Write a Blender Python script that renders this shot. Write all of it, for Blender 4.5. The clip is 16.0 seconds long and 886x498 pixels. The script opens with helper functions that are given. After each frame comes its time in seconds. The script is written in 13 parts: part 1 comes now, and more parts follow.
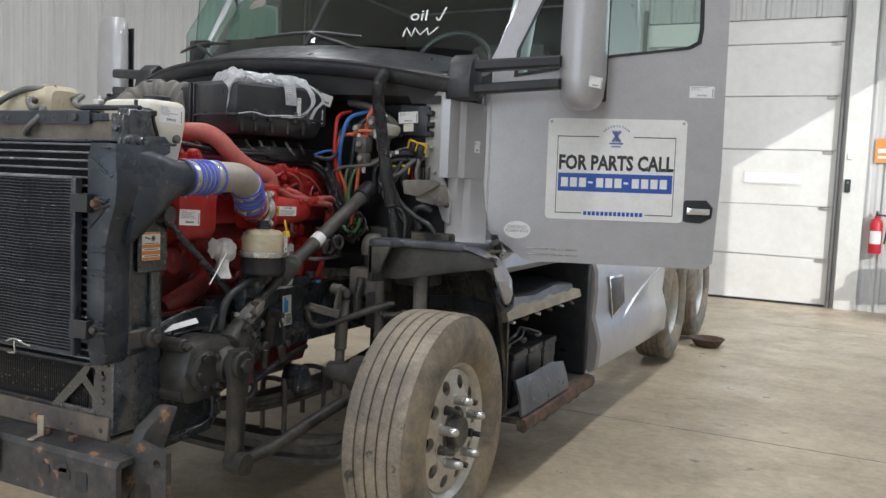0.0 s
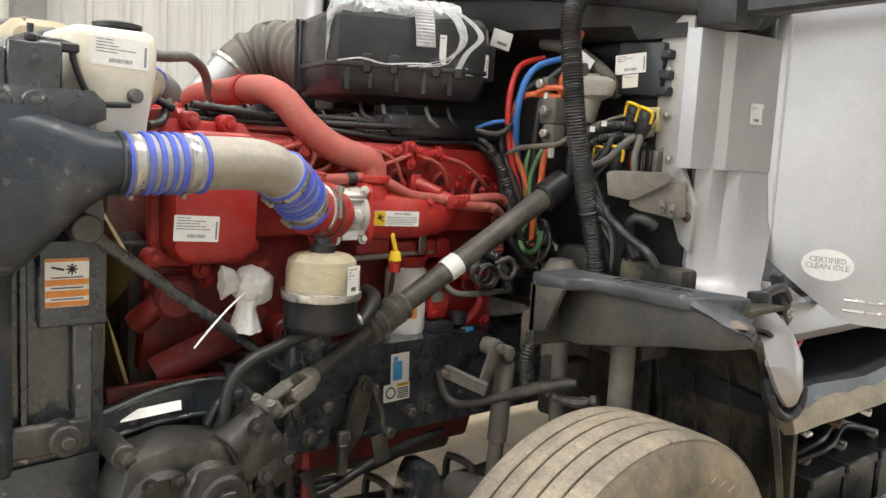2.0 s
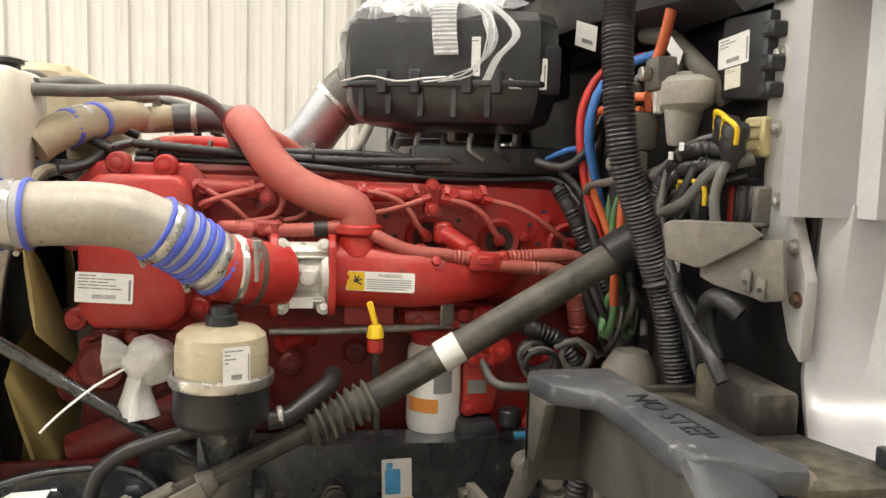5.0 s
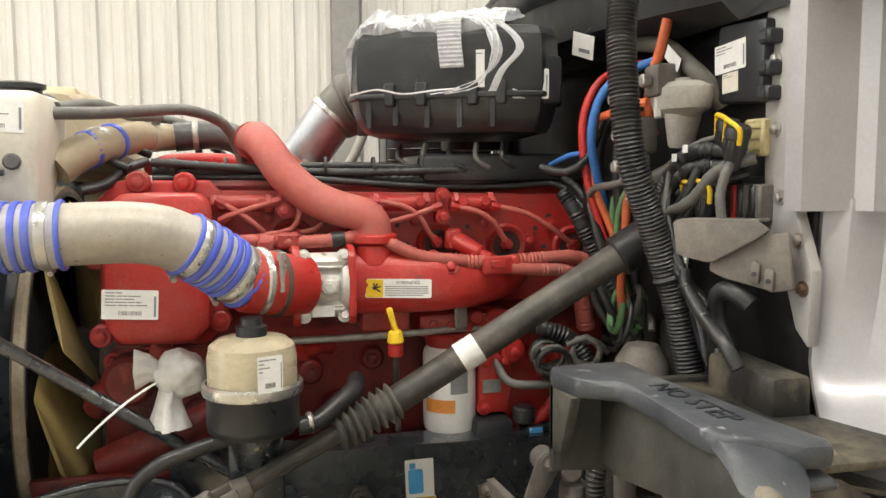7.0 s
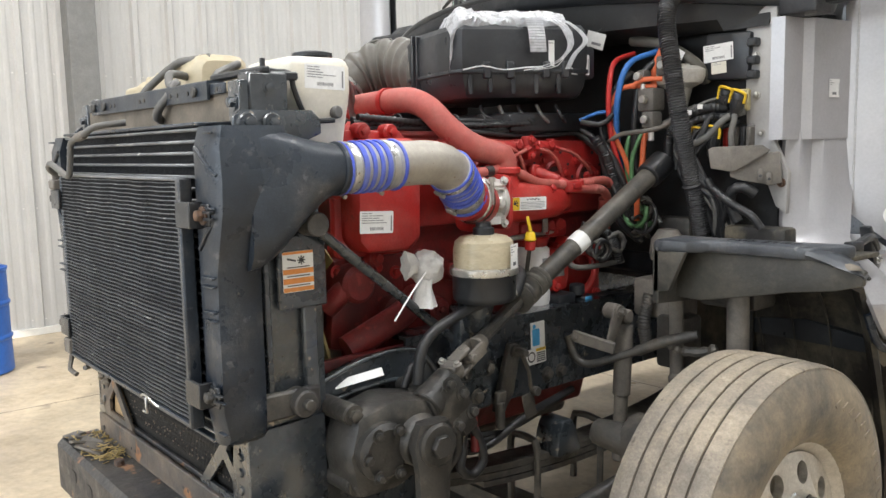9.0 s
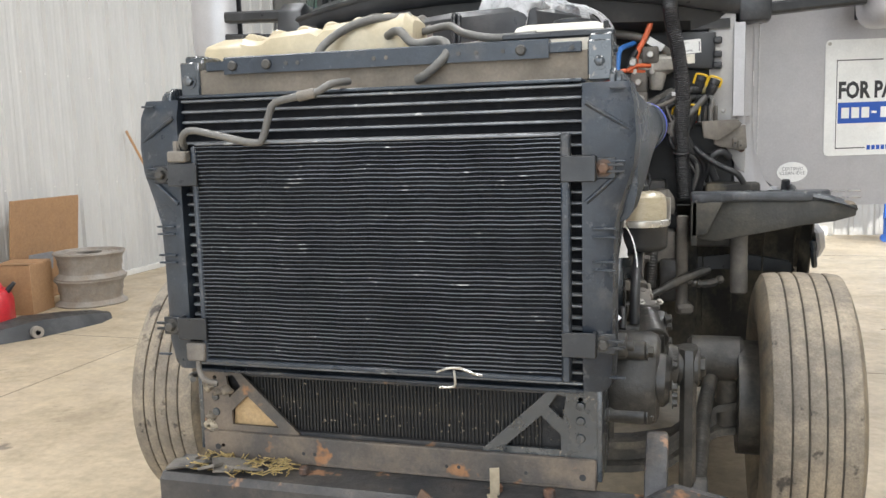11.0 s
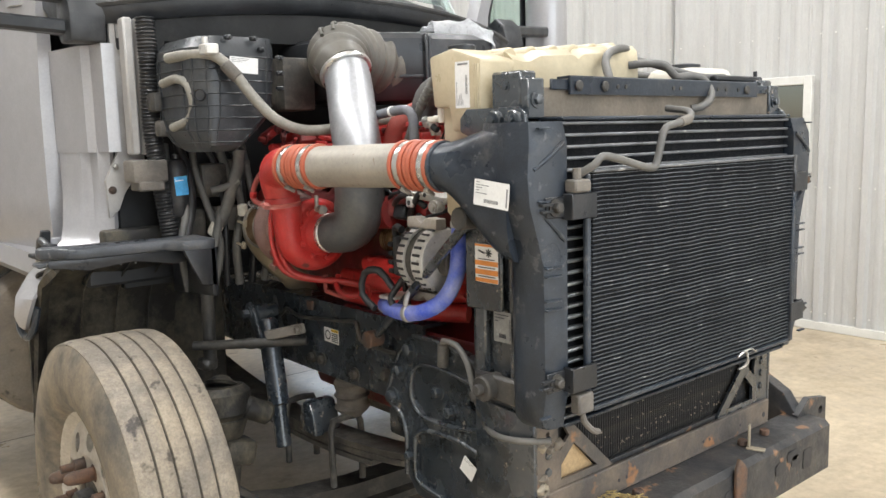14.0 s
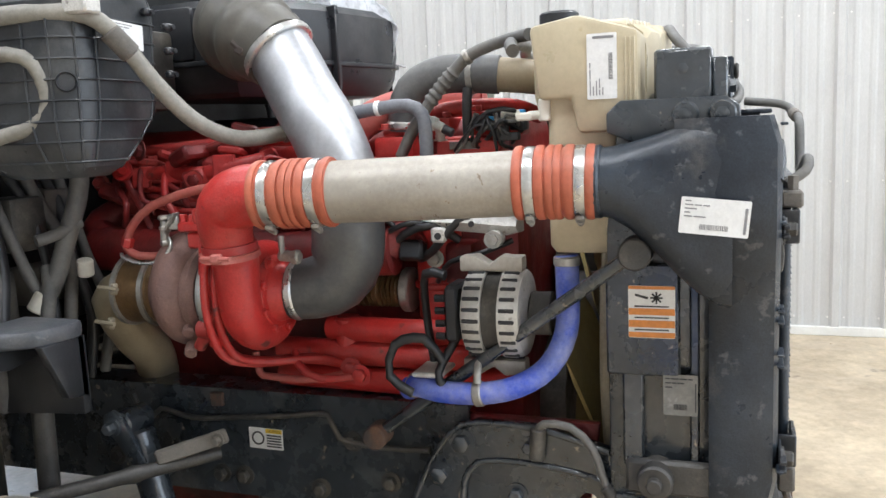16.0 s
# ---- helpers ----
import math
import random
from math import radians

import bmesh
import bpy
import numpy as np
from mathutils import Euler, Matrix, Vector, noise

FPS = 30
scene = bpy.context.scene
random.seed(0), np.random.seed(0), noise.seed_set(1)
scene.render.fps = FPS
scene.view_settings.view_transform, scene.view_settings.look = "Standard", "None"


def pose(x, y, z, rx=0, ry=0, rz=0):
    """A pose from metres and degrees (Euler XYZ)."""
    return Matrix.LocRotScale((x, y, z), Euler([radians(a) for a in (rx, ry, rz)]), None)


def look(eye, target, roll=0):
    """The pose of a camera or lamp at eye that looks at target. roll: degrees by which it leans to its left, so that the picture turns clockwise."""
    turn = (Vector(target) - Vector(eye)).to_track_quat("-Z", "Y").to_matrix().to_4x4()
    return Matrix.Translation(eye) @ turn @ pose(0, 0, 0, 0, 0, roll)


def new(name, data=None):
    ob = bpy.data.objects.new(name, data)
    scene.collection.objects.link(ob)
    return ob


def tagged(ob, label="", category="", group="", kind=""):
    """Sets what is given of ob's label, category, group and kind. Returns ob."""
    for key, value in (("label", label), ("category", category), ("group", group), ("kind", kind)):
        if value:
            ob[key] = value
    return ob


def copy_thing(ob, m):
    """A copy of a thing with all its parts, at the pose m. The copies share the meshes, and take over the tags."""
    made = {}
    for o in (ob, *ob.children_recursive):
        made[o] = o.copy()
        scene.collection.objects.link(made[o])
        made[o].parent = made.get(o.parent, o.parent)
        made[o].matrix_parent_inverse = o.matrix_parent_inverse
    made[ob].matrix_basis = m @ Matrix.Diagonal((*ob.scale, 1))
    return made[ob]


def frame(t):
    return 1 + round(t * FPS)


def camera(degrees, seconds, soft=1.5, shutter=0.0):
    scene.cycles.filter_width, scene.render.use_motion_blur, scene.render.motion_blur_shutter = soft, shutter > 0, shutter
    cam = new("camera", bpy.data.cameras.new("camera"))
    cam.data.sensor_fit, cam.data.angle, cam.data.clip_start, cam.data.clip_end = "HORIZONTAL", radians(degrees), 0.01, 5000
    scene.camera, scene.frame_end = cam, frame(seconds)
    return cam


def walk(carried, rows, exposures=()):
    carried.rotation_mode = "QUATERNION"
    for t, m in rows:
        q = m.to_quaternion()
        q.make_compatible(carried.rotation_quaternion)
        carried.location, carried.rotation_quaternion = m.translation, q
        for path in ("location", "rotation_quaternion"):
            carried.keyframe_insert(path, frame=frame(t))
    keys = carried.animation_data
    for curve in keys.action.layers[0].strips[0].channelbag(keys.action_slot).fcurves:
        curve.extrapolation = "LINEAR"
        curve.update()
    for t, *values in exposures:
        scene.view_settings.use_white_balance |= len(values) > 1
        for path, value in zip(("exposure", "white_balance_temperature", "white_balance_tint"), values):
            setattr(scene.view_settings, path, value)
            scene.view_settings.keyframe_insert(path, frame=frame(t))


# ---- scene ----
cam = camera(56.1, 16.0)
METRES, EYE, TILT, LEAN, TURN = 10.0, 1.41, 0.0, 0.0, 26.35
ROWS = [
    (0.0, 0.0, 0.0, 0.0, 0.19, -4.59, -2.41),
    (0.5, 0.0032, 0.0402, 0.0016, 2.97, -5.45, -3.07),
    (1.0, 0.0141, 0.0799, 0.0029, 9.16, -6.15, -3.34),
    (1.5, 0.0191, 0.1184, 0.0025, 15.54, -6.71, -3.37),
    (2.0, 0.0295, 0.1521, 0.0045, 24.33, -7.16, -3.2),
    (2.5, 0.0479, 0.1846, 0.0077, 32.58, -7.18, -3.14),
    (3.0, 0.0498, 0.2104, 0.0065, 40.04, -6.57, -3.0),
    (3.5, 0.0551, 0.2325, 0.0078, 47.01, -6.58, -2.7),
    (4.0, 0.0643, 0.2495, 0.0085, 51.49, -6.41, -2.24),
    (4.5, 0.0666, 0.2524, 0.0086, 54.07, -6.09, -1.71),
    (7.0, 0.0662, 0.2413, 0.0088, 51.59, -5.51, 0.23),
    (7.5, 0.0689, 0.2078, 0.0052, 47.37, -5.41, 0.58),
    (8.0, 0.0575, 0.1789, 0.002, 41.39, -6.06, 0.83),
    (8.5, 0.0384, 0.1429, 0.0026, 32.95, -6.61, 1.09),
    (11.0, -0.164, 0.0781, -0.0037, -10.34, -7.51, 1.48),
    (11.5, -0.2074, 0.0938, -0.0013, -19.81, -7.67, 1.5),
    (12.0, -0.2465, 0.1244, -0.0012, -29.18, -7.78, 1.46),
    (12.5, -0.291, 0.1474, -0.0001, -39.19, -7.3, 1.29),
    (13.0, -0.3206, 0.1772, -0.0004, -48.64, -7.38, 1.18),
    (13.5, -0.3438, 0.2098, 0.0023, -57.46, -7.52, 1.22),
    (14.0, -0.3599, 0.2409, 0.0053, -66.7, -7.91, 1.45),
    (14.5, -0.3587, 0.2757, 0.0053, -75.77, -8.47, 1.95),
    (15.0, -0.3543, 0.3099, 0.0058, -84.24, -8.93, 2.51),
    (15.5, -0.3389, 0.336, 0.0074, -91.95, -9.1, 2.84),
    (16.0, -0.3147, 0.3548, 0.0077, -97.05, -8.39, 2.61),
]
EXPOSURES = [(0.0, -0.62, 6000, 10), (1.0, -0.25, 6100, 10), (2.0, 0.2, 6600, 9), (3.0, 0.36, 7000, 8), (4.5, 0.4, 7050, 8), (7.5, 0.35, 6750, 8), (8.5, 0.22, 6250, 10), (11.0, 0.12, 6200, 10), (12.0, 0.12, 6150, 10), (13.0, 0.15, 6150, 10), (14.0, 0.22, 6300, 10), (15.0, 0.2, 5850, 9), (16.0, 0.24, 5900, 10)]
walk(cam, [(t, pose(2.497, -1.719, EYE, TILT, LEAN, TURN) @ pose(METRES * x, METRES * y, METRES * z, 90 + pitch, roll, yaw)) for t, x, y, z, yaw, pitch, roll in ROWS], EXPOSURES)

# ---- world and light ----
world = bpy.data.worlds.new("world")
scene.world = world
world.use_nodes = True
wn = world.node_tree
sky = wn.nodes.new("ShaderNodeTexSky")
sky.sky_type = "NISHITA"
sky.sun_disc = False
sky.sun_elevation = radians(23.5)
sky.sun_rotation = radians(139)
wn.nodes["Background"].inputs["Strength"].default_value = 0.12
wn.links.new(sky.outputs["Color"], wn.nodes["Background"].inputs["Color"])


def sun_lamp(travel, strength):
    data = bpy.data.lights.new("sun", "SUN")
    data.energy, data.angle, data.color = strength, radians(0.5), (1.0, 0.94, 0.84)
    ob = new("sun", data)
    ob.matrix_basis = look((0, 0, 30), Vector((0, 0, 30)) + Vector(travel))
    return ob


def area_lamp(name, at, to, sx, sy, power, color):
    data = bpy.data.lights.new(name, "AREA")
    data.shape, data.size, data.size_y, data.energy, data.color = "RECTANGLE", sx, sy, power, color
    ob = new(name, data)
    ob.matrix_basis = look(at, to)
    return ob


YS_OPENING = -6.02
sun_lamp((-0.6, 0.7, -0.4), 3.6)
# fluorescent strips under the ceiling
for lx in (-1.9, 1.9):
    for ly in (-4.4, -1.7, 1.1, 4.2, 7.4):
        area_lamp("ceiling_lamp", (lx, ly, 5.05), (lx, ly + 0.001, 0), 0.35, 2.4, 80, (1.0, 0.985, 0.96))
# cool fill lamp in an unseen opening added behind the walk, south wall
area_lamp("doorway_daylight", (-0.6, YS_OPENING, 2.0), (-0.6, 0, 1.5), 6.6, 3.9, 175, (0.88, 0.94, 1.0))
# daylight in the big doorway of the east wall
area_lamp("doorway_daylight", (3.98, 7.7, 2.1), (0, 7.4, 1.2), 2.6, 3.8, 115, (0.86, 0.93, 1.0))

# ---- mesh helpers ----
def place(M, p):
    return M @ Vector(p)


def merge(bm, tmp, M=None):
    if M is not None:
        tmp.transform(M)
    tmp.verts.ensure_lookup_table()
    vs = [bm.verts.new(v.co) for v in tmp.verts]
    tmp.verts.index_update()
    for f in tmp.faces:
        try:
            bm.faces.new([vs[v.index] for v in f.verts])
        except ValueError:
            pass
    tmp.free()
    return bm


def add_box(bm, c, s, rot=(0, 0, 0), bevel=0.0, seg=1):
    t = bmesh.new()
    bmesh.ops.create_cube(t, size=1.0)
    t.transform(Matrix.Diagonal((s[0], s[1], s[2], 1)))
    if bevel:
        bmesh.ops.bevel(t, geom=list(t.edges), offset=min(bevel, min(s) * 0.49), segments=seg, affect="EDGES", profile=0.5)
    return merge(bm, t, pose(*c, *rot))


def span_box(bm, lo, hi, bevel=0.0, seg=1):
    c = [(a + b) / 2 for a, b in zip(lo, hi)]
    return add_box(bm, c, [abs(b - a) for a, b in zip(lo, hi)], (0, 0, 0), bevel, seg)


def axis_matrix(p, d):
    """A pose at p whose z axis points along d."""
    q = Vector(d).normalized().to_track_quat("Z", "Y")
    return Matrix.Translation(p) @ q.to_matrix().to_4x4()


def add_lathe(bm, profile, M, n=24, arc=360.0):
    """profile: (radius, height) pairs turned about z, then moved by M."""
    full = arc >= 359.9
    cnt = n if full else n + 1
    rings = []
    for r, h in profile:
        if r < 1e-6:
            rings.append([bm.verts.new(M @ Vector((0, 0, h)))])
        else:
            rings.append([bm.verts.new(M @ Vector((r * math.cos(radians(arc) * i / n), r * math.sin(radians(arc) * i / n), h))) for i in range(cnt)])
    for a, b in zip(rings, rings[1:]):
        for i in range(n):
            j = (i + 1) % cnt
            if len(a) == 1 and len(b) == 1:
                continue
            if len(a) == 1:
                bm.faces.new((a[0], b[j], b[i]))
            elif len(b) == 1:
                bm.faces.new((a[i], a[j], b[0]))
            else:
                bm.faces.new((a[i], a[j], b[j], b[i]))
    return bm


def add_cyl(bm, p0, p1, r, r1=None, n=20, bevel=0.0):
    p0, p1 = Vector(p0), Vector(p1)
    h = (p1 - p0).length
    r1 = r if r1 is None else r1
    b = min(bevel, r * 0.6, r1 * 0.6, h * 0.45)
    prof = [(0, 0), (r - b, 0), (r, b), (r1, h - b), (r1 - b, h), (0, h)] if b else [(0, 0), (r, 0), (r1, h), (0, h)]
    return add_lathe(bm, prof, axis_matrix(p0, p1 - p0), n)


def curve_points(pts, step=0.02):
    """A smooth line through pts (Catmull-Rom)."""
    P = [Vector(p) for p in pts]
    if len(P) < 3:
        return P
    ext = [P[0] * 2 - P[1]] + P + [P[-1] * 2 - P[-2]]
    out = []
    for i in range(1, len(ext) - 2):
        a, b, c, d = ext[i - 1:i + 3]
        k = max(2, min(24 if step > 0.008 else 160, int((c - b).length / step)))
        for j in range(k):
            t = j / k
            out.append(0.5 * ((2 * b) + (c - a) * t + (2 * a - 5 * b + 4 * c - d) * t * t + (3 * b - a - 3 * c + d) * t ** 3))
    out.append(P[-1])
    return out


def add_tube(bm, pts, r, n=10, step=0.02, raw=False, rfun=None, caps=True):
    """A round tube along pts; rfun(length from start, whole length) gives the radius."""
    line = [Vector(p) for p in pts] if raw else curve_points(pts, step)
    total = sum((b - a).length for a, b in zip(line, line[1:]))
    up, run, rings = None, 0.0, []
    for i, p in enumerate(line):
        d = (line[min(i + 1, len(line) - 1)] - line[max(i - 1, 0)]).normalized()
        if up is None:
            up = d.orthogonal().normalized()
        up = (up - d * up.dot(d)).normalized()
        side = d.cross(up)
        if i:
            run += (p - line[i - 1]).length
        rad = rfun(run, total) if rfun else r
        rings.append([bm.verts.new(p + rad * (math.cos(2 * math.pi * k / n) * up + math.sin(2 * math.pi * k / n) * side)) for k in range(n)])
    for a, b in zip(rings, rings[1:]):
        for k in range(n):
            bm.faces.new((a[k], a[(k + 1) % n], b[(k + 1) % n], b[k]))
    if caps:
        bm.faces.new(rings[0][::-1])
        bm.faces.new(rings[-1])
    return bm


def ribbed(r, amp, pitch, duty=0.5):
    """A radius that swells in rings, for corrugated hose."""
    return lambda s, total: r + amp * (0.5 + 0.5 * math.sin(2 * math.pi * s / pitch))


def add_prism(bm, poly, depth, M, bevel=0.0):
    """The outline poly (x, y) raised by depth along z, then moved by M."""
    t = bmesh.new()
    f = t.faces.new([t.verts.new((x, y, 0)) for x, y in poly])
    r = bmesh.ops.extrude_face_region(t, geom=[f])
    bmesh.ops.translate(t, verts=[v for v in r["geom"] if isinstance(v, bmesh.types.BMVert)], vec=(0, 0, depth))
    bmesh.ops.recalc_face_normals(t, faces=list(t.faces))
    if bevel:
        bmesh.ops.bevel(t, geom=list(t.edges), offset=bevel, segments=2, affect="EDGES", profile=0.5)
    return merge(bm, t, M)


def add_plate(bm, outer, holes, depth, M):
    """A flat plate with holes, both outlines lists of (x, y)."""
    from mathutils.geometry import tessellate_polygon
    loops = [[Vector((x, y, 0)) for x, y in l] for l in [outer] + holes]
    tris = tessellate_polygon(loops)
    flat = [p for l in loops for p in l]
    lo = [bm.verts.new(M @ p) for p in flat]
    hi = [bm.verts.new(M @ (p + Vector((0, 0, depth)))) for p in flat]
    for a, b, c in tris:
        bm.faces.new((hi[a], hi[b], hi[c]))
        bm.faces.new((lo[c], lo[b], lo[a]))
    k = 0
    for l in loops:
        m = len(l)
        for i in range(m):
            bm.faces.new((lo[k + i], lo[k + (i + 1) % m], hi[k + (i + 1) % m], hi[k + i]))
        k += m
    return bm


def circle(x, y, r, n=14):
    return [(x + r * math.cos(2 * math.pi * i / n), y + r * math.sin(2 * math.pi * i / n)) for i in range(n)]


def round_rect(w, h, r, n=4, x=0.0, y=0.0):
    out = []
    for cx, cy, a in ((w / 2 - r, h / 2 - r, 0), (-w / 2 + r, h / 2 - r, 90), (-w / 2 + r, -h / 2 + r, 180), (w / 2 - r, -h / 2 + r, 270)):
        for i in range(n + 1):
            t = radians(a + 90 * i / n)
            out.append((x + cx + r * math.cos(t), y + cy + r * math.sin(t)))
    return out


def add_loft(bm, sections, caps=True, close=False):
    """Skins a row of loops with the same number of points."""
    rings = [[bm.verts.new(p) for p in s] for s in sections]
    pairs = list(zip(rings, rings[1:])) + ([(rings[-1], rings[0])] if close else [])
    for a, b in pairs:
        m = len(a)
        for i in range(m):
            bm.faces.new((a[i], a[(i + 1) % m], b[(i + 1) % m], b[i]))
    if caps and not close:
        bm.faces.new(rings[0][::-1])
        bm.faces.new(rings[-1])
    return bm


def add_bolt(bm, p, d, r=0.012, h=0.01, washer=True):
    M = axis_matrix(p, d)
    if washer:
        add_lathe(bm, [(0, 0), (r * 1.55, 0), (r * 1.55, h * 0.25), (0, h * 0.25)], M, 12)
    add_lathe(bm, [(0, h * 0.25), (r, h * 0.25), (r, h), (r * 0.75, h * 1.15), (0, h * 1.15)], M, 6)
    return bm


def part(name, bm, material, parent=None, label="", smooth=38):
    """Links a bmesh as one mesh object under a thing or a part."""
    me = bpy.data.meshes.new(name)
    bmesh.ops.recalc_face_normals(bm, faces=list(bm.faces))
    bm.to_mesh(me)
    bm.free()
    for m in material if isinstance(material, (list, tuple)) else (material,):
        me.materials.append(m)
    if smooth:
        me.shade_smooth()
        me.set_sharp_from_angle(angle=radians(smooth))
    ob = new(name, me)
    ob.parent = parent
    if label:
        ob["label"] = label
    return ob


def shared(name, me, parent, M):
    """One more object on a mesh that is already there."""
    ob = new(name, me)
    ob.parent = parent
    ob.matrix_basis = M
    return ob


def thing(name, label, category, M=None, group=""):
    ob = tagged(new(name), label, category, group)
    ob.empty_display_size = 0.1
    if M is not None:
        ob.matrix_basis = M
    return ob


def text_mesh(words, size, M, material, parent, name="lettering", depth=0.0008, width=None, align="CENTER", bold=0.0):
    """Raised letters in the built-in font, joined into a mesh."""
    cu = bpy.data.curves.new(name, "FONT")
    cu.body, cu.size, cu.extrude, cu.align_x, cu.align_y = words, size, depth, align, "CENTER"
    cu.resolution_u = 2
    cu.offset = bold
    tmp = bpy.data.objects.new(name, cu)
    scene.collection.objects.link(tmp)
    bpy.context.view_layer.update()
    me = bpy.data.meshes.new_from_object(tmp.evaluated_get(bpy.context.evaluated_depsgraph_get()))
    bpy.data.objects.remove(tmp)
    if width:
        xs = [v.co.x for v in me.vertices]
        me.transform(Matrix.Diagonal((width / (max(xs) - min(xs)), 1, 1, 1)))
    me.transform(M)
    me.materials.clear()
    me.materials.append(material)
    ob = new(name, me)
    ob.parent = parent
    return ob

# ---- materials ----
def material(name, c1, c2=None, scale=8.0, rough=(0.4, 0.6), metal=0.0, dust=None, dust_amount=0.0, dust_scale=3.0,
             bump=0.0, bump_scale=60.0, coat=0.0, random_value=0.0, stretch=(1, 1, 1), specular=0.5, spots=None, spot_amount=0.0, spot_scale=25.0, grain=0.12, spread=False):
    """A surface with a mottled colour, dust in patches, spots of wear and fine relief."""
    m = bpy.data.materials.new(name)
    m.use_nodes = True
    nt = m.node_tree
    N, L = nt.nodes, nt.links
    b = N["Principled BSDF"]
    tc = N.new("ShaderNodeTexCoord")
    mp = N.new("ShaderNodeMapping")
    mp.inputs["Scale"].default_value = stretch
    if spread:
        # alike pieces on one mesh differ by where they stand
        at = N.new("ShaderNodeObjectInfo")
        add = N.new("ShaderNodeVectorMath")
        L.new(tc.outputs["Object"], add.inputs[0])
        L.new(at.outputs["Location"], add.inputs[1])
        L.new(add.outputs["Vector"], mp.inputs["Vector"])
    else:
        L.new(tc.outputs["Object"], mp.inputs["Vector"])

    def tex(sc, detail=5.0, roughness=0.6):
        t = N.new("ShaderNodeTexNoise")
        t.inputs["Scale"].default_value, t.inputs["Detail"].default_value, t.inputs["Roughness"].default_value = sc, detail, roughness
        L.new(mp.outputs["Vector"], t.inputs["Vector"])
        return t.outputs["Fac"]

    def ramp(fac, lo, hi):
        r = N.new("ShaderNodeMapRange")
        r.inputs["From Min"].default_value, r.inputs["From Max"].default_value = lo, hi
        L.new(fac, r.inputs["Value"])
        return r.outputs["Result"]

    def mix(fac, a, c):
        x = N.new("ShaderNodeMix")
        x.data_type = "RGBA"
        L.new(fac, x.inputs[0])
        for sock, v in ((x.inputs[6], a), (x.inputs[7], c)):
            if isinstance(v, tuple):
                sock.default_value = (*v, 1)
            else:
                L.new(v, sock)
        return x.outputs[2]

    c2 = c2 or tuple(v * 0.8 for v in c1)
    big = tex(scale)
    col = mix(ramp(big, 0.35, 0.65), c1, c2)
    rgh = ramp(tex(scale * 2.3), 0.3, 0.7)
    rr = N.new("ShaderNodeMapRange")
    rr.inputs["To Min"].default_value, rr.inputs["To Max"].default_value = rough
    L.new(rgh, rr.inputs["Value"])
    rough_out = rr.outputs["Result"]
    if spots:
        col = mix(ramp(tex(spot_scale, 3.0), 0.68 - 0.12 * spot_amount, 0.74 - 0.1 * spot_amount), col, spots)
    if dust:
        d = N.new("ShaderNodeMath")
        d.operation = "MULTIPLY"
        L.new(ramp(tex(dust_scale, 8.0, 0.7), 0.62 - 0.4 * dust_amount, 0.95 - 0.35 * dust_amount), d.inputs[0])
        d.inputs[1].default_value = min(1.0, 0.35 + 0.6 * dust_amount)
        col = mix(d.outputs[0], col, dust)
        mx = N.new("ShaderNodeMix")
        L.new(d.outputs[0], mx.inputs[0])
        L.new(rough_out, mx.inputs[2])
        mx.inputs[3].default_value = 0.85
        rough_out = mx.outputs[0]
        if metal:
            mm = N.new("ShaderNodeMapRange")
            mm.inputs["To Min"].default_value, mm.inputs["To Max"].default_value = metal, metal * 0.2
            L.new(d.outputs[0], mm.inputs["Value"])
            L.new(mm.outputs["Result"], b.inputs["Metallic"])
    if grain:
        # fine specks and a smudged middle scale
        for sc, amount in ((bump_scale * 2.2, grain), (scale * 5.0, grain * 0.8)):
            hv = N.new("ShaderNodeHueSaturation")
            gv = N.new("ShaderNodeMapRange")
            gv.inputs["From Min"].default_value, gv.inputs["From Max"].default_value = 0.3, 0.7
            gv.inputs["To Min"].default_value, gv.inputs["To Max"].default_value = 1 - amount, 1 + amount
            L.new(tex(sc, 3.0, 0.7), gv.inputs["Value"])
            L.new(gv.outputs["Result"], hv.inputs["Value"])
            L.new(col, hv.inputs["Color"])
            col = hv.outputs["Color"]
    if random_value:
        oi = N.new("ShaderNodeObjectInfo")
        hs = N.new("ShaderNodeHueSaturation")
        rv = N.new("ShaderNodeMapRange")
        rv.inputs["To Min"].default_value, rv.inputs["To Max"].default_value = 1 - random_value, 1 + random_value
        L.new(oi.outputs["Random"], rv.inputs["Value"])
        L.new(rv.outputs["Result"], hs.inputs["Value"])
        L.new(col, hs.inputs["Color"])
        col = hs.outputs["Color"]
    L.new(col, b.inputs["Base Color"])
    L.new(rough_out, b.inputs["Roughness"])
    if not (dust and metal):
        b.inputs["Metallic"].default_value = metal
    b.inputs["Coat Weight"].default_value = coat
    b.inputs["Coat Roughness"].default_value = 0.12
    b.inputs["Specular IOR Level"].default_value = specular
    if bump:
        bp = N.new("ShaderNodeBump")
        bp.inputs["Strength"].default_value, bp.inputs["Distance"].default_value = min(1.0, bump), 0.004
        L.new(tex(bump_scale, 4.0), bp.inputs["Height"])
        L.new(bp.outputs["Normal"], b.inputs["Normal"])
    return m


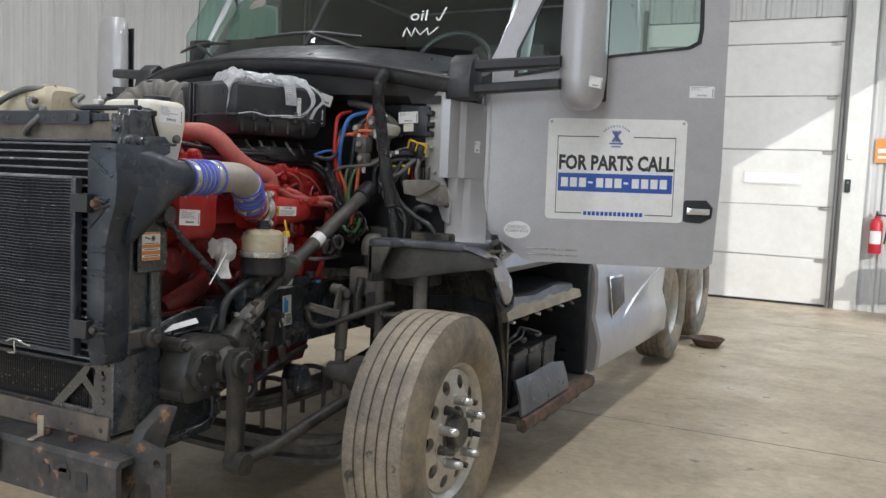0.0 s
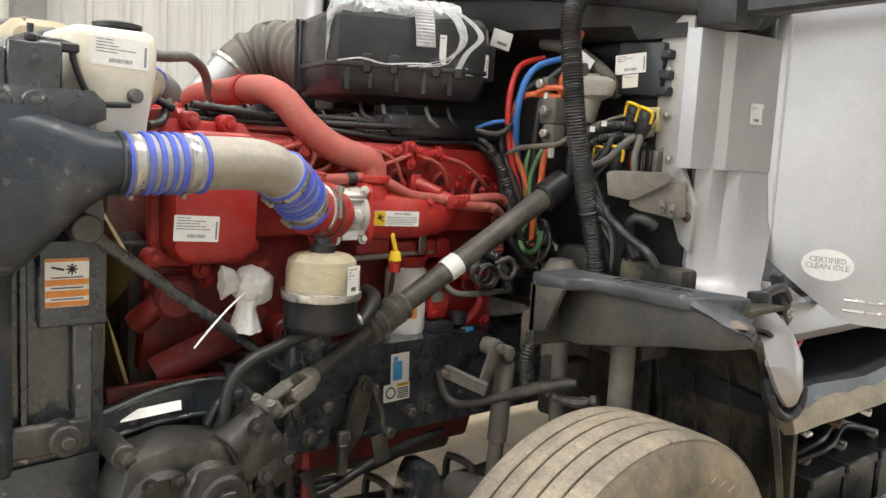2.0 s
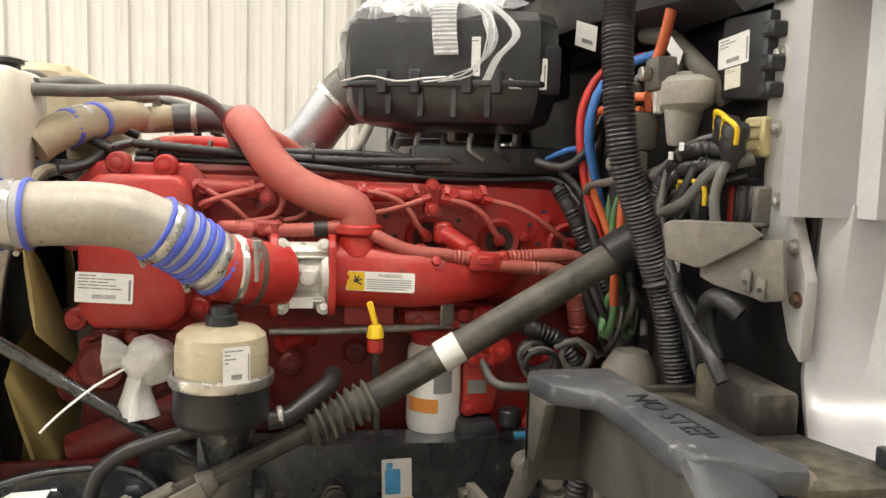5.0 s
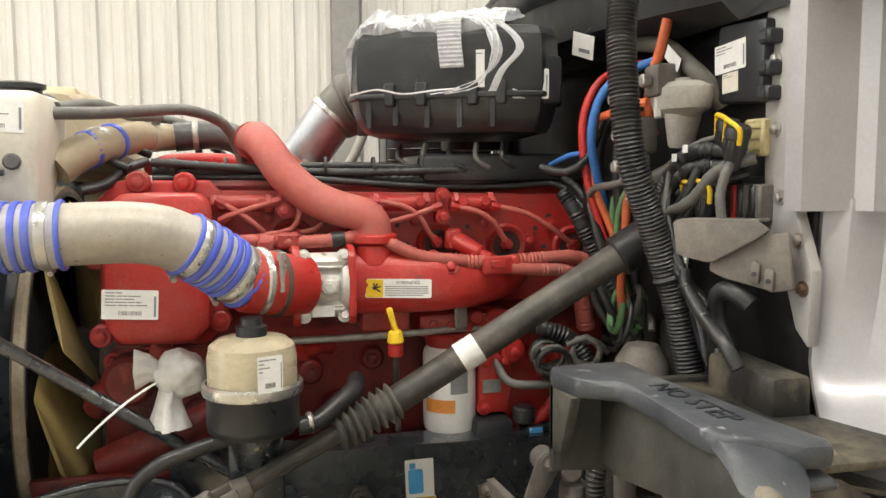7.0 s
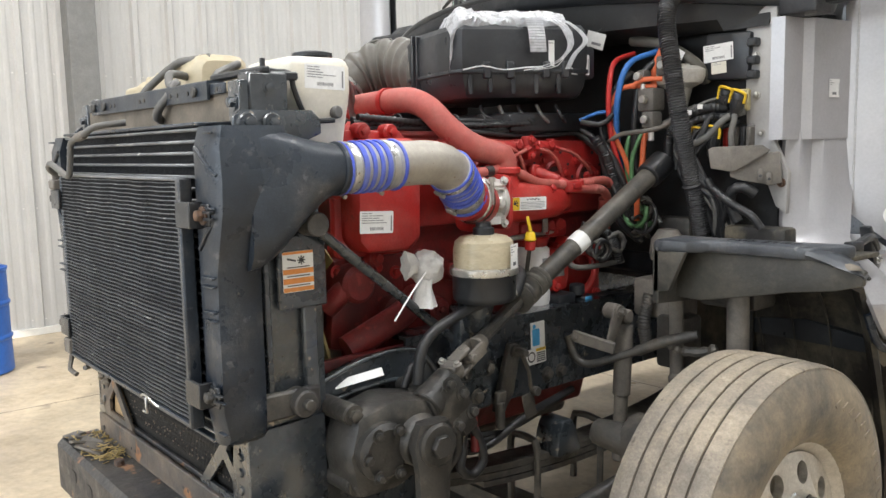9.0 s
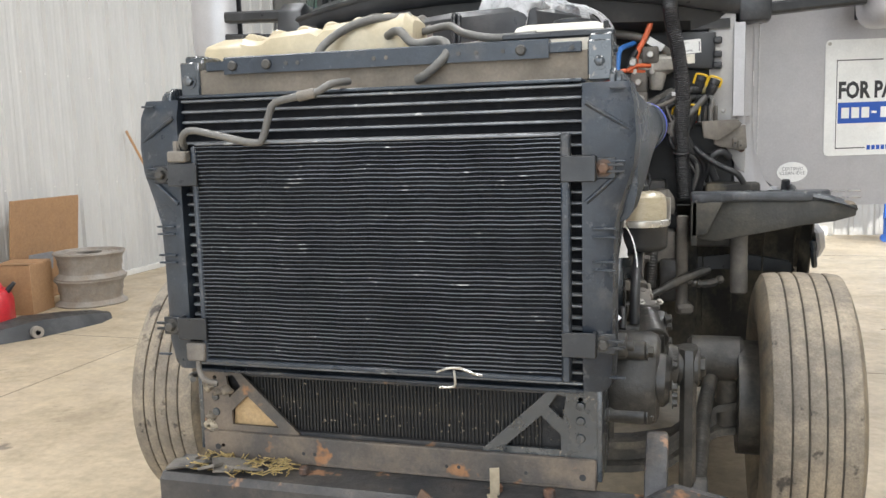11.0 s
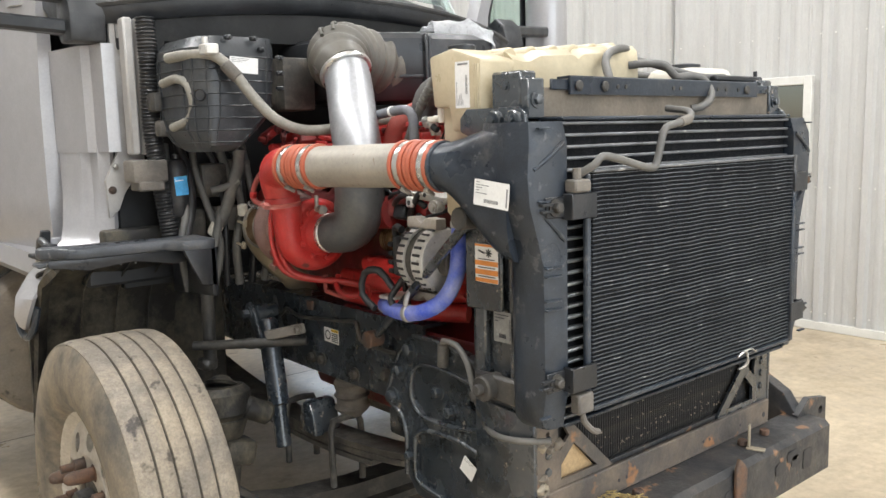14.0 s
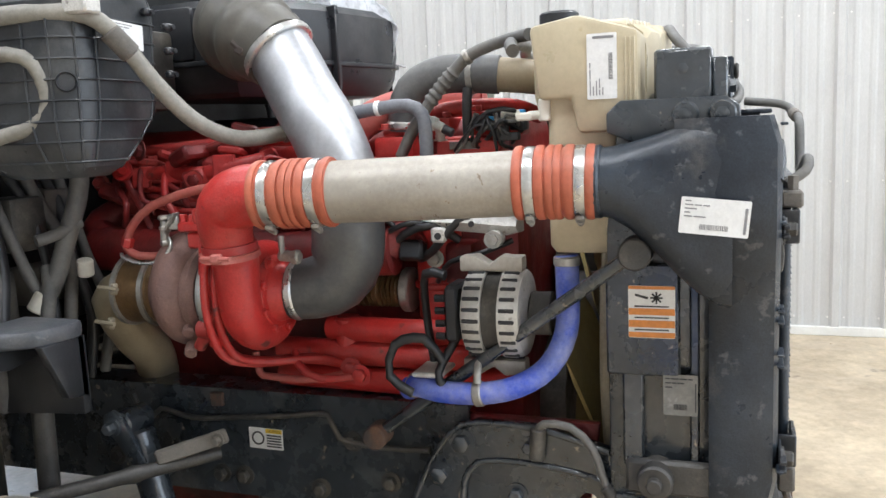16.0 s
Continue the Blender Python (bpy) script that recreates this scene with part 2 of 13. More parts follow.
m_dull = material("faded_rating_plate", (0.15, 0.15, 0.145), (0.22, 0.215, 0.2), 18, (0.45, 0.6), metal=0.2, spots=(0.3, 0.3, 0.29), spot_amount=0.3)
m_shaft = material("dusty_black_sleeve", (0.035, 0.033, 0.03), (0.06, 0.056, 0.05), 7, (0.35, 0.55), dust=(0.22, 0.2, 0.165), dust_amount=0.52, dust_scale=7, bump=0.25, bump_scale=70)
m_fueltank = material("mud_stained_tank", (0.2, 0.175, 0.14), (0.12, 0.1, 0.08), 3, (0.45, 0.7), dust=(0.3, 0.24, 0.16), dust_amount=0.45, dust_scale=4, bump=0.3, bump_scale=50, spots=(0.04, 0.037, 0.033), spot_amount=0.35, spot_scale=9)
m_ledge = material("sun_faded_black_plastic", (0.045, 0.05, 0.058), (0.085, 0.09, 0.1), 5, (0.25, 0.5), dust=(0.3, 0.27, 0.225), dust_amount=0.22, dust_scale=5, bump=0.2, bump_scale=120, spots=(0.24, 0.24, 0.235), spot_amount=0.25, spot_scale=22, grain=0.18)
m_cream = material("worn_cream_edge", (0.4, 0.35, 0.26), (0.26, 0.22, 0.16), 9, (0.45, 0.6), dust=(0.12, 0.1, 0.08), dust_amount=0.35)
m_tanhose = material("tan_coolant_hose", (0.4, 0.33, 0.22), (0.33, 0.27, 0.18), 6, (0.45, 0.6), dust=(0.2, 0.16, 0.1), dust_amount=0.25, grain=0.08)
m_firewall = material("black_firewall_lining", (0.009, 0.01, 0.011), (0.022, 0.022, 0.022), 4, (0.45, 0.7), dust=(0.14, 0.13, 0.115), dust_amount=0.2, dust_scale=4, bump=0.3, bump_scale=40)
TAN = (0.36, 0.29, 0.2)
DUST = (0.3, 0.27, 0.23)
m_black = material("black_plastic", (0.016, 0.018, 0.021), (0.03, 0.032, 0.036), 6, (0.25, 0.48), dust=(0.19, 0.185, 0.175), dust_amount=0.18, bump=0.15, bump_scale=180)
m_unit = material("dusty_moulded_plastic", (0.02, 0.023, 0.027), (0.038, 0.042, 0.047), 7, (0.26, 0.46), dust=(0.22, 0.215, 0.2), dust_amount=0.26, dust_scale=6, bump=0.15, bump_scale=90)
m_tank = material("faded_black_tank", (0.012, 0.017, 0.026), (0.038, 0.048, 0.062), 3.5, (0.2, 0.48), dust=(0.31, 0.27, 0.215), dust_amount=0.19, dust_scale=5, bump=0.2, bump_scale=150, spots=(0.085, 0.09, 0.098), spot_amount=0.45, spot_scale=30, grain=0.24)
m_frame = material("black_chassis_paint", (0.019, 0.025, 0.031), (0.045, 0.053, 0.062), 6, (0.16, 0.38), coat=0.7, specular=0.7, dust=(0.33, 0.34, 0.34), dust_amount=0.15, dust_scale=8, bump=0.3, bump_scale=45, spots=(0.3, 0.25, 0.2), spot_amount=0.1, spot_scale=35)
m_dirty = material("dirty_black_metal", (0.03, 0.029, 0.028), (0.075, 0.07, 0.062), 10, (0.32, 0.62), dust=(0.33, 0.29, 0.225), dust_amount=0.31, dust_scale=9, bump=0.4, bump_scale=90, grain=0.16)
m_dusty = material("dust_covered_plastic", (0.07, 0.066, 0.06), (0.11, 0.1, 0.09), 7, (0.55, 0.8), dust=DUST, dust_amount=0.6, dust_scale=5, bump=0.25, bump_scale=120)
m_mud = material("muddy_liner", (0.011, 0.011, 0.011), (0.03, 0.028, 0.025), 7, (0.4, 0.75), dust=(0.3, 0.26, 0.18), dust_amount=0.42, dust_scale=8, bump=0.55, bump_scale=40, stretch=(1, 1, 0.7), specular=0.4)
m_rust = material("rusty_steel", (0.12, 0.075, 0.05), (0.05, 0.042, 0.04), 14, (0.6, 0.9), dust=(0.36, 0.14, 0.045), dust_amount=0.35, dust_scale=12, bump=0.6, bump_scale=90)
m_bumper = material("worn_black_beam", (0.028, 0.029, 0.032), (0.06, 0.056, 0.054), 8, (0.35, 0.7), dust=(0.26, 0.21, 0.16), dust_amount=0.28, dust_scale=7, bump=0.5, bump_scale=80, spots=(0.28, 0.15, 0.08), spot_amount=0.45, spot_scale=16)
m_tan = material("dusty_top_plate", (0.21, 0.175, 0.135), (0.15, 0.128, 0.1), 6, (0.5, 0.8), dust=(0.32, 0.27, 0.2), dust_amount=0.25, dust_scale=5, bump=0.3, bump_scale=60)
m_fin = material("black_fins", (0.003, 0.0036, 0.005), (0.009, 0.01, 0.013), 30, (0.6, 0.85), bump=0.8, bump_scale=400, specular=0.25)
m_tube = material("condenser_tube", (0.165, 0.178, 0.196), (0.085, 0.094, 0.107), 9, (0.3, 0.5), metal=0.35, spots=(0.6, 0.61, 0.61), spot_amount=0.25, spot_scale=30, stretch=(0.6, 1, 1), dust=(0.03, 0.033, 0.038), dust_amount=0.4, dust_scale=5, spread=True)
m_cactube = material("cooler_tube", (0.24, 0.25, 0.26), (0.14, 0.145, 0.155), 10, (0.35, 0.55), metal=0.5, spots=(0.45, 0.45, 0.44), spot_amount=0.15, spread=True)
m_radfin = material("radiator_fins", (0.02, 0.02, 0.021), (0.04, 0.038, 0.036), 25, (0.6, 0.9), dust=(0.25, 0.2, 0.12), dust_amount=0.2, dust_scale=14, bump=0.6, bump_scale=200)
m_silver = material("silver_cab_paint", (0.425, 0.42, 0.432), (0.395, 0.39, 0.402), 3, (0.3, 0.4), metal=0.3, coat=0.5, dust=(0.42, 0.4, 0.37), dust_amount=0.05, grain=0.05)
m_silver_in = material("dusty_silver_panel", (0.5, 0.5, 0.505), (0.43, 0.425, 0.42), 6, (0.4, 0.6), metal=0.2, dust=(0.4, 0.37, 0.32), dust_amount=0.3)
m_primer = material("grey_cab_shell", (0.42, 0.41, 0.4), (0.33, 0.32, 0.31), 4, (0.4, 0.6), dust=(0.3, 0.275, 0.235), dust_amount=0.3, dust_scale=5, bump=0.05, grain=0.05)
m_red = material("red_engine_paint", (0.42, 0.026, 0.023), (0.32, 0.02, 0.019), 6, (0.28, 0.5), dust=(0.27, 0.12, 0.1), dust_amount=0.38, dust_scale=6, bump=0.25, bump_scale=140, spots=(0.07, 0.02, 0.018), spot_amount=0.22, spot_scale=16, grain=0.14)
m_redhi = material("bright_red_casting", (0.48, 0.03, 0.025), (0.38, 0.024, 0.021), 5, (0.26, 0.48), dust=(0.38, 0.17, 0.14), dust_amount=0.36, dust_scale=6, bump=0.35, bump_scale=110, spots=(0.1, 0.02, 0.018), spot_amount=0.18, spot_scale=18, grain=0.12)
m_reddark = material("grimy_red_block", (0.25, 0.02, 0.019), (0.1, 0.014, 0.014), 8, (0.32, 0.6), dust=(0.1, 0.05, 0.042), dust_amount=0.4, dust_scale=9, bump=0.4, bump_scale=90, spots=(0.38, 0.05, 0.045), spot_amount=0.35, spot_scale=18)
m_redpipe = material("faded_red_pipe", (0.44, 0.11, 0.09), (0.4, 0.085, 0.07), 8, (0.5, 0.7), dust=(0.4, 0.24, 0.2), dust_amount=0.35, dust_scale=9, grain=0.09)
m_pipe = material("dull_aluminium_pipe", (0.43, 0.4, 0.35), (0.36, 0.33, 0.285), 6, (0.4, 0.58), metal=0.35, dust=(0.33, 0.285, 0.22), dust_amount=0.36, dust_scale=5, bump=0.12, bump_scale=50, spots=(0.2, 0.15, 0.1), spot_amount=0.16, spot_scale=60, grain=0.09)
m_shine = material("bright_aluminium_pipe", (0.47, 0.48, 0.5), (0.4, 0.41, 0.43), 5, (0.38, 0.52), metal=0.85, dust=(0.4, 0.4, 0.39), dust_amount=0.15, dust_scale=6, bump=0.1, bump_scale=40, grain=0.09)
m_castal = material("cast_aluminium", (0.7, 0.69, 0.66), (0.52, 0.51, 0.48), 15, (0.4, 0.6), metal=0.45, bump=0.4, bump_scale=150, spots=(0.3, 0.28, 0.25), spot_amount=0.2, spot_scale=40, grain=0.09)
m_steel = material("zinc_steel", (0.48, 0.47, 0.44), (0.33, 0.31, 0.28), 20, (0.35, 0.6), metal=0.7, grain=0.09)
m_clamp = material("polished_clamp", (0.66, 0.66, 0.64), (0.5, 0.5, 0.49), 12, (0.2, 0.4), metal=0.85, grain=0.09)
m_blue = material("blue_silicone_hose", (0.06, 0.1, 0.62), (0.1, 0.14, 0.5), 9, (0.4, 0.6), dust=(0.32, 0.33, 0.42), dust_amount=0.25, dust_scale=9, grain=0.09)
m_bluepale = material("dusty_blue_hose", (0.03, 0.075, 0.62), (0.06, 0.12, 0.58), 6, (0.4, 0.6), dust=(0.68, 0.7, 0.74), dust_amount=0.57, dust_scale=7, grain=0.09)
m_hosegrey = material("grey_silicone_hose", (0.42, 0.42, 0.44), (0.36, 0.36, 0.38), 9, (0.45, 0.6), metal=0.2, grain=0.09)
m_orange = material("orange_silicone_hose", (0.46, 0.12, 0.065), (0.4, 0.115, 0.065), 9, (0.4, 0.55), dust=(0.38, 0.26, 0.21), dust_amount=0.25, dust_scale=9, grain=0.08)
m_rubber = material("black_rubber_hose", (0.014, 0.015, 0.017), (0.03, 0.03, 0.031), 12, (0.3, 0.5), dust=(0.15, 0.145, 0.135), dust_amount=0.2, dust_scale=7, bump=0.1, grain=0.12)
m_hose = material("grey_dusty_hose", (0.1, 0.098, 0.093), (0.15, 0.145, 0.135), 9, (0.4, 0.6), dust=(0.25, 0.235, 0.205), dust_amount=0.35, dust_scale=6, bump=0.08, grain=0.1)
m_elbow = material("brown_rubber_elbow", (0.085, 0.08, 0.069), (0.125, 0.116, 0.098), 5, (0.4, 0.62), dust=(0.21, 0.19, 0.155), dust_amount=0.3, dust_scale=5, bump=0.1, grain=0.08)
m_tyre = material("worn_tyre_rubber", (0.19, 0.165, 0.135), (0.27, 0.232, 0.18), 7, (0.6, 0.8), dust=(0.45, 0.37, 0.265), dust_amount=0.4, dust_scale=7, bump=0.7, bump_scale=70, spots=(0.06, 0.052, 0.045), spot_amount=0.45, spot_scale=17, grain=0.2)
m_tyreside = material("tyre_sidewall", (0.1, 0.093, 0.082), (0.16, 0.144, 0.12), 8, (0.5, 0.75), dust=(0.46, 0.36, 0.23), dust_amount=0.6, dust_scale=4, bump=0.2, grain=0.12)
m_groove = material("tyre_groove", (0.055, 0.048, 0.04), (0.09, 0.078, 0.06), 20, (0.8, 0.95))
m_rim = material("aluminium_wheel", (0.62, 0.6, 0.56), (0.52, 0.49, 0.44), 7, (0.3, 0.5), metal=0.55, dust=(0.45, 0.38, 0.28), dust_amount=0.25, dust_scale=6)
m_tankplastic = material("yellowed_plastic_tank", (0.56, 0.49, 0.345), (0.47, 0.4, 0.27), 4, (0.26, 0.42), bump=0.08, bump_scale=30, spots=(0.34, 0.25, 0.13), spot_amount=0.1, spot_scale=14, grain=0.06)
m_whiteplastic = material("white_plastic", (0.72, 0.69, 0.6), (0.66, 0.62, 0.53), 6, (0.35, 0.5), grain=0.05)
m_label = material("white_label", (0.8, 0.8, 0.79), (0.76, 0.76, 0.75), 10, (0.4, 0.5), grain=0.05)
m_print = material("grey_print", (0.2, 0.2, 0.21), (0.24, 0.24, 0.25), 30, (0.5, 0.6), grain=0.05)
m_ink = material("black_print", (0.025, 0.025, 0.028), (0.04, 0.04, 0.042), 30, (0.5, 0.6), grain=0.05)
m_signwhite = material("sign_white", (0.78, 0.78, 0.76), (0.72, 0.72, 0.7), 5, (0.35, 0.5), dust=(0.55, 0.52, 0.47), dust_amount=0.1, grain=0.05)
m_signblue = material("sign_blue", (0.02, 0.085, 0.42), (0.025, 0.09, 0.38), 8, (0.35, 0.5), grain=0.05)
m_yellow = material("yellow_plastic", (0.75, 0.5, 0.02), (0.65, 0.42, 0.02), 12, (0.4, 0.55), grain=0.09)
m_orangelabel = material("orange_label", (0.72, 0.27, 0.06), (0.66, 0.25, 0.06), 12, (0.45, 0.55))
m_labelblue = material("blue_label", (0.06, 0.33, 0.68), (0.08, 0.36, 0.66), 12, (0.4, 0.5))
m_tape = material("grey_duct_tape", (0.74, 0.75, 0.77), (0.6, 0.61, 0.63), 20, (0.2, 0.4), metal=0.1, bump=0.4, bump_scale=60, grain=0.06)
m_wire_red = material("red_air_line", (0.55, 0.035, 0.03), None, 10, (0.4, 0.55))
m_wire_blue = material("blue_air_line", (0.04, 0.17, 0.5), None, 10, (0.4, 0.55))
m_wire_green = material("green_air_line", (0.12, 0.27, 0.12), None, 10, (0.4, 0.55))
m_wire_orange = material("orange_air_line", (0.65, 0.14, 0.05), None, 10, (0.4, 0.55))
m_gear = material("oily_cast_steel", (0.02, 0.02, 0.019), (0.045, 0.042, 0.038), 10, (0.28, 0.5), dust=(0.3, 0.265, 0.21), dust_amount=0.28, dust_scale=8, bump=0.5, bump_scale=70)
m_skirt = material("dusty_olive_skirt", (0.035, 0.035, 0.032), (0.06, 0.058, 0.05), 6, (0.45, 0.7), dust=(0.17, 0.15, 0.115), dust_amount=0.42, dust_scale=8, bump=0.4, bump_scale=60)
m_boot = material("dusty_rubber_boot", (0.05, 0.049, 0.046), (0.09, 0.086, 0.08), 9, (0.4, 0.6), dust=(0.26, 0.24, 0.2), dust_amount=0.45, dust_scale=9, bump=0.1)
m_tanline = material("dusty_tan_line", (0.2, 0.19, 0.165), (0.27, 0.255, 0.22), 8, (0.45, 0.65), dust=(0.34, 0.32, 0.275), dust_amount=0.4, dust_scale=6)
m_crossbar = material("rust_stained_crossbar", (0.075, 0.07, 0.066), (0.13, 0.105, 0.085), 6, (0.4, 0.7), dust=(0.3, 0.235, 0.165), dust_amount=0.4, dust_scale=6, bump=0.4, bump_scale=70, spots=(0.3, 0.15, 0.07), spot_amount=0.35, spot_scale=14)
m_goldrust = material("bronze_heat_stained_steel", (0.2, 0.12, 0.05), (0.1, 0.06, 0.03), 10, (0.3, 0.55), metal=0.4, dust=(0.26, 0.19, 0.1), dust_amount=0.3, bump=0.3, bump_scale=90)
m_oldelbow = material("dusty_dark_rubber", (0.06, 0.062, 0.064), (0.1, 0.1, 0.1), 5, (0.3, 0.5), dust=(0.2, 0.19, 0.165), dust_amount=0.36, dust_scale=5, bump=0.15, bump_scale=50, spots=(0.02, 0.02, 0.022), spot_amount=0.3, spot_scale=12)
m_pocket = material("pocket_shade", (0.03, 0.016, 0.014), (0.055, 0.026, 0.022), 14, (0.4, 0.7), bump=0.5, bump_scale=120)
m_turbo = material("burnt_turbine_iron", (0.22, 0.125, 0.105), (0.15, 0.09, 0.08), 9, (0.5, 0.8), dust=(0.3, 0.21, 0.18), dust_amount=0.35, bump=0.5, bump_scale=120)
m_fan = material("olive_fan_blade", (0.36, 0.28, 0.1), (0.28, 0.22, 0.09), 6, (0.4, 0.6), dust=(0.2, 0.17, 0.1), dust_amount=0.25, grain=0.09)
m_bag = material("crinkled_white_bag", (0.72, 0.72, 0.72), (0.6, 0.6, 0.61), 25, (0.3, 0.5), bump=0.7, bump_scale=45, grain=0.05)
m_amber = material("amber_reflector", (0.6, 0.22, 0.02), (0.5, 0.18, 0.02), 20, (0.2, 0.35))
m_chrome = material("chrome", (0.75, 0.75, 0.76), (0.68, 0.68, 0.69), 6, (0.08, 0.2), metal=1.0, grain=0.05)
m_wood = material("broom_wood", (0.42, 0.24, 0.11), (0.36, 0.2, 0.09), 14, (0.5, 0.7), stretch=(1, 1, 0.15))
m_card = material("cardboard", (0.34, 0.2, 0.1), (0.3, 0.175, 0.09), 7, (0.7, 0.9))
m_toolblue = material("blue_tool_paint", (0.02, 0.12, 0.48), (0.025, 0.11, 0.42), 6, (0.3, 0.45))
m_canred = material("red_plastic_can", (0.52, 0.02, 0.03), (0.45, 0.02, 0.03), 6, (0.3, 0.45))
m_beige = material("beige_enamel", (0.6, 0.54, 0.4), (0.57, 0.51, 0.38), 4, (0.22, 0.35), grain=0.05)
m_greydoor = material("grey_door_paint", (0.42, 0.45, 0.45), (0.38, 0.41, 0.41), 5, (0.4, 0.55), grain=0.05)
m_column = material("grey_steel_column", (0.2, 0.2, 0.195), (0.17, 0.17, 0.165), 5, (0.5, 0.7))
m_wallmat = material("white_ribbed_steel", (0.52, 0.515, 0.5), (0.475, 0.47, 0.455), 1.4, (0.4, 0.55), dust=(0.46, 0.42, 0.35), dust_amount=0.12, dust_scale=1.2, stretch=(1, 1, 0.35), grain=0.05)
m_gdoor = material("white_door_panel", (0.72, 0.71, 0.68), (0.66, 0.65, 0.62), 2.0, (0.4, 0.55), dust=(0.5, 0.46, 0.4), dust_amount=0.12, dust_scale=2, grain=0.05)
m_ceil = material("ceiling_white", (0.7, 0.7, 0.68), (0.65, 0.65, 0.63), 2, (0.6, 0.8), grain=0.05)
m_trim = material("white_trim", (0.7, 0.69, 0.65), (0.64, 0.63, 0.59), 4, (0.4, 0.55), grain=0.05)


def floor_material():
    m = material("worn_concrete", (0.53, 0.442, 0.315), (0.42, 0.345, 0.242), 1.1, (0.24, 0.52), specular=0.42, dust=(0.24, 0.19, 0.13), dust_amount=0.42, dust_scale=1.9, bump=0.2, bump_scale=9, spots=(0.17, 0.135, 0.1), spot_amount=0.12, spot_scale=3.5, grain=0.14)
    return m


m_floor = floor_material()


def glass_material(name, tint, rough=0.0):
    m = bpy.data.materials.new(name)
    m.use_nodes = True
    b = m.node_tree.nodes["Principled BSDF"]
    b.inputs["Base Color"].default_value = (*tint, 1)
    b.inputs["Transmission Weight"].default_value = 1.0
    b.inputs["Roughness"].default_value = rough
    b.inputs["IOR"].default_value = 1.45
    return m


m_glass = glass_material("green_tinted_glass", (0.62, 0.78, 0.72))
m_clear = glass_material("clear_plastic_bowl", (0.93, 0.88, 0.76), 0.12)


def glow_material(name, color, strength):
    m = bpy.data.materials.new(name)
    m.use_nodes = True
    b = m.node_tree.nodes["Principled BSDF"]
    b.inputs["Base Color"].default_value = (*color, 1)
    b.inputs["Emission Color"].default_value = (*color, 1)
    b.inputs["Emission Strength"].default_value = strength
    return m


m_daylight = glow_material("daylight_pane", (0.86, 0.93, 1.0), 2.2)

# ---- the building ----
XW, XE, YS, YN, ZC = -5.1, 4.02, -6.0, 10.1, 5.2
RIB = [(0.0, 0.0), (0.05, 0.0), (0.065, 0.006), (0.085, 0.006), (0.1, 0.0), (0.15, 0.0), (0.165, 0.006), (0.185, 0.006), (0.2, 0.0), (0.228, 0.0), (0.245, 0.03), (0.285, 0.03), (0.302, 0.0)]
PITCH = 0.305


def rib_profile(a, b):
    out, k = [], math.floor(a / PITCH)
    while k * PITCH < b:
        out += [(k * PITCH + s, h) for s, h in RIB if a < k * PITCH + s < b]
        k += 1
    return [(a, 0.0)] + out + [(b, 0.0)]


def ribbed_wall(name, origin, along, inward, panels, label):
    """Sheet-steel wall from panels (s0, s1, z0, z1), with vertical ribs on the inner face and 12 cm of depth."""
    bm = bmesh.new()
    o, a, n = Vector(origin), Vector(along), Vector(inward)
    for s0, s1, z0, z1 in panels:
        prof = rib_profile(s0, s1)
        rows = []
        for z in (z0, z1):
            rows.append([bm.verts.new(o + a * s + n * h + Vector((0, 0, z))) for s, h in prof] + [bm.verts.new(o + a * s1 - n * 0.12 + Vector((0, 0, z))), bm.verts.new(o + a * s0 - n * 0.12 + Vector((0, 0, z)))])
        m = len(rows[0])
        for i in range(m):
            j = (i + 1) % m
            bm.faces.new((rows[0][i], rows[0][j], rows[1][j], rows[1][i]))
        bm.faces.new(rows[0][::-1])
        bm.faces.new(rows[1])
    ob = part(name, bm, m_wallmat, None, "", 20)
    tagged(ob, label, "wall", "", "structure")
    # rows of screw heads beside the ribs
    sc = bmesh.new()
    for s0, s1, z0, z1 in panels:
        k = math.ceil(s0 / PITCH)
        while k * PITCH < s1 - 0.05:
            for z in (0.12, 1.02, 2.08, 3.2):
                if z0 < z < z1:
                    for ds in (0.21, 0.31 - PITCH):
                        p = o + a * (k * PITCH + ds) + Vector((0, 0, z))
                        if s0 < k * PITCH + ds < s1:
                            add_lathe(sc, [(0.007, 0), (0.007, 0.002), (0.0045, 0.003), (0.0045, 0.007), (0, 0.007)], axis_matrix(p, n), 6)
            k += 1
    part("screw_heads", sc, m_trim, ob)["kind"] = "stuff"
    return ob


bm = bmesh.new()
span_box(bm, (XW - 0.12, YS - 0.12, -0.15), (XE + 0.12, YN + 0.12, 0.0))
tagged(part("floor", bm, m_floor, None, "", 0), "tan worn concrete floor with stains and saw cuts", "floor", "", "structure")
bm = bmesh.new()
for gy in (-2.9, 3.3, 8.1):
    span_box(bm, (XW, gy, 0.0), (XE, gy + 0.004, 0.001))
for gx in (-3.0,):
    span_box(bm, (gx, YS, 0.0), (gx + 0.004, YN, 0.001))
tagged(part("floor_joint", bm, m_dirty, None, "", 0), "dark saw-cut joints in the concrete floor", "floor joint", "", "structure")
bm = bmesh.new()
span_box(bm, (-60, -60, -0.2), (60, 60, -0.155))
tagged(part("ground", bm, m_floor, None, "", 0), "pale gravel yard outside the building", "ground", "", "structure")

H = 4.9
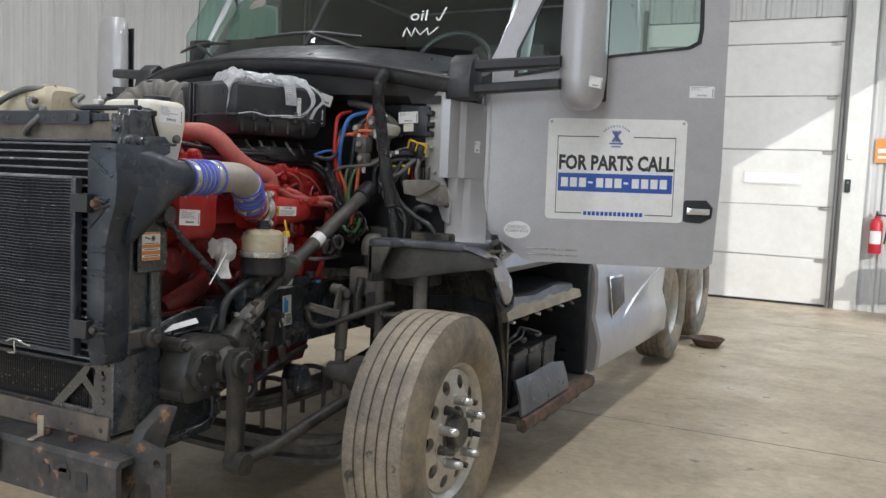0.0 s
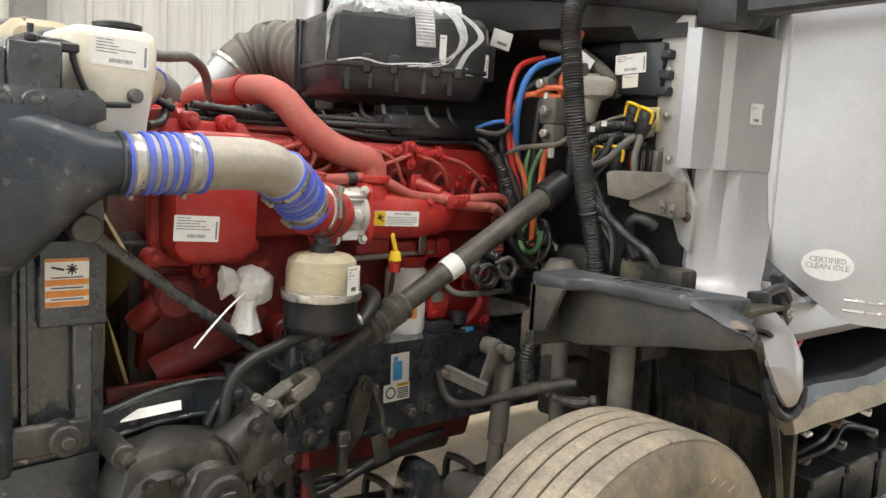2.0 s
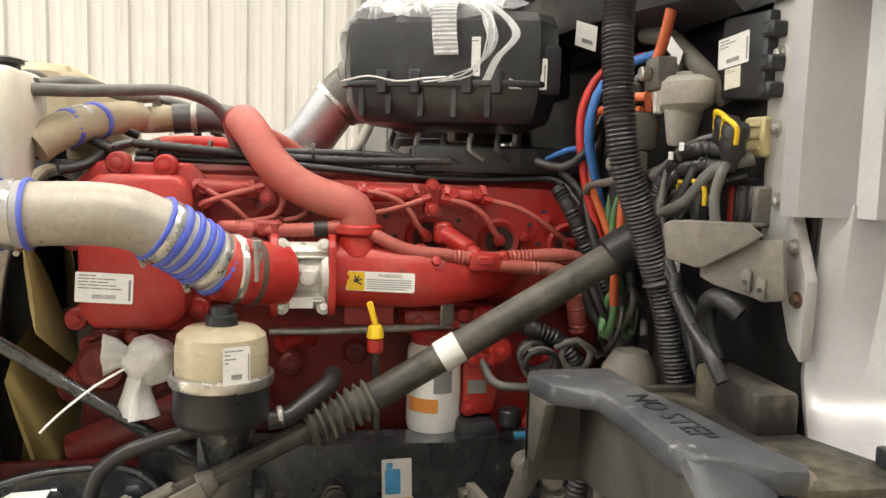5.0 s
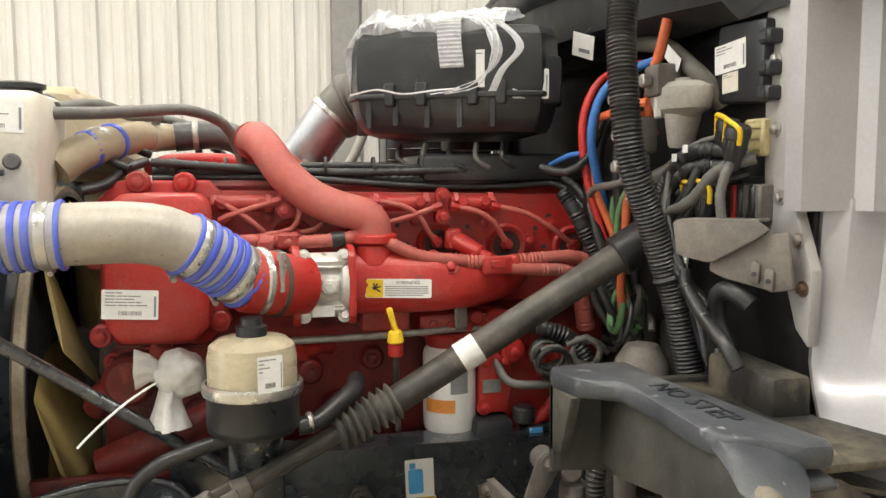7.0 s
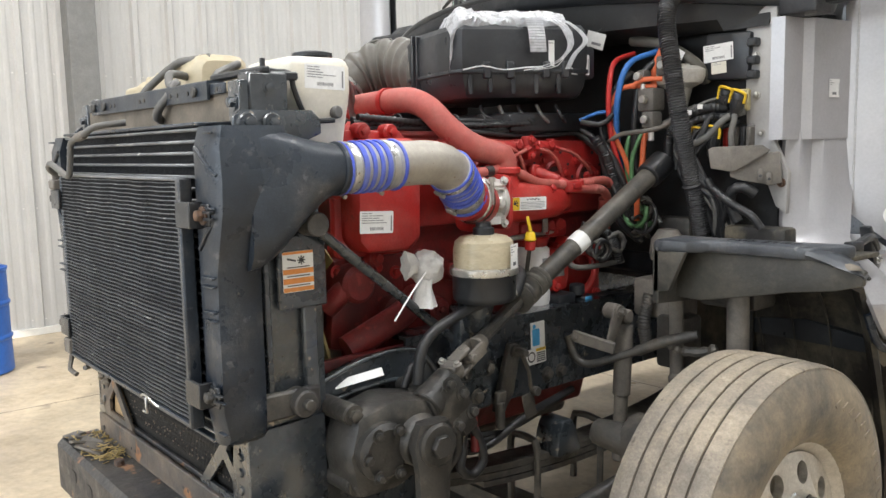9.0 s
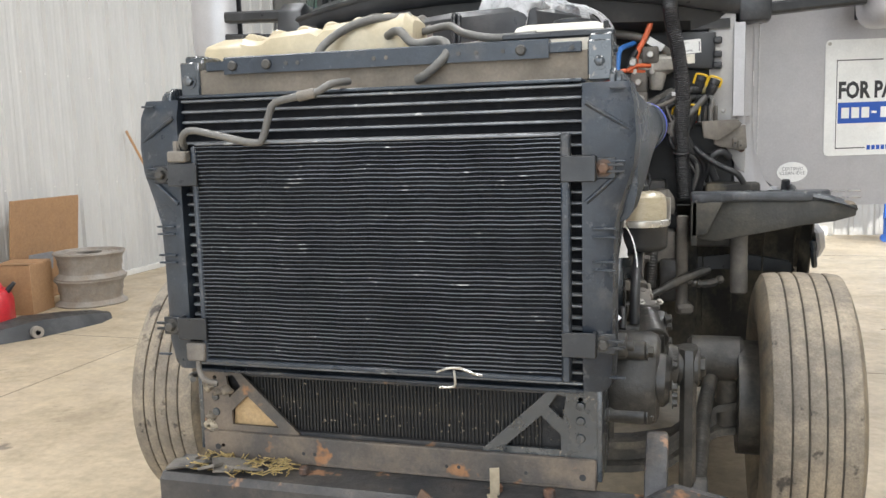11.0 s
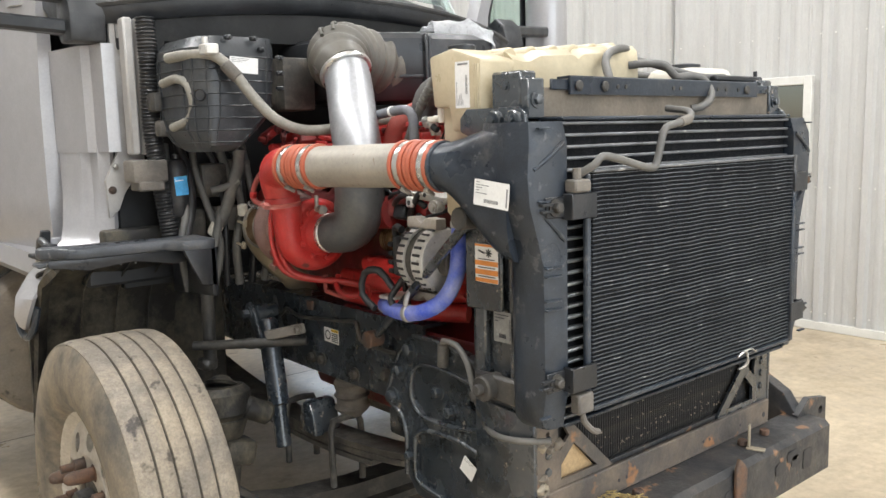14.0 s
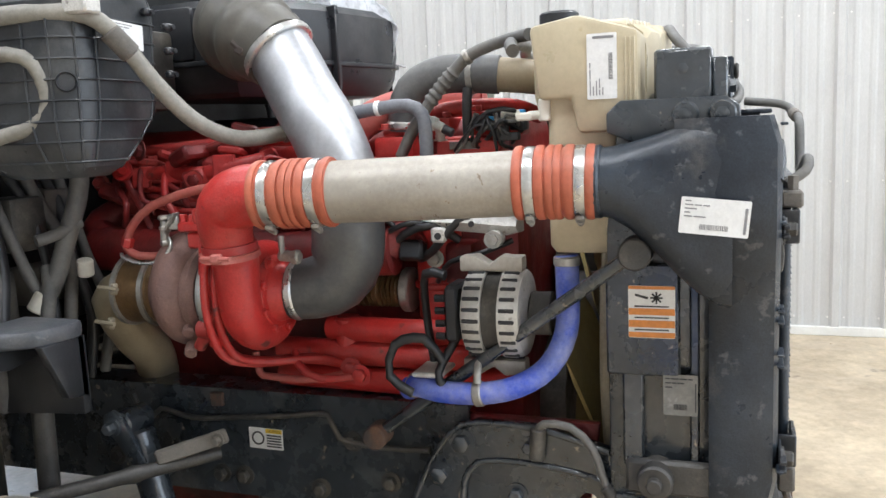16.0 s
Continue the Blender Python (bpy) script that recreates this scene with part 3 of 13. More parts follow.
# east wall: window pair, door and a wide doorway that lets the sun in
ribbed_wall("wall_east", (XE, YS, 0), (0, 1, 0), (-1, 0, 0), [
    (0, 7.7, 0, ZC), (7.7, 8.4, 0, 1.18), (7.7, 8.4, 1.74, ZC), (8.4, 8.82, 0, ZC), (8.82, 9.72, 0, 1.18), (8.82, 9.72, 1.74, ZC), (9.72, 10.08, 0, ZC),
    (10.08, 10.92, 2.02, ZC), (10.92, 12.4, 0, ZC), (12.4, 15.2, 3.9, ZC), (15.2, 16.1, 0, ZC)], "white ribbed steel wall with doorway")
ribbed_wall("wall_west", (XW, YS, 0), (0, 1, 0), (1, 0, 0), [(0, 16.1, 0, ZC)], "white ribbed steel wall")
DOORS = ((-3.15, -0.65), (-0.3, 2.2))
ribbed_wall("wall_north", (XW, YN, 0), (1, 0, 0), (0, -1, 0), [
    (0, 1.95, 0, ZC), (1.95, 4.45, 3.72, ZC), (4.45, 4.8, 0, ZC), (4.8, 7.3, 3.72, ZC), (7.3, 9.12, 0, ZC)], "white ribbed steel wall with two overhead doors")
# unseen south wall; its opening is added to let front fill in
ribbed_wall("wall_south", (XW, YS, 0), (1, 0, 0), (0, 1, 0), [(0, 1.1, 0, ZC), (1.1, 7.9, 4.0, ZC), (7.9, 9.12, 0, ZC)], "white ribbed steel wall with a wide open doorway")
bm = bmesh.new()
span_box(bm, (XW - 0.12, YS - 0.12, ZC), (XE + 0.12, YN + 0.12, ZC + 0.15))
tagged(part("ceiling", bm, m_ceil, None, "", 0), "white sheet-steel ceiling", "ceiling", "", "structure")


def overhead_door(index, x0, x1):
    t = tagged(new(f"door_{index}"), "white sectional overhead door with a slim window, closed", "overhead door", "overhead doors", "structure")
    zs = [0.0, 0.62, 1.3, 2.02, 2.72, 3.4, 3.72]
    for a, b in zip(zs, zs[1:]):
        bm = bmesh.new()
        y0 = YN + 0.02
        if a == 1.3:
            w0, w1, wz0, wz1 = (x0 + 0.42, x0 + 1.1, 1.63, 1.745) if index == 2 else (x1 - 1.08, x1 - 0.4, 1.6, 1.715)
            add_plate(bm, [(x0, a + 0.004), (x1, a + 0.004), (x1, b - 0.004), (x0, b - 0.004)], [[(w0, wz0), (w1, wz0), (w1, wz1), (w0, wz1)]], 0.045, Matrix(((1, 0, 0, 0), (0, 0, 1, y0), (0, 1, 0, 0), (0, 0, 0, 1))))
        else:
            span_box(bm, (x0, y0, a + 0.004), (x1, y0 + 0.045, b - 0.004), 0.004)
        # pressed rim along the panel's lower and upper edges
        if a != 1.3:
            span_box(bm, (x0 + 0.02, y0 - 0.006, a + 0.012), (x1 - 0.02, y0 - 0.0005, a + 0.05), 0.003)
        p = part("panel", bm, m_gdoor, t)
        if a == 1.3:
            fr = bmesh.new()
            add_plate(fr, [(w0 - 0.03, wz0 - 0.03), (w1 + 0.03, wz0 - 0.03), (w1 + 0.03, wz1 + 0.03), (w0 - 0.03, wz1 + 0.03)], [[(w0, wz0), (w1, wz0), (w1, wz1), (w0, wz1)]], 0.012, Matrix(((1, 0, 0, 0), (0, 0, 1, y0 - 0.012), (0, 1, 0, 0), (0, 0, 0, 1))))
            part("window_frame", fr, m_gdoor, p)
            gl = bmesh.new()
            span_box(gl, (w0, y0 + 0.02, wz0), (w1, y0 + 0.026, wz1))
            part("pane", gl, m_daylight, p, "bright daylit window pane")
        if a:
            for hx in (x0 + 0.1, x1 - 0.1):
                h = bmesh.new()
                span_box(h, (hx - 0.06, y0 - 0.014, a - 0.045), (hx + 0.06, y0 - 0.007, a + 0.005), 0.002)
                add_cyl(h, (hx - 0.06, y0 - 0.018, a), (hx + 0.06, y0 - 0.018, a), 0.008, None, 8)
                part("hinge", h, m_steel, t)
    for s, x in ((-1, x0), (1, x1)):
        bm = bmesh.new()
        span_box(bm, (x + s * 0.03 - 0.025, YN - 0.06, 0), (x + s * 0.03 + 0.025, YN + 0.0, 3.9), 0.004)
        span_box(bm, (x + s * 0.03 - 0.008, YN - 0.075, 0), (x + s * 0.03 + 0.008, YN - 0.061, 3.9))
        part("track", bm, m_column, t, "dark steel door track")
    bm = bmesh.new()
    span_box(bm, (x0, YN + 0.0, 0.0), (x1, YN + 0.019, 0.03), 0.004)
    part("seal", bm, m_rubber, t)
    # plain face behind the panels keeps the daylight out
    bm = bmesh.new()
    span_box(bm, (x0 - 0.02, YN + 0.075, 0.0), (x1 + 0.02, YN + 0.1, 3.75))
    part("backing", bm, m_gdoor, t)
    return t


overhead_door(2, *DOORS[0])
overhead_door(1, *DOORS[1])


def column(name, lo, hi, mat, label):
    bm = bmesh.new()
    span_box(bm, lo, hi, 0.006)
    return tagged(part(name, bm, mat), label, "column", "", "structure")


column("column_1", (-5.075, 1.3, 0), (-4.9, 1.52, ZC), m_column, "grey painted steel column against the wall")
column("column_2", (-5.06, 9.55, 0), (-4.66, 10.06, ZC), m_column, "grey painted steel column in the corner")
column("column_3", (2.3, 9.96, 0), (2.56, 10.06, ZC), m_trim, "cream painted steel post beside the overhead door")
bm = bmesh.new()
for a, b in (((XW + 0.002, YS, 0), (XW + 0.035, YN, 0.06)), ((XE - 0.035, YS, 0), (XE - 0.002, 4.05, 0.06)), ((XE - 0.035, 4.95, 0), (XE - 0.002, 6.4, 0.06))):
    span_box(bm, a, b, 0.004)
tagged(part("baseboard", bm, m_trim), "white steel base trim along the walls", "baseboard", "", "structure")

# ---- the truck ----
truck = thing("truck", "silver highway truck with its hood removed, red diesel engine bare", "truck")
YZ = Matrix(((0, 0, 1, 0), (1, 0, 0, 0), (0, 1, 0, 0), (0, 0, 0, 1)))   # outline (y, z), depth along x
XZ = Matrix(((1, 0, 0, 0), (0, 0, 1, 0), (0, 1, 0, 0), (0, 0, 0, 1)))   # outline (x, z), depth along y


def at_x(x):
    return Matrix.Translation((x, 0, 0)) @ YZ


def at_y(y):
    return Matrix.Translation((0, y, 0)) @ XZ


def at_z(z):
    return Matrix.Translation((0, 0, z))


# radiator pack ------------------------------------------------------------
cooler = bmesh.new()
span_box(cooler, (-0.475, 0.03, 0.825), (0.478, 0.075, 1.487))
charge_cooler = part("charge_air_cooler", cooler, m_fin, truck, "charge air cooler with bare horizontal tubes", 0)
bm = bmesh.new()
span_box(bm, (-0.4765, -0.02, -0.0035), (0.4765, 0.02, 0.0035), 0.0022)
t0 = part("cooler_tube", bm, m_cactube, charge_cooler)
t0.matrix_basis = pose(0.0015, 0.036, 0.838)
for i in range(1, 27):
    shared("cooler_tube", t0.data, charge_cooler, pose(0.0015, 0.036 + random.uniform(-0.001, 0.001), 0.838 + i * 0.0246, random.uniform(-1.5, 1.5), random.uniform(-0.06, 0.06), 0))
bm = bmesh.new()
span_box(bm, (-0.475, 0.012, 1.484), (0.478, 0.085, 1.492), 0.002)
part("edge_rail", bm, m_tank, charge_cooler)
bm = bmesh.new()
span_box(bm, (-0.475, 0.012, 0.818), (0.478, 0.085, 0.8265), 0.002)
part("edge_rail", bm, m_tank, charge_cooler)


def cooler_tank(s):
    """End tank of the charge air cooler; s is the side."""
    bm = bmesh.new()
    # tall body
    prof = [(1.482, 0.578), (1.44, 0.588), (1.37, 0.594), (1.31, 0.588), (1.24, 0.565), (1.185, 0.55), (1.1, 0.547), (0.9, 0.546), (0.84, 0.543), (0.824, 0.53)]
    secs = []
    for z, x in prof:
        back = 0.105 if z < 1.2 else 0.105 + 0.05 * min(1, (z - 1.2) / 0.12)
        front = 0.0 if 0.84 < z < 1.475 else 0.012
        ring = [(0.478, front, z), (x - 0.022, front, z), (x - 0.006, front + 0.008, z), (x, front + 0.03, z), (x, back - 0.02, z), (x - 0.01, back, z), (0.478, back, z)]
        secs.append([Vector((s * a, b, c)) for a, b, c in ring])
    add_loft(bm, secs)
    # funnel that narrows to the round outlet
    secs = []
    n = 24
    end = Vector((0.584, 0.272, 1.39))
    for k in range(9):
        t = k / 8
        e = t * t * (3 - 2 * t)
        c = Vector((0.538, 0.07, 1.335)).lerp(end, t)
        c.z = 1.335 + (1.39 - 1.335) * e
        wx, wz, y = 0.05 + (0.053 - 0.05) * t, 0.148 + (0.053 - 0.148) * e, 0.07 + (0.272 - 0.07) * t
        ring = []
        for i in range(n):
            a = 2 * math.pi * i / n
            p = 1.0 + 1.6 * (1 - e)
            ca, sa = math.cos(a), math.sin(a)
            q = (abs(ca) ** (p + 1) + abs(sa) ** (p + 1)) ** (-1 / (p + 1))
            ring.append(Vector((s * (c.x + wx * q * ca), y, c.z + wz * q * sa)))
        secs.append(ring)
    add_loft(bm, secs)
    tank = part("end_tank", bm, m_tank, charge_cooler, "faded black moulded plastic end tank")
    # moulded ribs and clip lugs
    for x0, x1, z in [(0.5, 0.548, z + dz) for z in (1.16, 1.09) for dz in (0, 0.018)] + [(0.535, 0.568, z) for z in (1.466, 1.318, 0.925, 0.86)]:
        bm = bmesh.new()
        span_box(bm, (s * x0, -0.007, z), (s * x1, 0.003, z + 0.0045), 0.001)
        part("moulded_rib", bm, m_tank, tank)
    for (xa, za), (xb, zb) in (((0.487, 1.235), (0.56, 1.3)), ((0.487, 1.44), (0.575, 1.385))):
        bm = bmesh.new()
        add_tube(bm, [(s * xa, -0.001, za), (s * (xa + xb) / 2, -0.002, (za + zb) / 2), (s * xb, 0.004, zb)], 0.005, 8)
        part("moulded_rib", bm, m_tank, tank)
    bm = bmesh.new()
    add_cyl(bm, (s * 0.584, 0.262, 1.39), (s * 0.584, 0.276, 1.39), 0.058, None, 24, 0.003)
    part("outlet_bead", bm, m_tank, tank)
    # foot with rubber mount
    bm = bmesh.new()
    add_cyl(bm, (s * 0.5, 0.19, 0.885), (s * 0.56, 0.19, 0.885), 0.03, None, 18, 0.004)
    add_cyl(bm, (s * 0.556, 0.19, 0.885), (s * 0.575, 0.19, 0.885), 0.013, None, 10, 0.002)
    span_box(bm, (s * 0.515, 0.1, 0.855), (s * 0.535, 0.24, 0.915), 0.006)
    part("mount", bm, m_dirty, tank)
    # upper ear with two bolts
    bm = bmesh.new()
    add_prism(bm, [(0.055, 1.43), (0.06, 1.5), (0.08, 1.515), (0.24, 1.515), (0.262, 1.495), (0.262, 1.465), (0.2, 1.44)], 0.012, at_x(s * 0.535 - 0.006), 0.003)
    ear = part("ear", bm, m_frame, tank)
    for y in (0.085, 0.14):
        b = bmesh.new()
        add_cyl(b, (s * 0.541, y, 1.488), (s * 0.556, y, 1.488), 0.021, None, 16, 0.003)
        add_bolt(b, (s * 0.556, y, 1.488), (s, 0, 0), 0.011, 0.009)
        part("bolt", b, m_frame, tank)
    return tank


tank_l, tank_r = cooler_tank(1), cooler_tank(-1)

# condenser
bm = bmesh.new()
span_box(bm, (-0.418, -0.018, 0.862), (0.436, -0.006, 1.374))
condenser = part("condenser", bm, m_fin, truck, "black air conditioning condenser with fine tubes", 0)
bm = bmesh.new()
# slightly wavy flat tube
secs = []
for i in range(25):
    x = -0.42 + 0.858 * i / 24
    w = 0.0007 * math.sin(i * 1.7) + 0.0005 * math.sin(i * 0.6)
    secs.append([Vector((x, -0.0225, w - 0.0008)), Vector((x, -0.0225, w + 0.0008)), Vector((x, -0.012, w + 0.0009)), Vector((x, -0.012, w - 0.0009))])
add_loft(bm, secs)
c0 = part("condenser_tube", bm, m_tube, condenser)
c0.matrix_basis = pose(0, 0, 0.87)
NT = 54
for i in range(1, NT):
    shared("condenser_tube", c0.data, condenser, Matrix.Translation((0, random.uniform(-0.0006, 0.0006), 0.87 + 0.4985 * i / (NT - 1))) @ pose(0, 0, 0, 0, random.uniform(-0.05, 0.05), 0) @ Matrix.Diagonal((1, 1, random.uniform(0.6, 1.2), 1)))
bm = bmesh.new()
add_cyl(bm, (-0.428, -0.012, 0.85), (-0.428, -0.012, 1.372), 0.0085, None, 14, 0.004)
part("header", bm, m_tank, condenser)
bm = bmesh.new()
span_box(bm, (0.437, -0.028, 0.852), (0.456, 0.002, 1.38), 0.004)
part("header", bm, m_tank, condenser)
bm = bmesh.new()
span_box(bm, (-0.42, -0.026, 1.373), (0.437, -0.004, 1.38), 0.002)
part("edge_rail", bm, m_cactube, condenser, "scuffed thin metal edge rail")
bm = bmesh.new()
span_box(bm, (-0.42, -0.026, 0.852), (0.437, -0.004, 0.862), 0.002)
part("edge_rail", bm, m_tank, condenser)
bm = bmesh.new()
add_tube(bm, [(0.16, -0.03, 0.862), (0.185, -0.034, 0.872), (0.215, -0.034, 0.874), (0.245, -0.03, 0.862), (0.262, -0.024, 0.858)], 0.003, 6)
add_tube(bm, [(0.2, -0.032, 0.868), (0.203, -0.034, 0.845), (0.198, -0.03, 0.83), (0.165, -0.028, 0.826)], 0.003, 6)
part("torn_strip", bm, m_clamp, condenser, "torn bright metal strip")
# brackets that hold the condenser
for s in (-1, 1):
    for z in (1.306, 0.935):
        b = bmesh.new()
        x0, x1 = (0.437, 0.505) if s > 0 else (0.415, 0.49)
        span_box(b, (s * x0, -0.03, z - 0.027), (s * x1, -0.022, z + 0.027), 0.002)
        span_box(b, (s * x1 - 0.004, -0.03, z - 0.027), (s * x1 + 0.004, 0.0, z + 0.027), 0.002)
        span_box(b, (s * (x1 - 0.002), -0.006, z - 0.022), (s * 0.548, -0.001, z + 0.022), 0.002)
        span_box(b, (s * 0.53, -0.012, z + 0.004), (s * 0.565, -0.002, z + 0.01), 0.001)
        span_box(b, (s * 0.53, -0.012, z - 0.01), (s * 0.565, -0.002, z - 0.004), 0.001)
        br = part("bracket", b, m_black, condenser)
        b = bmesh.new()
        add_bolt(b, (s * 0.523, -0.006, z), (0, -1, 0), 0.012, 0.016)
        part("bolt", b, m_rust if s > 0 and z > 1 else m_dirty, br)
# refrigerant line across the front
bm = bmesh.new()
add_tube(bm, [(-0.455, -0.01, 1.37), (-0.44, -0.04, 1.39), (-0.428, -0.045, 1.403), (-0.407, -0.045, 1.408), (-0.345, -0.045, 1.396), (-0.277, -0.045, 1.38), (-0.242, -0.045, 1.376), (-0.23, -0.045, 1.385), (-0.22, -0.045, 1.41), (-0.208, -0.045, 1.445), (-0.194, -0.045, 1.464), (-0.141, -0.045, 1.475), (-0.095, -0.04, 1.483), (-0.07, -0.02, 1.5), (-0.055, 0.05, 1.51)], 0.0085, 10, 0.012)
line = part("refrigerant_line", bm, m_hose, condenser, "bent grey metal refrigerant line")
bm = bmesh.new()
add_cyl(bm, (-0.14, -0.044, 1.4745), (-0.098, -0.04, 1.482), 0.0115, None, 12, 0.002)
part("sleeve", bm, m_dusty, line)
bm = bmesh.new()
span_box(bm, (-0.49, -0.035, 1.335), (-0.44, -0.002, 1.362), 0.004)
add_cyl(bm, (-0.47, -0.02, 1.362), (-0.47, -0.02, 1.385), 0.009, None, 6)
part("fitting", bm, m_dusty, line)
# lower line connection
bm = bmesh.new()
span_box(bm, (-0.475, -0.03, 0.855), (-0.425, -0.003, 0.9), 0.004)
add_tube(bm, [(-0.45, -0.015, 0.86), (-0.448, -0.02, 0.835), (-0.43, -0.03, 0.812), (-0.4, -0.02, 0.8)], 0.007, 8)
part("fitting", bm, m_dusty, condenser)

# radiator behind and below
bm = bmesh.new()
span_box(bm, (-0.45, 0.1, 0.64), (0.45, 0.16, 1.5))
radiator = part("radiator", bm, m_radfin, truck, "dirty radiator core with vertical fins", 0)
bm = bmesh.new()
span_box(bm, (-0.0022, -0.006, -0.081), (0.0022, 0.006, 0.081), 0.001)
f0 = part("core_fin", bm, m_radfin, radiator)
f0.matrix_basis = pose(-0.37, 0.099, 0.735)
for i in range(1, 84):
    shared("core_fin", f0.data, radiator, pose(-0.37 + 0.74 * i / 83, 0.099, 0.735, 0, random.uniform(-0.4, 0.4), 0))
bm = bmesh.new()
span_box(bm, (-0.48, 0.085, 1.492), (0.503, 0.092, 1.556), 0.002)
part("top_plate", bm, m_tan, radiator, "dust-covered tan top plate")
for s, x in ((-1, -0.485), (1, 0.508)):
    bm = bmesh.new()
    span_box(bm, (x - 0.026, 0.078, 1.49), (x + 0.026, 0.1, 1.575), 0.003)
    span_box(bm, (x - 0.026, 0.1, 1.49), (x + 0.026, 0.19, 1.592), 0.005)
    add_bolt(bm, (x, 0.078, 1.53), (0, -1, 0), 0.012, 0.012)
    add_bolt(bm, (x + s * 0.026, 0.145, 1.56), (s, 0, 0), 0.009, 0.006)
    part("corner_bracket", bm, m_frame, radiator)
bm = bmesh.new()
secs = []
for x in (-0.385, 0.0, 0.4):
    secs.append([Vector((x, y, z)) for y, z in ((0.07, 1.541), (0.07, 1.579), (0.073, 1.582), (0.11, 1.581), (0.11, 1.576), (0.077, 1.576), (0.076, 1.541))])
add_loft(bm, secs)
bar = part("top_bar", bm, m_tank, radiator, "black pressed steel top bar")
bm = bmesh.new()
span_box(bm, (-0.44, 0.0775, 1.551), (0.47, 0.083, 1.574), 0.002)
part("bar_backing", bm, m_tank, radiator)
for x in (-0.36, -0.27, 0.34):
    bm = bmesh.new()
    add_cyl(bm, (x, 0.07, 1.56), (x, 0.062, 1.56), 0.012, None, 12, 0.003)
    part("rivet", bm, m_dirty, bar)
for x in (-0.22, -0.19, 0.0, 0.03, 0.2, 0.24, 0.3, 0.45):
    bm = bmesh.new()
    add_cyl(bm, (x, 0.0705, 1.56), (x, 0.068, 1.56), 0.005, None, 8)
    part("rivet", bm, m_dirty, bar)
# bottom plates with their triangular cut-outs
for s in (-1, 1):
    bm = bmesh.new()
    o = [(0.235, 0.652), (0.395, 0.805), (0.425, 0.822), (0.513, 0.822), (0.51, 0.6), (0.3, 0.6), (0.235, 0.64)]
    h1 = [(0.29, 0.664), (0.42, 0.664), (0.42, 0.7), (0.375, 0.742)]
    h2 = [(0.392, 0.765), (0.425, 0.735), (0.432, 0.79), (0.412, 0.795)]
    M = at_y(0.072) if s > 0 else Matrix.Diagonal((-1, 1, 1, 1)) @ at_y(0.072)
    add_plate(bm, o, [h1, h2, circle(0.465, 0.785, 0.006, 8), circle(0.49, 0.81, 0.005, 8)], 0.008, M)
    g = part("corner_gusset", bm, m_crossbar if s < 0 else m_frame, radiator, "black steel gusset with cut-outs")
    for z in (0.77, 0.735, 0.695):
        bm = bmesh.new()
        add_lathe(bm, [(0, 0), (0.011, 0), (0.009, 0.004), (0, 0.005)], axis_matrix((s * 0.465, 0.071, z), (0, -1, 0)), 12)
        part("rivet", bm, m_frame, g)
    bm = bmesh.new()
    add_prism(bm, [(0.07, 0.595), (0.07, 0.83), (0.26, 0.84), (0.26, 0.595)], 0.012, at_x(s * 0.507 - 0.006), 0.002)
    add_prism(bm, [(0.1, 0.83), (0.1, 1.47), (0.25, 1.47), (0.27, 1.3), (0.27, 0.84)], 0.03, at_x(s * 0.49 - 0.015), 0.004)
    span_box(bm, (s * 0.505, 0.12, 0.9), (s * 0.52, 0.135, 1.3), 0.003)
    span_box(bm, (s * 0.505, 0.21, 0.9), (s * 0.523, 0.245, 1.17), 0.004)
    part("side_channel", bm, m_frame, radiator, "black steel radiator side channel")
bm = bmesh.new()
span_box(bm, (-0.43, 0.082, 0.79), (0.41, 0.09, 0.823), 0.002)
span_box(bm, (-0.3, 0.08, 0.643), (0.3, 0.092, 0.656), 0.002)
part("core_rail", bm, m_bumper, radiator)
bm = bmesh.new()
span_box(bm, (-0.5, 0.062, 0.58), (0.5, 0.075, 0.648), 0.003)
span_box(bm, (-0.5, 0.062, 0.575), (0.5, 0.2, 0.583), 0.003)
cross = part("lower_crossmember", bm, m_crossbar, radiator, "rust-flecked black lower crossmember")
for x in (-0.46, -0.22, -0.19, 0.15, 0.18, 0.34, 0.47):
    bm = bmesh.new()
    add_cyl(bm, (x, 0.0625, 0.606), (x, 0.0612, 0.606), 0.0045 if abs(x) < 0.4 else 0.008, None, 10)
    part("bolt_hole", bm, m_ink, cross)
rd = random.Random(6)
for k in range(9):
    x, z, r = -rd.uniform(0.425, 0.5), rd.uniform(0.61, 0.79), rd.uniform(0.008, 0.02)
    bm = bmesh.new()
    secs = []
    for h, q in ((0.071, 1.0), (0.066, 0.8), (0.062, 0.35)):
        secs.append([Vector((x + r * q * math.cos(a) * (1 + 0.3 * math.sin(3 * a + k)), h, z + 0.8 * r * q * math.sin(a) * (1 + 0.25 * math.cos(4 * a + k)))) for a in [2 * math.pi * i / 12 for i in range(12)]])
    add_loft(bm, secs)
    part("caked_dirt", bm, m_tan if k % 3 else m_cream, radiator, "dry tan dirt on the gusset")
# crumbling foam seen through the gusset
bm = bmesh.new()
add_prism(bm, [(-0.425, 0.658), (-0.285, 0.658), (-0.37, 0.745), (-0.42, 0.71)], 0.02, at_y(0.086), 0.004)
part("foam_pad", bm, material("crumbling_tan_foam", (0.5, 0.36, 0.2), (0.42, 0.29, 0.15), 14, (0.8, 0.95), bump=0.8, bump_scale=60), radiator, "crumbling tan foam pad")

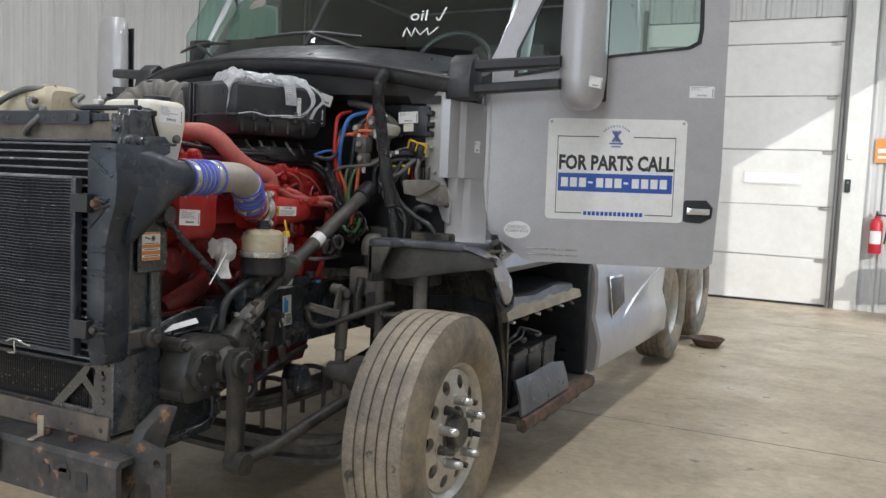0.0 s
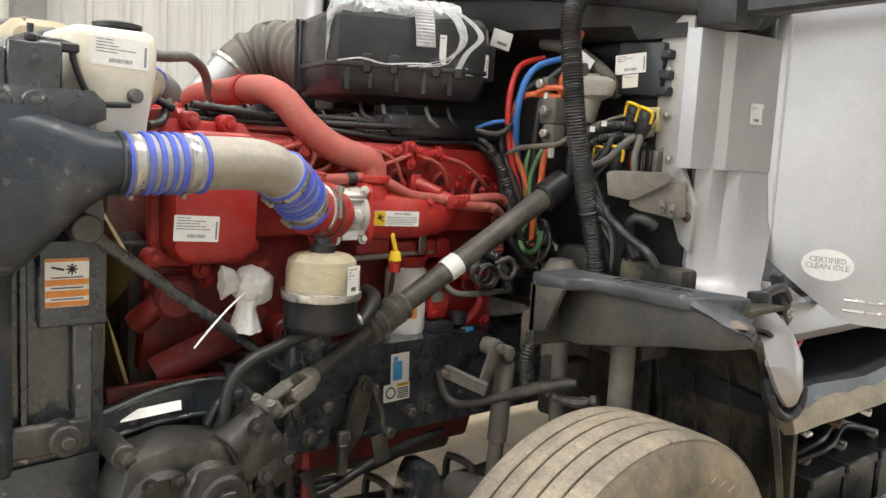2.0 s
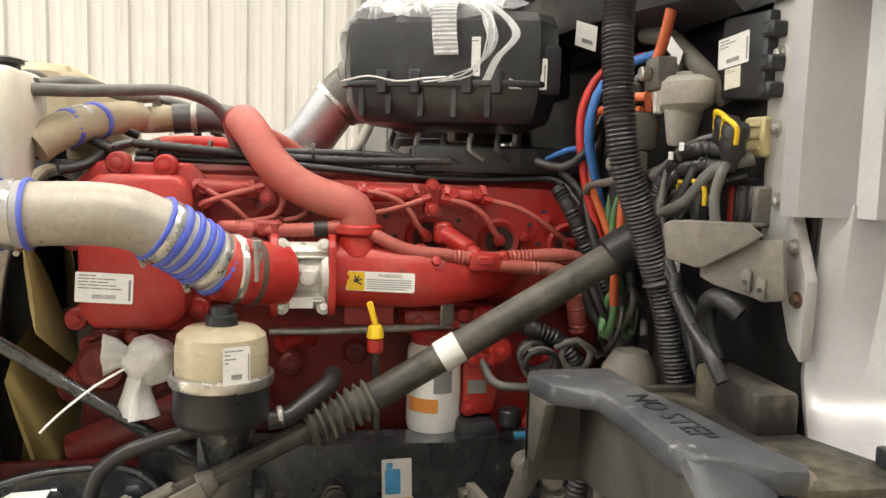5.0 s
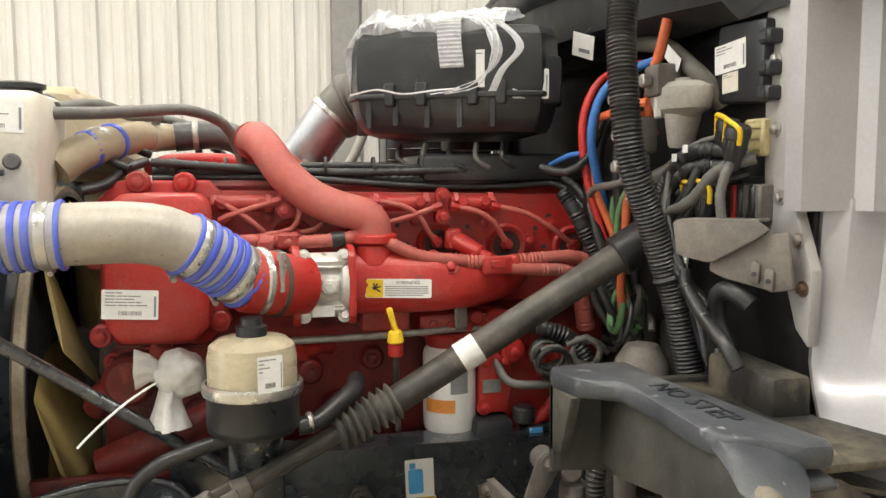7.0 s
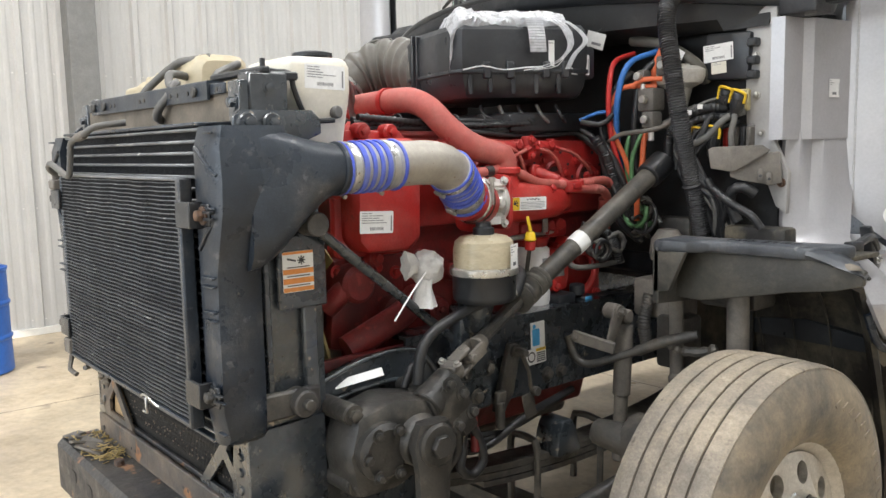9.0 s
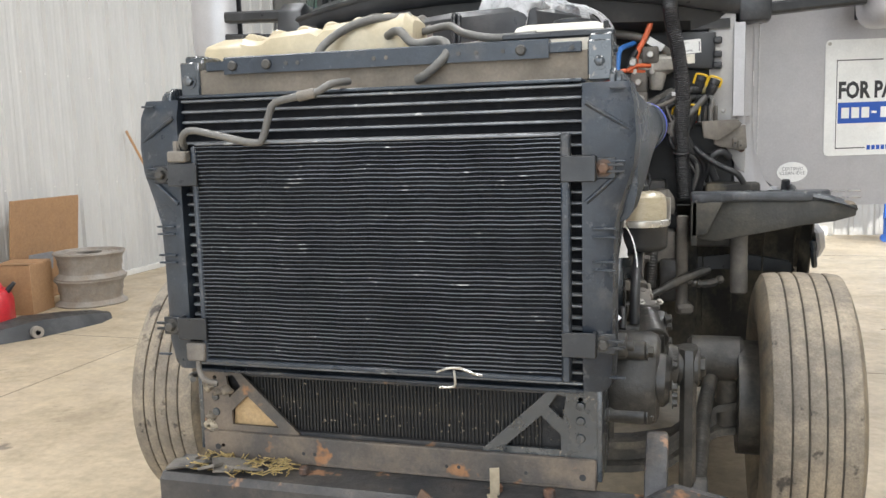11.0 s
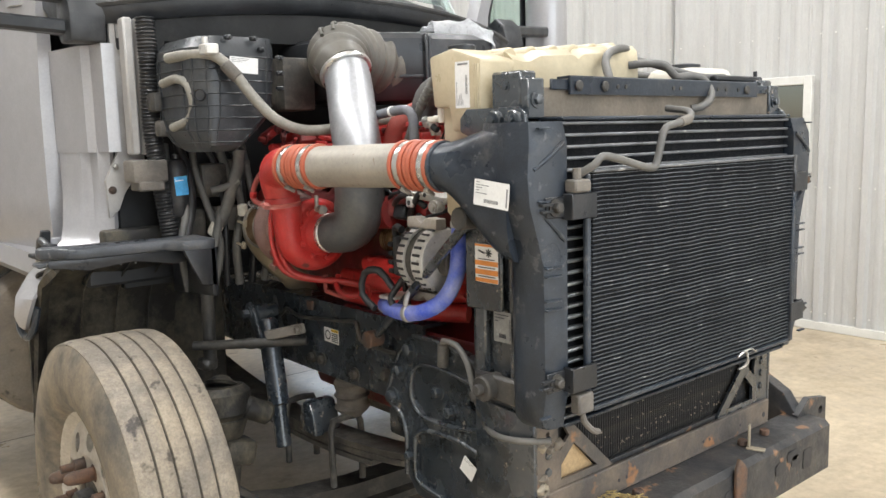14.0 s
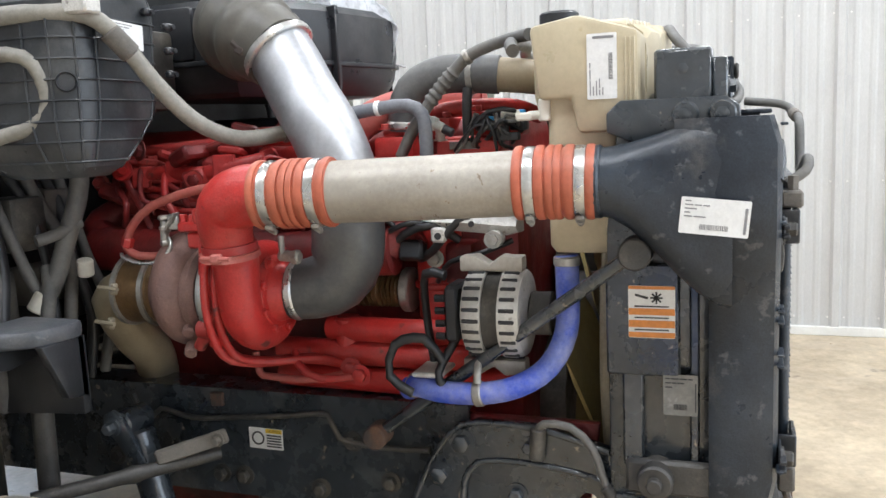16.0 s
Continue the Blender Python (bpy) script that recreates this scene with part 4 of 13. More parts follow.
# fan and shroud
bm = bmesh.new()
secs = []
n = 40
for y, r, sq in ((0.165, 0.43, 1.0), (0.2, 0.43, 0.8), (0.235, 0.42, 0.3), (0.255, 0.41, 0.0), (0.3, 0.41, 0.0), (0.3, 0.4, 0.0), (0.255, 0.4, 0.0), (0.235, 0.405, 0.3), (0.2, 0.415, 0.8), (0.175, 0.415, 1.0)):
    ring = []
    for i in range(n):
        a = 2 * math.pi * i / n
        ca, sa = math.cos(a), math.sin(a)
        q = 1 / max(abs(ca), abs(sa))
        k = 1 + (q - 1) * sq
        ring.append(Vector((r * ca * k * (1.0 + 0.09 * sq), y, 1.04 + r * sa * k)))
    secs.append(ring)
add_loft(bm, secs, False, True)
shroud = part("fan_shroud", bm, m_tank, radiator, "black fan shroud with pale worn rim")
bm = bmesh.new()
add_lathe(bm, [(0.4, -0.012), (0.418, -0.012), (0.424, -0.006), (0.424, 0.006), (0.418, 0.012), (0.4, 0.012)], axis_matrix((0, 0.287, 1.04), (0, 1, 0)), 56)
part("shroud_rim", bm, m_cream, shroud, "pale worn shroud rim")
bm = bmesh.new()
add_cyl(bm, (0, 0.3, 1.04), (0, 0.44, 1.04), 0.1, None, 24, 0.01)
fan = part("fan", bm, m_dirty, truck, "olive plastic cooling fan")
for i in range(9):
    bm = bmesh.new()
    secs = []
    for k in range(7):
        r = 0.08 + 0.312 * k / 6
        w = 0.06 + 0.06 * math.sin(math.pi * (0.25 + 0.5 * k / 6))
        a = radians(24 - 8 * k / 6)
        sweep = 0.05 * (k / 6) ** 2
        loop = []
        for u, th in ((-1, 0.0), (-0.4, 0.004), (0.4, 0.005), (1, 0.0), (0.4, -0.003), (-0.4, -0.003)):
            loop.append(Vector((w * u * math.cos(a) + sweep, 0.338 + w * u * math.sin(a) + th, r)))
        secs.append(loop)
    add_loft(bm, secs)
    b = part("fan_blade", bm, m_fan, fan)
    b.matrix_basis = Matrix.Translation((0, 0, 1.04)) @ pose(0, 0, 0, 0, 40 * i + 12, 0)

# wheels ------------------------------------------------------------------
def build_wheel(name, s, label, detailed=True):
    """A wheel at the origin; the outer face looks towards s along x."""
    w = new(name)
    w["label"] = label
    w.parent = truck
    R, W = 0.49, 0.142
    # carcass: half profile turned about the axle
    prof = [(0.29, -0.115), (0.32, -0.138), (0.37, -0.145), (0.42, -0.14), (0.458, -0.128), (0.475, -0.118), (0.4795, -0.112)]
    inner = [(0.4795, 0.112), (0.475, 0.118), (0.458, 0.128), (0.42, 0.14), (0.37, 0.145), (0.32, 0.138), (0.29, 0.115), (0.275, 0.09), (0.275, -0.09), (0.29, -0.115)]
    bm = bmesh.new()
    X = Matrix(((0, 0, s, 0), (0, 1, 0, 0), (-s, 0, 0, 0), (0, 0, 0, 1)))
    add_lathe(bm, prof + [(0.4795, -0.04), (0.4795, 0.04)] + inner, X, 72)
    tyre = part("tyre", bm, m_tyreside, w, "worn dusty truck tyre", 30)
    # ribs of the tread with grooves between
    edges = [(-0.118, -0.0705), (-0.0645, -0.0262), (-0.0202, 0.0202), (0.0262, 0.0645), (0.0705, 0.118)]
    for a, b in edges:
        bm = bmesh.new()
        drop = lambda h: -0.006 * (abs(h) / 0.118) ** 3
        pr = [(0.476, a), (0.486 + drop(a), a), (0.489 + drop(a), a + 0.004), (0.49 + drop((a + b) / 2), (a + b) / 2), (0.489 + drop(b), b - 0.004), (0.486 + drop(b), b), (0.476, b)]
        rings = []
        for i in range(96):
            ang = 2 * math.pi * i / 96
            ring = []
            for j, (r, h) in enumerate(pr):
                wob = 0.0022 * math.sin(ang * 48) if j in (0, 1, 5, 6) else 0.0
                p = Vector((r * math.cos(ang), r * math.sin(ang), h + (wob if h != 0 else 0)))
                ring.append(X @ p)
            rings.append(ring)
        v = [[bm.verts.new(p) for p in r] for r in rings]
        for i in range(96):
            k = (i + 1) % 96
            for j in range(len(pr) - 1):
                bm.faces.new((v[i][j], v[k][j], v[k][j + 1], v[i][j + 1]))
        part("tread_rib", bm, m_tyre, tyre, "", 50)
    bm = bmesh.new()
    add_lathe(bm, [(0.4803, -0.11), (0.4803, 0.11)], X, 72)
    part("groove_floor", bm, m_groove, tyre)
    # raised bars where the maker's letters are
    bm = bmesh.new()
    for i in range(14):
        a = radians(60 + i * 6.2)
        c = Vector((0.395 * math.cos(a), 0.395 * math.sin(a), 0.1435))
        add_box(bm, X @ c, (0.004, 0.03, 0.012), (0, 0, 0), 0.001)
    part("raised_bar", bm, m_tyreside, tyre)
    # rim
    bm = bmesh.new()
    add_lathe(bm, [(0.278, -0.1), (0.296, -0.1), (0.3, -0.094), (0.292, -0.088), (0.27, -0.08), (0.25, -0.05), (0.25, 0.04), (0.27, 0.08), (0.292, 0.094), (0.3, 0.1), (0.3, 0.107), (0.286, 0.107), (0.268, 0.09), (0.25, 0.07), (0.24, 0.045), (0.24, -0.05), (0.262, -0.09), (0.278, -0.1)], X, 56)
    rim = part("rim", bm, m_rim, w, "aluminium rim dulled by dust")
    # disc with ten hand holes, drawn in the plane and pushed to a shallow cone
    bm = bmesh.new()
    out = circle(0, 0, 0.256, 60)
    holes = [circle(0.205 * math.cos(2 * math.pi * i / 10), 0.205 * math.sin(2 * math.pi * i / 10), 0.029, 14) for i in range(10)]
    centre = circle(0, 0, 0.105, 30)
    ring2 = circle(0, 0, 0.165, 40)
    add_plate(bm, out, holes + [ring2], 0.022, Matrix.Identity(4))
    add_plate(bm, ring2, [centre], 0.022, Matrix.Identity(4))
    for v in bm.verts:
        r = math.hypot(v.co.x, v.co.y)
        v.co.z += 0.082 - max(0.0, r - 0.165) * 0.2
    bm.transform(X)
    part("wheel_disc", bm, m_rim, rim)
    bm = bmesh.new()
    add_lathe(bm, [(0, 0.14), (0.06, 0.14), (0.066, 0.135), (0.068, 0.1), (0.095, 0.095), (0.1, 0.06), (0.104, 0.0), (0, 0.0)], X, 30)
    part("hub", bm, m_dirty, w, "grimy black wheel hub")
    for i in range(10):
        a = 2 * math.pi * (i + 0.5) / 10
        c, d = 0.135 * math.cos(a), 0.135 * math.sin(a)
        bm = bmesh.new()
        long = i % 2 == 0
        add_lathe(bm, [(0.026, 0.096), (0.026, 0.103), (0.019, 0.105), (0.019, 0.13), (0.012, 0.133), (0.012, 0.165), (0, 0.165)] if not long else [(0.026, 0.096), (0.026, 0.104), (0.02, 0.107), (0.02, 0.15), (0.016, 0.172), (0.008, 0.18), (0, 0.181)], X @ Matrix.Translation((c, d, 0)), 12)
        part("lug_nut", bm, (m_clamp if long else m_dirty) if s > 0 else m_rust, w, "" if not long or s < 0 else "bright capped lug nut")
    return w


wheel_l = build_wheel("front_wheel", 1, "dusty truck wheel with ribbed tread and aluminium rim")
wheel_l.matrix_basis = pose(1.055, 1.145, 0.45, 20, 0, 0) @ Matrix.Diagonal((1, 0.935, 0.935, 1))
wheel_r = build_wheel("front_wheel", -1, "dusty truck wheel with ribbed tread and muddy sidewall")
wheel_r.matrix_basis = pose(-1.05, 1.12, 0.465, -34, 0, 0) @ Matrix.Diagonal((1, 0.965, 0.965, 1))
for i, y in enumerate((5.35, 6.62)):
    for s in (1, -1):
        w = copy_thing(wheel_r if s > 0 else wheel_l, pose(s * 1.06, y, 0.487, 40 * i, 0, 0))
        w.name = "rear_wheel"

# chassis -------------------------------------------------------------------
for s in (-1, 1):
    bm = bmesh.new()
    z0, z1 = 0.715, 0.952
    o = [(z0, 0.0), (z0, 0.085), (z0 + 0.01, 0.085), (z0 + 0.01, 0.01), (z1 - 0.01, 0.01), (z1 - 0.01, 0.085), (z1, 0.085), (z1, 0.0)]
    secs = []
    for y in (0.55, 1.0, 1.6, 3.0, 7.3):
        secs.append([Vector((s * (0.435 - d), y, z)) for z, d in o])
    add_loft(bm, secs)
    rail = part("frame_rail", bm, m_frame, truck, "black steel frame rail with dust and scuffs", 30)
    for y, z in ((1.122, 0.76), (1.064, 0.761), (1.4, 0.775), (0.88, 0.75), (1.62, 0.86), (1.62, 0.79), (0.72, 0.78), (0.8, 0.86)):
        bm = bmesh.new()
        add_bolt(bm, (s * 0.435, y, z), (s, 0, 0), 0.014, 0.016)
        part("bolt", bm, m_dirty, rail)

# front axle, springs, shock absorbers
bm = bmesh.new()
secs = []
for x, z in ((-0.88, 0.43), (-0.8, 0.41), (-0.72, 0.35), (-0.65, 0.29), (-0.52, 0.26), (-0.3, 0.24), (0, 0.235), (0.3, 0.24), (0.52, 0.26), (0.65, 0.29), (0.72, 0.35), (0.8, 0.41), (0.88, 0.43)):
    secs.append([Vector((x, 1.14 + a, z + b)) for a, b in ((-0.05, -0.055), (0.05, -0.055), (0.05, -0.03), (0.018, -0.02), (0.018, 0.02), (0.05, 0.03), (0.05, 0.055), (-0.05, 0.055), (-0.05, 0.03), (-0.018, 0.02), (-0.018, -0.02), (-0.05, -0.03))])
add_loft(bm, secs)
axle = part("front_axle", bm, m_dirty, truck, "dirty forged front axle beam")
for s in (-1, 1):
    bm = bmesh.new()
    add_cyl(bm, (s * 0.84, 1.14, 0.36), (s * 0.84, 1.14, 0.64), 0.045, None, 18, 0.008)
    add_lathe(bm, [(0.0, 0.0), (0.19, 0.0), (0.19, 0.11), (0.0, 0.11)], axis_matrix((s * 0.86, 1.14, 0.487), (s, 0, 0)), 30)
    span_box(bm, (s * 0.74, 1.18, 0.6), (s * 0.9, 1.3, 0.66), 0.02)
    part("steering_knuckle", bm, m_dirty if s > 0 else m_mud, axle)
    if s > 0:
        bm = bmesh.new()
        add_cyl(bm, (s * 0.7, 1.12, 0.62), (s * 0.88, 1.12, 0.62), 0.075, None, 20, 0.015)
        add_cyl(bm, (s * 0.73, 1.1, 0.62), (s * 0.62, 1.05, 0.64), 0.05, 0.035, 16, 0.01)
        part("brake_chamber", bm, m_dirty, axle, "grimy round brake chamber")
    if s < 0:
        bm = bmesh.new()
        add_cyl(bm, (-0.74, 1.16, 0.72), (-0.74, 1.15, 0.62), 0.085, None, 22, 0.02)
        add_cyl(bm, (-0.74, 1.15, 0.63), (-0.74, 1.14, 0.55), 0.07, 0.05, 20, 0.015)
        add_cyl(bm, (-0.74, 1.16, 0.72), (-0.73, 1.17, 0.745), 0.05, 0.03, 14, 0.008)
        add_box(bm, (-0.78, 1.14, 0.46), (0.12, 0.12, 0.14), (0, 8, 0), 0.025, 2)
        add_cyl(bm, (-0.7, 1.1, 0.66), (-0.62, 1.08, 0.62), 0.035, None, 14, 0.01)
        add_box(bm, (-0.72, 1.12, 0.52), (0.1, 0.09, 0.08), (0, 12, 0), 0.02, 2)
        part("brake_chamber", bm, m_mud, axle, "black brake chamber")
    # leaf spring
    for k, (dz, y0, y1, th) in enumerate(((0.0, 0.32, 2.1, 0.018), (-0.02, 0.45, 1.95, 0.018), (-0.04, 0.8, 1.7, 0.016))):
        bm = bmesh.new()
        secs = []
        for i in range(13):
            y = y0 + (y1 - y0) * i / 12
            z = 0.5 + dz + 0.12 * ((y - 1.22) / 0.9) ** 2
            secs.append([Vector((s * 0.4 + a, y, z + b)) for a, b in ((-0.045, 0), (0.045, 0), (0.045, th), (-0.045, th))])
        add_loft(bm, secs)
        part("leaf_spring", bm, m_dirty, truck, "dusty leaf of the front spring")
    bm = bmesh.new()
    add_prism(bm, [(1.06, 0.51), (1.07, 0.58), (1.09, 0.62), (1.13, 0.62), (1.15, 0.58), (1.17, 0.51)], 0.1, at_x(s * 0.43 - 0.05), 0.012)
    part("spring_stop", bm, m_frame, truck, "black spring seat with rubber stop")
    for y in (1.0, 1.28):
        ub = bmesh.new()
        add_tube(ub, [(s * 0.4 - 0.055, y, 0.36), (s * 0.4 - 0.055, y, 0.55), (s * 0.4 - 0.03, y, 0.575), (s * 0.4 + 0.03, y, 0.575), (s * 0.4 + 0.055, y, 0.55), (s * 0.4 + 0.055, y, 0.36)], 0.011, 8)
        part("u_bolt", ub, m_dirty, truck)
    # shock absorber
    bm = bmesh.new()
    if s > 0:
        add_cyl(bm, (0.52, 1.318, 0.888), (0.52, 1.303, 0.66), 0.027, None, 20, 0.008)
        add_cyl(bm, (0.52, 1.304, 0.68), (0.52, 1.29, 0.46), 0.021, None, 16, 0.004)
        add_cyl(bm, (0.49, 1.305, 0.912), (0.55, 1.305, 0.912), 0.022, None, 16, 0.005)
        add_cyl(bm, (0.5, 1.256, 0.934), (0.545, 1.256, 0.934), 0.024, None, 16, 0.005)
        add_box(bm, (0.52, 1.28, 0.925), (0.03, 0.06, 0.026), (-24, 0, 0), 0.006)
    else:
        add_cyl(bm, (s * 0.515, 1.27, 0.875), (s * 0.53, 1.19, 0.6), 0.034, None, 18, 0.006)
        add_cyl(bm, (s * 0.53, 1.195, 0.62), (s * 0.535, 1.165, 0.47), 0.026, None, 16, 0.004)
        add_cyl(bm, (s * 0.475, 1.283, 0.895), (s * 0.555, 1.283, 0.895), 0.03, None, 16, 0.005)
    sh = part("shock_absorber", bm, m_dusty if s > 0 else m_frame, truck, "dusty tube shock absorber")
    bm = bmesh.new()
    if s > 0:
        add_prism(bm, [(1.196, 0.836), (1.204, 0.828), (1.226, 0.83), (1.28, 0.925), (1.274, 0.95), (1.25, 0.958), (1.234, 0.945)], 0.008, at_x(0.542), 0.002)
        add_bolt(bm, (0.55, 1.257, 0.936), (1, 0, 0), 0.012, 0.018)
        add_bolt(bm, (0.55, 1.214, 0.842), (1, 0, 0), 0.009, 0.012)
    else:
        add_prism(bm, [(1.2, 0.8), (1.22, 0.79), (1.3, 0.89), (1.31, 0.92), (1.285, 0.935), (1.26, 0.92)], 0.01, at_x(s * 0.565 - 0.005), 0.002)
        add_bolt(bm, (s * 0.57, 1.285, 0.9), (s, 0, 0), 0.013, 0.02)
    part("shock_bracket", bm, m_dusty if s > 0 else m_frame, sh)
    # fender stay: two bars
    bm = bmesh.new()
    if s > 0:
        add_tube(bm, [(0.44, 1.156, 0.862), (0.448, 1.16, 0.82), (0.462, 1.168, 0.79), (0.494, 1.182, 0.779), (0.544, 1.207, 0.796), (0.626, 1.248, 0.832), (0.689, 1.28, 0.863), (0.774, 1.322, 0.89)], 0.014, 12, 0.012, False, lambda q, tt: 0.0125 + 0.004 * (0.6 < q / tt < 0.95))
        add_tube(bm, [(0.7, 1.29, 0.858), (0.73, 1.31, 0.84), (0.78, 1.33, 0.84), (0.82, 1.345, 0.855)], 0.012, 8, 0.01, False, lambda q, tt: 0.01 + 0.006 * abs(math.sin(q * 160)))
    else:
        add_tube(bm, [(s * 0.47, 1.1, 0.822), (s * 0.53, 1.15, 0.82), (s * 0.6, 1.22, 0.815), (s * 0.68, 1.29, 0.812), (s * 0.74, 1.345, 0.81)], 0.015, 10, 0.02, False, lambda q, tt: 0.015 + 0.004 * (0.45 < q / tt < 0.52))
    stay = part("fender_stay", bm, m_dirty, truck, "grimy tubular fender stay")
    bm = bmesh.new()
    if s > 0:
        add_box(bm, (0.512, 1.181, 0.846), (0.135, 0.008, 0.03), (0, 11, 17), 0.003)
        add_box(bm, (0.512, 1.186, 0.862), (0.135, 0.02, 0.005), (0, 11, 17), 0.002)
        add_bolt(bm, (0.458, 1.16, 0.858), (0.3, -1, 0), 0.009, 0.01)
    else:
        add_box(bm, (s * 0.535, 1.12, 0.858), (0.012, 0.15, 0.032), (-14, 0, s * -28), 0.004)
        add_bolt(bm, (s * 0.515, 1.07, 0.87), (s, 0, 0), 0.01, 0.012)
    part("stay_strap", bm, m_dusty, stay)
    bm = bmesh.new()
    add_cyl(bm, (s * 0.68, 1.35, 1.08), (s * 0.68, 1.36, 0.72), 0.021, None, 14, 0.004)
    if s > 0:
        add_cyl(bm, (0.872, 1.36, 1.1), (0.876, 1.36, 0.8), 0.03, None, 18, 0.006)
    add_box(bm, (s * 0.69, 1.36, 0.74), (0.06, 0.05, 0.04), (12, 0, 20), 0.01)
    part("fender_post", bm, m_dusty if s > 0 else m_dirty, stay)

# cab -------------------------------------------------------------------------
bm = bmesh.new()
span_box(bm, (-0.86, 1.585, 0.98), (0.86, 1.62, 1.9), 0.004)
cab = part("cab_firewall", bm, m_firewall, truck, "grimy black cab firewall")


def mirror_loop(pts, s):
    return [Vector((s * x, y, z)) for x, y, z in pts]


# rounded shell behind the doors
for s in (-1, 1):
    bm = bmesh.new()
    secs = []
    for y in (1.86, 2.2, 3.2, 4.35):
        secs.append([Vector((s * x, y, z)) for x, z in ((0.97, 1.06), (1.03, 1.1), (1.045, 1.5), (1.04, 2.0), (0.99, 2.55), (0.93, 2.8), (0.9, 2.8), (0.95, 2.5), (0.99, 2.0), (0.99, 1.5), (0.97, 1.1))])
    if s < 0:
        def side_strip(rows, y0, y1):
            sh = [Vector((-x, 0, z)) for x, z in rows]
            add_loft(bm, [[p + Vector((0, y, 0)) for p in sh] for y in (y0, y1)])
        side_strip(((0.97, 1.06), (1.03, 1.1), (1.045, 1.5), (1.042, 1.98), (0.99, 1.98), (0.99, 1.5), (0.97, 1.1)), 2.95, 4.35)
        side_strip(((1.042, 1.981), (1.04, 2.0), (0.99, 2.55), (0.93, 2.8), (0.9, 2.8), (0.95, 2.5), (0.99, 1.981)), 2.95, 4.35)
        side_strip(((0.995, 2.5), (0.99, 2.55), (0.93, 2.8), (0.9, 2.8), (0.95, 2.5)), 2.1, 2.949)
        side = part("cab_side", bm, m_silver, truck, "silver painted cab side with closed door")
        # passenger door standing ajar
        bm = bmesh.new()
        secs = []
        for y, x in ((1.865, 0.99), (1.88, 0.995), (2.2, 1.045), (2.53, 1.112), (2.75, 1.165), (2.92, 1.21), (2.93, 1.2)):
            secs.append([Vector((-(x + dx), y, z)) for dx, z in ((-0.045, 1.07), (-0.012, 1.075), (0.0, 1.1), (0.006, 1.3), (0.004, 1.6), (-0.006, 1.9), (-0.015, 1.965), (-0.045, 1.97))])
        add_loft(bm, secs)
        side = part("passenger_door", bm, m_silver, truck, "silver passenger door standing ajar", 25)
        bm = bmesh.new()
        secs = []
        for y, x in ((1.9, 0.985), (2.2, 1.04), (2.53, 1.107), (2.92, 1.2)):
            secs.append([Vector((-(x + dx), y, z)) for dx, z in ((-0.05, 1.035), (0.004, 1.035), (0.002, 1.068), (-0.05, 1.068))])
        add_loft(bm, secs)
        part("bottom_seal", bm, m_black, side, "black rubber seal along the door's foot")
        Q = Matrix.Translation((-1.119, 2.53, 1.307)) @ Matrix.Rotation(radians(11.5), 4, "Z")
        bm = bmesh.new()
        add_lathe(bm, [(0, 0.0), (0.042, 0.0), (0.042, 0.004), (0, 0.006)], Q @ Matrix(((0, 0, -1, 0), (1.5, 0, 0, 0), (0, 1, 0, 0), (0, 0, 0, 1))), 18)
        h = part("handle_recess", bm, m_black, side)
        bm = bmesh.new()
        add_box(bm, (-0.02, 0.0, 0.0), (0.02, 0.11, 0.026), (0, 0, 0), 0.008, 2)
        bm.transform(Q)
        part("handle", bm, m_silver, h)
        # dirty fuel tank below it
        bm = bmesh.new()
        add_lathe(bm, [(0, 0), (0.26, 0), (0.3, 0.015), (0.315, 0.05), (0.315, 1.3), (0.29, 1.34), (0, 1.34)], axis_matrix((-0.86, 2.3, 0.685), (0, 1, 0)), 40)
        ftank = part("fuel_tank", bm, m_fueltank, truck, "mud-stained round fuel tank behind the wheel")
        for y in (2.45, 3.4):
            bm = bmesh.new()
            add_lathe(bm, [(0.314, 0), (0.322, 0.002), (0.322, 0.06), (0.314, 0.062)], axis_matrix((-0.86, y, 0.685), (0, 1, 0)), 40)
            part("tank_strap", bm, m_dirty, ftank)
        bm = bmesh.new()
        span_box(bm, (-0.72, 1.73, 0.48), (-0.45, 1.75, 1.1), 0.006)
        part("splash_panel", bm, m_mud, truck, "muddy black splash panel")
        bm = bmesh.new()
        add_plate(bm, [(1.98, 2.02), (2.78, 2.02), (2.8, 2.1), (2.78, 2.5), (2.2, 2.5), (1.98, 2.2)], [], 0.004, at_x(-1.046))
        part("side_window", bm, m_glass, side)
    else:
        secs2 = []
        for y in (2.9, 3.2, 4.35):
            secs2.append([Vector((s * x, y, z)) for x, z in ((0.97, 1.06), (1.03, 1.1), (1.045, 1.5), (1.04, 2.0), (0.99, 2.55), (0.93, 2.8), (0.9, 2.8), (0.95, 2.5), (0.99, 2.0), (0.99, 1.5), (0.97, 1.1))])
        add_loft(bm, secs2)
        part("cab_side", bm, m_silver, truck, "silver painted cab side behind the door opening")
bm = bmesh.new()
span_box(bm, (-0.98, 1.57, 1.0), (0.98, 4.3, 1.07), 0.01)
part("cab_floor", bm, m_black, truck)
bm = bmesh.new()
span_box(bm, (-1.0, 4.33, 1.0), (1.0, 4.4, 2.8), 0.02)
part("cab_back_wall", bm, m_silver, truck)
bm = bmesh.new()
secs = []
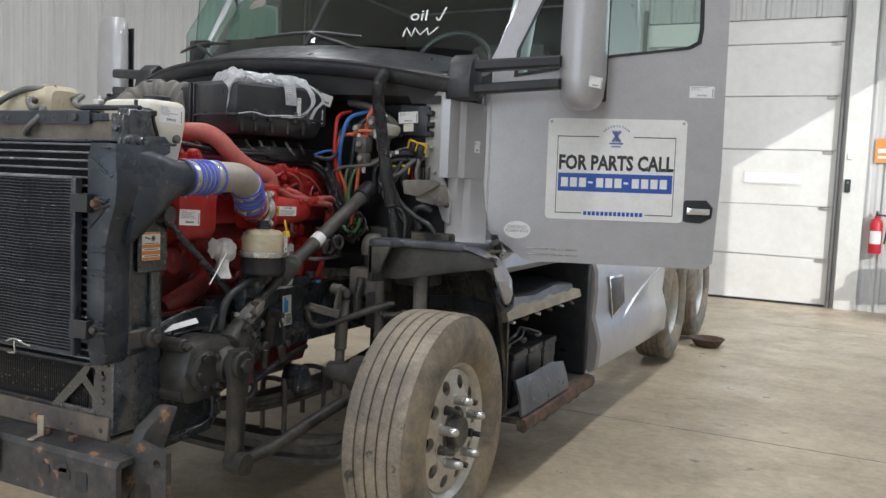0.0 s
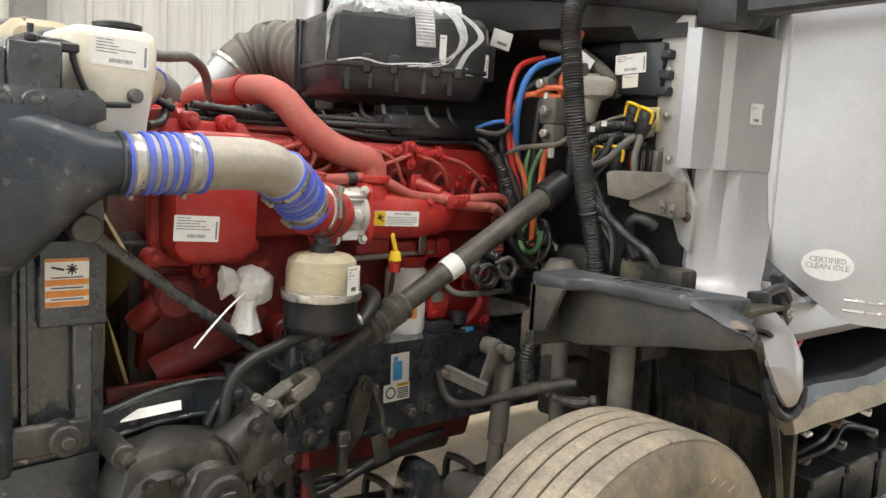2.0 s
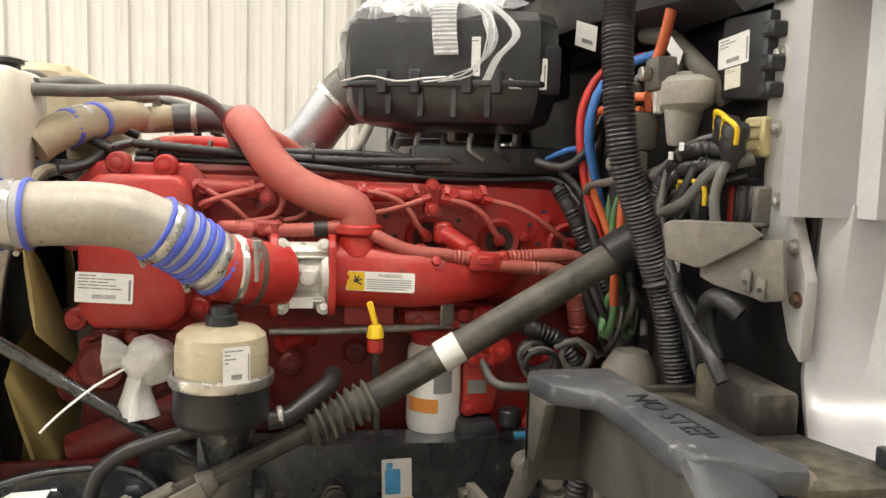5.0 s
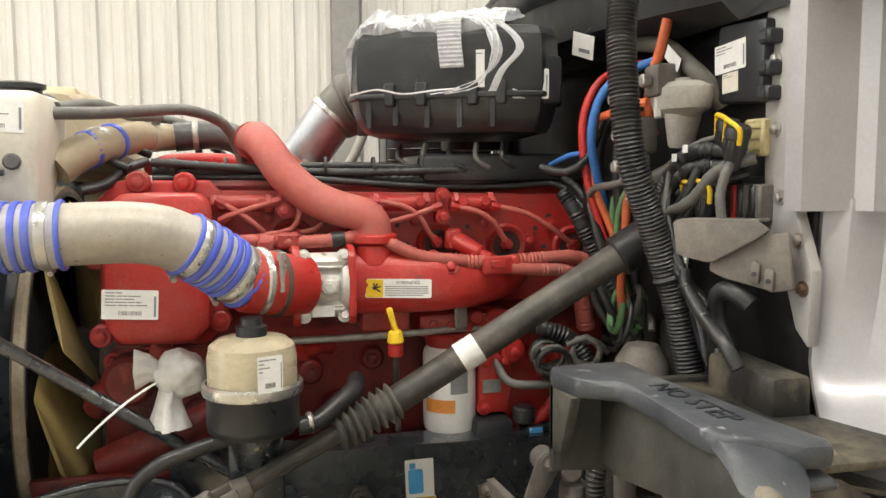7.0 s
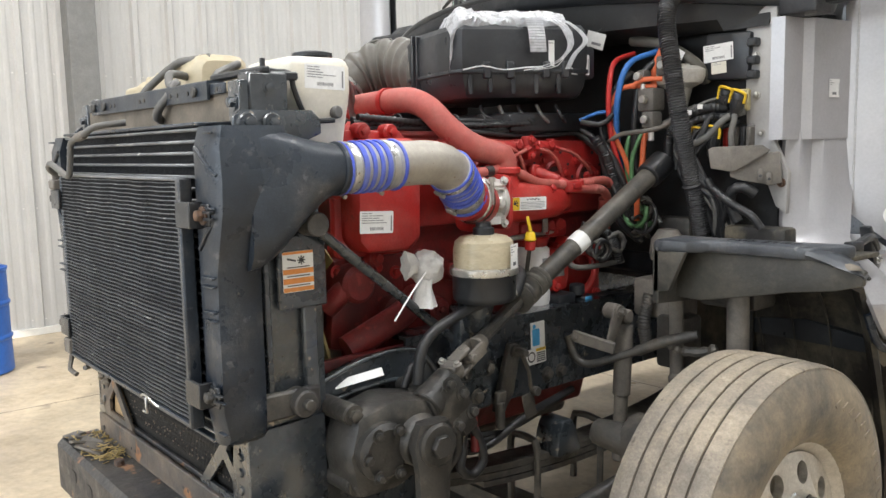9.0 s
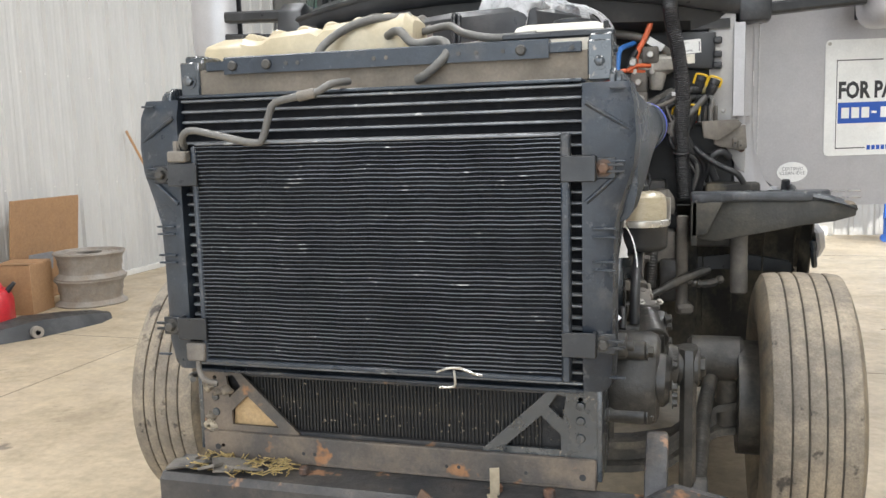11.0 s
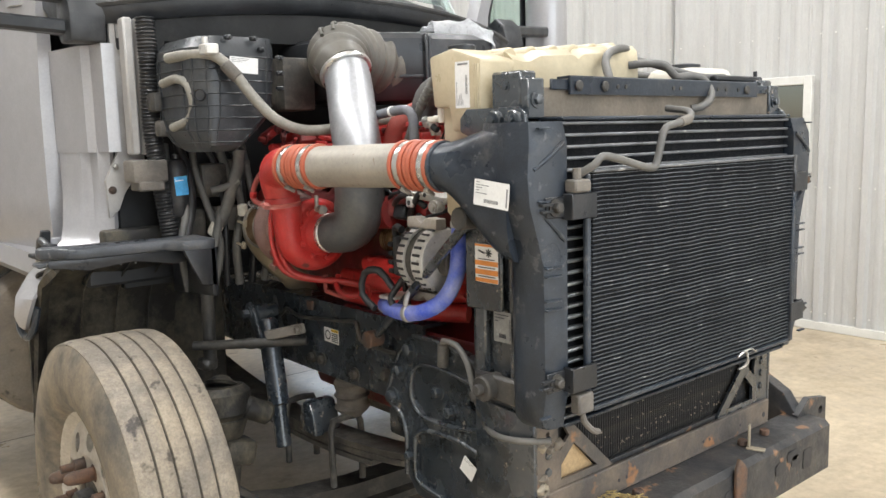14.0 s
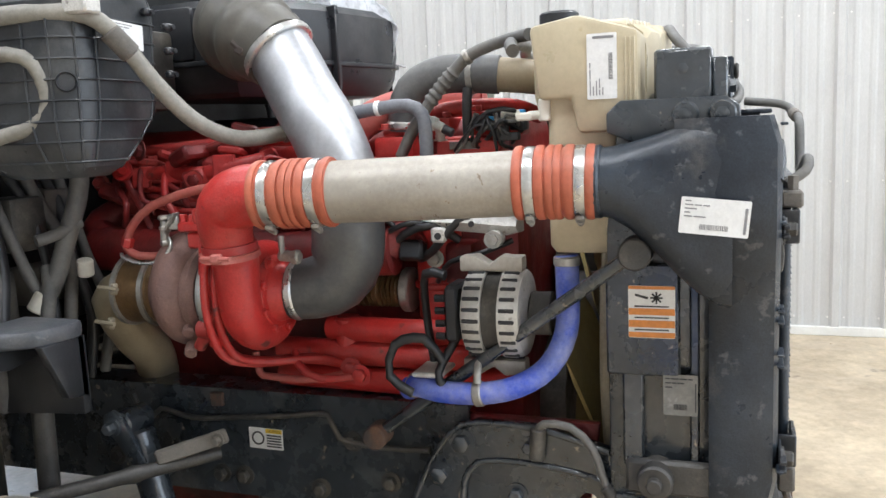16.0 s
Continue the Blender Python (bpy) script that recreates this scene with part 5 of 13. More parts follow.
for x, y0, z in ((-0.94, 2.42, 2.78), (-0.5, 2.3, 2.86), (0, 2.27, 2.88), (0.5, 2.3, 2.86), (0.94, 2.42, 2.78)):
    secs.append([Vector((x, y0, z - 0.02)), Vector((x, y0, z + 0.02)), Vector((x, 3.0, z + 0.18)), Vector((x, 4.4, z + 0.2)), Vector((x, 4.4, z + 0.1)), Vector((x, 3.0, z + 0.1))])
add_loft(bm, secs)
part("cab_roof", bm, m_silver, truck, "silver cab roof")
bm = bmesh.new()
add_loft(bm, [[Vector((-1.03, y, 1.985)), Vector((-1.025, y, 1.985)), Vector((-0.975, y, 2.5)), Vector((-0.98, y, 2.5))] for y in (2.02, 2.95)])
part("side_window", bm, m_glass, truck, "green tinted side window").visible_shadow = False
bm = bmesh.new()
add_prism(bm, [(1.92, 1.08), (2.955, 1.08), (2.955, 2.74), (2.7, 2.74), (2.715, 2.3), (2.0, 2.165), (1.92, 2.15)], 0.03, at_x(-0.965), 0.004)
part("door_lining", bm, m_firewall, truck, "dark passenger door lining")
bm = bmesh.new()
span_box(bm, (-0.93, 2.96, 1.08), (-0.89, 4.3, 2.74), 0.01)
part("side_lining", bm, m_firewall, truck, "dark cab side lining")
bm = bmesh.new()
span_box(bm, (-0.88, 4.26, 1.08), (0.95, 4.32, 2.74), 0.01)
part("rear_lining", bm, m_firewall, truck, "dark cab rear lining")
bm = bmesh.new()
span_box(bm, (-0.88, 2.5, 2.75), (0.88, 4.25, 2.8), 0.01)
part("headliner", bm, m_firewall, truck, "dark headliner")
# inside: dash, seats and rear panel as dark forms behind the glass
bm = bmesh.new()
secs = []
for x in (-0.9, -0.4, 0.1, 0.5, 0.9):
    secs.append([Vector((x, 1.6, 1.1)), Vector((x, 1.75, 1.95)), Vector((x, 2.05, 2.0 - 0.03 * abs(x))), Vector((x, 2.2, 1.85)), Vector((x, 2.2, 1.1))])
add_loft(bm, secs)
part("dashboard", bm, m_black, truck, "dark grey dashboard")
for x in (-0.5, 0.5):
    bm = bmesh.new()
    add_box(bm, (x, 2.85, 1.5), (0.5, 0.5, 0.14), (4, 0, 0), 0.05, 2)
    add_box(bm, (x, 3.1, 1.9), (0.5, 0.14, 0.75), (-8, 0, 0), 0.05, 2)
    part("seat", bm, m_dirty, truck, "dark fabric seat")
bm = bmesh.new()
add_tube(bm, [(0.5 + 0.22 * math.cos(a / 12 * math.pi), 2.32 + 0.06 * math.sin(a / 12 * math.pi), 2.02 + 0.19 * math.sin(a / 12 * math.pi)) for a in range(25)], 0.015, 8)
part("steering_wheel", bm, m_black, truck)

# windscreen in two curved halves
WS_B = [(-0.98, 1.98, 2.02), (-0.72, 1.8, 2.035), (-0.36, 1.72, 2.045), (0, 1.7, 2.05), (0.36, 1.72, 2.045), (0.72, 1.8, 2.035), (0.98, 1.98, 2.02)]
WS_T = [(-0.9, 2.42, 2.78), (-0.66, 2.33, 2.82), (-0.33, 2.285, 2.845), (0, 2.27, 2.855), (0.33, 2.285, 2.845), (0.66, 2.33, 2.82), (0.9, 2.42, 2.78)]
for a, b in ((0, 3), (3, 6)):
    bm = bmesh.new()
    secs = [[Vector(WS_B[i]), Vector(WS_T[i]), Vector(WS_T[i]) + Vector((0, 0.006, 0)), Vector(WS_B[i]) + Vector((0, 0.006, 0))] for i in range(a, b + 1)]
    add_loft(bm, secs)
    g = part("windscreen", bm, m_glass, truck, "green tinted windscreen half with reflections")
    g.visible_shadow = False
bm = bmesh.new()
add_tube(bm, [WS_B[3], WS_T[3]], 0.012, 8)
part("windscreen_divider", bm, m_black, truck)
for s in (-1, 1):
    bm = bmesh.new()
    secs = []
    for k in range(6):
        t = k / 5
        p = Vector((0.975, 1.95, 1.93)).lerp(Vector((0.91, 2.42, 2.8)), t)
        secs.append([Vector((s * (p.x + dx), p.y + dy, p.z)) for dx, dy in ((-0.035, -0.01), (0.0, -0.03), (0.05, 0.05), (0.05, 0.12), (-0.02, 0.08))])
    add_loft(bm, secs)
    part("windscreen_pillar", bm, m_silver, truck, "silver windscreen pillar")

M_WS = Matrix.Translation((0.58, 1.8, 2.16)) @ pose(0, 0, 0, 62, 0, 14)
text_mesh("oil", 0.09, M_WS @ Matrix.Translation((0, 0.02, 0.02)), m_label, bpy.data.objects["windscreen.001"], "chalk_writing", 0.0004)
bm = bmesh.new()
add_tube(bm, [M_WS @ Vector(p) for p in ((0.085, 0.01, 0.02), (0.1, -0.005, 0.02), (0.125, 0.07, 0.02))], 0.004, 6)
part("chalk_tick", bm, m_label, bpy.data.objects["windscreen.001"])
bm = bmesh.new()
add_tube(bm, [M_WS @ Vector(p) for p in ((-0.06, -0.1, 0.02), (-0.05, -0.05, 0.02), (-0.02, -0.1, 0.02), (-0.01, -0.05, 0.02), (0.02, -0.09, 0.02), (0.05, -0.05, 0.02), (0.06, -0.09, 0.02), (0.1, -0.045, 0.02))], 0.0035, 6)
part("chalk_scrawl", bm, m_label, bpy.data.objects["windscreen.001"])

# cowl: black lip that sweeps across under the glass
def cowl_y(x):
    return 1.34 + 0.24 * (abs(x) / 0.95) ** 2.4


def cowl_z(x):
    return 1.93 - 0.07 * (abs(x + 0.1) / 0.9) ** 2


bm = bmesh.new()
secs = []
for i in range(25):
    x = -0.96 + 1.92 * i / 24
    y, z = cowl_y(x), cowl_z(x)
    secs.append([Vector((x, y + 0.02, z - 0.05)), Vector((x, y, z - 0.03)), Vector((x, y - 0.004, z)), Vector((x, y + 0.02, z + 0.018)), Vector((x, y + 0.12, z + 0.045)), Vector((x, y + 0.36 - 0.05 * abs(x), z + 0.125)), Vector((x, y + 0.36 - 0.05 * abs(x), z + 0.06)), Vector((x, y + 0.1, z - 0.06))])
add_loft(bm, secs)
cowl = part("cowl", bm, m_black, truck, "black moulded cowl below the windscreen")
bm = bmesh.new()
add_tube(bm, [(-0.96 + 1.92 * i / 24, cowl_y(-0.96 + 1.92 * i / 24) + 0.004, cowl_z(-0.96 + 1.92 * i / 24) + 0.01) for i in range(25)], 0.013, 8)
part("seal_strip", bm, m_rubber, cowl, "dusty black rubber seal along the cowl edge")
bm = bmesh.new()
secs = []
for i in range(13):
    x = -0.84 + 1.68 * i / 12
    y = cowl_y(x)
    secs.append([Vector((x, y + 0.03, cowl_z(x) - 0.035)), Vector((x, y + 0.05, 1.78)), Vector((x, 1.54, 1.75)), Vector((x, 1.57, 1.86))])
add_loft(bm, secs)
part("cowl_support", bm, m_firewall, cowl)
for pivot, tip, b0, b1 in (((-0.567, 1.69, 2.0), (-0.75, 1.755, 2.09), (-0.97, 1.86, 2.075), (-0.5, 1.71, 2.085)), ((0.455, 1.67, 1.975), (0.03, 1.685, 2.11), (-0.307, 1.69, 2.1), (0.325, 1.7, 2.085))):
    pivot, tip, b0, b1 = Vector(pivot), Vector(tip), Vector(b0), Vector(b1)
    bm = bmesh.new()
    add_cyl(bm, pivot + Vector((0, 0.01, -0.04)), pivot + Vector((0, -0.01, 0.012)), 0.02, 0.016, 12, 0.004)
    add_tube(bm, [pivot, pivot.lerp(tip, 0.5) + Vector((0, -0.01, 0.006)), tip], 0.009, 8)
    arm = part("wiper", bm, m_black, truck, "black windscreen wiper")
    bm = bmesh.new()
    add_tube(bm, [b0, tip + Vector((0, 0.008, 0.004)), b1], 0.008, 8, 0.03, False, lambda q, tt: 0.006 + 0.004 * math.sin(math.pi * q / tt))
    part("wiper_blade", bm, m_rubber, arm)

# silver corner panels beside the firewall
for s in (-1, 1):
    bm = bmesh.new()
    plan = [(0.854, 1.532), (0.892, 1.536), (0.9, 1.622), (0.924, 1.638), (0.942, 1.8), (0.955, 1.86), (0.94, 1.865), (0.928, 1.802), (0.91, 1.65), (0.886, 1.634), (0.879, 1.55), (0.854, 1.546)]
    add_loft(bm, [[Vector((s * x, y, z)) for x, y in plan] for z in (1.431, 1.5, 1.7, 1.768)])
    # lower sheet that sweeps outward into a torn tongue
    secs = []
    for z, xf, yf, xb, yb, bulge in ((1.45, 0.872, 1.592, 0.95, 1.86, 0.0), (1.3, 0.875, 1.582, 0.958, 1.83, 0.0), (1.19, 0.878, 1.575, 0.985, 1.765, 0.004), (1.15, 0.895, 1.57, 1.01, 1.71, 0.01), (1.12, 0.945, 1.545, 1.05, 1.665, 0.014), (1.09, 1.06, 1.5, 1.1, 1.655, 0.018), (1.055, 1.115, 1.545, 1.13, 1.668, 0.02), (1.0, 1.158, 1.52, 1.165, 1.66, 0.024), (0.94, 1.17, 1.55, 1.172, 1.655, 0.022), (0.905, 1.168, 1.59, 1.168, 1.645, 0.012), (0.893, 1.164, 1.61, 1.164, 1.632, 0.004)):
        ring = []
        fl = min(1.0, max(0.0, (z - 1.14) / 0.1))
        edge = [(t, xf + (xb - xf) * t + bulge * math.sin(math.pi * t) + fl * f) for t, f in zip((0, 0.1, 0.34, 0.42, 0.6, 0.8, 1), (0, 0.022, 0.006, 0.024, 0.014, 0.004, 0))]
        for t, x in edge:
            ring.append(Vector((s * x, yf + (yb - yf) * t, z)))
        for t, x in edge[::-1]:
            ring.append(Vector((s * (x - 0.012), yf + (yb - yf) * t + 0.003, z)))
        secs.append(ring)
    add_loft(bm, secs)
    panel = part("corner_panel", bm, m_silver, truck, "silver painted cab corner panel")
    # grey mounting strip with bolts inboard of it
    bm = bmesh.new()
    add_prism(bm, [(0.845, 1.3), (0.868, 1.245), (0.9, 1.22), (0.904, 1.34), (0.862, 1.425), (0.858, 1.88), (0.77, 1.88), (0.765, 1.7), (0.775, 1.4), (0.8, 1.36)], 0.02, at_y(1.55) if s > 0 else Matrix.Diagonal((-1, 1, 1, 1)) @ at_y(1.55), 0.003)
    strip = part("mounting_strip", bm, m_primer, truck, "dusty grey cab mounting strip")
    for x, z in ((0.812, 1.82), (0.798, 1.672), (0.803, 1.56), (0.82, 1.45), (0.872, 1.385), (0.886, 1.31)):
        bm = bmesh.new()
        add_bolt(bm, (s * x, 1.55, z), (0, -1, 0), 0.0085, 0.009)
        part("bolt", bm, m_steel if z != 1.31 else m_rust, strip)
    # black mirror foot and arms
    bm = bmesh.new()
    add_prism(bm, [(1.535, 1.77), (1.64, 1.77), (1.66, 1.8), (1.66, 1.94), (1.6, 1.97), (1.55, 1.93), (1.53, 1.85)], 0.11, at_x(0.87) if s > 0 else at_x(-0.98), 0.01)
    foot = part("mirror_foot", bm, m_black, truck, "black plastic mirror foot")
    for z0, z1, th in ((1.915, 1.945, 0.024), (1.815, 1.85, 0.022)):
        bm = bmesh.new()
        secs = []
        for k in range(6):
            t = k / 5
            x, y, z = 0.95 + 0.37 * t, 1.6 + 0.12 * t, z0 + (z1 - z0) * t
            w = 0.035 - 0.008 * t
            secs.append([Vector((s * x, y + w * a, z + th * b)) for a, b in ((-1, -0.6), (-0.7, -1), (0.7, -1), (1, -0.6), (1, 0.6), (0.7, 1), (-0.7, 1), (-1, 0.6))])
        add_loft(bm, secs)
        part("mirror_arm", bm, m_black, foot)
    bm = bmesh.new()
    secs = []
    for z, k in ((1.745, 0.35), (1.752, 0.6), (1.77, 0.8), (1.8, 0.93), (1.88, 1.0), (2.1, 1.0), (2.3, 0.97), (2.4, 0.9), (2.44, 0.7)):
        z = z if s > 0 else 1.745 + (z - 1.745) * 0.76
        secs.append([Vector((s * (1.395 if s > 0 else 1.43) + s * (0.1 if s > 0 else 0.115) * k * math.cos(a), 1.8 + (0.12 if math.sin(a) < 0 else 0.075) * (1.0 if s > 0 else 0.5) * k * math.sin(a), z)) for a in [2 * math.pi * i / 20 for i in range(20)]])
    add_loft(bm, secs)
    mir = part("mirror_housing", bm, m_silver, truck, "silver teardrop mirror housing")
    bm = bmesh.new()
    span_box(bm, (s * 1.31, 1.872 if s > 0 else 1.834, 1.79), (s * 1.48, 1.882 if s > 0 else 1.842, 2.4 if s > 0 else 2.22), 0.004)
    part("mirror_glass", bm, m_black, mir)

# the open driver's door ---------------------------------------------------------
DU, DN = Vector((0.956, 0.293, 0)), Vector((0.293, -0.956, 0))
M_DOOR = Matrix(((DU.x, 0, DN.x, 1.215), (DU.y, 0, DN.y, 1.9), (0, 1, 0, 0), (0, 0, 0, 1)))
bm = bmesh.new()
outline = [(-0.3, 1.235), (-0.235, 1.18), (-0.09, 1.075), (-0.04, 1.066), (0.72, 1.072), (0.752, 1.1), (0.765, 1.5), (0.755, 2.2), (0.735, 2.68), (0.68, 2.75), (0.3, 2.78), (-0.02, 2.55), (-0.24, 2.05), (-0.3, 1.93)]
hole = [(-0.17, 1.9), (0.02, 1.932), (0.27, 1.995), (0.6, 2.035), (0.645, 2.06), (0.652, 2.12), (0.635, 2.6), (0.3, 2.66), (0.04, 2.46), (-0.16, 2.02)]
add_plate(bm, outline, [hole], 0.004, M_DOOR)
add_plate(bm, outline, [hole], 0.004, M_DOOR @ Matrix.Translation((0, 0, -0.06)))
for i in range(len(outline)):
    (a, b), (c, d) = outline[i], outline[(i + 1) % len(outline)]
    q = [bm.verts.new(M_DOOR @ Vector(p)) for p in ((a, b, -0.06), (c, d, -0.06), (c, d, 0.0), (a, b, 0.0))]
    bm.faces.new(q)
door = part("cab_door", bm, m_silver, truck, "silver cab door standing open with a white sign on it", 30)
bm = bmesh.new()
add_plate(bm, hole, [[(0.24 + (u - 0.24) * 0.955, 2.28 + (z - 2.28) * 0.955) for u, z in hole]], 0.01, M_DOOR @ Matrix.Translation((0, 0, -0.003)))
part("window_seal", bm, m_black, door)
bm = bmesh.new()
add_plate(bm, [(0.24 + (u - 0.24) * 0.98, 2.28 + (z - 2.28) * 0.98) for u, z in hole], [], 0.005, M_DOOR @ Matrix.Translation((0, 0, -0.03)))
part("window_glass", bm, m_glass, door).visible_shadow = False
bm = bmesh.new()
add_plate(bm, [(0.6, 1.29), (0.63, 1.277), (0.69, 1.275), (0.735, 1.3), (0.74, 1.345), (0.71, 1.378), (0.62, 1.375), (0.59, 1.34)], [], 0.002, M_DOOR @ Matrix.Translation((0, 0, 0.0045)))
hr = part("handle_recess", bm, m_black, door)
bm = bmesh.new()
add_box(bm, (0.675, 1.327, 0.022), (0.1, 0.03, 0.016), (0, 0, 0), 0.006, 2)
add_cyl(bm, (0.71, 1.327, 0.03), (0.71, 1.327, 0.033), 0.009, None, 12)
bm.transform(M_DOOR)
part("handle", bm, m_chrome, hr, "silver door handle")
bm = bmesh.new()
# crease along the door and hinge line
add_box(bm, (-0.265, 1.6, 0.0045), (0.006, 0.72, 0.004), (0, 0, 0), 0.001)
bm.transform(M_DOOR)
part("door_crease", bm, m_silver_in, door)
bm = bmesh.new()
for u0, w, sk in ((-0.075, 0.05, 0.0), (-0.02, 0.05, 0.0), (0.04, 0.055, 0.0), (0.105, 0.055, 0.0)):
    for z in (1.1, 1.126):
        add_box(bm, (u0 + w / 2, z, 0.006), (w, 0.007, 0.004), (0, 0, 0), 0.001)
bm.transform(M_DOOR)
part("model_badge", bm, m_chrome, door, "chrome bar badge")
bm = bmesh.new()
add_plate(bm, [(-0.121 + 0.062 * math.cos(a), 1.207 + 0.04 * math.sin(a)) for a in [2 * math.pi * i / 28 for i in range(28)]], [], 0.001, M_DOOR @ Matrix.Translation((0, 0, 0.0045)))
oval = part("oval_sticker", bm, m_label, door, "white oval clean idle sticker")
text_mesh("CERTIFIED", 0.019, M_DOOR @ Matrix.Translation((-0.121, 1.219, 0.0062)), m_print, oval, "lettering", 0.0002)
text_mesh("CLEAN IDLE", 0.019, M_DOOR @ Matrix.Translation((-0.121, 1.202, 0.0062)), m_print, oval, "lettering", 0.0002)

# chassis fairings below the doors
def fairing_section(x, y, s):
    return [Vector((s * (x + dx), y, z)) for dx, z in ((-0.09, 1.0), (-0.02, 0.985), (0.005, 0.93), (0.01, 0.8), (0.0, 0.66), (0.02, 0.6), (0.045, 0.5), (0.035, 0.36), (0.0, 0.33), (-0.03, 0.36), (-0.02, 0.5), (-0.04, 0.62), (-0.05, 0.9))]


for s in (1,):
    bm = bmesh.new()
    y0 = 3.0
    add_loft(bm, [fairing_section(x, y, s) for y, x in ((y0, 1.15), (y0 + 0.02, 1.165), (y0 + 0.4, 1.175), (4.0, 1.19), (4.72, 1.2), (4.75, 1.19))])
    fairing = part("chassis_fairing", bm, m_silver, truck, "silver chassis side fairing with a raised crease", 25)
    bm = bmesh.new()
    add_tube(bm, [(s * 1.182, y0 + 0.15, 0.42), (s * 1.19, y0 + 0.5, 0.56), (s * 1.195, y0 + 0.9, 0.7), (s * 1.2, y0 + 1.3, 0.8), (s * 1.21, 4.7, 0.86)], 0.012, 8)
    part("crease", bm, m_silver, fairing)
    bm = bmesh.new()
    add_prism(bm, [(y0 + 0.2, 0.885), (y0 + 0.535, 0.876), (y0 + 0.61, 0.685), (y0 + 0.33, 0.615)], 0.01, Matrix.Diagonal((s, 1, 1, 1)) @ at_x(1.181), 0.002)
    vent = part("fairing_vent", bm, m_chrome, fairing, "chrome edged vent")
    bm = bmesh.new()
    add_prism(bm, [(y0 + 0.22, 0.872), (y0 + 0.52, 0.863), (y0 + 0.588, 0.696), (y0 + 0.342, 0.634)], 0.004, Matrix.Diagonal((s, 1, 1, 1)) @ at_x(1.1895), 0.001)
    part("vent_mesh", bm, m_black, vent)
    # dark panel added so the fairing's inner face doesn't show bright below
    bm = bmesh.new()
    span_box(bm, (1.06, y0 + 0.03, 0.37), (1.072, 4.7, 0.96), 0.004)
    part("fairing_liner", bm, m_mud, fairing, "dark panel added to cover the fairing's bright inner face")
for s in (1, -1):
    # lower edge of the cab
    bm = bmesh.new()
    add_loft(bm, [[Vector((s * x, y, z)) for x, z in ((1.0, 1.0), (1.05, 1.0), (1.075, 1.03), (1.07, 1.1), (1.0, 1.1))] for y in (1.72, 2.2, 3.4, 4.3)])
    part("cab_sill", bm, m_silver, truck, "silver cab sill")
# open battery bay on the driver's side
bm = bmesh.new()
add_loft(bm, [[Vector((0.5, y, 0.3)), Vector((1.15, y, 0.3)), Vector((1.17, y, 0.27)), Vector((1.18, y, 0.31)), Vector((1.15, y, 0.325)), Vector((0.5, y, 0.325))] for y in (1.85, 2.0, 2.6, 3.0)])
tray = part("battery_tray", bm, m_dirty, truck, "dirty battery tray with a rusty front edge")
bm = bmesh.new()
secs = []
for q in range(16):
    y = 1.86 + 1.12 * q / 15
    w = 0.005 * math.sin(q * 2.7) + 0.004 * math.sin(q * 1.1)
    secs.append([Vector((1.14, y, 0.328)), Vector((1.19 + w, y, 0.322 + w)), Vector((1.2 + w, y, 0.285)), Vector((1.185, y, 0.26 + w)), Vector((1.15, y, 0.27))])
add_loft(bm, secs)
part("rusty_edge", bm, m_rust, tray, "torn rusty tray edge")
bm = bmesh.new()
add_loft(bm, [[Vector((1.12, y, 0.5 - k)), Vector((1.132, y, 0.505 - k)), Vector((1.158, y, 0.43 - k)), Vector((1.172, y, 0.335)), Vector((1.16, y, 0.33)), Vector((1.145, y, 0.43 - k))] for y, k in ((1.86, 0.0), (2.1, 0.008), (2.35, 0.0), (2.56, 0.03))])
part("bay_cover", bm, m_ledge, tray, "dented grey battery cover")
for y in (2.0, 2.22, 2.44):
    bm = bmesh.new()
    span_box(bm, (0.72, y, 0.326), (1.06, y + 0.19, 0.58), 0.008)
    span_box(bm, (0.715, y - 0.003, 0.56), (1.065, y + 0.193, 0.595), 0.006)
    bat = part("battery", bm, m_black, truck, "black truck battery")
    for x in (0.78, 0.99):
        b = bmesh.new()
        add_cyl(b, (x, y + 0.09, 0.594), (x, y + 0.09, 0.625), 0.011, None, 10)
        add_box(b, (x, y + 0.09, 0.612), (0.035, 0.05, 0.016), (0, 0, 20), 0.003)
        part("terminal", b, m_steel, bat)
for k, (x, r) in enumerate(((0.8, 0.011), (0.97, 0.012), (1.0, 0.009))):
    b = bmesh.new()
    add_tube(b, [(x, 2.02, 0.62), (x + 0.03, 2.15, 0.67 - 0.01 * k), (x - 0.02, 2.35, 0.66), (x, 2.52, 0.62)], r, 8)
    part("battery_cable", b, m_rubber, truck, "black battery cable")
bm = bmesh.new()
secs = []
for y, dz in ((1.68, 0.0), (1.9, 0.015), (2.2, -0.005), (2.5, 0.02), (2.8, 0.0)):
    secs.append([Vector((0.62, y, 0.87 + dz)), Vector((0.9, y, 0.9 + dz)), Vector((1.08, y, 0.87 + dz)), Vector((1.1, y, 0.835)), Vector((1.08, y, 0.83)), Vector((0.62, y, 0.84))])
add_loft(bm, secs)
step = part("step_plate", bm, m_black, truck, "bent dark step plate")
bm = bmesh.new()
secs = []
for q in range(15):
    y = 1.7 + 1.06 * q / 14
    w = 0.006 * math.sin(q * 2.3) + 0.004 * math.sin(q * 5.1)
    secs.append([Vector((1.095, y, 0.845 + w)), Vector((1.135 + w, y, 0.84 + w)), Vector((1.145 + w, y, 0.805 + 0.5 * w)), Vector((1.12, y, 0.795)), Vector((1.09, y, 0.82))])
add_loft(bm, secs)
part("torn_edge", bm, m_cream, step, "torn pale step edge with corrosion")
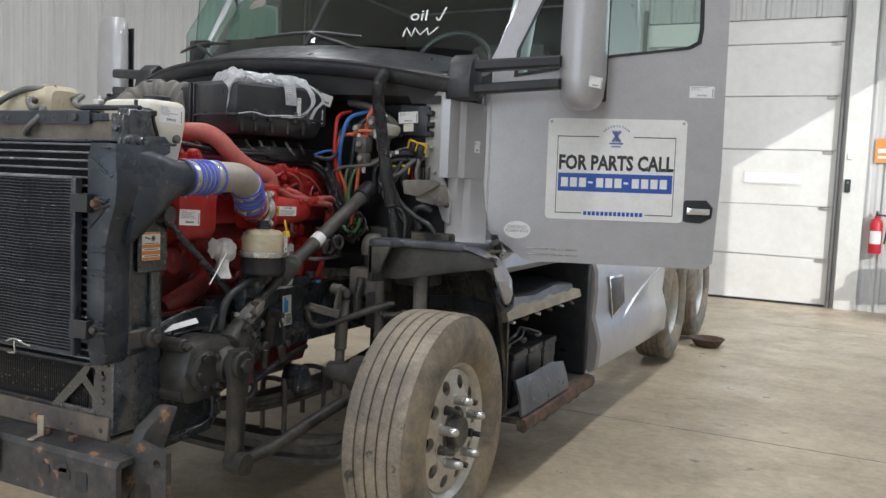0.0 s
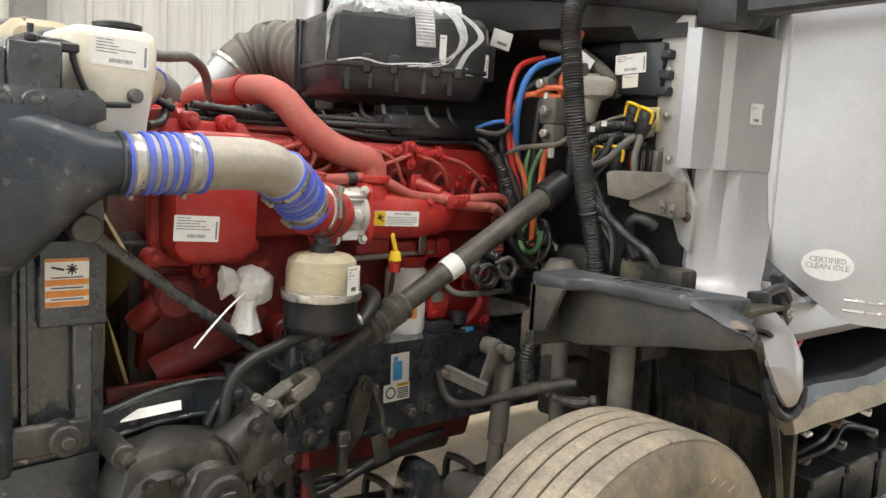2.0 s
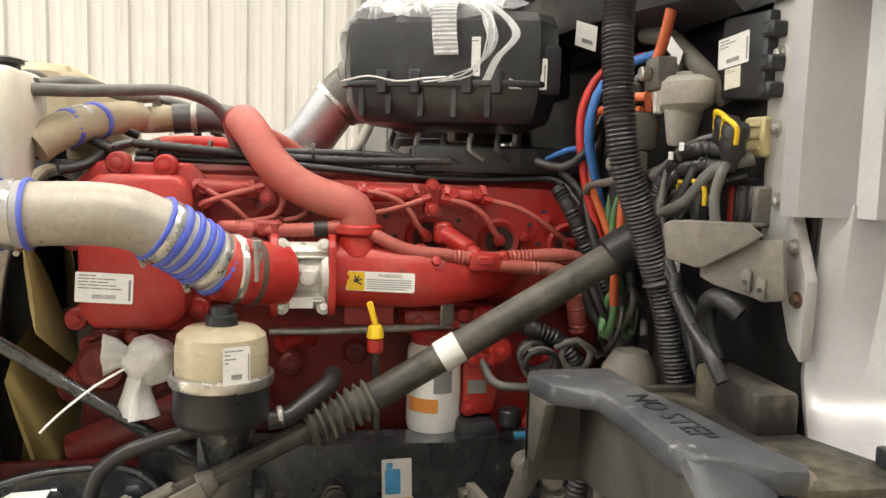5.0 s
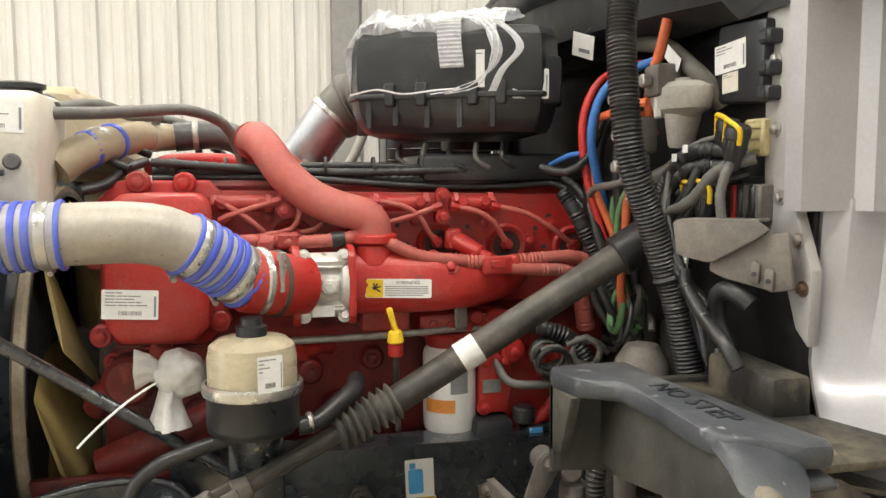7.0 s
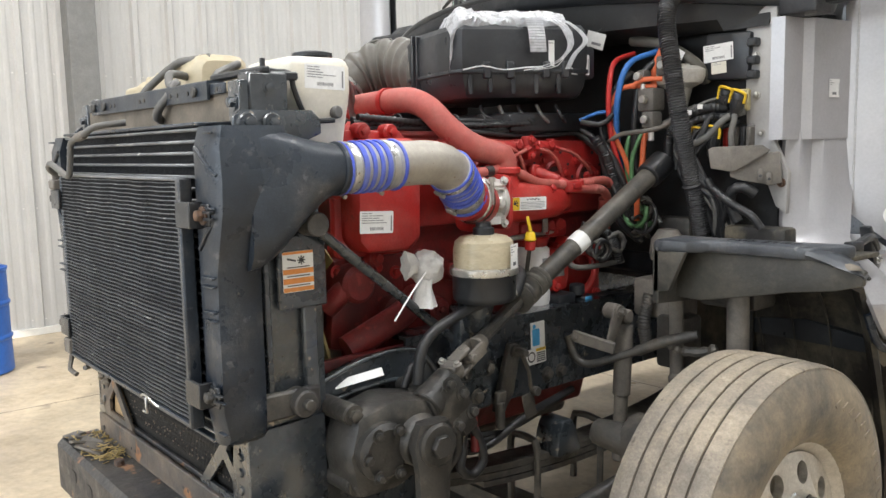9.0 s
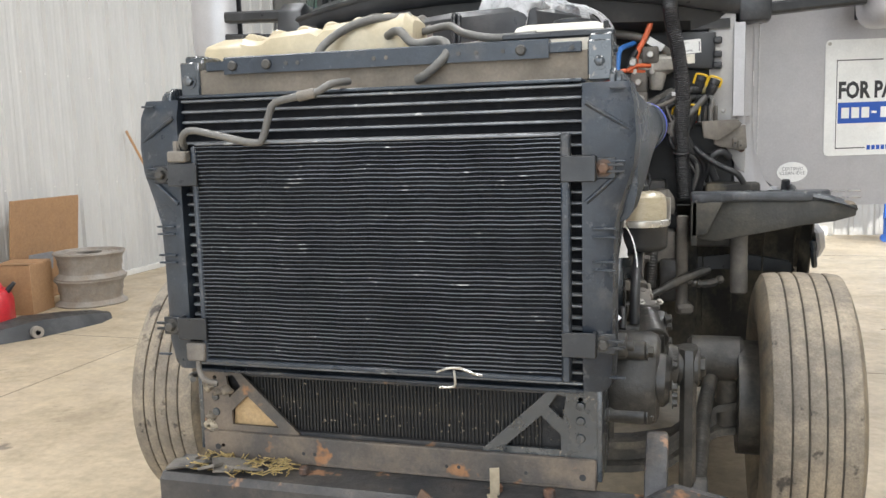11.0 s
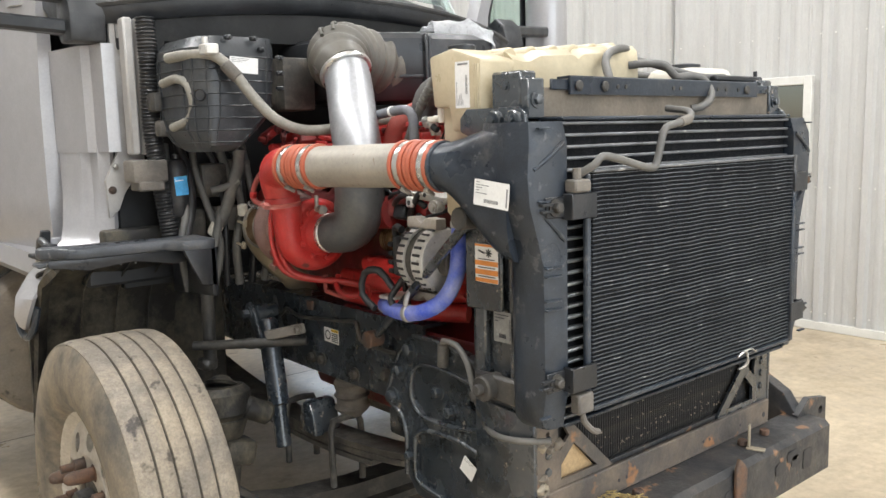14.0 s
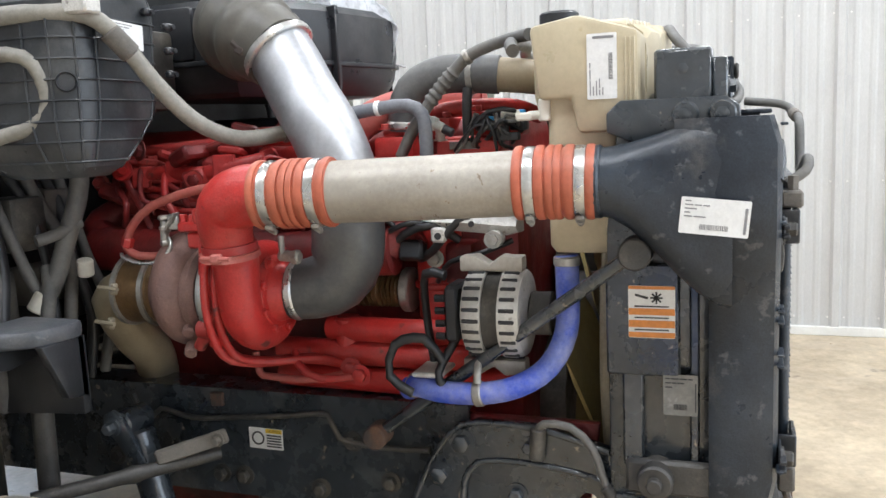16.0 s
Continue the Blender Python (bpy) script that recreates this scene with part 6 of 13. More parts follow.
for q in range(6):
    b = bmesh.new()
    y = 1.78 + 0.17 * q
    add_box(b, (1.13, y, 0.79), (0.03, 0.03 + 0.012 * (q % 3), 0.012), (20 * (q % 2), 15, 10 * q), 0.003)
    part("torn_flake", b, m_rust if q % 2 else m_clamp, step)
b = bmesh.new()
add_tube(b, [(1.02, 1.72, 0.99), (1.03, 1.8, 0.96), (1.02, 1.9, 0.97), (1.0, 1.98, 0.99)], 0.008, 8)
part("battery_cable", b, m_wire_red, truck, "red battery cable")
bm = bmesh.new()
span_box(bm, (0.46, 1.8, 0.33), (0.6, 3.0, 1.0), 0.01)
part("bay_wall", bm, m_black, truck)
bm = bmesh.new()
span_box(bm, (0.61, 2.93, 0.33), (1.14, 2.98, 1.0), 0.006)
part("bay_wall", bm, m_black, truck)

bm = bmesh.new()
span_box(bm, (0.45, 1.66, 0.4), (0.74, 1.68, 1.1), 0.006)
part("splash_panel", bm, m_mud, truck, "muddy black splash panel")
# inner fender liners and ledges
for s in (-1, 1):
    bm = bmesh.new()
    # top shell under the ledge that turns down behind the wheel, with a torn lower rim
    n = 14
    secs = []
    for q in range(n + 1):
        x = 0.66 + 0.47 * q / n
        k = q / n
        out = 0.035 * math.sin(q * 1.9) + 0.02 * math.sin(q * 4.3)
        prof = [(1.37 + 0.06 * k, 1.115 - 0.02 * k), (1.47 + 0.07 * k, 1.1 - 0.03 * k), (1.58 + 0.06 * k, 1.04 - 0.03 * k), (1.66 + 0.04 * k, 0.93), (1.7 + 0.03 * k, 0.8), (1.725 + 0.02 * k, 0.62), (1.73 + 0.02 * k, 0.36 + out)]
        secs.append([Vector((s * x, y + 0.006 * math.sin(5 * z + q), z)) for y, z in prof] + [Vector((s * x, y + 0.014, z + 0.004)) for y, z in prof[::-1]])
    add_loft(bm, secs)
    liner = part("fender_liner", bm, m_mud, truck, "muddy black inner fender liner with a torn rim")
    # outer flange of the liner
    bm = bmesh.new()
    pts = [(1.13, 1.36, 1.125), (1.13, 1.44, 1.105), (1.13, 1.53, 1.05), (1.13, 1.6, 0.94), (1.13, 1.66, 0.8), (1.135, 1.71, 0.6), (1.13, 1.74, 0.4)]
    secs = []
    for q, (x, y, z) in enumerate(pts):
        w = 0.03 + 0.014 * math.sin(q * 2.1)
        secs.append([Vector((s * x, y, z)), Vector((s * (x + 0.012), y - 0.02, z - w * 0.5)), Vector((s * (x + 0.004), y - 0.03, z - w)), Vector((s * (x - 0.03), y - 0.005, z - 0.01))])
    add_loft(bm, secs)
    part("liner_flange", bm, m_mud, liner)
    for q in range(4):
        bm = bmesh.new()
        x = 0.76 + 0.11 * q
        add_tube(bm, [(s * x, 1.47, 1.085), (s * x, 1.575, 1.025), (s * x, 1.65, 0.92), (s * x, 1.695, 0.78), (s * x, 1.715, 0.6)], 0.003, 6)
        part("liner_rib", bm, m_mud, liner)
    # moulded arm with raised words
    bm = bmesh.new()
    plan = [(0.708, 1.2), (0.74, 1.192), (0.81, 1.21), (0.845, 1.265), (0.915, 1.272), (1.08, 1.272), (1.115, 1.285), (1.135, 1.33), (1.168, 1.36), (1.172, 1.395), (1.15, 1.41), (1.07, 1.39), (0.94, 1.372), (0.84, 1.35), (0.705, 1.34)]
    M = Matrix.Translation((0, 0, 1.135)) if s > 0 else Matrix.Diagonal((-1, 1, 1, 1)) @ Matrix.Translation((0, 0, 1.135))
    add_prism(bm, plan, 0.033, M, 0.01)
    ledge = part("fender_ledge", bm, m_ledge, truck, "black moulded fender ledge with raised words")
    bm = bmesh.new()
    low = [(0.71, 1.0), (0.8, 0.997), (0.93, 1.022), (1.06, 1.05), (1.17, 1.066), (1.235, 1.085), (1.24, 1.12), (1.19, 1.138), (0.71, 1.138)] if s > 0 else [(0.71, 1.105), (0.8, 1.09), (0.93, 1.112), (1.06, 1.1), (1.165, 1.12), (1.165, 1.138), (0.71, 1.138)]
    add_prism(bm, low, 0.022, Matrix.Diagonal((s, 1, 1, 1)) @ at_y(1.285), 0.004)
    add_prism(bm, [(1.2, 0.99), (1.2, 1.138), (1.5, 1.138), (1.5, 0.97)], 0.02, Matrix.Diagonal((s, 1, 1, 1)) @ at_x(0.708), 0.003)
    add_prism(bm, [(0.71, 1.02), (0.76, 1.03), (0.81, 1.138), (0.71, 1.138)], 0.018, Matrix.Diagonal((s, 1, 1, 1)) @ at_y(1.2), 0.003)
    part("ledge_skirt", bm, m_skirt if s > 0 else m_black, ledge)
    bm = bmesh.new()
    add_box(bm, (s * 1.12, 1.37, 1.125), (0.12, 0.06, 0.012), (0, s * 6, 0), 0.004)
    part("ledge_lip", bm, m_ledge, ledge)
    if s > 0:
        bm = bmesh.new()
        secs = []
        for q, (x, y, z, w, h) in enumerate(((1.1, 1.325, 1.15, 0.05, 0.016), (1.15, 1.318, 1.142, 0.05, 0.014), (1.19, 1.305, 1.13, 0.045, 0.012), (1.22, 1.3, 1.118, 0.03, 0.008), (1.24, 1.295, 1.108, 0.014, 0.004))):
            secs.append([Vector((x, y + w * math.cos(a), z + h * math.sin(a) + 0.003 * math.sin(3 * a + q))) for a in [2 * math.pi * k / 12 for k in range(12)]])
        add_loft(bm, secs)
        part("torn_end", bm, m_ledge, ledge)
        bm = bmesh.new()
        add_loft(bm, [[Vector((x + r * math.cos(a), 1.285 + 0.5 * r * math.sin(a), z)) for a in [2 * math.pi * k / 10 for k in range(10)]] for x, z, r in ((1.2, 1.124, 0.034), (1.202, 1.132, 0.026), (1.2, 1.137, 0.012))])
        part("caked_dirt", bm, m_tan, ledge, "small heap of tan dirt")
    for i in range(7):
        b = bmesh.new()
        add_box(b, (s * (0.83 + 0.045 * i), 1.33, 1.118), (0.008, 0.07, 0.03), (0, 0, 0), 0.002)
        part("ledge_rib", b, m_dirty, ledge)
    # dark step in the cab floor behind the ledge
    bm = bmesh.new()
    span_box(bm, (s * 0.76, 1.46, 1.11), (s * 0.95, 1.528, 1.19), 0.012, 2)
    part("cab_floor_step", bm, m_mud, truck, "dusty black step in the cab floor")
    # shelf under it that carries tan dirt
    bm = bmesh.new()
    add_prism(bm, [(0.72, 1.33), (1.0, 1.36), (1.14, 1.4), (1.14, 1.6), (0.92, 1.52), (0.72, 1.52)], 0.012, Matrix.Diagonal((s, 1, 1, 1)) @ at_z(1.118), 0.003)
    part("ledge_shelf", bm, m_mud, ledge, "black shelf with caked tan dirt")
    for x, y, r in ((0.79, 1.385, 0.03), (0.93, 1.4, 0.03), (1.08, 1.43, 0.035)):
        bm = bmesh.new()
        secs = []
        for h, k in ((1.129, 1.0), (1.137, 0.8), (1.141, 0.4)):
            secs.append([Vector((s * (x + r * 1.5 * k * math.cos(a) * (1 + 0.3 * math.sin(3 * a + x * 9))), y + r * 0.7 * k * math.sin(a), h)) for a in [2 * math.pi * i / 12 for i in range(12)]])
        add_loft(bm, secs)
        part("caked_dirt", bm, m_tan, ledge, "small heap of tan dirt")
text_mesh("NO STEP", 0.05, Matrix.Translation((0.965, 1.323, 1.1685)) @ pose(0, 0, 0, 0, 0, 5), m_black, bpy.data.objects["fender_ledge.001"], "lettering", 0.001, 0.19)
text_mesh("NO STEP", 0.05, Matrix.Translation((-0.965, 1.323, 1.1685)) @ pose(0, 0, 0, 0, 0, -5), m_black, bpy.data.objects["fender_ledge"], "lettering", 0.001, 0.19)
# door hinge, wedge seal and silver sill behind the ledges
for sd in (1, -1):
    bm = bmesh.new()
    add_prism(bm, [(1.68, 1.185), (1.7, 1.19), (1.745, 1.135), (1.77, 1.07), (1.745, 1.05), (1.715, 1.09)], 0.03, Matrix.Diagonal((sd, 1, 1, 1)) @ at_x(1.045), 0.006)
    hinge = part("door_hinge", bm, m_black, truck, "black door hinge at the sill")
    bm = bmesh.new()
    add_box(bm, (sd * 1.08, 1.58, 1.14), (0.03, 0.05, 0.03), (0, 0, sd * -12), 0.006, 2)
    add_tube(bm, [(sd * 1.08, 1.6, 1.145), (sd * 1.08, 1.65, 1.155), (sd * 1.075, 1.7, 1.155), (sd * 1.07, 1.74, 1.12)], 0.012, 8)
    part("hinge_arm", bm, m_black, hinge)
    bm = bmesh.new()
    add_prism(bm, [(1.72, 1.16), (1.79, 1.15), (1.96, 1.075), (2.3, 1.06), (2.34, 1.03), (1.9, 1.0), (1.74, 1.0)], 0.04, Matrix.Diagonal((sd, 1, 1, 1)) @ at_x(1.0), 0.006)
    sill = part("sill_panel", bm, m_silver, truck, "silver sill panel below the open door")
    for y in (1.83, 1.9):
        bm = bmesh.new()
        add_lathe(bm, [(0, 0), (0.019, 0), (0.019, 0.008), (0.012, 0.016), (0, 0.018)], axis_matrix((sd * 1.04, y, 1.03), (sd, 0, 0)), 16)
        part("sill_plug", bm, m_whiteplastic, sill, "pale round plug")
    bm = bmesh.new()
    add_bolt(bm, (sd * 1.075, 1.745, 1.09), (sd, 0, 0), 0.009, 0.008)
    part("bolt", bm, m_clamp, hinge)
    # grey torn flap under the tongue
    bm = bmesh.new()
    add_tube(bm, [(sd * 1.14, 1.54, 0.97), (sd * 1.15, 1.57, 0.9), (sd * 1.16, 1.62, 0.865), (sd * 1.165, 1.67, 0.885), (sd * 1.165, 1.675, 0.93)], 0.011, 8)
    part("torn_flap", bm, m_tank, truck, "grey torn plastic flap")

# engine ---------------------------------------------------------------------------
bm = bmesh.new()
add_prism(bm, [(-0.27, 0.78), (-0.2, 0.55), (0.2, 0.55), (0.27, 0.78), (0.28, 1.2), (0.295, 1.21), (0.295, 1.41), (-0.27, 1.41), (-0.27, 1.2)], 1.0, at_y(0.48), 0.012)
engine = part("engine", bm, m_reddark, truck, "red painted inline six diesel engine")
bm = bmesh.new()
add_prism(bm, [(-0.24, 1.4), (0.26, 1.4), (0.26, 1.46), (0.2, 1.505), (-0.18, 1.505), (-0.24, 1.46)], 0.95, at_y(0.52), 0.014)
part("valve_cover", bm, m_red, engine)
bm = bmesh.new()
add_prism(bm, [(0.515, 1.215), (1.47, 1.215), (1.47, 1.44), (0.515, 1.46)], 0.012, at_x(0.288), 0.003)
part("head_side_plate", bm, m_red, engine)


def tube_part(name, pts, r, mat, parent, label="", n=10, rfun=None, step=0.02):
    b = bmesh.new()
    add_tube(b, pts, r, n, step, False, rfun)
    return part(name, b, mat, parent, label, 60)


def cyl_part(name, p0, p1, r, mat, parent, label="", r1=None, n=20, bevel=0.003):
    b = bmesh.new()
    add_cyl(b, p0, p1, r, r1, n, bevel)
    return part(name, b, mat, parent, label)


def box_part(name, lo, hi, mat, parent, label="", bevel=0.004, rot=None):
    b = bmesh.new()
    c = [(p + q) / 2 for p, q in zip(lo, hi)]
    add_box(b, c, [abs(q - p) for p, q in zip(lo, hi)], rot or (0, 0, 0), bevel, 2 if bevel > 0.006 else 1)
    return part(name, b, mat, parent, label)


def bolt_part(p, d, r, h, mat, parent):
    b = bmesh.new()
    add_bolt(b, p, d, r, h)
    return part("bolt", b, mat, parent)


def printed_label(name, M, w, h, parent, label, bars=5, code=True, ink=None, base=None, seed=1):
    """A white sticker with lines of small unreadable print as bars; M: x right, y up, z out."""
    rnd = random.Random(seed)
    b = bmesh.new()
    add_plate(b, round_rect(w, h, min(w, h) * 0.04, 2), [], 0.0006, M)
    st = part(name, b, base or m_label, parent, label, 0)
    b = bmesh.new()
    top = h * 0.38
    for i in range(bars):
        x = -w * 0.44
        y = top - i * h * 0.105
        for k in range(rnd.randint(1, 4)):
            ln = rnd.uniform(0.08, 0.24) * w
            if x + ln > w * 0.4:
                break
            add_plate(b, [(x, y), (x + ln, y), (x + ln, y + h * 0.035), (x, y + h * 0.035)], [], 0.0003, M @ Matrix.Translation((0, 0, 0.0007)))
            x += ln + 0.02 * w
    if code:
        x = -w * 0.2
        while x < w * 0.2:
            ww = rnd.uniform(0.006, 0.016) * w
            add_plate(b, [(x, -h * 0.36), (x + ww, -h * 0.36), (x + ww, -h * 0.22), (x, -h * 0.22)], [], 0.0003, M @ Matrix.Translation((0, 0, 0.0007)))
            x += ww + rnd.uniform(0.006, 0.014) * w
        add_plate(b, [(w * 0.42, -h * 0.4), (w * 0.46, -h * 0.4), (w * 0.46, h * 0.3), (w * 0.42, h * 0.3)], [], 0.0003, M @ Matrix.Translation((0, 0, 0.0007)))
    part("print", b, ink or m_print, st, "", 0)
    return st


def face_x(p, s, tilt=0.0, roll=0.0):
    """A pose on a face that looks along +x or -x (s)."""
    if s > 0:
        R = Matrix(((0, 0, 1, 0), (1, 0, 0, 0), (0, 1, 0, 0), (0, 0, 0, 1)))
    else:
        R = Matrix(((0, 0, -1, 0), (-1, 0, 0, 0), (0, 1, 0, 0), (0, 0, 0, 1)))
    return Matrix.Translation(p) @ R @ pose(0, 0, 0, 0, tilt, roll)


def face_y(p, roll=0.0, tilt=0.0):
    """A pose on a face that looks along -y."""
    return Matrix.Translation(p) @ Matrix(((1, 0, 0, 0), (0, 0, -1, 0), (0, 1, 0, 0), (0, 0, 0, 1))) @ pose(0, 0, 0, 0, tilt, roll)


# front gear cover, left side
bm = bmesh.new()
add_prism(bm, [(0.44, 1.205), (0.465, 1.172), (0.6, 1.168), (0.632, 1.2), (0.636, 1.43), (0.615, 1.455), (0.475, 1.455), (0.44, 1.42)], 0.105, at_x(0.305), 0.016)
gear = part("gear_cover", bm, m_redhi, engine, "smooth red front gear cover")
bm = bmesh.new()
add_prism(bm, [(0.42, 1.19), (0.45, 1.155), (0.62, 1.152), (0.652, 1.19), (0.655, 1.45), (0.63, 1.478), (0.46, 1.478), (0.42, 1.44)], 0.025, at_x(0.3), 0.006)
part("cover_flange", bm, m_red, gear)
for y, z in ((0.5, 1.475), (0.585, 1.472), (0.423, 1.18), (0.42, 1.33), (0.53, 1.15), (0.645, 1.2), (0.648, 1.33)):
    b = bmesh.new()
    add_cyl(b, (0.31, y, z), (0.35, y, z), 0.022, None, 14, 0.005)
    add_bolt(b, (0.35, y, z), (1, 0, 0), 0.012, 0.012)
    part("lug", b, m_red, gear)
printed_label("part_sticker", face_x((0.4115, 0.488, 1.25), 1, 0, -3), 0.1, 0.055, gear, "white printed parts sticker", 5, True, None, None, 3)
# lower front housing, water pump and pipes
bm = bmesh.new()
add_prism(bm, [(0.41, 0.92), (0.5, 0.9), (0.64, 0.93), (0.66, 1.15), (0.43, 1.15)], 0.05, at_x(0.25), 0.012)
add_cyl(bm, (0.29, 0.47, 1.09), (0.36, 0.47, 1.09), 0.05, None, 20, 0.01)
add_cyl(bm, (0.28, 0.6, 1.0), (0.34, 0.6, 1.0), 0.04, None, 18, 0.008)
part("front_housing", bm, m_reddark, engine)
for i, (y, z) in enumerate(((0.435, 1.12), (0.45, 1.05), (0.5, 1.13), (0.56, 1.12), (0.62, 1.1), (0.54, 0.95), (0.64, 0.98))):
    bolt_part((0.3, y, z), (1, 0, 0), 0.012, 0.014, m_red, engine)
tube_part("water_pipe", [(0.36, 0.42, 0.93), (0.37, 0.5, 0.965), (0.36, 0.6, 1.0), (0.31, 0.68, 1.03)], 0.036, m_reddark, engine, "red coolant pipe")
tube_part("water_pipe", [(0.3, 0.4, 1.03), (0.33, 0.44, 1.08), (0.3, 0.5, 1.12)], 0.028, m_reddark, engine)
cyl_part("belt_pulley", (0.1, 0.43, 1.12), (0.1, 0.47, 1.12), 0.09, m_dirty, engine, "black belt pulley")
cyl_part("crank_damper", (0.0, 0.42, 0.85), (0.0, 0.48, 0.85), 0.14, m_dirty, engine, "dark crankshaft damper")
box_part("belt", (0.18, 0.44, 0.78), (0.186, 0.465, 1.16), m_rubber, engine, "black drive belt", 0.001)
box_part("bracket", (0.2, 0.4, 0.8), (0.26, 0.47, 1.2), m_dirty, engine)

# intake elbow, throttle body and manifold
tube_part("intake_elbow", [(0.505, 0.695, 1.302), (0.49, 0.73, 1.295), (0.468, 0.762, 1.287), (0.44, 0.8, 1.281)], 0.058, m_redhi, engine, "red cast intake elbow", 24)
for y0, x0, z0 in ((0.722, 0.494, 1.298), (0.752, 0.474, 1.29)):
    d = Vector((-0.45, 0.9, -0.1)).normalized()
    cyl_part("band_clamp", Vector((x0, y0, z0)) - d * 0.007, Vector((x0, y0, z0)) + d * 0.007, 0.0615, m_clamp if y0 < 0.74 else m_rust, engine, "", None, 24)
bm = bmesh.new()
add_lathe(bm, [(0, -0.046), (0.062, -0.046), (0.064, -0.034), (0.056, -0.03), (0.054, 0.028), (0.064, 0.034), (0.064, 0.046), (0, 0.046)], axis_matrix((0.408, 0.842, 1.279), (0, 1, 0)), 32)
add_box(bm, (0.445, 0.842, 1.326), (0.03, 0.08, 0.022), (0, 35, 0), 0.006, 2)
add_box(bm, (0.445, 0.842, 1.234), (0.034, 0.08, 0.024), (0, -35, 0), 0.006, 2)
throttle = part("throttle_body", bm, m_castal, engine, "bare aluminium throttle body")
for y in (0.804, 0.879):
    for z in (1.222, 1.336):
        bolt_part((0.456, y, z), (1, 0, 0.2), 0.0085, 0.01, m_castal, throttle)
b = bmesh.new()
add_box(b, (0.463, 0.846, 1.279), (0.012, 0.046, 0.03), (0, 0, 0), 0.004, 2)
add_cyl(b, (0.46, 0.822, 1.279), (0.472, 0.822, 1.279), 0.012, None, 16, 0.002)
part("shaft_housing", b, m_castal, throttle)
b = bmesh.new()
add_cyl(b, (0.462, 0.85, 1.279), (0.478, 0.85, 1.279), 0.018, 0.016, 20, 0.003)
add_cyl(b, (0.478, 0.85, 1.279), (0.482, 0.85, 1.279), 0.01, None, 6, 0.001)
part("shaft_boss", b, m_castal, throttle)
for dz in (-0.038, 0.036):
    box_part("cast_rib", (0.455, 0.806, 1.277 + dz), (0.464, 0.878, 1.282 + dz), m_castal, throttle, "", 0.002)
box_part("rating_plate", (0.4625, 0.818, 1.222), (0.4645, 0.86, 1.242), m_label, throttle, "", 0.0005)
for y, w in ((0.79, 0.06), (0.894, 0.062)):
    bm = bmesh.new()
    add_prism(bm, round_rect(0.12, 0.15, 0.03, 4, 0.41 if y > 0.85 else 0.42, 1.278), 0.014, at_y(y - 0.007), 0.003)
    part("flange", bm, m_redhi, engine)
bm = bmesh.new()
secs = []
for y, x, z, w, h in ((0.9, 0.378, 1.275, 0.055, 0.063), (0.95, 0.383, 1.276, 0.053, 0.066), (1.06, 0.398, 1.272, 0.053, 0.058), (1.14, 0.388, 1.268, 0.05, 0.05), (1.2, 0.37, 1.27, 0.045, 0.042), (1.25, 0.34, 1.275, 0.035, 0.035), (1.28, 0.31, 1.28, 0.02, 0.025)):
    secs.append([Vector((x + w * abs(math.cos(a)) ** 0.8 * (1 if math.cos(a) > 0 else -1), y, z + h * abs(math.sin(a)) ** 0.8 * (1 if math.sin(a) > 0 else -1))) for a in [2 * math.pi * i / 24 for i in range(24)]])
add_loft(bm, secs)
manifold = part("intake_manifold", bm, m_redhi, engine, "bright red intake manifold with a warning sticker")
bm = bmesh.new()
add_cyl(bm, (0.39, 0.945, 1.31), (0.39, 0.945, 1.352), 0.042, 0.038, 22, 0.004)
add_cyl(bm, (0.39, 0.945, 1.352), (0.39, 0.945, 1.372), 0.046, None, 22, 0.004)
part("pipe_collar", bm, m_redhi, manifold)
W = Matrix.Translation((0.4425, 0.985, 1.268)) @ pose(0, 0, 0, 0, 0, -9) @ face_x((0, 0, 0), 1, 0, -1)
bm = bmesh.new()
add_plate(bm, round_rect(0.128, 0.037, 0.003, 2), [], 0.0006, W)
ws = part("warning_sticker", bm, m_label, manifold, "white and yellow warning sticker", 0)
bm = bmesh.new()
add_plate(bm, round_rect(0.033, 0.035, 0.003, 2, -0.046, 0), [], 0.0004, W @ Matrix.Translation((0, 0, 0.0008)))
yb = part("warning_field", bm, m_yellow, ws, "yellow pictogram field", 0)
bm = bmesh.new()
for k, (a, l) in enumerate(((20, 0.016), (60, 0.014), (100, 0.013), (-30, 0.018))):
    add_box(bm, (-0.046 + 0.004 * math.cos(radians(a)), 0.004 * math.sin(radians(a)), 0.0015), (l, 0.003, 0.0006), (0, 0, a))
bm.transform(W)
part("pictogram", bm, m_ink, ws)
text_mesh("WARNING", 0.009, W @ Matrix.Translation((0.018, 0.0115, 0.001)), m_ink, ws, "lettering", 0.0002, 0.046)
bm = bmesh.new()
for i in range(5):
    add_plate(bm, [(-0.026, 0.003 - i * 0.0042), (0.058 - 0.01 * (i == 4), 0.003 - i * 0.0042), (0.058 - 0.01 * (i == 4), 0.0045 - i * 0.0042), (-0.026, 0.0045 - i * 0.0042)], [], 0.0003, W @ Matrix.Translation((0, 0, 0.0008)))
part("print", bm, m_print, ws, "", 0)
bolt_part((0.436, 1.09, 1.305), (0.8, 0, 0.5), 0.01, 0.01, m_red, manifold)
box_part("manifold_bracket", (0.36, 0.92, 1.17), (0.372, 1.02, 1.23), m_red, engine, "", 0.003)
box_part("stay_bracket", (0.37, 1.11, 1.17), (0.378, 1.14, 1.235), m_steel, engine, "dull steel stay bracket", 0.003, (0, 0, 20))

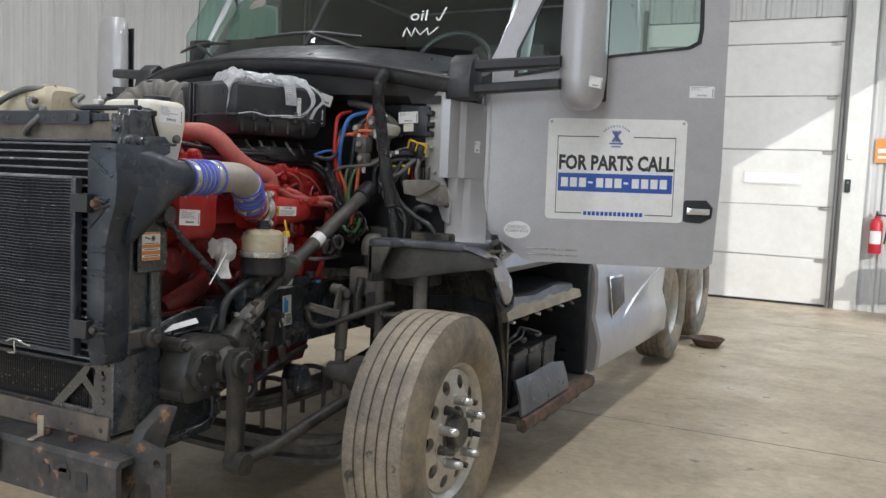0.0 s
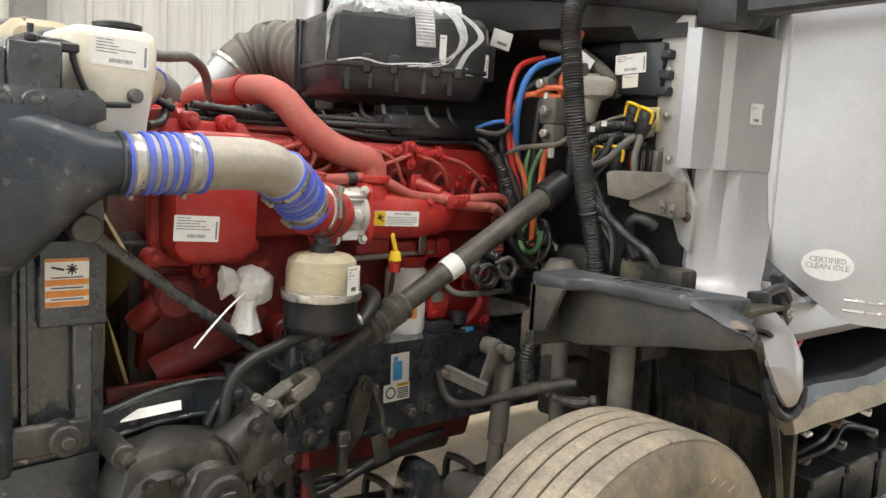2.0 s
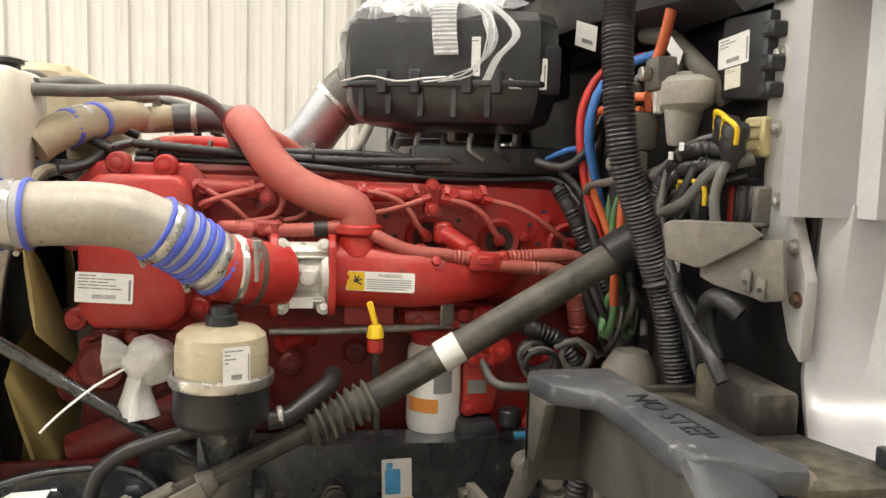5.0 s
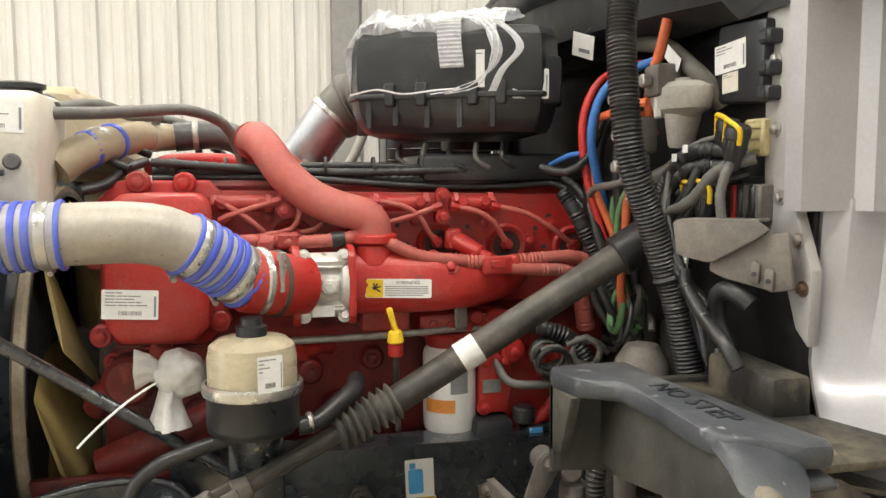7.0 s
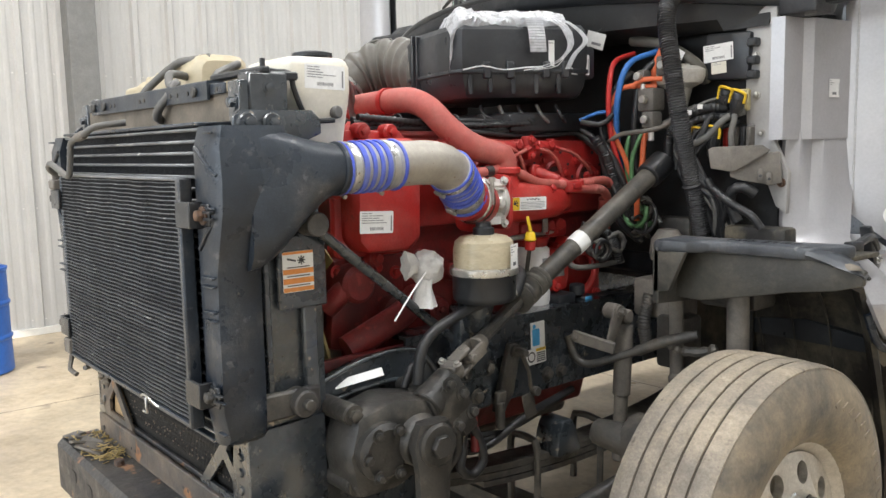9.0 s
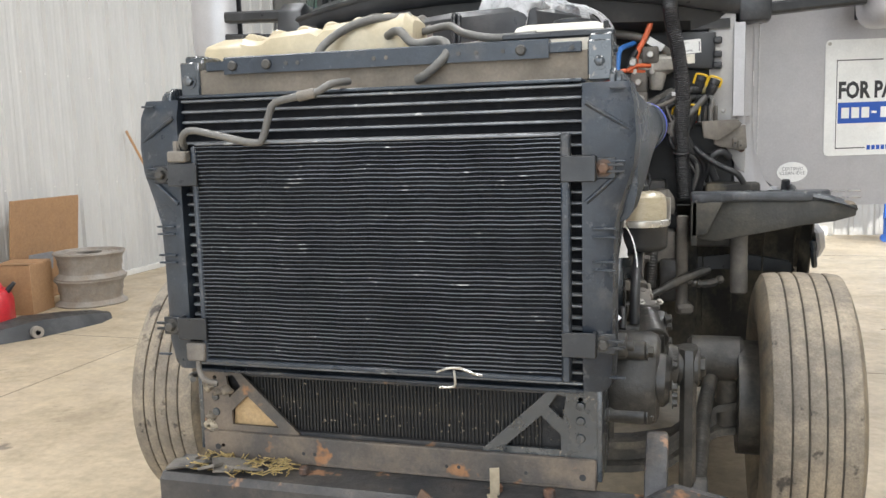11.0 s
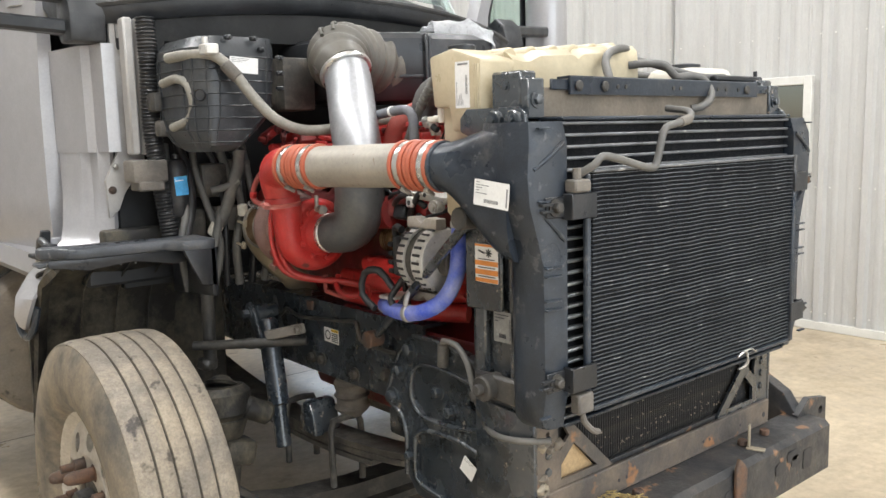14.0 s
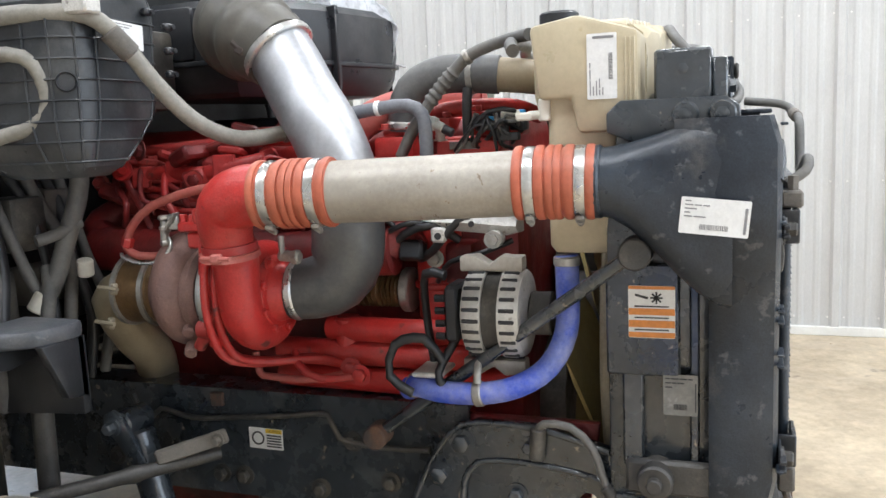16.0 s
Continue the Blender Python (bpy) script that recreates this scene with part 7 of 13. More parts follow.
b = bmesh.new()
add_box(b, (0.524, 0.765, 1.305), (0.016, 0.012, 0.05), (0, 0, -20), 0.003)
add_cyl(b, (0.535, 0.763, 1.282), (0.535, 0.763, 1.345), 0.005, None, 8)
add_cyl(b, (0.535, 0.763, 1.34), (0.535, 0.763, 1.352), 0.0085, None, 6)
part("clamp_bolt", b, m_steel, engine, "steel v-band clamp bolt with flaking paint")
for y in (1.0, 1.07, 1.14):
    bolt_part((0.352 + 0.01 * (y < 1.1), y, 1.318), (0.5, 0, 1), 0.011, 0.012, m_red, manifold)
# faded red crossover pipe over the engine
tube_part("crossover_pipe", [(-0.285, 0.845, 1.44), (-0.285, 0.825, 1.485), (-0.27, 0.785, 1.515), (-0.21, 0.735, 1.538), (-0.1, 0.71, 1.55), (0.05, 0.708, 1.556), (0.18, 0.715, 1.562), (0.255, 0.725, 1.56), (0.305, 0.745, 1.535), (0.335, 0.775, 1.49), (0.36, 0.825, 1.445), (0.375, 0.88, 1.42), (0.388, 0.925, 1.408), (0.391, 0.943, 1.39), (0.39, 0.945, 1.355)], 0.035, m_redpipe, engine, "faded red crossover pipe", 20)
b = bmesh.new()
add_lathe(b, [(0.037, -0.008), (0.04, -0.008), (0.04, 0.008), (0.037, 0.008)], axis_matrix((0.16, 0.714, 1.561), (1, 0.05, 0.02)), 24)
add_box(b, (0.16, 0.715, 1.515), (0.014, 0.004, 0.03), (0, 0, 0), 0.001)
part("pipe_strap", b, m_red, engine)

# head side: rail in pieces, fuel lines, clamps, pockets of the injectors
for i in range(5):
    y = 0.79 + 0.151 * i
    z = 1.352 - 0.006 * i
    b = bmesh.new()
    add_lathe(b, [(0.026, 0.0), (0.034, 0.006), (0.041, 0.008), (0.047, 0.0)], axis_matrix((0.3, y, z), (1, 0, 0)), 22)
    part("pocket_rim", b, m_red, engine)
    # shallow disc whose dark colour paints the shade of the deep recess
    b = bmesh.new()
    add_lathe(b, [(0, 0.001), (0.02, 0.0012), (0.033, 0.004), (0.036, 0.001), (0, 0.0)], axis_matrix((0.3, y, z), (1, 0, 0)), 20)
    pocket = part("injector_pocket", b, m_pocket, engine, "injector pocket with its recess shade painted dark")
    b = bmesh.new()
    add_cyl(b, (0.298, y, z), (0.322, y - 0.003, z + 0.004), 0.014, None, 6, 0.002)
    add_cyl(b, (0.32, y - 0.003, z + 0.004), (0.332, y - 0.006, z + 0.01), 0.0085, None, 10, 0.002)
    part("line_nut", b, m_red, pocket)
    for dy, dz in ((0.065, 0.035), (0.085, -0.005), (-0.065, -0.02), (0.06, -0.04), (0.03, 0.075), (0.095, 0.06)):
        b = bmesh.new()
        add_cyl(b, (0.298, y + dy, z + dz), (0.3012, y + dy, z + dz), 0.0052 + 0.0015 * (dz > 0.05), None, 10)
        part("plug_hole", b, m_ink, engine)
    for dy, dz in ((-0.05, 0.05), (0.052, 0.008)):
        bolt_part((0.3, y + dy, z + dz), (1, 0, 0), 0.0105, 0.01, m_red, engine)
for y0, y1 in ((0.63, 0.755), (0.8, 0.915), (0.945, 1.072), (1.112, 1.21)):
    b = bmesh.new()
    add_cyl(b, (0.328, y0, 1.433 - 0.012 * (y0 - 0.6)), (0.328, y1, 1.432 - 0.012 * (y1 - 0.6)), 0.0165, None, 16, 0.003)
    for yy in (y0 + 0.012, y1 - 0.012):
        add_cyl(b, (0.328, yy - 0.006, 1.432), (0.328, yy + 0.006, 1.432), 0.0195, None, 6, 0.001)
    for yy in (y0 + 0.025, y1 - 0.025):
        add_cyl(b, (0.33, yy, 1.43), (0.35, yy, 1.432), 0.0115, None, 10, 0.002)
    part("fuel_rail", b, m_red, engine)
for pts in ([(0.345, 0.655, 1.4), (0.352, 0.672, 1.41), (0.35, 0.715, 1.424), (0.345, 0.762, 1.437)],
            [(0.345, 0.648, 1.437), (0.352, 0.698, 1.406), (0.345, 0.725, 1.382), (0.335, 0.745, 1.36)],
            [(0.345, 0.795, 1.438), (0.352, 0.803, 1.412), (0.35, 0.787, 1.38), (0.345, 0.74, 1.37), (0.345, 0.7, 1.362)],
            [(0.345, 0.82, 1.43), (0.352, 0.85, 1.4), (0.35, 0.83, 1.378), (0.345, 0.79, 1.372)],
            [(0.345, 0.951, 1.434), (0.352, 1.002, 1.426), (0.35, 1.042, 1.404), (0.345, 1.062, 1.372), (0.332, 1.083, 1.347)],
            [(0.33, 0.945, 1.372), (0.348, 0.963, 1.385), (0.352, 1.021, 1.401), (0.348, 1.086, 1.422)],
            [(0.345, 1.116, 1.42), (0.352, 1.162, 1.412), (0.35, 1.2, 1.389), (0.345, 1.22, 1.36), (0.332, 1.238, 1.338)],
            [(0.345, 1.203, 1.42), (0.352, 1.268, 1.406), (0.35, 1.329, 1.372), (0.345, 1.36, 1.35), (0.332, 1.388, 1.332)]):
    tube_part("fuel_line", pts, 0.0058, m_redpipe, engine, "", 8)
    for e0, e1 in ((pts[0], pts[1]), (pts[-1], pts[-2])):
        d = (Vector(e1) - Vector(e0)).normalized()
        cyl_part("line_nut", Vector(e0) - d * 0.006, Vector(e0) + d * 0.014, 0.0098, m_red, engine, "", 0.0085, 6, 0.001)
for y, z0, z1 in ((0.774, 1.405, 1.468), (1.092, 1.388, 1.458)):
    b = bmesh.new()
    add_prism(b, [(y - 0.012, z0), (y - 0.013, z0 + 0.025), (y - 0.009, z1 - 0.012), (y - 0.006, z1), (y + 0.006, z1), (y + 0.009, z1 - 0.012), (y + 0.013, z0 + 0.025), (y + 0.012, z0)], 0.036, at_x(0.314), 0.004)
    cb = part("rail_clamp", b, m_red, engine)
    for z in (z0 + 0.012, z1 - 0.012):
        bolt_part((0.351, y, z), (1, 0, 0), 0.0095, 0.011, m_red, cb)
loom_a = [(0.37, 0.69, 1.36), (0.398, 0.721, 1.362), (0.405, 0.795, 1.359), (0.402, 0.857, 1.361), (0.4, 0.889, 1.363), (0.395, 0.912, 1.369)]
tube_part("painted_loom", loom_a, 0.013, m_redpipe, engine, "painted corrugated wiring loom", 10, ribbed(0.0115, 0.003, 0.008), 0.004)
tube_part("tape_band", [(0.402, 0.86, 1.361), (0.4, 0.886, 1.363)], 0.0155, m_rubber, engine, "black tape band", 12)
tube_part("painted_loom", [(0.4, 0.96, 1.362), (0.42, 0.977, 1.352), (0.425, 1.035, 1.327), (0.425, 1.103, 1.318), (0.42, 1.182, 1.311), (0.415, 1.263, 1.315), (0.41, 1.347, 1.318), (0.395, 1.401, 1.3), (0.375, 1.43, 1.26)], 0.013, m_redpipe, engine, "painted corrugated wiring loom", 10, ribbed(0.0115, 0.003, 0.008), 0.004)
tube_part("painted_loom", [(0.43, 1.17, 1.303), (0.425, 1.265, 1.295), (0.415, 1.333, 1.29), (0.4, 1.377, 1.267), (0.385, 1.396, 1.232), (0.37, 1.4, 1.17)], 0.013, m_redpipe, engine, "painted corrugated wiring loom", 10, ribbed(0.0115, 0.003, 0.008), 0.004)
b = bmesh.new()
add_box(b, (0.425, 1.185, 1.306), (0.036, 0.06, 0.034), (0, 0, 0), 0.006, 2)
add_box(b, (0.446, 1.185, 1.31), (0.008, 0.03, 0.016), (0, 0, 0), 0.002)
add_box(b, (0.42, 1.225, 1.306), (0.03, 0.018, 0.04), (0, 0, 0), 0.004)
part("loom_plug", b, m_red, engine)
b = bmesh.new()
add_cyl(b, (0.33, 1.12, 1.352), (0.395, 1.165, 1.325), 0.02, 0.0165, 16, 0.004)
add_cyl(b, (0.395, 1.165, 1.325), (0.415, 1.178, 1.316), 0.012, None, 12, 0.002)
add_box(b, (0.335, 1.118, 1.352), (0.03, 0.035, 0.045), (0, 0, 0), 0.006)
part("pressure_sensor", b, m_redhi, engine)
b = bmesh.new()
add_box(b, (0.4, 0.775, 1.362), (0.03, 0.05, 0.03), (0, 0, 15), 0.005)
add_box(b, (0.41, 0.737, 1.352), (0.026, 0.03, 0.026), (0, 0, -10), 0.004)
add_cyl(b, (0.405, 0.79, 1.34), (0.405, 0.79, 1.375), 0.014, None, 12, 0.003)
part("loom_plug", b, m_red, engine)
# lower side: pipes, oil filter, dipstick
tube_part("steel_line", [(0.4, 0.78, 1.166), (0.39, 0.9, 1.165), (0.37, 1.05, 1.166), (0.35, 1.2, 1.167)], 0.0075, m_steel, engine, "bright steel line")
b = bmesh.new()
add_lathe(b, [(0, 0.0), (0.042, 0.0), (0.053, 0.006), (0.056, 0.02), (0.056, 0.165), (0.054, 0.175), (0.045, 0.185), (0, 0.185)], Matrix.Translation((0.33, 1.11, 0.945)), 32)
oilf = part("oil_filter", b, m_label, engine, "white spin-on oil filter")
b = bmesh.new()
add_lathe(b, [(0.0564, 0.05), (0.0567, 0.05), (0.0567, 0.078), (0.0564, 0.078)], Matrix.Translation((0.33, 1.11, 0.945)) @ pose(0, 0, 0, 0, 0, -70), 16, 70)
part("label_bar", b, m_orangelabel, oilf)
b = bmesh.new()
add_lathe(b, [(0.0564, 0.09), (0.0567, 0.09), (0.0567, 0.15), (0.0564, 0.15)], Matrix.Translation((0.33, 1.11, 0.945)) @ pose(0, 0, 0, 0, 0, -10), 12, 40)
part("print_bar", b, m_print, oilf)
b = bmesh.new()
add_cyl(b, (0.33, 1.11, 1.128), (0.33, 1.11, 1.158), 0.05, 0.056, 24, 0.004)
add_box(b, (0.3, 1.14, 1.175), (0.12, 0.2, 0.05), (0, 0, 0), 0.012, 2)
add_cyl(b, (0.34, 1.2, 1.19), (0.37, 1.2, 1.19), 0.018, None, 12, 0.003)
add_cyl(b, (0.34, 1.16, 1.19), (0.37, 1.16, 1.19), 0.015, None, 12, 0.003)
part("filter_head", b, m_red, engine)
b = bmesh.new()
add_box(b, (0.29, 1.3, 1.0), (0.09, 0.26, 0.22), (0, 0, 0), 0.02, 2)
add_cyl(b, (0.3, 1.22, 1.1), (0.36, 1.22, 1.1), 0.03, None, 16, 0.005)
add_cyl(b, (0.3, 1.32, 1.07), (0.35, 1.32, 1.07), 0.025, None, 16, 0.005)
part("fuel_pump", b, m_red, engine, "red fuel pump housing")
for y, z in ((1.2, 1.03), (1.25, 0.93), (1.38, 1.08), (1.4, 0.95), (1.3, 1.1)):
    bolt_part((0.337, y, z), (1, 0, 0), 0.012, 0.012, m_red, engine)
for y, z in ((1.071, 1.178), (1.107, 1.174), (1.144, 1.172), (1.196, 1.172), (1.217, 1.187)):
    b = bmesh.new()
    add_cyl(b, (0.3, y, z), (0.356, y, z), 0.017, 0.0155, 14, 0.003)
    add_bolt(b, (0.356, y, z), (1, 0, 0), 0.0105, 0.01)
    part("cast_boss", b, m_red, engine)
b = bmesh.new()
add_prism(b, [(1.165, 0.985), (1.225, 0.985), (1.235, 1.03), (1.235, 1.115), (1.165, 1.115)], 0.05, at_x(0.32), 0.008)
add_cyl(b, (0.33, 1.235, 1.12), (0.385, 1.235, 1.12), 0.03, 0.026, 18, 0.005)
add_cyl(b, (0.33, 1.297, 1.107), (0.375, 1.297, 1.107), 0.024, None, 16, 0.004)
add_box(b, (0.36, 1.345, 1.107), (0.05, 0.05, 0.04), (0, 0, 12), 0.008)
part("filter_base", b, m_redhi, engine)
for p in ((0.386, 1.235, 1.12), (0.376, 1.297, 1.107), (0.372, 1.18, 1.1), (0.372, 1.22, 1.1), (0.372, 1.175, 1.0)):
    bolt_part(p, (1, 0, 0), 0.0105, 0.011, m_red, engine)
box_part("data_plate", (0.3702, 1.172, 1.03), (0.372, 1.212, 1.058), m_dull, engine, "", 0.0006)
b = bmesh.new()
add_box(b, (0.36, 1.19, 0.955), (0.09, 0.08, 0.05), (0, 0, 0), 0.01, 2)
add_cyl(b, (0.38, 1.26, 0.965), (0.38, 1.26, 1.0), 0.024, None, 16, 0.004)
add_box(b, (0.385, 1.285, 0.94), (0.05, 0.06, 0.045), (0, 0, 15), 0.006)
part("module_plug", b, m_black, engine, "black connector block")
box_part("plug_lock", (0.41, 1.262, 0.948), (0.416, 1.29, 0.962), m_labelblue, engine, "", 0.002)
tube_part("red_pipe", [(0.36, 1.33, 1.09), (0.39, 1.335, 1.04), (0.39, 1.31, 0.995), (0.37, 1.27, 0.95)], 0.012, m_red, engine, "", 12)
tube_part("corrugated_loom", [(0.4, 1.26, 1.18), (0.42, 1.29, 1.172), (0.43, 1.335, 1.155), (0.435, 1.37, 1.118), (0.43, 1.4, 1.06)], 0.017, m_rubber, engine, "black corrugated loom", 12, ribbed(0.0145, 0.004, 0.009), 0.004)
tube_part("coiled_cable", [(0.44, 1.33, 1.14), (0.45, 1.37, 1.155), (0.45, 1.4, 1.13), (0.45, 1.385, 1.098), (0.445, 1.35, 1.105), (0.44, 1.345, 1.135), (0.44, 1.385, 1.147), (0.44, 1.42, 1.12)], 0.0075, m_hose, engine, "grey looped cable", 8)
tube_part("corrugated_loom", [(0.38, 1.34, 1.45), (0.4, 1.36, 1.41), (0.405, 1.385, 1.36), (0.41, 1.41, 1.31), (0.43, 1.44, 1.25)], 0.016, m_rubber, engine, "black corrugated loom", 12, ribbed(0.0135, 0.004, 0.009), 0.004)
tube_part("fuel_line", [(0.36, 1.2, 1.1), (0.4, 1.22, 1.06), (0.42, 1.28, 1.055), (0.43, 1.42, 1.06)], 0.009, m_hose, engine, "", 8)
tube_part("red_hose", [(0.37, 1.4, 1.16), (0.38, 1.39, 1.21), (0.39, 1.38, 1.26)], 0.02, m_redpipe, engine, "", 12, ribbed(0.018, 0.003, 0.01), 0.004)
b = bmesh.new()
add_tube(b, [(0.42, 0.985, 0.98), (0.44, 0.98, 1.08), (0.458, 0.976, 1.15)], 0.006, 8)
dip = part("dipstick_tube", b, m_dirty, engine)
cyl_part("dipstick_collar", (0.457, 0.976, 1.138), (0.459, 0.976, 1.165), 0.015, m_redhi, dip)
b = bmesh.new()
add_cyl(b, (0.459, 0.976, 1.165), (0.46, 0.975, 1.19), 0.017, 0.013, 14, 0.003)
add_box(b, (0.461, 0.97, 1.21), (0.007, 0.012, 0.05), (16, 0, 0), 0.003)
part("dipstick_handle", b, m_yellow, dip, "yellow dipstick handle")
for i, (y, z, r) in enumerate(((0.72, 1.12, 0.035), (0.82, 1.08, 0.03), (0.95, 1.1, 0.03), (0.88, 0.99, 0.045), (1.02, 1.02, 0.03), (0.76, 0.98, 0.04))):
    b = bmesh.new()
    add_cyl(b, (0.25, y, z), (0.3 + 0.02 * (i % 2), y, z), r, r * 0.85, 18, 0.006)
    add_bolt(b, (0.3 + 0.02 * (i % 2), y, z), (1, 0, 0), 0.011, 0.012)
    part("block_boss", b, m_reddark, engine)
tube_part("breather_pipe", [(0.3, 0.86, 1.13), (0.36, 0.83, 1.145), (0.39, 0.8, 1.14)], 0.017, m_red, engine, "", 12)

# harness rail along the head
for k, (dx, dz, r) in enumerate(((0.0, 0.0, 0.012), (0.018, 0.012, 0.009), (-0.012, 0.016, 0.008), (0.02, -0.012, 0.007))):
    pts = [(0.27 + dx + 0.008 * math.sin(i * 1.3 + k), 0.52 + 0.105 * i, 1.495 - 0.003 * i + dz + 0.006 * math.sin(i * 0.9 + 2 * k)) for i in range(9)]
    tube_part("wiring_loom", pts + [(0.32 + dx, 1.4, 1.43 + dz), (0.38 + dx, 1.42, 1.36), (0.4 + dx, 1.44, 1.28)], r, m_rubber, engine, "black corrugated wiring loom along the head", 8, ribbed(r * 0.9, r * 0.2, 0.007) if k < 2 else None, 0.005 if k < 2 else 0.02)
for i in range(9):
    y = 0.56 + 0.1 * i
    b = bmesh.new()
    add_lathe(b, [(0.019, -0.003), (0.0215, -0.003), (0.0215, 0.003), (0.019, 0.003)], axis_matrix((0.276, y, 1.502), (0, 1, 0)), 12)
    part("cable_tie", b, m_ink, engine)
tube_part("loom_loop", [(0.22, 0.5, 1.515), (0.28, 0.47, 1.5), (0.33, 0.44, 1.47), (0.36, 0.4, 1.46)], 0.01, m_rubber, engine)
tube_part("loom_loop", [(0.15, 0.5, 1.53), (0.2, 0.44, 1.555), (0.28, 0.42, 1.53), (0.3, 0.48, 1.5)], 0.009, m_rubber, engine)

# blue hose, bent pipe and second blue hose to the engine
def ringed_hose(name, pts, r, ring_mat, base_mat, rings, clamps, parent, label):
    """A silicone hose with raised coloured rings at given shares of its length and bright clamps."""
    h = tube_part(name, pts, r, base_mat, parent, label, 28, None, 0.006)
    line = curve_points(pts, 0.004)
    acc = [0.0]
    for a, b in zip(line, line[1:]):
        acc.append(acc[-1] + (b - a).length)
    for share, width, mat, grow in [(s_, w_, ring_mat, 0.0045) for s_, w_ in rings] + [(s_, 0.016, m_clamp, 0.003) for s_ in clamps]:
        want = share * acc[-1]
        i = min(range(len(acc)), key=lambda k: abs(acc[k] - want))
        i = max(1, min(len(line) - 2, i))
        d = line[i + 1] - line[i - 1]
        b = bmesh.new()
        w2 = width / 2
        add_lathe(b, [(r - 0.002, -w2), (r + grow * 0.7, -w2), (r + grow, -w2 * 0.5), (r + grow, w2 * 0.5), (r + grow * 0.7, w2), (r - 0.002, w2)], axis_matrix(line[i], d), 32)
        ring = part("hose_ring" if mat is ring_mat else "hose_clamp", b, mat, h)
        if mat is m_clamp:
            # worm screw on the band
            t_ = axis_matrix(line[i], d)
            b = bmesh.new()
            add_box(b, (0, 0, 0), (0.022, 0.008, 0.014), (0, 0, 0), 0.002)
            add_cyl(b, (0.011, 0, 0), (0.02, 0, 0), 0.0055, None, 8, 0.001)
            b.transform(t_ @ pose(0, 0, 0, 0, 0, 205) @ Matrix.Translation((0, r + 0.007, 0)))
            part("clamp_screw", b, m_steel, ring)
    return h


charge_l = tube_part("charge_pipe", [(0.583, 0.405, 1.394), (0.581, 0.46, 1.396), (0.579, 0.52, 1.396), (0.572, 0.57, 1.388), (0.555, 0.615, 1.366)], 0.051, m_pipe, truck, "dull aluminium charge air pipe", 28)
ringed_hose("blue_hose", [(0.585, 0.272, 1.39), (0.585, 0.34, 1.392), (0.583, 0.42, 1.394)], 0.0535, m_blue, m_hosegrey, [(0.03, 0.007), (0.26, 0.012), (0.4, 0.01), (0.54, 0.01), (0.68, 0.012), (0.97, 0.008)], [0.14, 0.82], charge_l, "grey hose with blue silicone rings")
ringed_hose("blue_hose", [(0.562, 0.6, 1.375), (0.545, 0.632, 1.355), (0.525, 0.665, 1.33), (0.503, 0.7, 1.302)], 0.0535, m_blue, m_hosegrey, [(0.03, 0.008), (0.25, 0.013), (0.4, 0.011), (0.54, 0.011), (0.68, 0.012), (0.97, 0.01)], [0.13, 0.83], charge_l, "grey hose with blue silicone rings")

# coolant separator bowl
B = Matrix.Translation((0.56, 0.708, 0))
b = bmesh.new()
add_lathe(b, [(0, 1.043), (0.07, 1.043), (0.078, 1.05), (0.08, 1.06), (0.08, 1.108), (0.084, 1.114), (0, 1.114)], B, 36)
sep = part("fuel_filter", b, m_black, truck, "fuel filter with dusty clear bowl on a black base")
b = bmesh.new()
add_lathe(b, [(0.08, 1.112), (0.085, 1.113), (0.087, 1.118), (0.087, 1.13), (0.08, 1.133)], B, 40)
part("clamp_ring", b, m_clamp, sep, "bright clamp ring")
b = bmesh.new()
add_lathe(b, [(0.077, 1.126), (0.077, 1.175), (0.073, 1.196), (0.06, 1.207), (0.035, 1.212), (0, 1.213)], B, 36)
part("bowl", b, material("dusty_amber_bowl", (0.5, 0.44, 0.31), (0.38, 0.33, 0.23), 7, (0.2, 0.4), dust=(0.16, 0.13, 0.09), dust_amount=0.3, dust_scale=11, stretch=(1, 1, 2.5), grain=0.06), sep, "clouded amber plastic bowl")
b = bmesh.new()
add_lathe(b, [(0.027, 1.208), (0.027, 1.228), (0.02, 1.231), (0.019, 1.243), (0, 1.244)], B, 14)
part("cap", b, m_black, sep, "black ribbed cap")
printed_label("part_sticker", Matrix.Translation((0.6385, 0.738, 1.16)) @ pose(0, 0, 0, 0, 0, 22) @ face_x((0, 0, 0), 1), 0.044, 0.062, sep, "white printed parts sticker", 4, True, None, None, 5)
b = bmesh.new()
add_cyl(b, (0.525, 0.71, 1.045), (0.515, 0.71, 0.96), 0.05, 0.036, 20, 0.006)
add_box(b, (0.495, 0.71, 0.93), (0.05, 0.1, 0.2), (0, 0, 0), 0.01, 2)
add_box(b, (0.48, 0.72, 0.82), (0.06, 0.12, 0.16), (0, 0, 0), 0.008)
part("filter_base", b, m_frame, sep)
tube_part("drain_hose", [(0.56, 0.785, 1.045), (0.555, 0.82, 1.05), (0.53, 0.86, 1.075), (0.5, 0.89, 1.09), (0.45, 0.9, 1.095)], 0.017, m_rubber, sep, "black rubber hose", 14)
cyl_part("hose_clamp", (0.556, 0.8, 1.048), (0.555, 0.812, 1.05), 0.0195, m_steel, sep)
tube_part("drain_hose", [(0.56, 0.7, 1.037), (0.56, 0.66, 1.03), (0.56, 0.6, 1.012), (0.56, 0.548, 0.993), (0.56, 0.51, 0.962), (0.56, 0.495, 0.92), (0.56, 0.49, 0.87)], 0.0135, m_rubber, sep, "black rubber hose", 14)
for y, z in ((0.68, 0.85), (0.76, 0.85), (0.72, 0.78)):
    bolt_part((0.512, y, z), (1, 0, 0), 0.014, 0.014, m_dirty, sep)

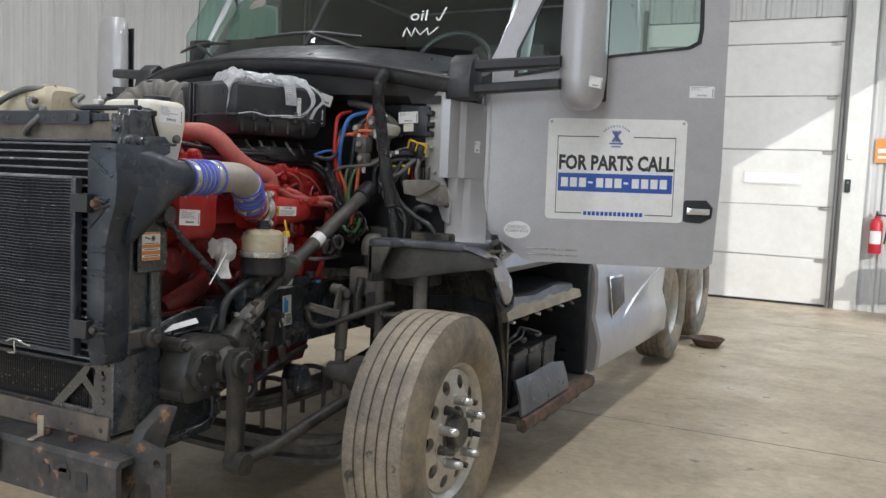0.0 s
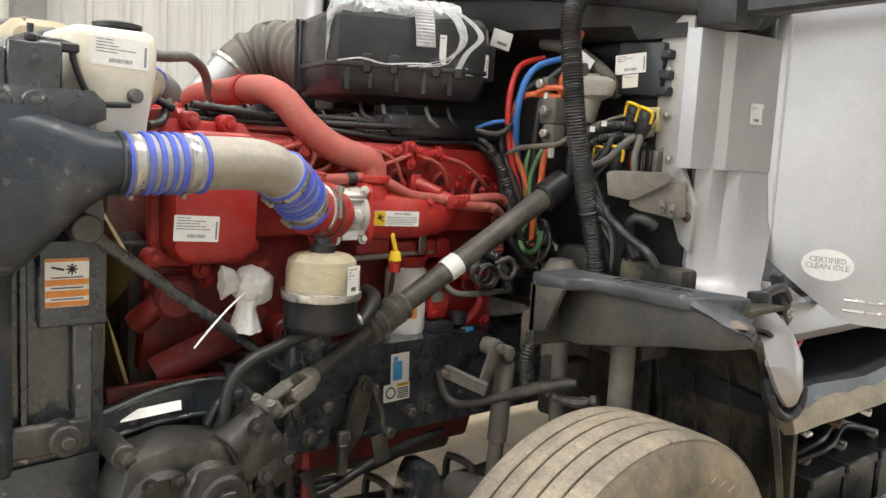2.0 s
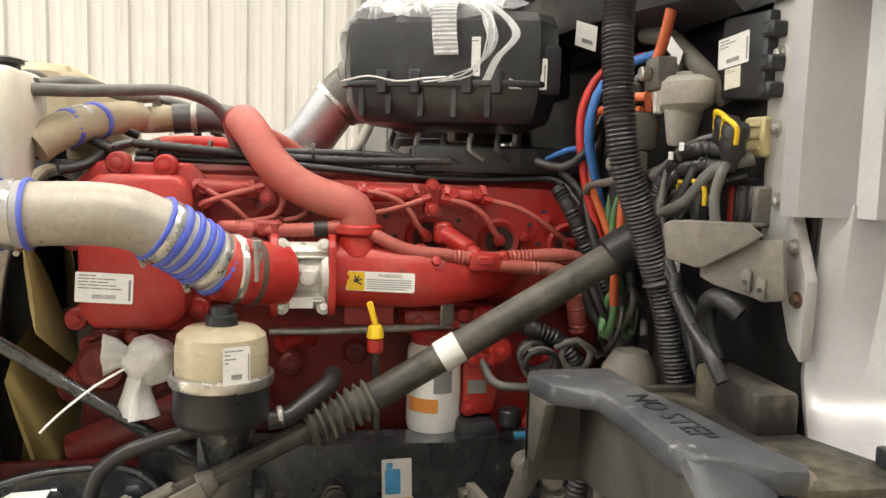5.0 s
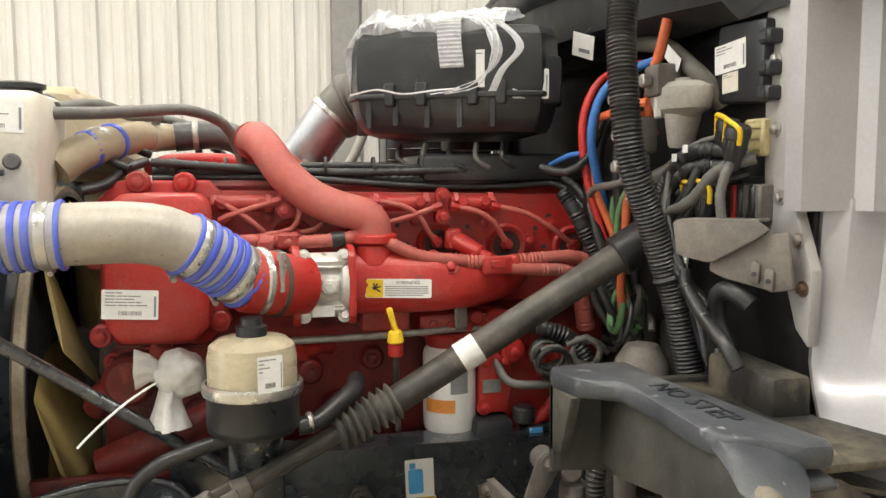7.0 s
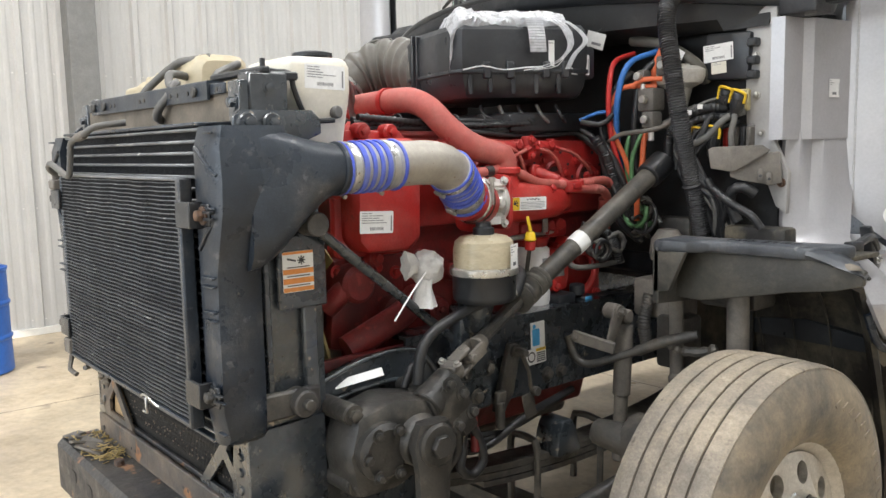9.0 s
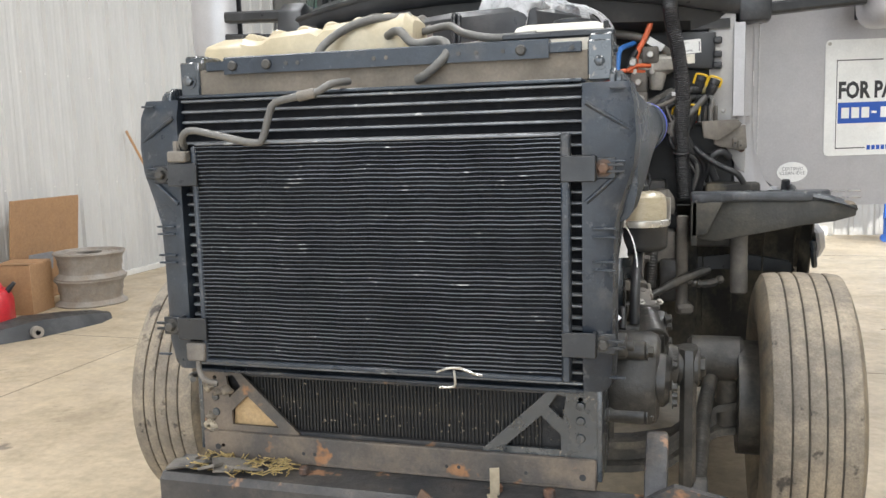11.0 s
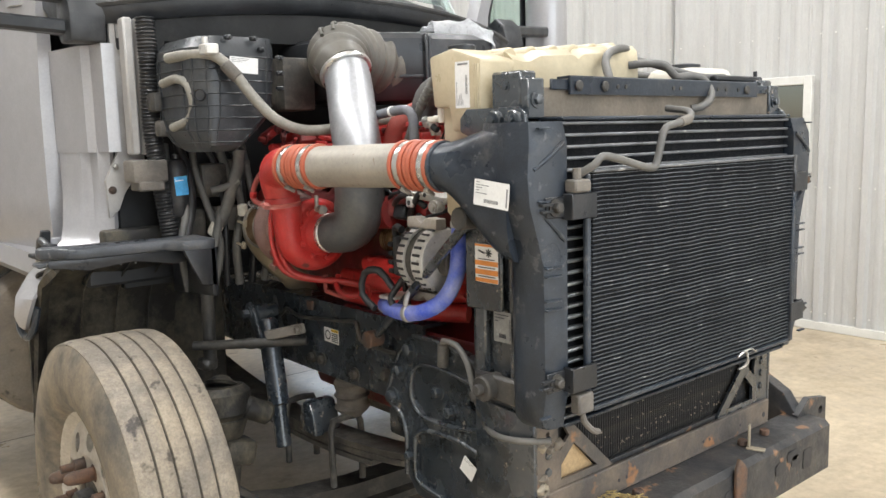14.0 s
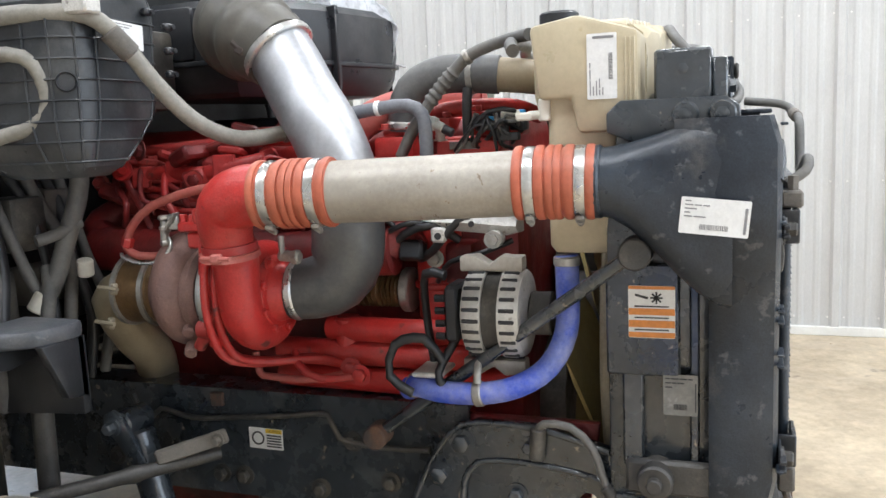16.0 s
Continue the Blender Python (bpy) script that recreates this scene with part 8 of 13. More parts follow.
# steering shaft with its boots
b = bmesh.new()
p0, p1 = Vector((0.548, 1.41, 1.34)), Vector((0.508, 0.967, 1.066))
add_cyl(b, p0, p1, 0.029, 0.027, 20, 0.004)
shaft = part("steering_shaft", b, m_shaft, truck, "black steering shaft with rubber boot and white tag")
tube_part("boot", [p1, (0.516, 0.912, 1.041), (0.53, 0.853, 1.017)], 0.04, m_boot, shaft, "black corrugated rubber boot", 20, lambda s, tt: 0.026 + 0.013 * (0.5 + 0.5 * math.sin(2 * math.pi * s / 0.0165)), 0.003)
b = bmesh.new()
q0, q1 = Vector((0.528, 0.86, 1.02)), Vector((0.56, 0.677, 0.936))
add_cyl(b, q0, q1, 0.02, 0.017, 16, 0.002)
for i in range(10):
    a = 2 * math.pi * i / 10
    off = Vector((math.cos(a) * 0.019, 0, math.sin(a) * 0.019))
    add_tube(b, [q0 + off, q1 + off * 0.85], 0.0028, 4)
part("splined_shaft", b, m_dirty, shaft, "", 30)
J = Matrix.Translation((0.573, 0.632, 0.914)) @ pose(0, 0, 0, 24, 0, 10)
b = bmesh.new()
for k in (-1, 1):
    add_box(b, (k * 0.022, 0.022, 0), (0.011, 0.06, 0.036), (0, 0, 0), 0.005, 2)
    add_box(b, (0, -0.022, k * 0.022), (0.036, 0.06, 0.011), (0, 0, 0), 0.005, 2)
add_cyl(b, (-0.03, 0, 0), (0.03, 0, 0), 0.011, None, 12, 0.002)
add_cyl(b, (0, 0, -0.03), (0, 0, 0.03), 0.011, None, 12, 0.002)
add_cyl(b, (0, 0.045, 0), (0, 0.075, 0), 0.025, 0.02, 16, 0.003)
add_cyl(b, (0, -0.04, 0), (0, -0.1, 0), 0.026, 0.024, 16, 0.004)
add_box(b, (0.012, -0.07, 0.024), (0.05, 0.03, 0.018), (0, 0, 0), 0.004)
b.transform(J)
joint = part("universal_joint", b, m_dusty, shaft, "dusty grey universal joint")
for k in (-1, 1):
    b = bmesh.new()
    add_bolt(b, (0.012 + 0.024 * k, -0.07, 0.033), (0, 0, 1), 0.007, 0.008)
    b.transform(J)
    part("bolt", b, m_steel, joint)
d = (p1 - p0).normalized()
c = p0.lerp(p1, 0.685)
b = bmesh.new()
add_lathe(b, [(0.0287, -0.021), (0.0298, -0.021), (0.0298, 0.021), (0.0287, 0.021)], axis_matrix(c, d), 24)
part("tag", b, m_label, shaft, "white paper tag")
c = p0.lerp(p1, 0.86)
b = bmesh.new()
add_lathe(b, [(0.0278, -0.03), (0.029, -0.03), (0.029, 0.03), (0.0278, 0.03)], axis_matrix(c, d) @ pose(0, 0, 0, 0, 0, 150), 8, 50)
part("paint_stripe", b, m_yellow, shaft)
cyl_part("upper_joint", (0.552, 1.46, 1.372), (0.546, 1.39, 1.328), 0.04, m_rubber, shaft)

# wrapped fitting
b = bmesh.new()
bmesh.ops.create_icosphere(b, subdivisions=4, radius=0.052)
for v in b.verts:
    v.co += v.co.normalized() * (0.01 * noise.noise(v.co * 34) + 0.006 * noise.noise(v.co * 90))
b.transform(Matrix.Translation((0.488, 0.58, 1.135)) @ Matrix.Diagonal((0.85, 0.85, 0.85, 1)))
bag = tagged(part("plastic_bag", b, m_bag, None, "", 70), "crumpled white plastic bag tied round a fitting", "plastic bag")
b = bmesh.new()
secs = []
for i, (y, z, r) in enumerate(((0.565, 1.11, 0.02), (0.56, 1.085, 0.022), (0.56, 1.06, 0.03), (0.563, 1.04, 0.034))):
    secs.append([Vector((0.5 + r * math.cos(a) * (1 + 0.25 * math.sin(5 * a + i)), y + r * 0.9 * math.sin(a) * (1 + 0.25 * math.cos(4 * a)), z)) for a in [2 * math.pi * k / 18 for k in range(18)]])
add_loft(b, secs)
secs = []
for i, (y, z, r) in enumerate(((0.55, 1.14, 0.015), (0.53, 1.15, 0.022), (0.505, 1.148, 0.032))):
    secs.append([Vector((0.5 + r * 0.6 * math.cos(a) * (1 + 0.25 * math.sin(5 * a + i)), y, z + r * math.sin(a) * (1 + 0.2 * math.cos(4 * a)))) for a in [2 * math.pi * k / 18 for k in range(18)]])
add_loft(b, secs)
part("bag_tail", b, m_bag, bag, "", 70)
tube_part("zip_tie", [(0.53, 0.545, 1.13), (0.55, 0.5, 1.105), (0.565, 0.45, 1.065), (0.57, 0.42, 1.035)], 0.0022, m_label, bag, "", 6)
# radiator stay rods
for s in (1, -1):
    r0, r1 = (s * 0.555, 0.215, 1.275), (s * 0.47, 0.72, 0.9)
    rod = cyl_part("stay_rod", r0, r1, 0.012, m_frame, truck, "black radiator stay rod", None, 12)
    cyl_part("rod_bush", (s * 0.54, 0.215, 1.275), (s * 0.595, 0.215, 1.275), 0.026, m_dirty, rod)
    cyl_part("rod_bush", (s * 0.45, 0.725, 0.895), (s * 0.5, 0.725, 0.895), 0.024, m_rust if s < 0 else m_dirty, rod)

# right side of the engine ------------------------------------------------------------
# charge pipe with orange hoses
charge_r = tube_part("charge_pipe", [(-0.595, 0.39, 1.391), (-0.61, 0.5, 1.389), (-0.625, 0.62, 1.387), (-0.64, 0.75, 1.385)], 0.053, m_pipe, truck, "dull aluminium charge air pipe", 28)
ringed_hose("orange_hose", [(-0.583, 0.272, 1.39), (-0.589, 0.33, 1.391), (-0.596, 0.4, 1.391)], 0.0555, m_orange, m_orange, [(0.06, 0.013), (0.33, 0.014), (0.44, 0.011), (0.55, 0.011), (0.67, 0.014), (0.95, 0.012)], [0.2, 0.8], charge_r, "hose with orange silicone rings")
ringed_hose("orange_hose", [(-0.633, 0.705, 1.386), (-0.641, 0.77, 1.385), (-0.648, 0.84, 1.384)], 0.0555, m_orange, m_orange, [(0.05, 0.012), (0.33, 0.014), (0.44, 0.011), (0.55, 0.011), (0.67, 0.014), (0.96, 0.012)], [0.2, 0.82], charge_r, "hose with orange silicone rings")

# turbocharger
b = bmesh.new()
add_tube(b, [(-0.648, 0.83, 1.384), (-0.65, 0.875, 1.382), (-0.645, 0.915, 1.36), (-0.635, 0.925, 1.315), (-0.62, 0.92, 1.26)], 0.05, 24, 0.01, False, lambda s, tt: 0.054 - 0.013 * max(0.0, s / tt - 0.35) / 0.65)
turbo = part("turbocharger", b, m_redhi, truck, "turbocharger with red compressor and burnt brown turbine")
b = bmesh.new()
add_lathe(b, [(0.04, -0.008), (0.05, -0.008), (0.05, 0.008), (0.04, 0.008)], axis_matrix((-0.63, 0.924, 1.29), (0.1, 0, -1)), 24)
part("joint_flange", b, m_red, turbo)
# compressor scroll: a tube that winds round the shaft and narrows
b = bmesh.new()
scroll = [(-0.62, 0.922, 1.27), (-0.618, 0.922, 1.23)] + [(-0.53 + 0.084 * math.cos(radians(180 + k * 24)), 0.922, 1.187 + 0.076 * math.sin(radians(180 + k * 24))) for k in range(0, 14)]
add_tube(b, scroll, 0.04, 20, 0.01, False, lambda s, tt: 0.043 - 0.021 * s / tt)
part("compressor_scroll", b, m_redhi, turbo)
b = bmesh.new()
add_lathe(b, [(0, -0.04), (0.065, -0.04), (0.078, -0.02), (0.08, 0.03), (0.06, 0.05), (0, 0.05)], axis_matrix((-0.53, 0.925, 1.187), (0, 1, 0)), 30)
add_cyl(b, (-0.519, 0.858, 1.189), (-0.526, 0.91, 1.188), 0.05, 0.064, 28, 0.004)
part("compressor_cover", b, m_redhi, turbo)
b = bmesh.new()
add_lathe(b, [(0.088, -0.009), (0.098, -0.011), (0.101, 0.0), (0.098, 0.011), (0.088, 0.009)], axis_matrix((-0.53, 1.0, 1.187), (0, 1, 0)), 32)
part("band_clamp", b, m_clamp, turbo, "bright band clamp")
b = bmesh.new()
add_lathe(b, [(0, -0.05), (0.06, -0.05), (0.07, -0.03), (0.086, 0.0), (0.07, 0.03), (0.06, 0.05), (0, 0.05)], axis_matrix((-0.53, 0.99, 1.187), (0, 1, 0)), 24)
part("bearing_housing", b, m_turbo, turbo)
b = bmesh.new()
tscroll = [(-0.52 + 0.078 * math.cos(radians(-60 + k * 24)), 1.09, 1.188 + 0.08 * math.sin(radians(-60 + k * 24))) for k in range(0, 16)]
add_tube(b, tscroll, 0.04, 20, 0.01, False, lambda s, tt: 0.048 - 0.018 * s / tt)
add_cyl(b, (-0.53, 1.03, 1.188), (-0.53, 1.15, 1.188), 0.088, 0.068, 28, 0.01)
part("turbine_housing", b, m_turbo, turbo, "burnt brown cast turbine housing")
b = bmesh.new()
add_lathe(b, [(0.062, -0.005), (0.068, 0.0), (0.07, 0.02), (0.066, 0.04), (0.068, 0.075), (0.06, 0.08)], axis_matrix((-0.53, 1.15, 1.187), (-0.02, 1, 0)), 28)
part("outlet_ring", b, m_goldrust, turbo, "rusty brown outlet ring")
for yy in (1.16, 1.225):
    b = bmesh.new()
    add_lathe(b, [(0.066, -0.005), (0.074, -0.005), (0.074, 0.005), (0.066, 0.005)], axis_matrix((-0.531, yy, 1.187), (-0.02, 1, 0)), 28)
    part("band_clamp", b, m_steel, turbo)
for q in range(2):
    b = bmesh.new()
    add_box(b, (-0.6, 1.218 + 0.016 * q, 1.2 - 0.07 * q), (0.014, 0.012, 0.024), (0, 12, 0), 0.003)
    add_cyl(b, (-0.606, 1.205 + 0.016 * q, 1.2 - 0.07 * q), (-0.606, 1.25 + 0.016 * q, 1.205 - 0.07 * q), 0.0045, None, 8)
    part("clamp_bolt", b, m_cream, turbo, "stained steel clamp bolt")
tube_part("exhaust_pipe", [(-0.53, 1.225, 1.187), (-0.53, 1.255, 1.18), (-0.525, 1.285, 1.16), (-0.5, 1.29, 1.115), (-0.45, 1.3, 1.06), (-0.4, 1.307, 1.015), (-0.34, 1.345, 0.955), (-0.28, 1.39, 0.895), (-0.24, 1.42, 0.84)], 0.046, material("stained_exhaust_pipe", (0.42, 0.36, 0.25), (0.32, 0.265, 0.18), 5, (0.35, 0.55), metal=0.35, dust=(0.3, 0.25, 0.17), dust_amount=0.3, grain=0.06), turbo, "tan stained exhaust pipe", 24)
# red bracket, drip lines and studs between the housings
b = bmesh.new()
add_box(b, (-0.61, 0.975, 1.29), (0.03, 0.05, 0.07), (0, 0, 0), 0.006)
add_box(b, (-0.605, 0.985, 1.345), (0.05, 0.035, 0.03), (0, 0, 0), 0.005)
part("turbo_bracket", b, m_redhi, turbo)
for zz in (1.3, 1.26, 1.21, 1.16, 1.11):
    bolt_part((-0.62, 0.975 + 0.004 * math.sin(zz * 40), zz), (-1, 0, 0), 0.009, 0.012, m_redhi, turbo)
tube_part("actuator_rod", [(-0.6, 0.99, 1.33), (-0.61, 1.0, 1.24), (-0.6, 1.005, 1.14), (-0.58, 1.0, 1.08)], 0.009, m_redhi, turbo, "", 8)
for k, (dx, dy) in enumerate(((0.0, 0.0), (-0.012, 0.014), (0.012, 0.012))):
    tube_part("oil_line", [(-0.6 + dx, 0.96 + dy, 1.31), (-0.625 + dx, 0.965 + dy, 1.24), (-0.625 + dx, 0.965 + dy, 1.15), (-0.6 + dx, 0.955 + dy, 1.08), (-0.54 + dx, 0.93 + dy, 1.05), (-0.45 + dx, 0.86 + dy, 1.035), (-0.38, 0.8 + dy, 1.0)], 0.008, m_redhi, turbo, "", 8)
tube_part("oil_line", [(-0.5, 0.9, 1.42), (-0.57, 0.95, 1.4), (-0.58, 1.035, 1.387), (-0.58, 1.129, 1.359), (-0.58, 1.18, 1.317), (-0.58, 1.194, 1.28), (-0.57, 1.175, 1.262), (-0.56, 1.13, 1.26)], 0.0085, m_redpipe, turbo, "painted red oil line", 10)
cyl_part("line_nut", (-0.58, 1.187, 1.3), (-0.58, 1.194, 1.28), 0.012, m_red, turbo, "", None, 6)
cyl_part("feed_fitting", (-0.58, 1.098, 1.342), (-0.58, 1.104, 1.282), 0.0085, m_steel, turbo, "zinc steel feed fitting", None, 12)
for z in (1.338, 1.318, 1.29):
    cyl_part("fitting_nut", (-0.58, 1.099, z - 0.005), (-0.58, 1.099, z + 0.005), 0.0125, m_steel, turbo, "", None, 6)
tube_part("steel_wire_line", [(-0.59, 1.2, 1.268), (-0.6, 1.185, 1.262), (-0.6, 1.146, 1.252), (-0.6, 1.102, 1.258), (-0.595, 1.079, 1.284), (-0.585, 1.09, 1.3)], 0.004, m_clamp, turbo, "", 8)
b = bmesh.new()
add_box(b, (-0.58, 1.079, 1.33), (0.014, 0.02, 0.03), (0, 0, 25), 0.003)
for k in range(4):
    add_box(b, (-0.584, 1.072 + 0.006 * k, 1.338 - 0.006 * k), (0.02, 0.0025, 0.022), (20, 0, 0), 0.0008)
part("fitting_clip", b, m_steel, turbo)
b = bmesh.new()
add_box(b, (-0.612, 1.0, 1.325), (0.03, 0.075, 0.018), (0, 0, 0), 0.004)
add_box(b, (-0.612, 0.995, 1.3), (0.024, 0.05, 0.03), (0, 0, 0), 0.004)
for y in (0.968, 0.99, 1.012, 1.03):
    add_cyl(b, (-0.615, y, 1.33), (-0.615, y, 1.348), 0.007, None, 6, 0.001)
part("studded_flange", b, m_redhi, turbo)
tube_part("oil_line", [(-0.45, 1.004, 1.042), (-0.455, 0.995, 1.0), (-0.455, 0.97, 0.993), (-0.455, 0.885, 0.991), (-0.455, 0.81, 1.005), (-0.45, 0.785, 1.017)], 0.008, m_redpipe, turbo, "", 8)
bolt_part((-0.45, 0.785, 1.017), (-1, 0, 0), 0.016, 0.014, m_red, turbo)
b = bmesh.new()
add_cyl(b, (-0.55, 0.87, 1.262), (-0.555, 0.825, 1.26), 0.011, None, 12, 0.002)
add_cyl(b, (-0.556, 0.862, 1.256), (-0.556, 0.862, 1.3), 0.006, None, 8, 0.001)
add_cyl(b, (-0.555, 0.84, 1.26), (-0.555, 0.828, 1.26), 0.0145, None, 6, 0.001)
part("valve_fitting", b, m_steel, turbo, "small zinc valve fitting")
# clamp round the compressor outlet
b = bmesh.new()
add_lathe(b, [(0.044, -0.006), (0.0545, -0.006), (0.052, 0.0), (0.0545, 0.006), (0.044, 0.006)], axis_matrix((-0.63, 0.924, 1.277), (0.1, 0, -1)), 26)
add_box(b, (-0.687, 0.915, 1.278), (0.016, 0.02, 0.016), (0, 0, 0), 0.003)
add_cyl(b, (-0.69, 0.885, 1.278), (-0.69, 0.945, 1.278), 0.0042, None, 8)
part("outlet_clamp", b, m_redpipe, turbo)
b = bmesh.new()
add_box(b, (-0.61, 0.965, 1.315), (0.04, 0.04, 0.05), (0, 0, 0), 0.005)
part("actuator_block", b, m_red, turbo)
b = bmesh.new()
add_cyl(b, (-0.61, 0.99, 1.13), (-0.61, 1.02, 1.13), 0.018, None, 12, 0.004)
add_cyl(b, (-0.61, 1.0, 1.13), (-0.6, 1.03, 1.09), 0.012, None, 10, 0.003)
part("actuator_link", b, m_red, turbo)
for z in (1.13, 1.09):
    cyl_part("turbine_stud", (-0.58, 1.06, z), (-0.605, 1.05, z - 0.012), 0.013, m_turbo, turbo, "", None, 8)
tube_part("drain_pipe", [(-0.48, 0.75, 1.015), (-0.5, 0.83, 1.01), (-0.49, 0.88, 1.03), (-0.47, 0.9, 1.055)], 0.008, m_red, turbo, "", 8)
bolt_part((-0.485, 0.75, 1.018), (-1, 0, 0), 0.014, 0.012, m_red, turbo)

for k in range(9):
    a = 2 * math.pi * k / 9
    bolt_part((-0.528 + 0.072 * math.cos(a), 0.889, 1.187 + 0.072 * math.sin(a)), (0, -1, 0), 0.008, 0.01, m_redhi, turbo)
# intake pipe from the air box to the compressor
silver = tube_part("intake_pipe", [(-0.388, 0.94, 1.66), (-0.4, 0.908, 1.618), (-0.425, 0.86, 1.55), (-0.455, 0.805, 1.48), (-0.47, 0.77, 1.4), (-0.475, 0.762, 1.3)], 0.068, m_shine, truck, "bright aluminium intake pipe", 32)
tube_part("rubber_elbow", [(-0.475, 0.763, 1.33), (-0.478, 0.762, 1.275), (-0.486, 0.772, 1.224), (-0.5, 0.803, 1.198), (-0.515, 0.85, 1.19), (-0.518, 0.866, 1.189)], 0.07, m_oldelbow, silver, "dusty dark grey rubber elbow", 32, lambda s, tt: 0.07 - 0.015 * max(0.0, s / tt - 0.35) / 0.65)
cyl_part("band_clamp", (-0.517, 0.845, 1.19), (-0.518, 0.861, 1.189), 0.0575, m_clamp, silver, "", None, 28)
tube_part("rubber_elbow", [(-0.02, 1.09, 1.655), (-0.12, 1.1, 1.68), (-0.22, 1.095, 1.702), (-0.3, 1.068, 1.71), (-0.352, 1.025, 1.7), (-0.378, 0.985, 1.68), (-0.39, 0.935, 1.648)], 0.09, m_elbow, silver, "ribbed brown rubber elbow", 36, lambda s, tt: (0.074 + 0.024 * min(1.0, 3.2 * (1 - s / tt)) ** 0.8) + 0.0065 * math.sin(2 * math.pi * (tt - s) / 0.052) * (0.25 < s / tt < 0.9), 0.006)
for p, dd in (((-0.39, 0.934, 1.65), (-0.1, -0.62, -0.7)), ((-0.05, 1.09, 1.665), (-1, 0, 0.3))):
    d = Vector(dd).normalized()
    cc = cyl_part("band_clamp", Vector(p) - d * 0.008, Vector(p) + d * 0.008, 0.0795, m_clamp, silver, "", None, 32)
for k in range(4):
    a = 0.9 + 0.5 * k
    tube_part("elbow_rib", [(-0.37 - 0.09 * math.cos(a), 1.0, 1.69 + 0.09 * math.sin(a)), (-0.35 - 0.102 * math.cos(a), 1.03, 1.702 + 0.102 * math.sin(a)), (-0.32 - 0.1 * math.cos(a), 1.06, 1.71 + 0.1 * math.sin(a))], 0.006, m_elbow, silver, "", 8)
b = bmesh.new()
add_cyl(b, (-0.455, 0.972, 1.648), (-0.458, 0.995, 1.668), 0.008, None, 8)
add_box(b, (-0.456, 0.98, 1.652), (0.016, 0.02, 0.018), (30, 0, 0), 0.003)
part("clamp_screw", b, m_rust, silver)

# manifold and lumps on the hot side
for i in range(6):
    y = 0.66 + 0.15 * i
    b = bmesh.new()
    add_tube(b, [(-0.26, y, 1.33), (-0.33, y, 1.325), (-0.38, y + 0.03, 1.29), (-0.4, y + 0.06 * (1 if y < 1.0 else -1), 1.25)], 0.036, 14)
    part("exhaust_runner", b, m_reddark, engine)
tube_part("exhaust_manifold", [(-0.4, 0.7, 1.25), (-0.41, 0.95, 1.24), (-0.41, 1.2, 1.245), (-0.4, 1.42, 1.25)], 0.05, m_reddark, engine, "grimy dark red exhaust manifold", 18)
rnd = random.Random(11)
for i in range(26):
    y, z = rnd.uniform(0.92, 1.42), rnd.uniform(1.3, 1.48)
    b = bmesh.new()
    add_box(b, (-0.3 - rnd.uniform(0, 0.1), y, z), (0.04 + rnd.random() * 0.05, 0.03 + rnd.random() * 0.04, 0.02 + rnd.random() * 0.04), (rnd.uniform(-30, 30), rnd.uniform(-30, 30), rnd.uniform(-40, 40)), 0.007)
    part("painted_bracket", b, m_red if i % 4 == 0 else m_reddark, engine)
for i in range(18):
    y, z, x = rnd.uniform(0.92, 1.42), rnd.uniform(1.28, 1.5), -rnd.uniform(0.33, 0.44)
    bolt_part((x, y, z), (-1, rnd.uniform(-0.4, 0.4), rnd.uniform(-0.3, 0.5)), rnd.uniform(0.009, 0.015), rnd.uniform(0.012, 0.03), m_red if i % 3 == 0 else m_reddark, engine)
for i in range(9):
    y, z = rnd.uniform(0.94, 1.38), rnd.uniform(1.4, 1.49)
    tube_part("painted_line", [(-0.31, y, z), (-0.36 - rnd.uniform(0, 0.04), y + rnd.uniform(-0.05, 0.05), z + rnd.uniform(-0.03, 0.02)), (-0.4 - rnd.uniform(0, 0.04), y + rnd.uniform(-0.1, 0.1), z - rnd.uniform(0.02, 0.1)), (-0.4, y + rnd.uniform(-0.14, 0.14), z - rnd.uniform(0.08, 0.2))], rnd.uniform(0.005, 0.009), m_red if i % 3 == 0 else m_reddark, engine, "", 8)
tube_part("painted_loom", [(-0.37, 1.34, 1.4), (-0.385, 1.25, 1.412), (-0.39, 1.15, 1.408), (-0.385, 1.07, 1.42), (-0.36, 1.0, 1.435)], 0.019, m_red, engine, "painted wiring loom on the hot side", 12, ribbed(0.017, 0.003, 0.011), 0.005)
for k in range(4):
    tube_part("painted_loom", [(-0.38, 1.33 - 0.02 * k, 1.39 - 0.012 * k), (-0.4 - 0.008 * k, 1.24, 1.395 - 0.016 * k), (-0.41, 1.17 - 0.02 * k, 1.372 - 0.014 * k), (-0.405, 1.12 - 0.03 * k, 1.385 - 0.01 * k)], 0.007, m_red if k % 2 else m_reddark, engine, "", 8)
for k in range(12):
    y = 1.02 + 0.027 * k
    tube_part("paint_drip", [(-0.4, y, 1.4), (-0.403, y + 0.004, 1.385), (-0.401, y + 0.002, 1.372 - 0.016 * (k * 7 % 5))], 0.0028, m_red, engine, "", 6)
for y, z in ((1.29, 1.43), (1.2, 1.44), (1.08, 1.45)):
    b = bmesh.new()
    add_box(b, (-0.35, y, z), (0.09, 0.05, 0.016), (8, 12, 15), 0.004)
    add_box(b, (-0.395, y, z - 0.025), (0.014, 0.05, 0.05), (0, 10, 15), 0.004)
    add_cyl(b, (-0.36, y, z), (-0.36, y, z + 0.022), 0.012, None, 6, 0.001)
    part("angle_bracket", b, m_red, engine)
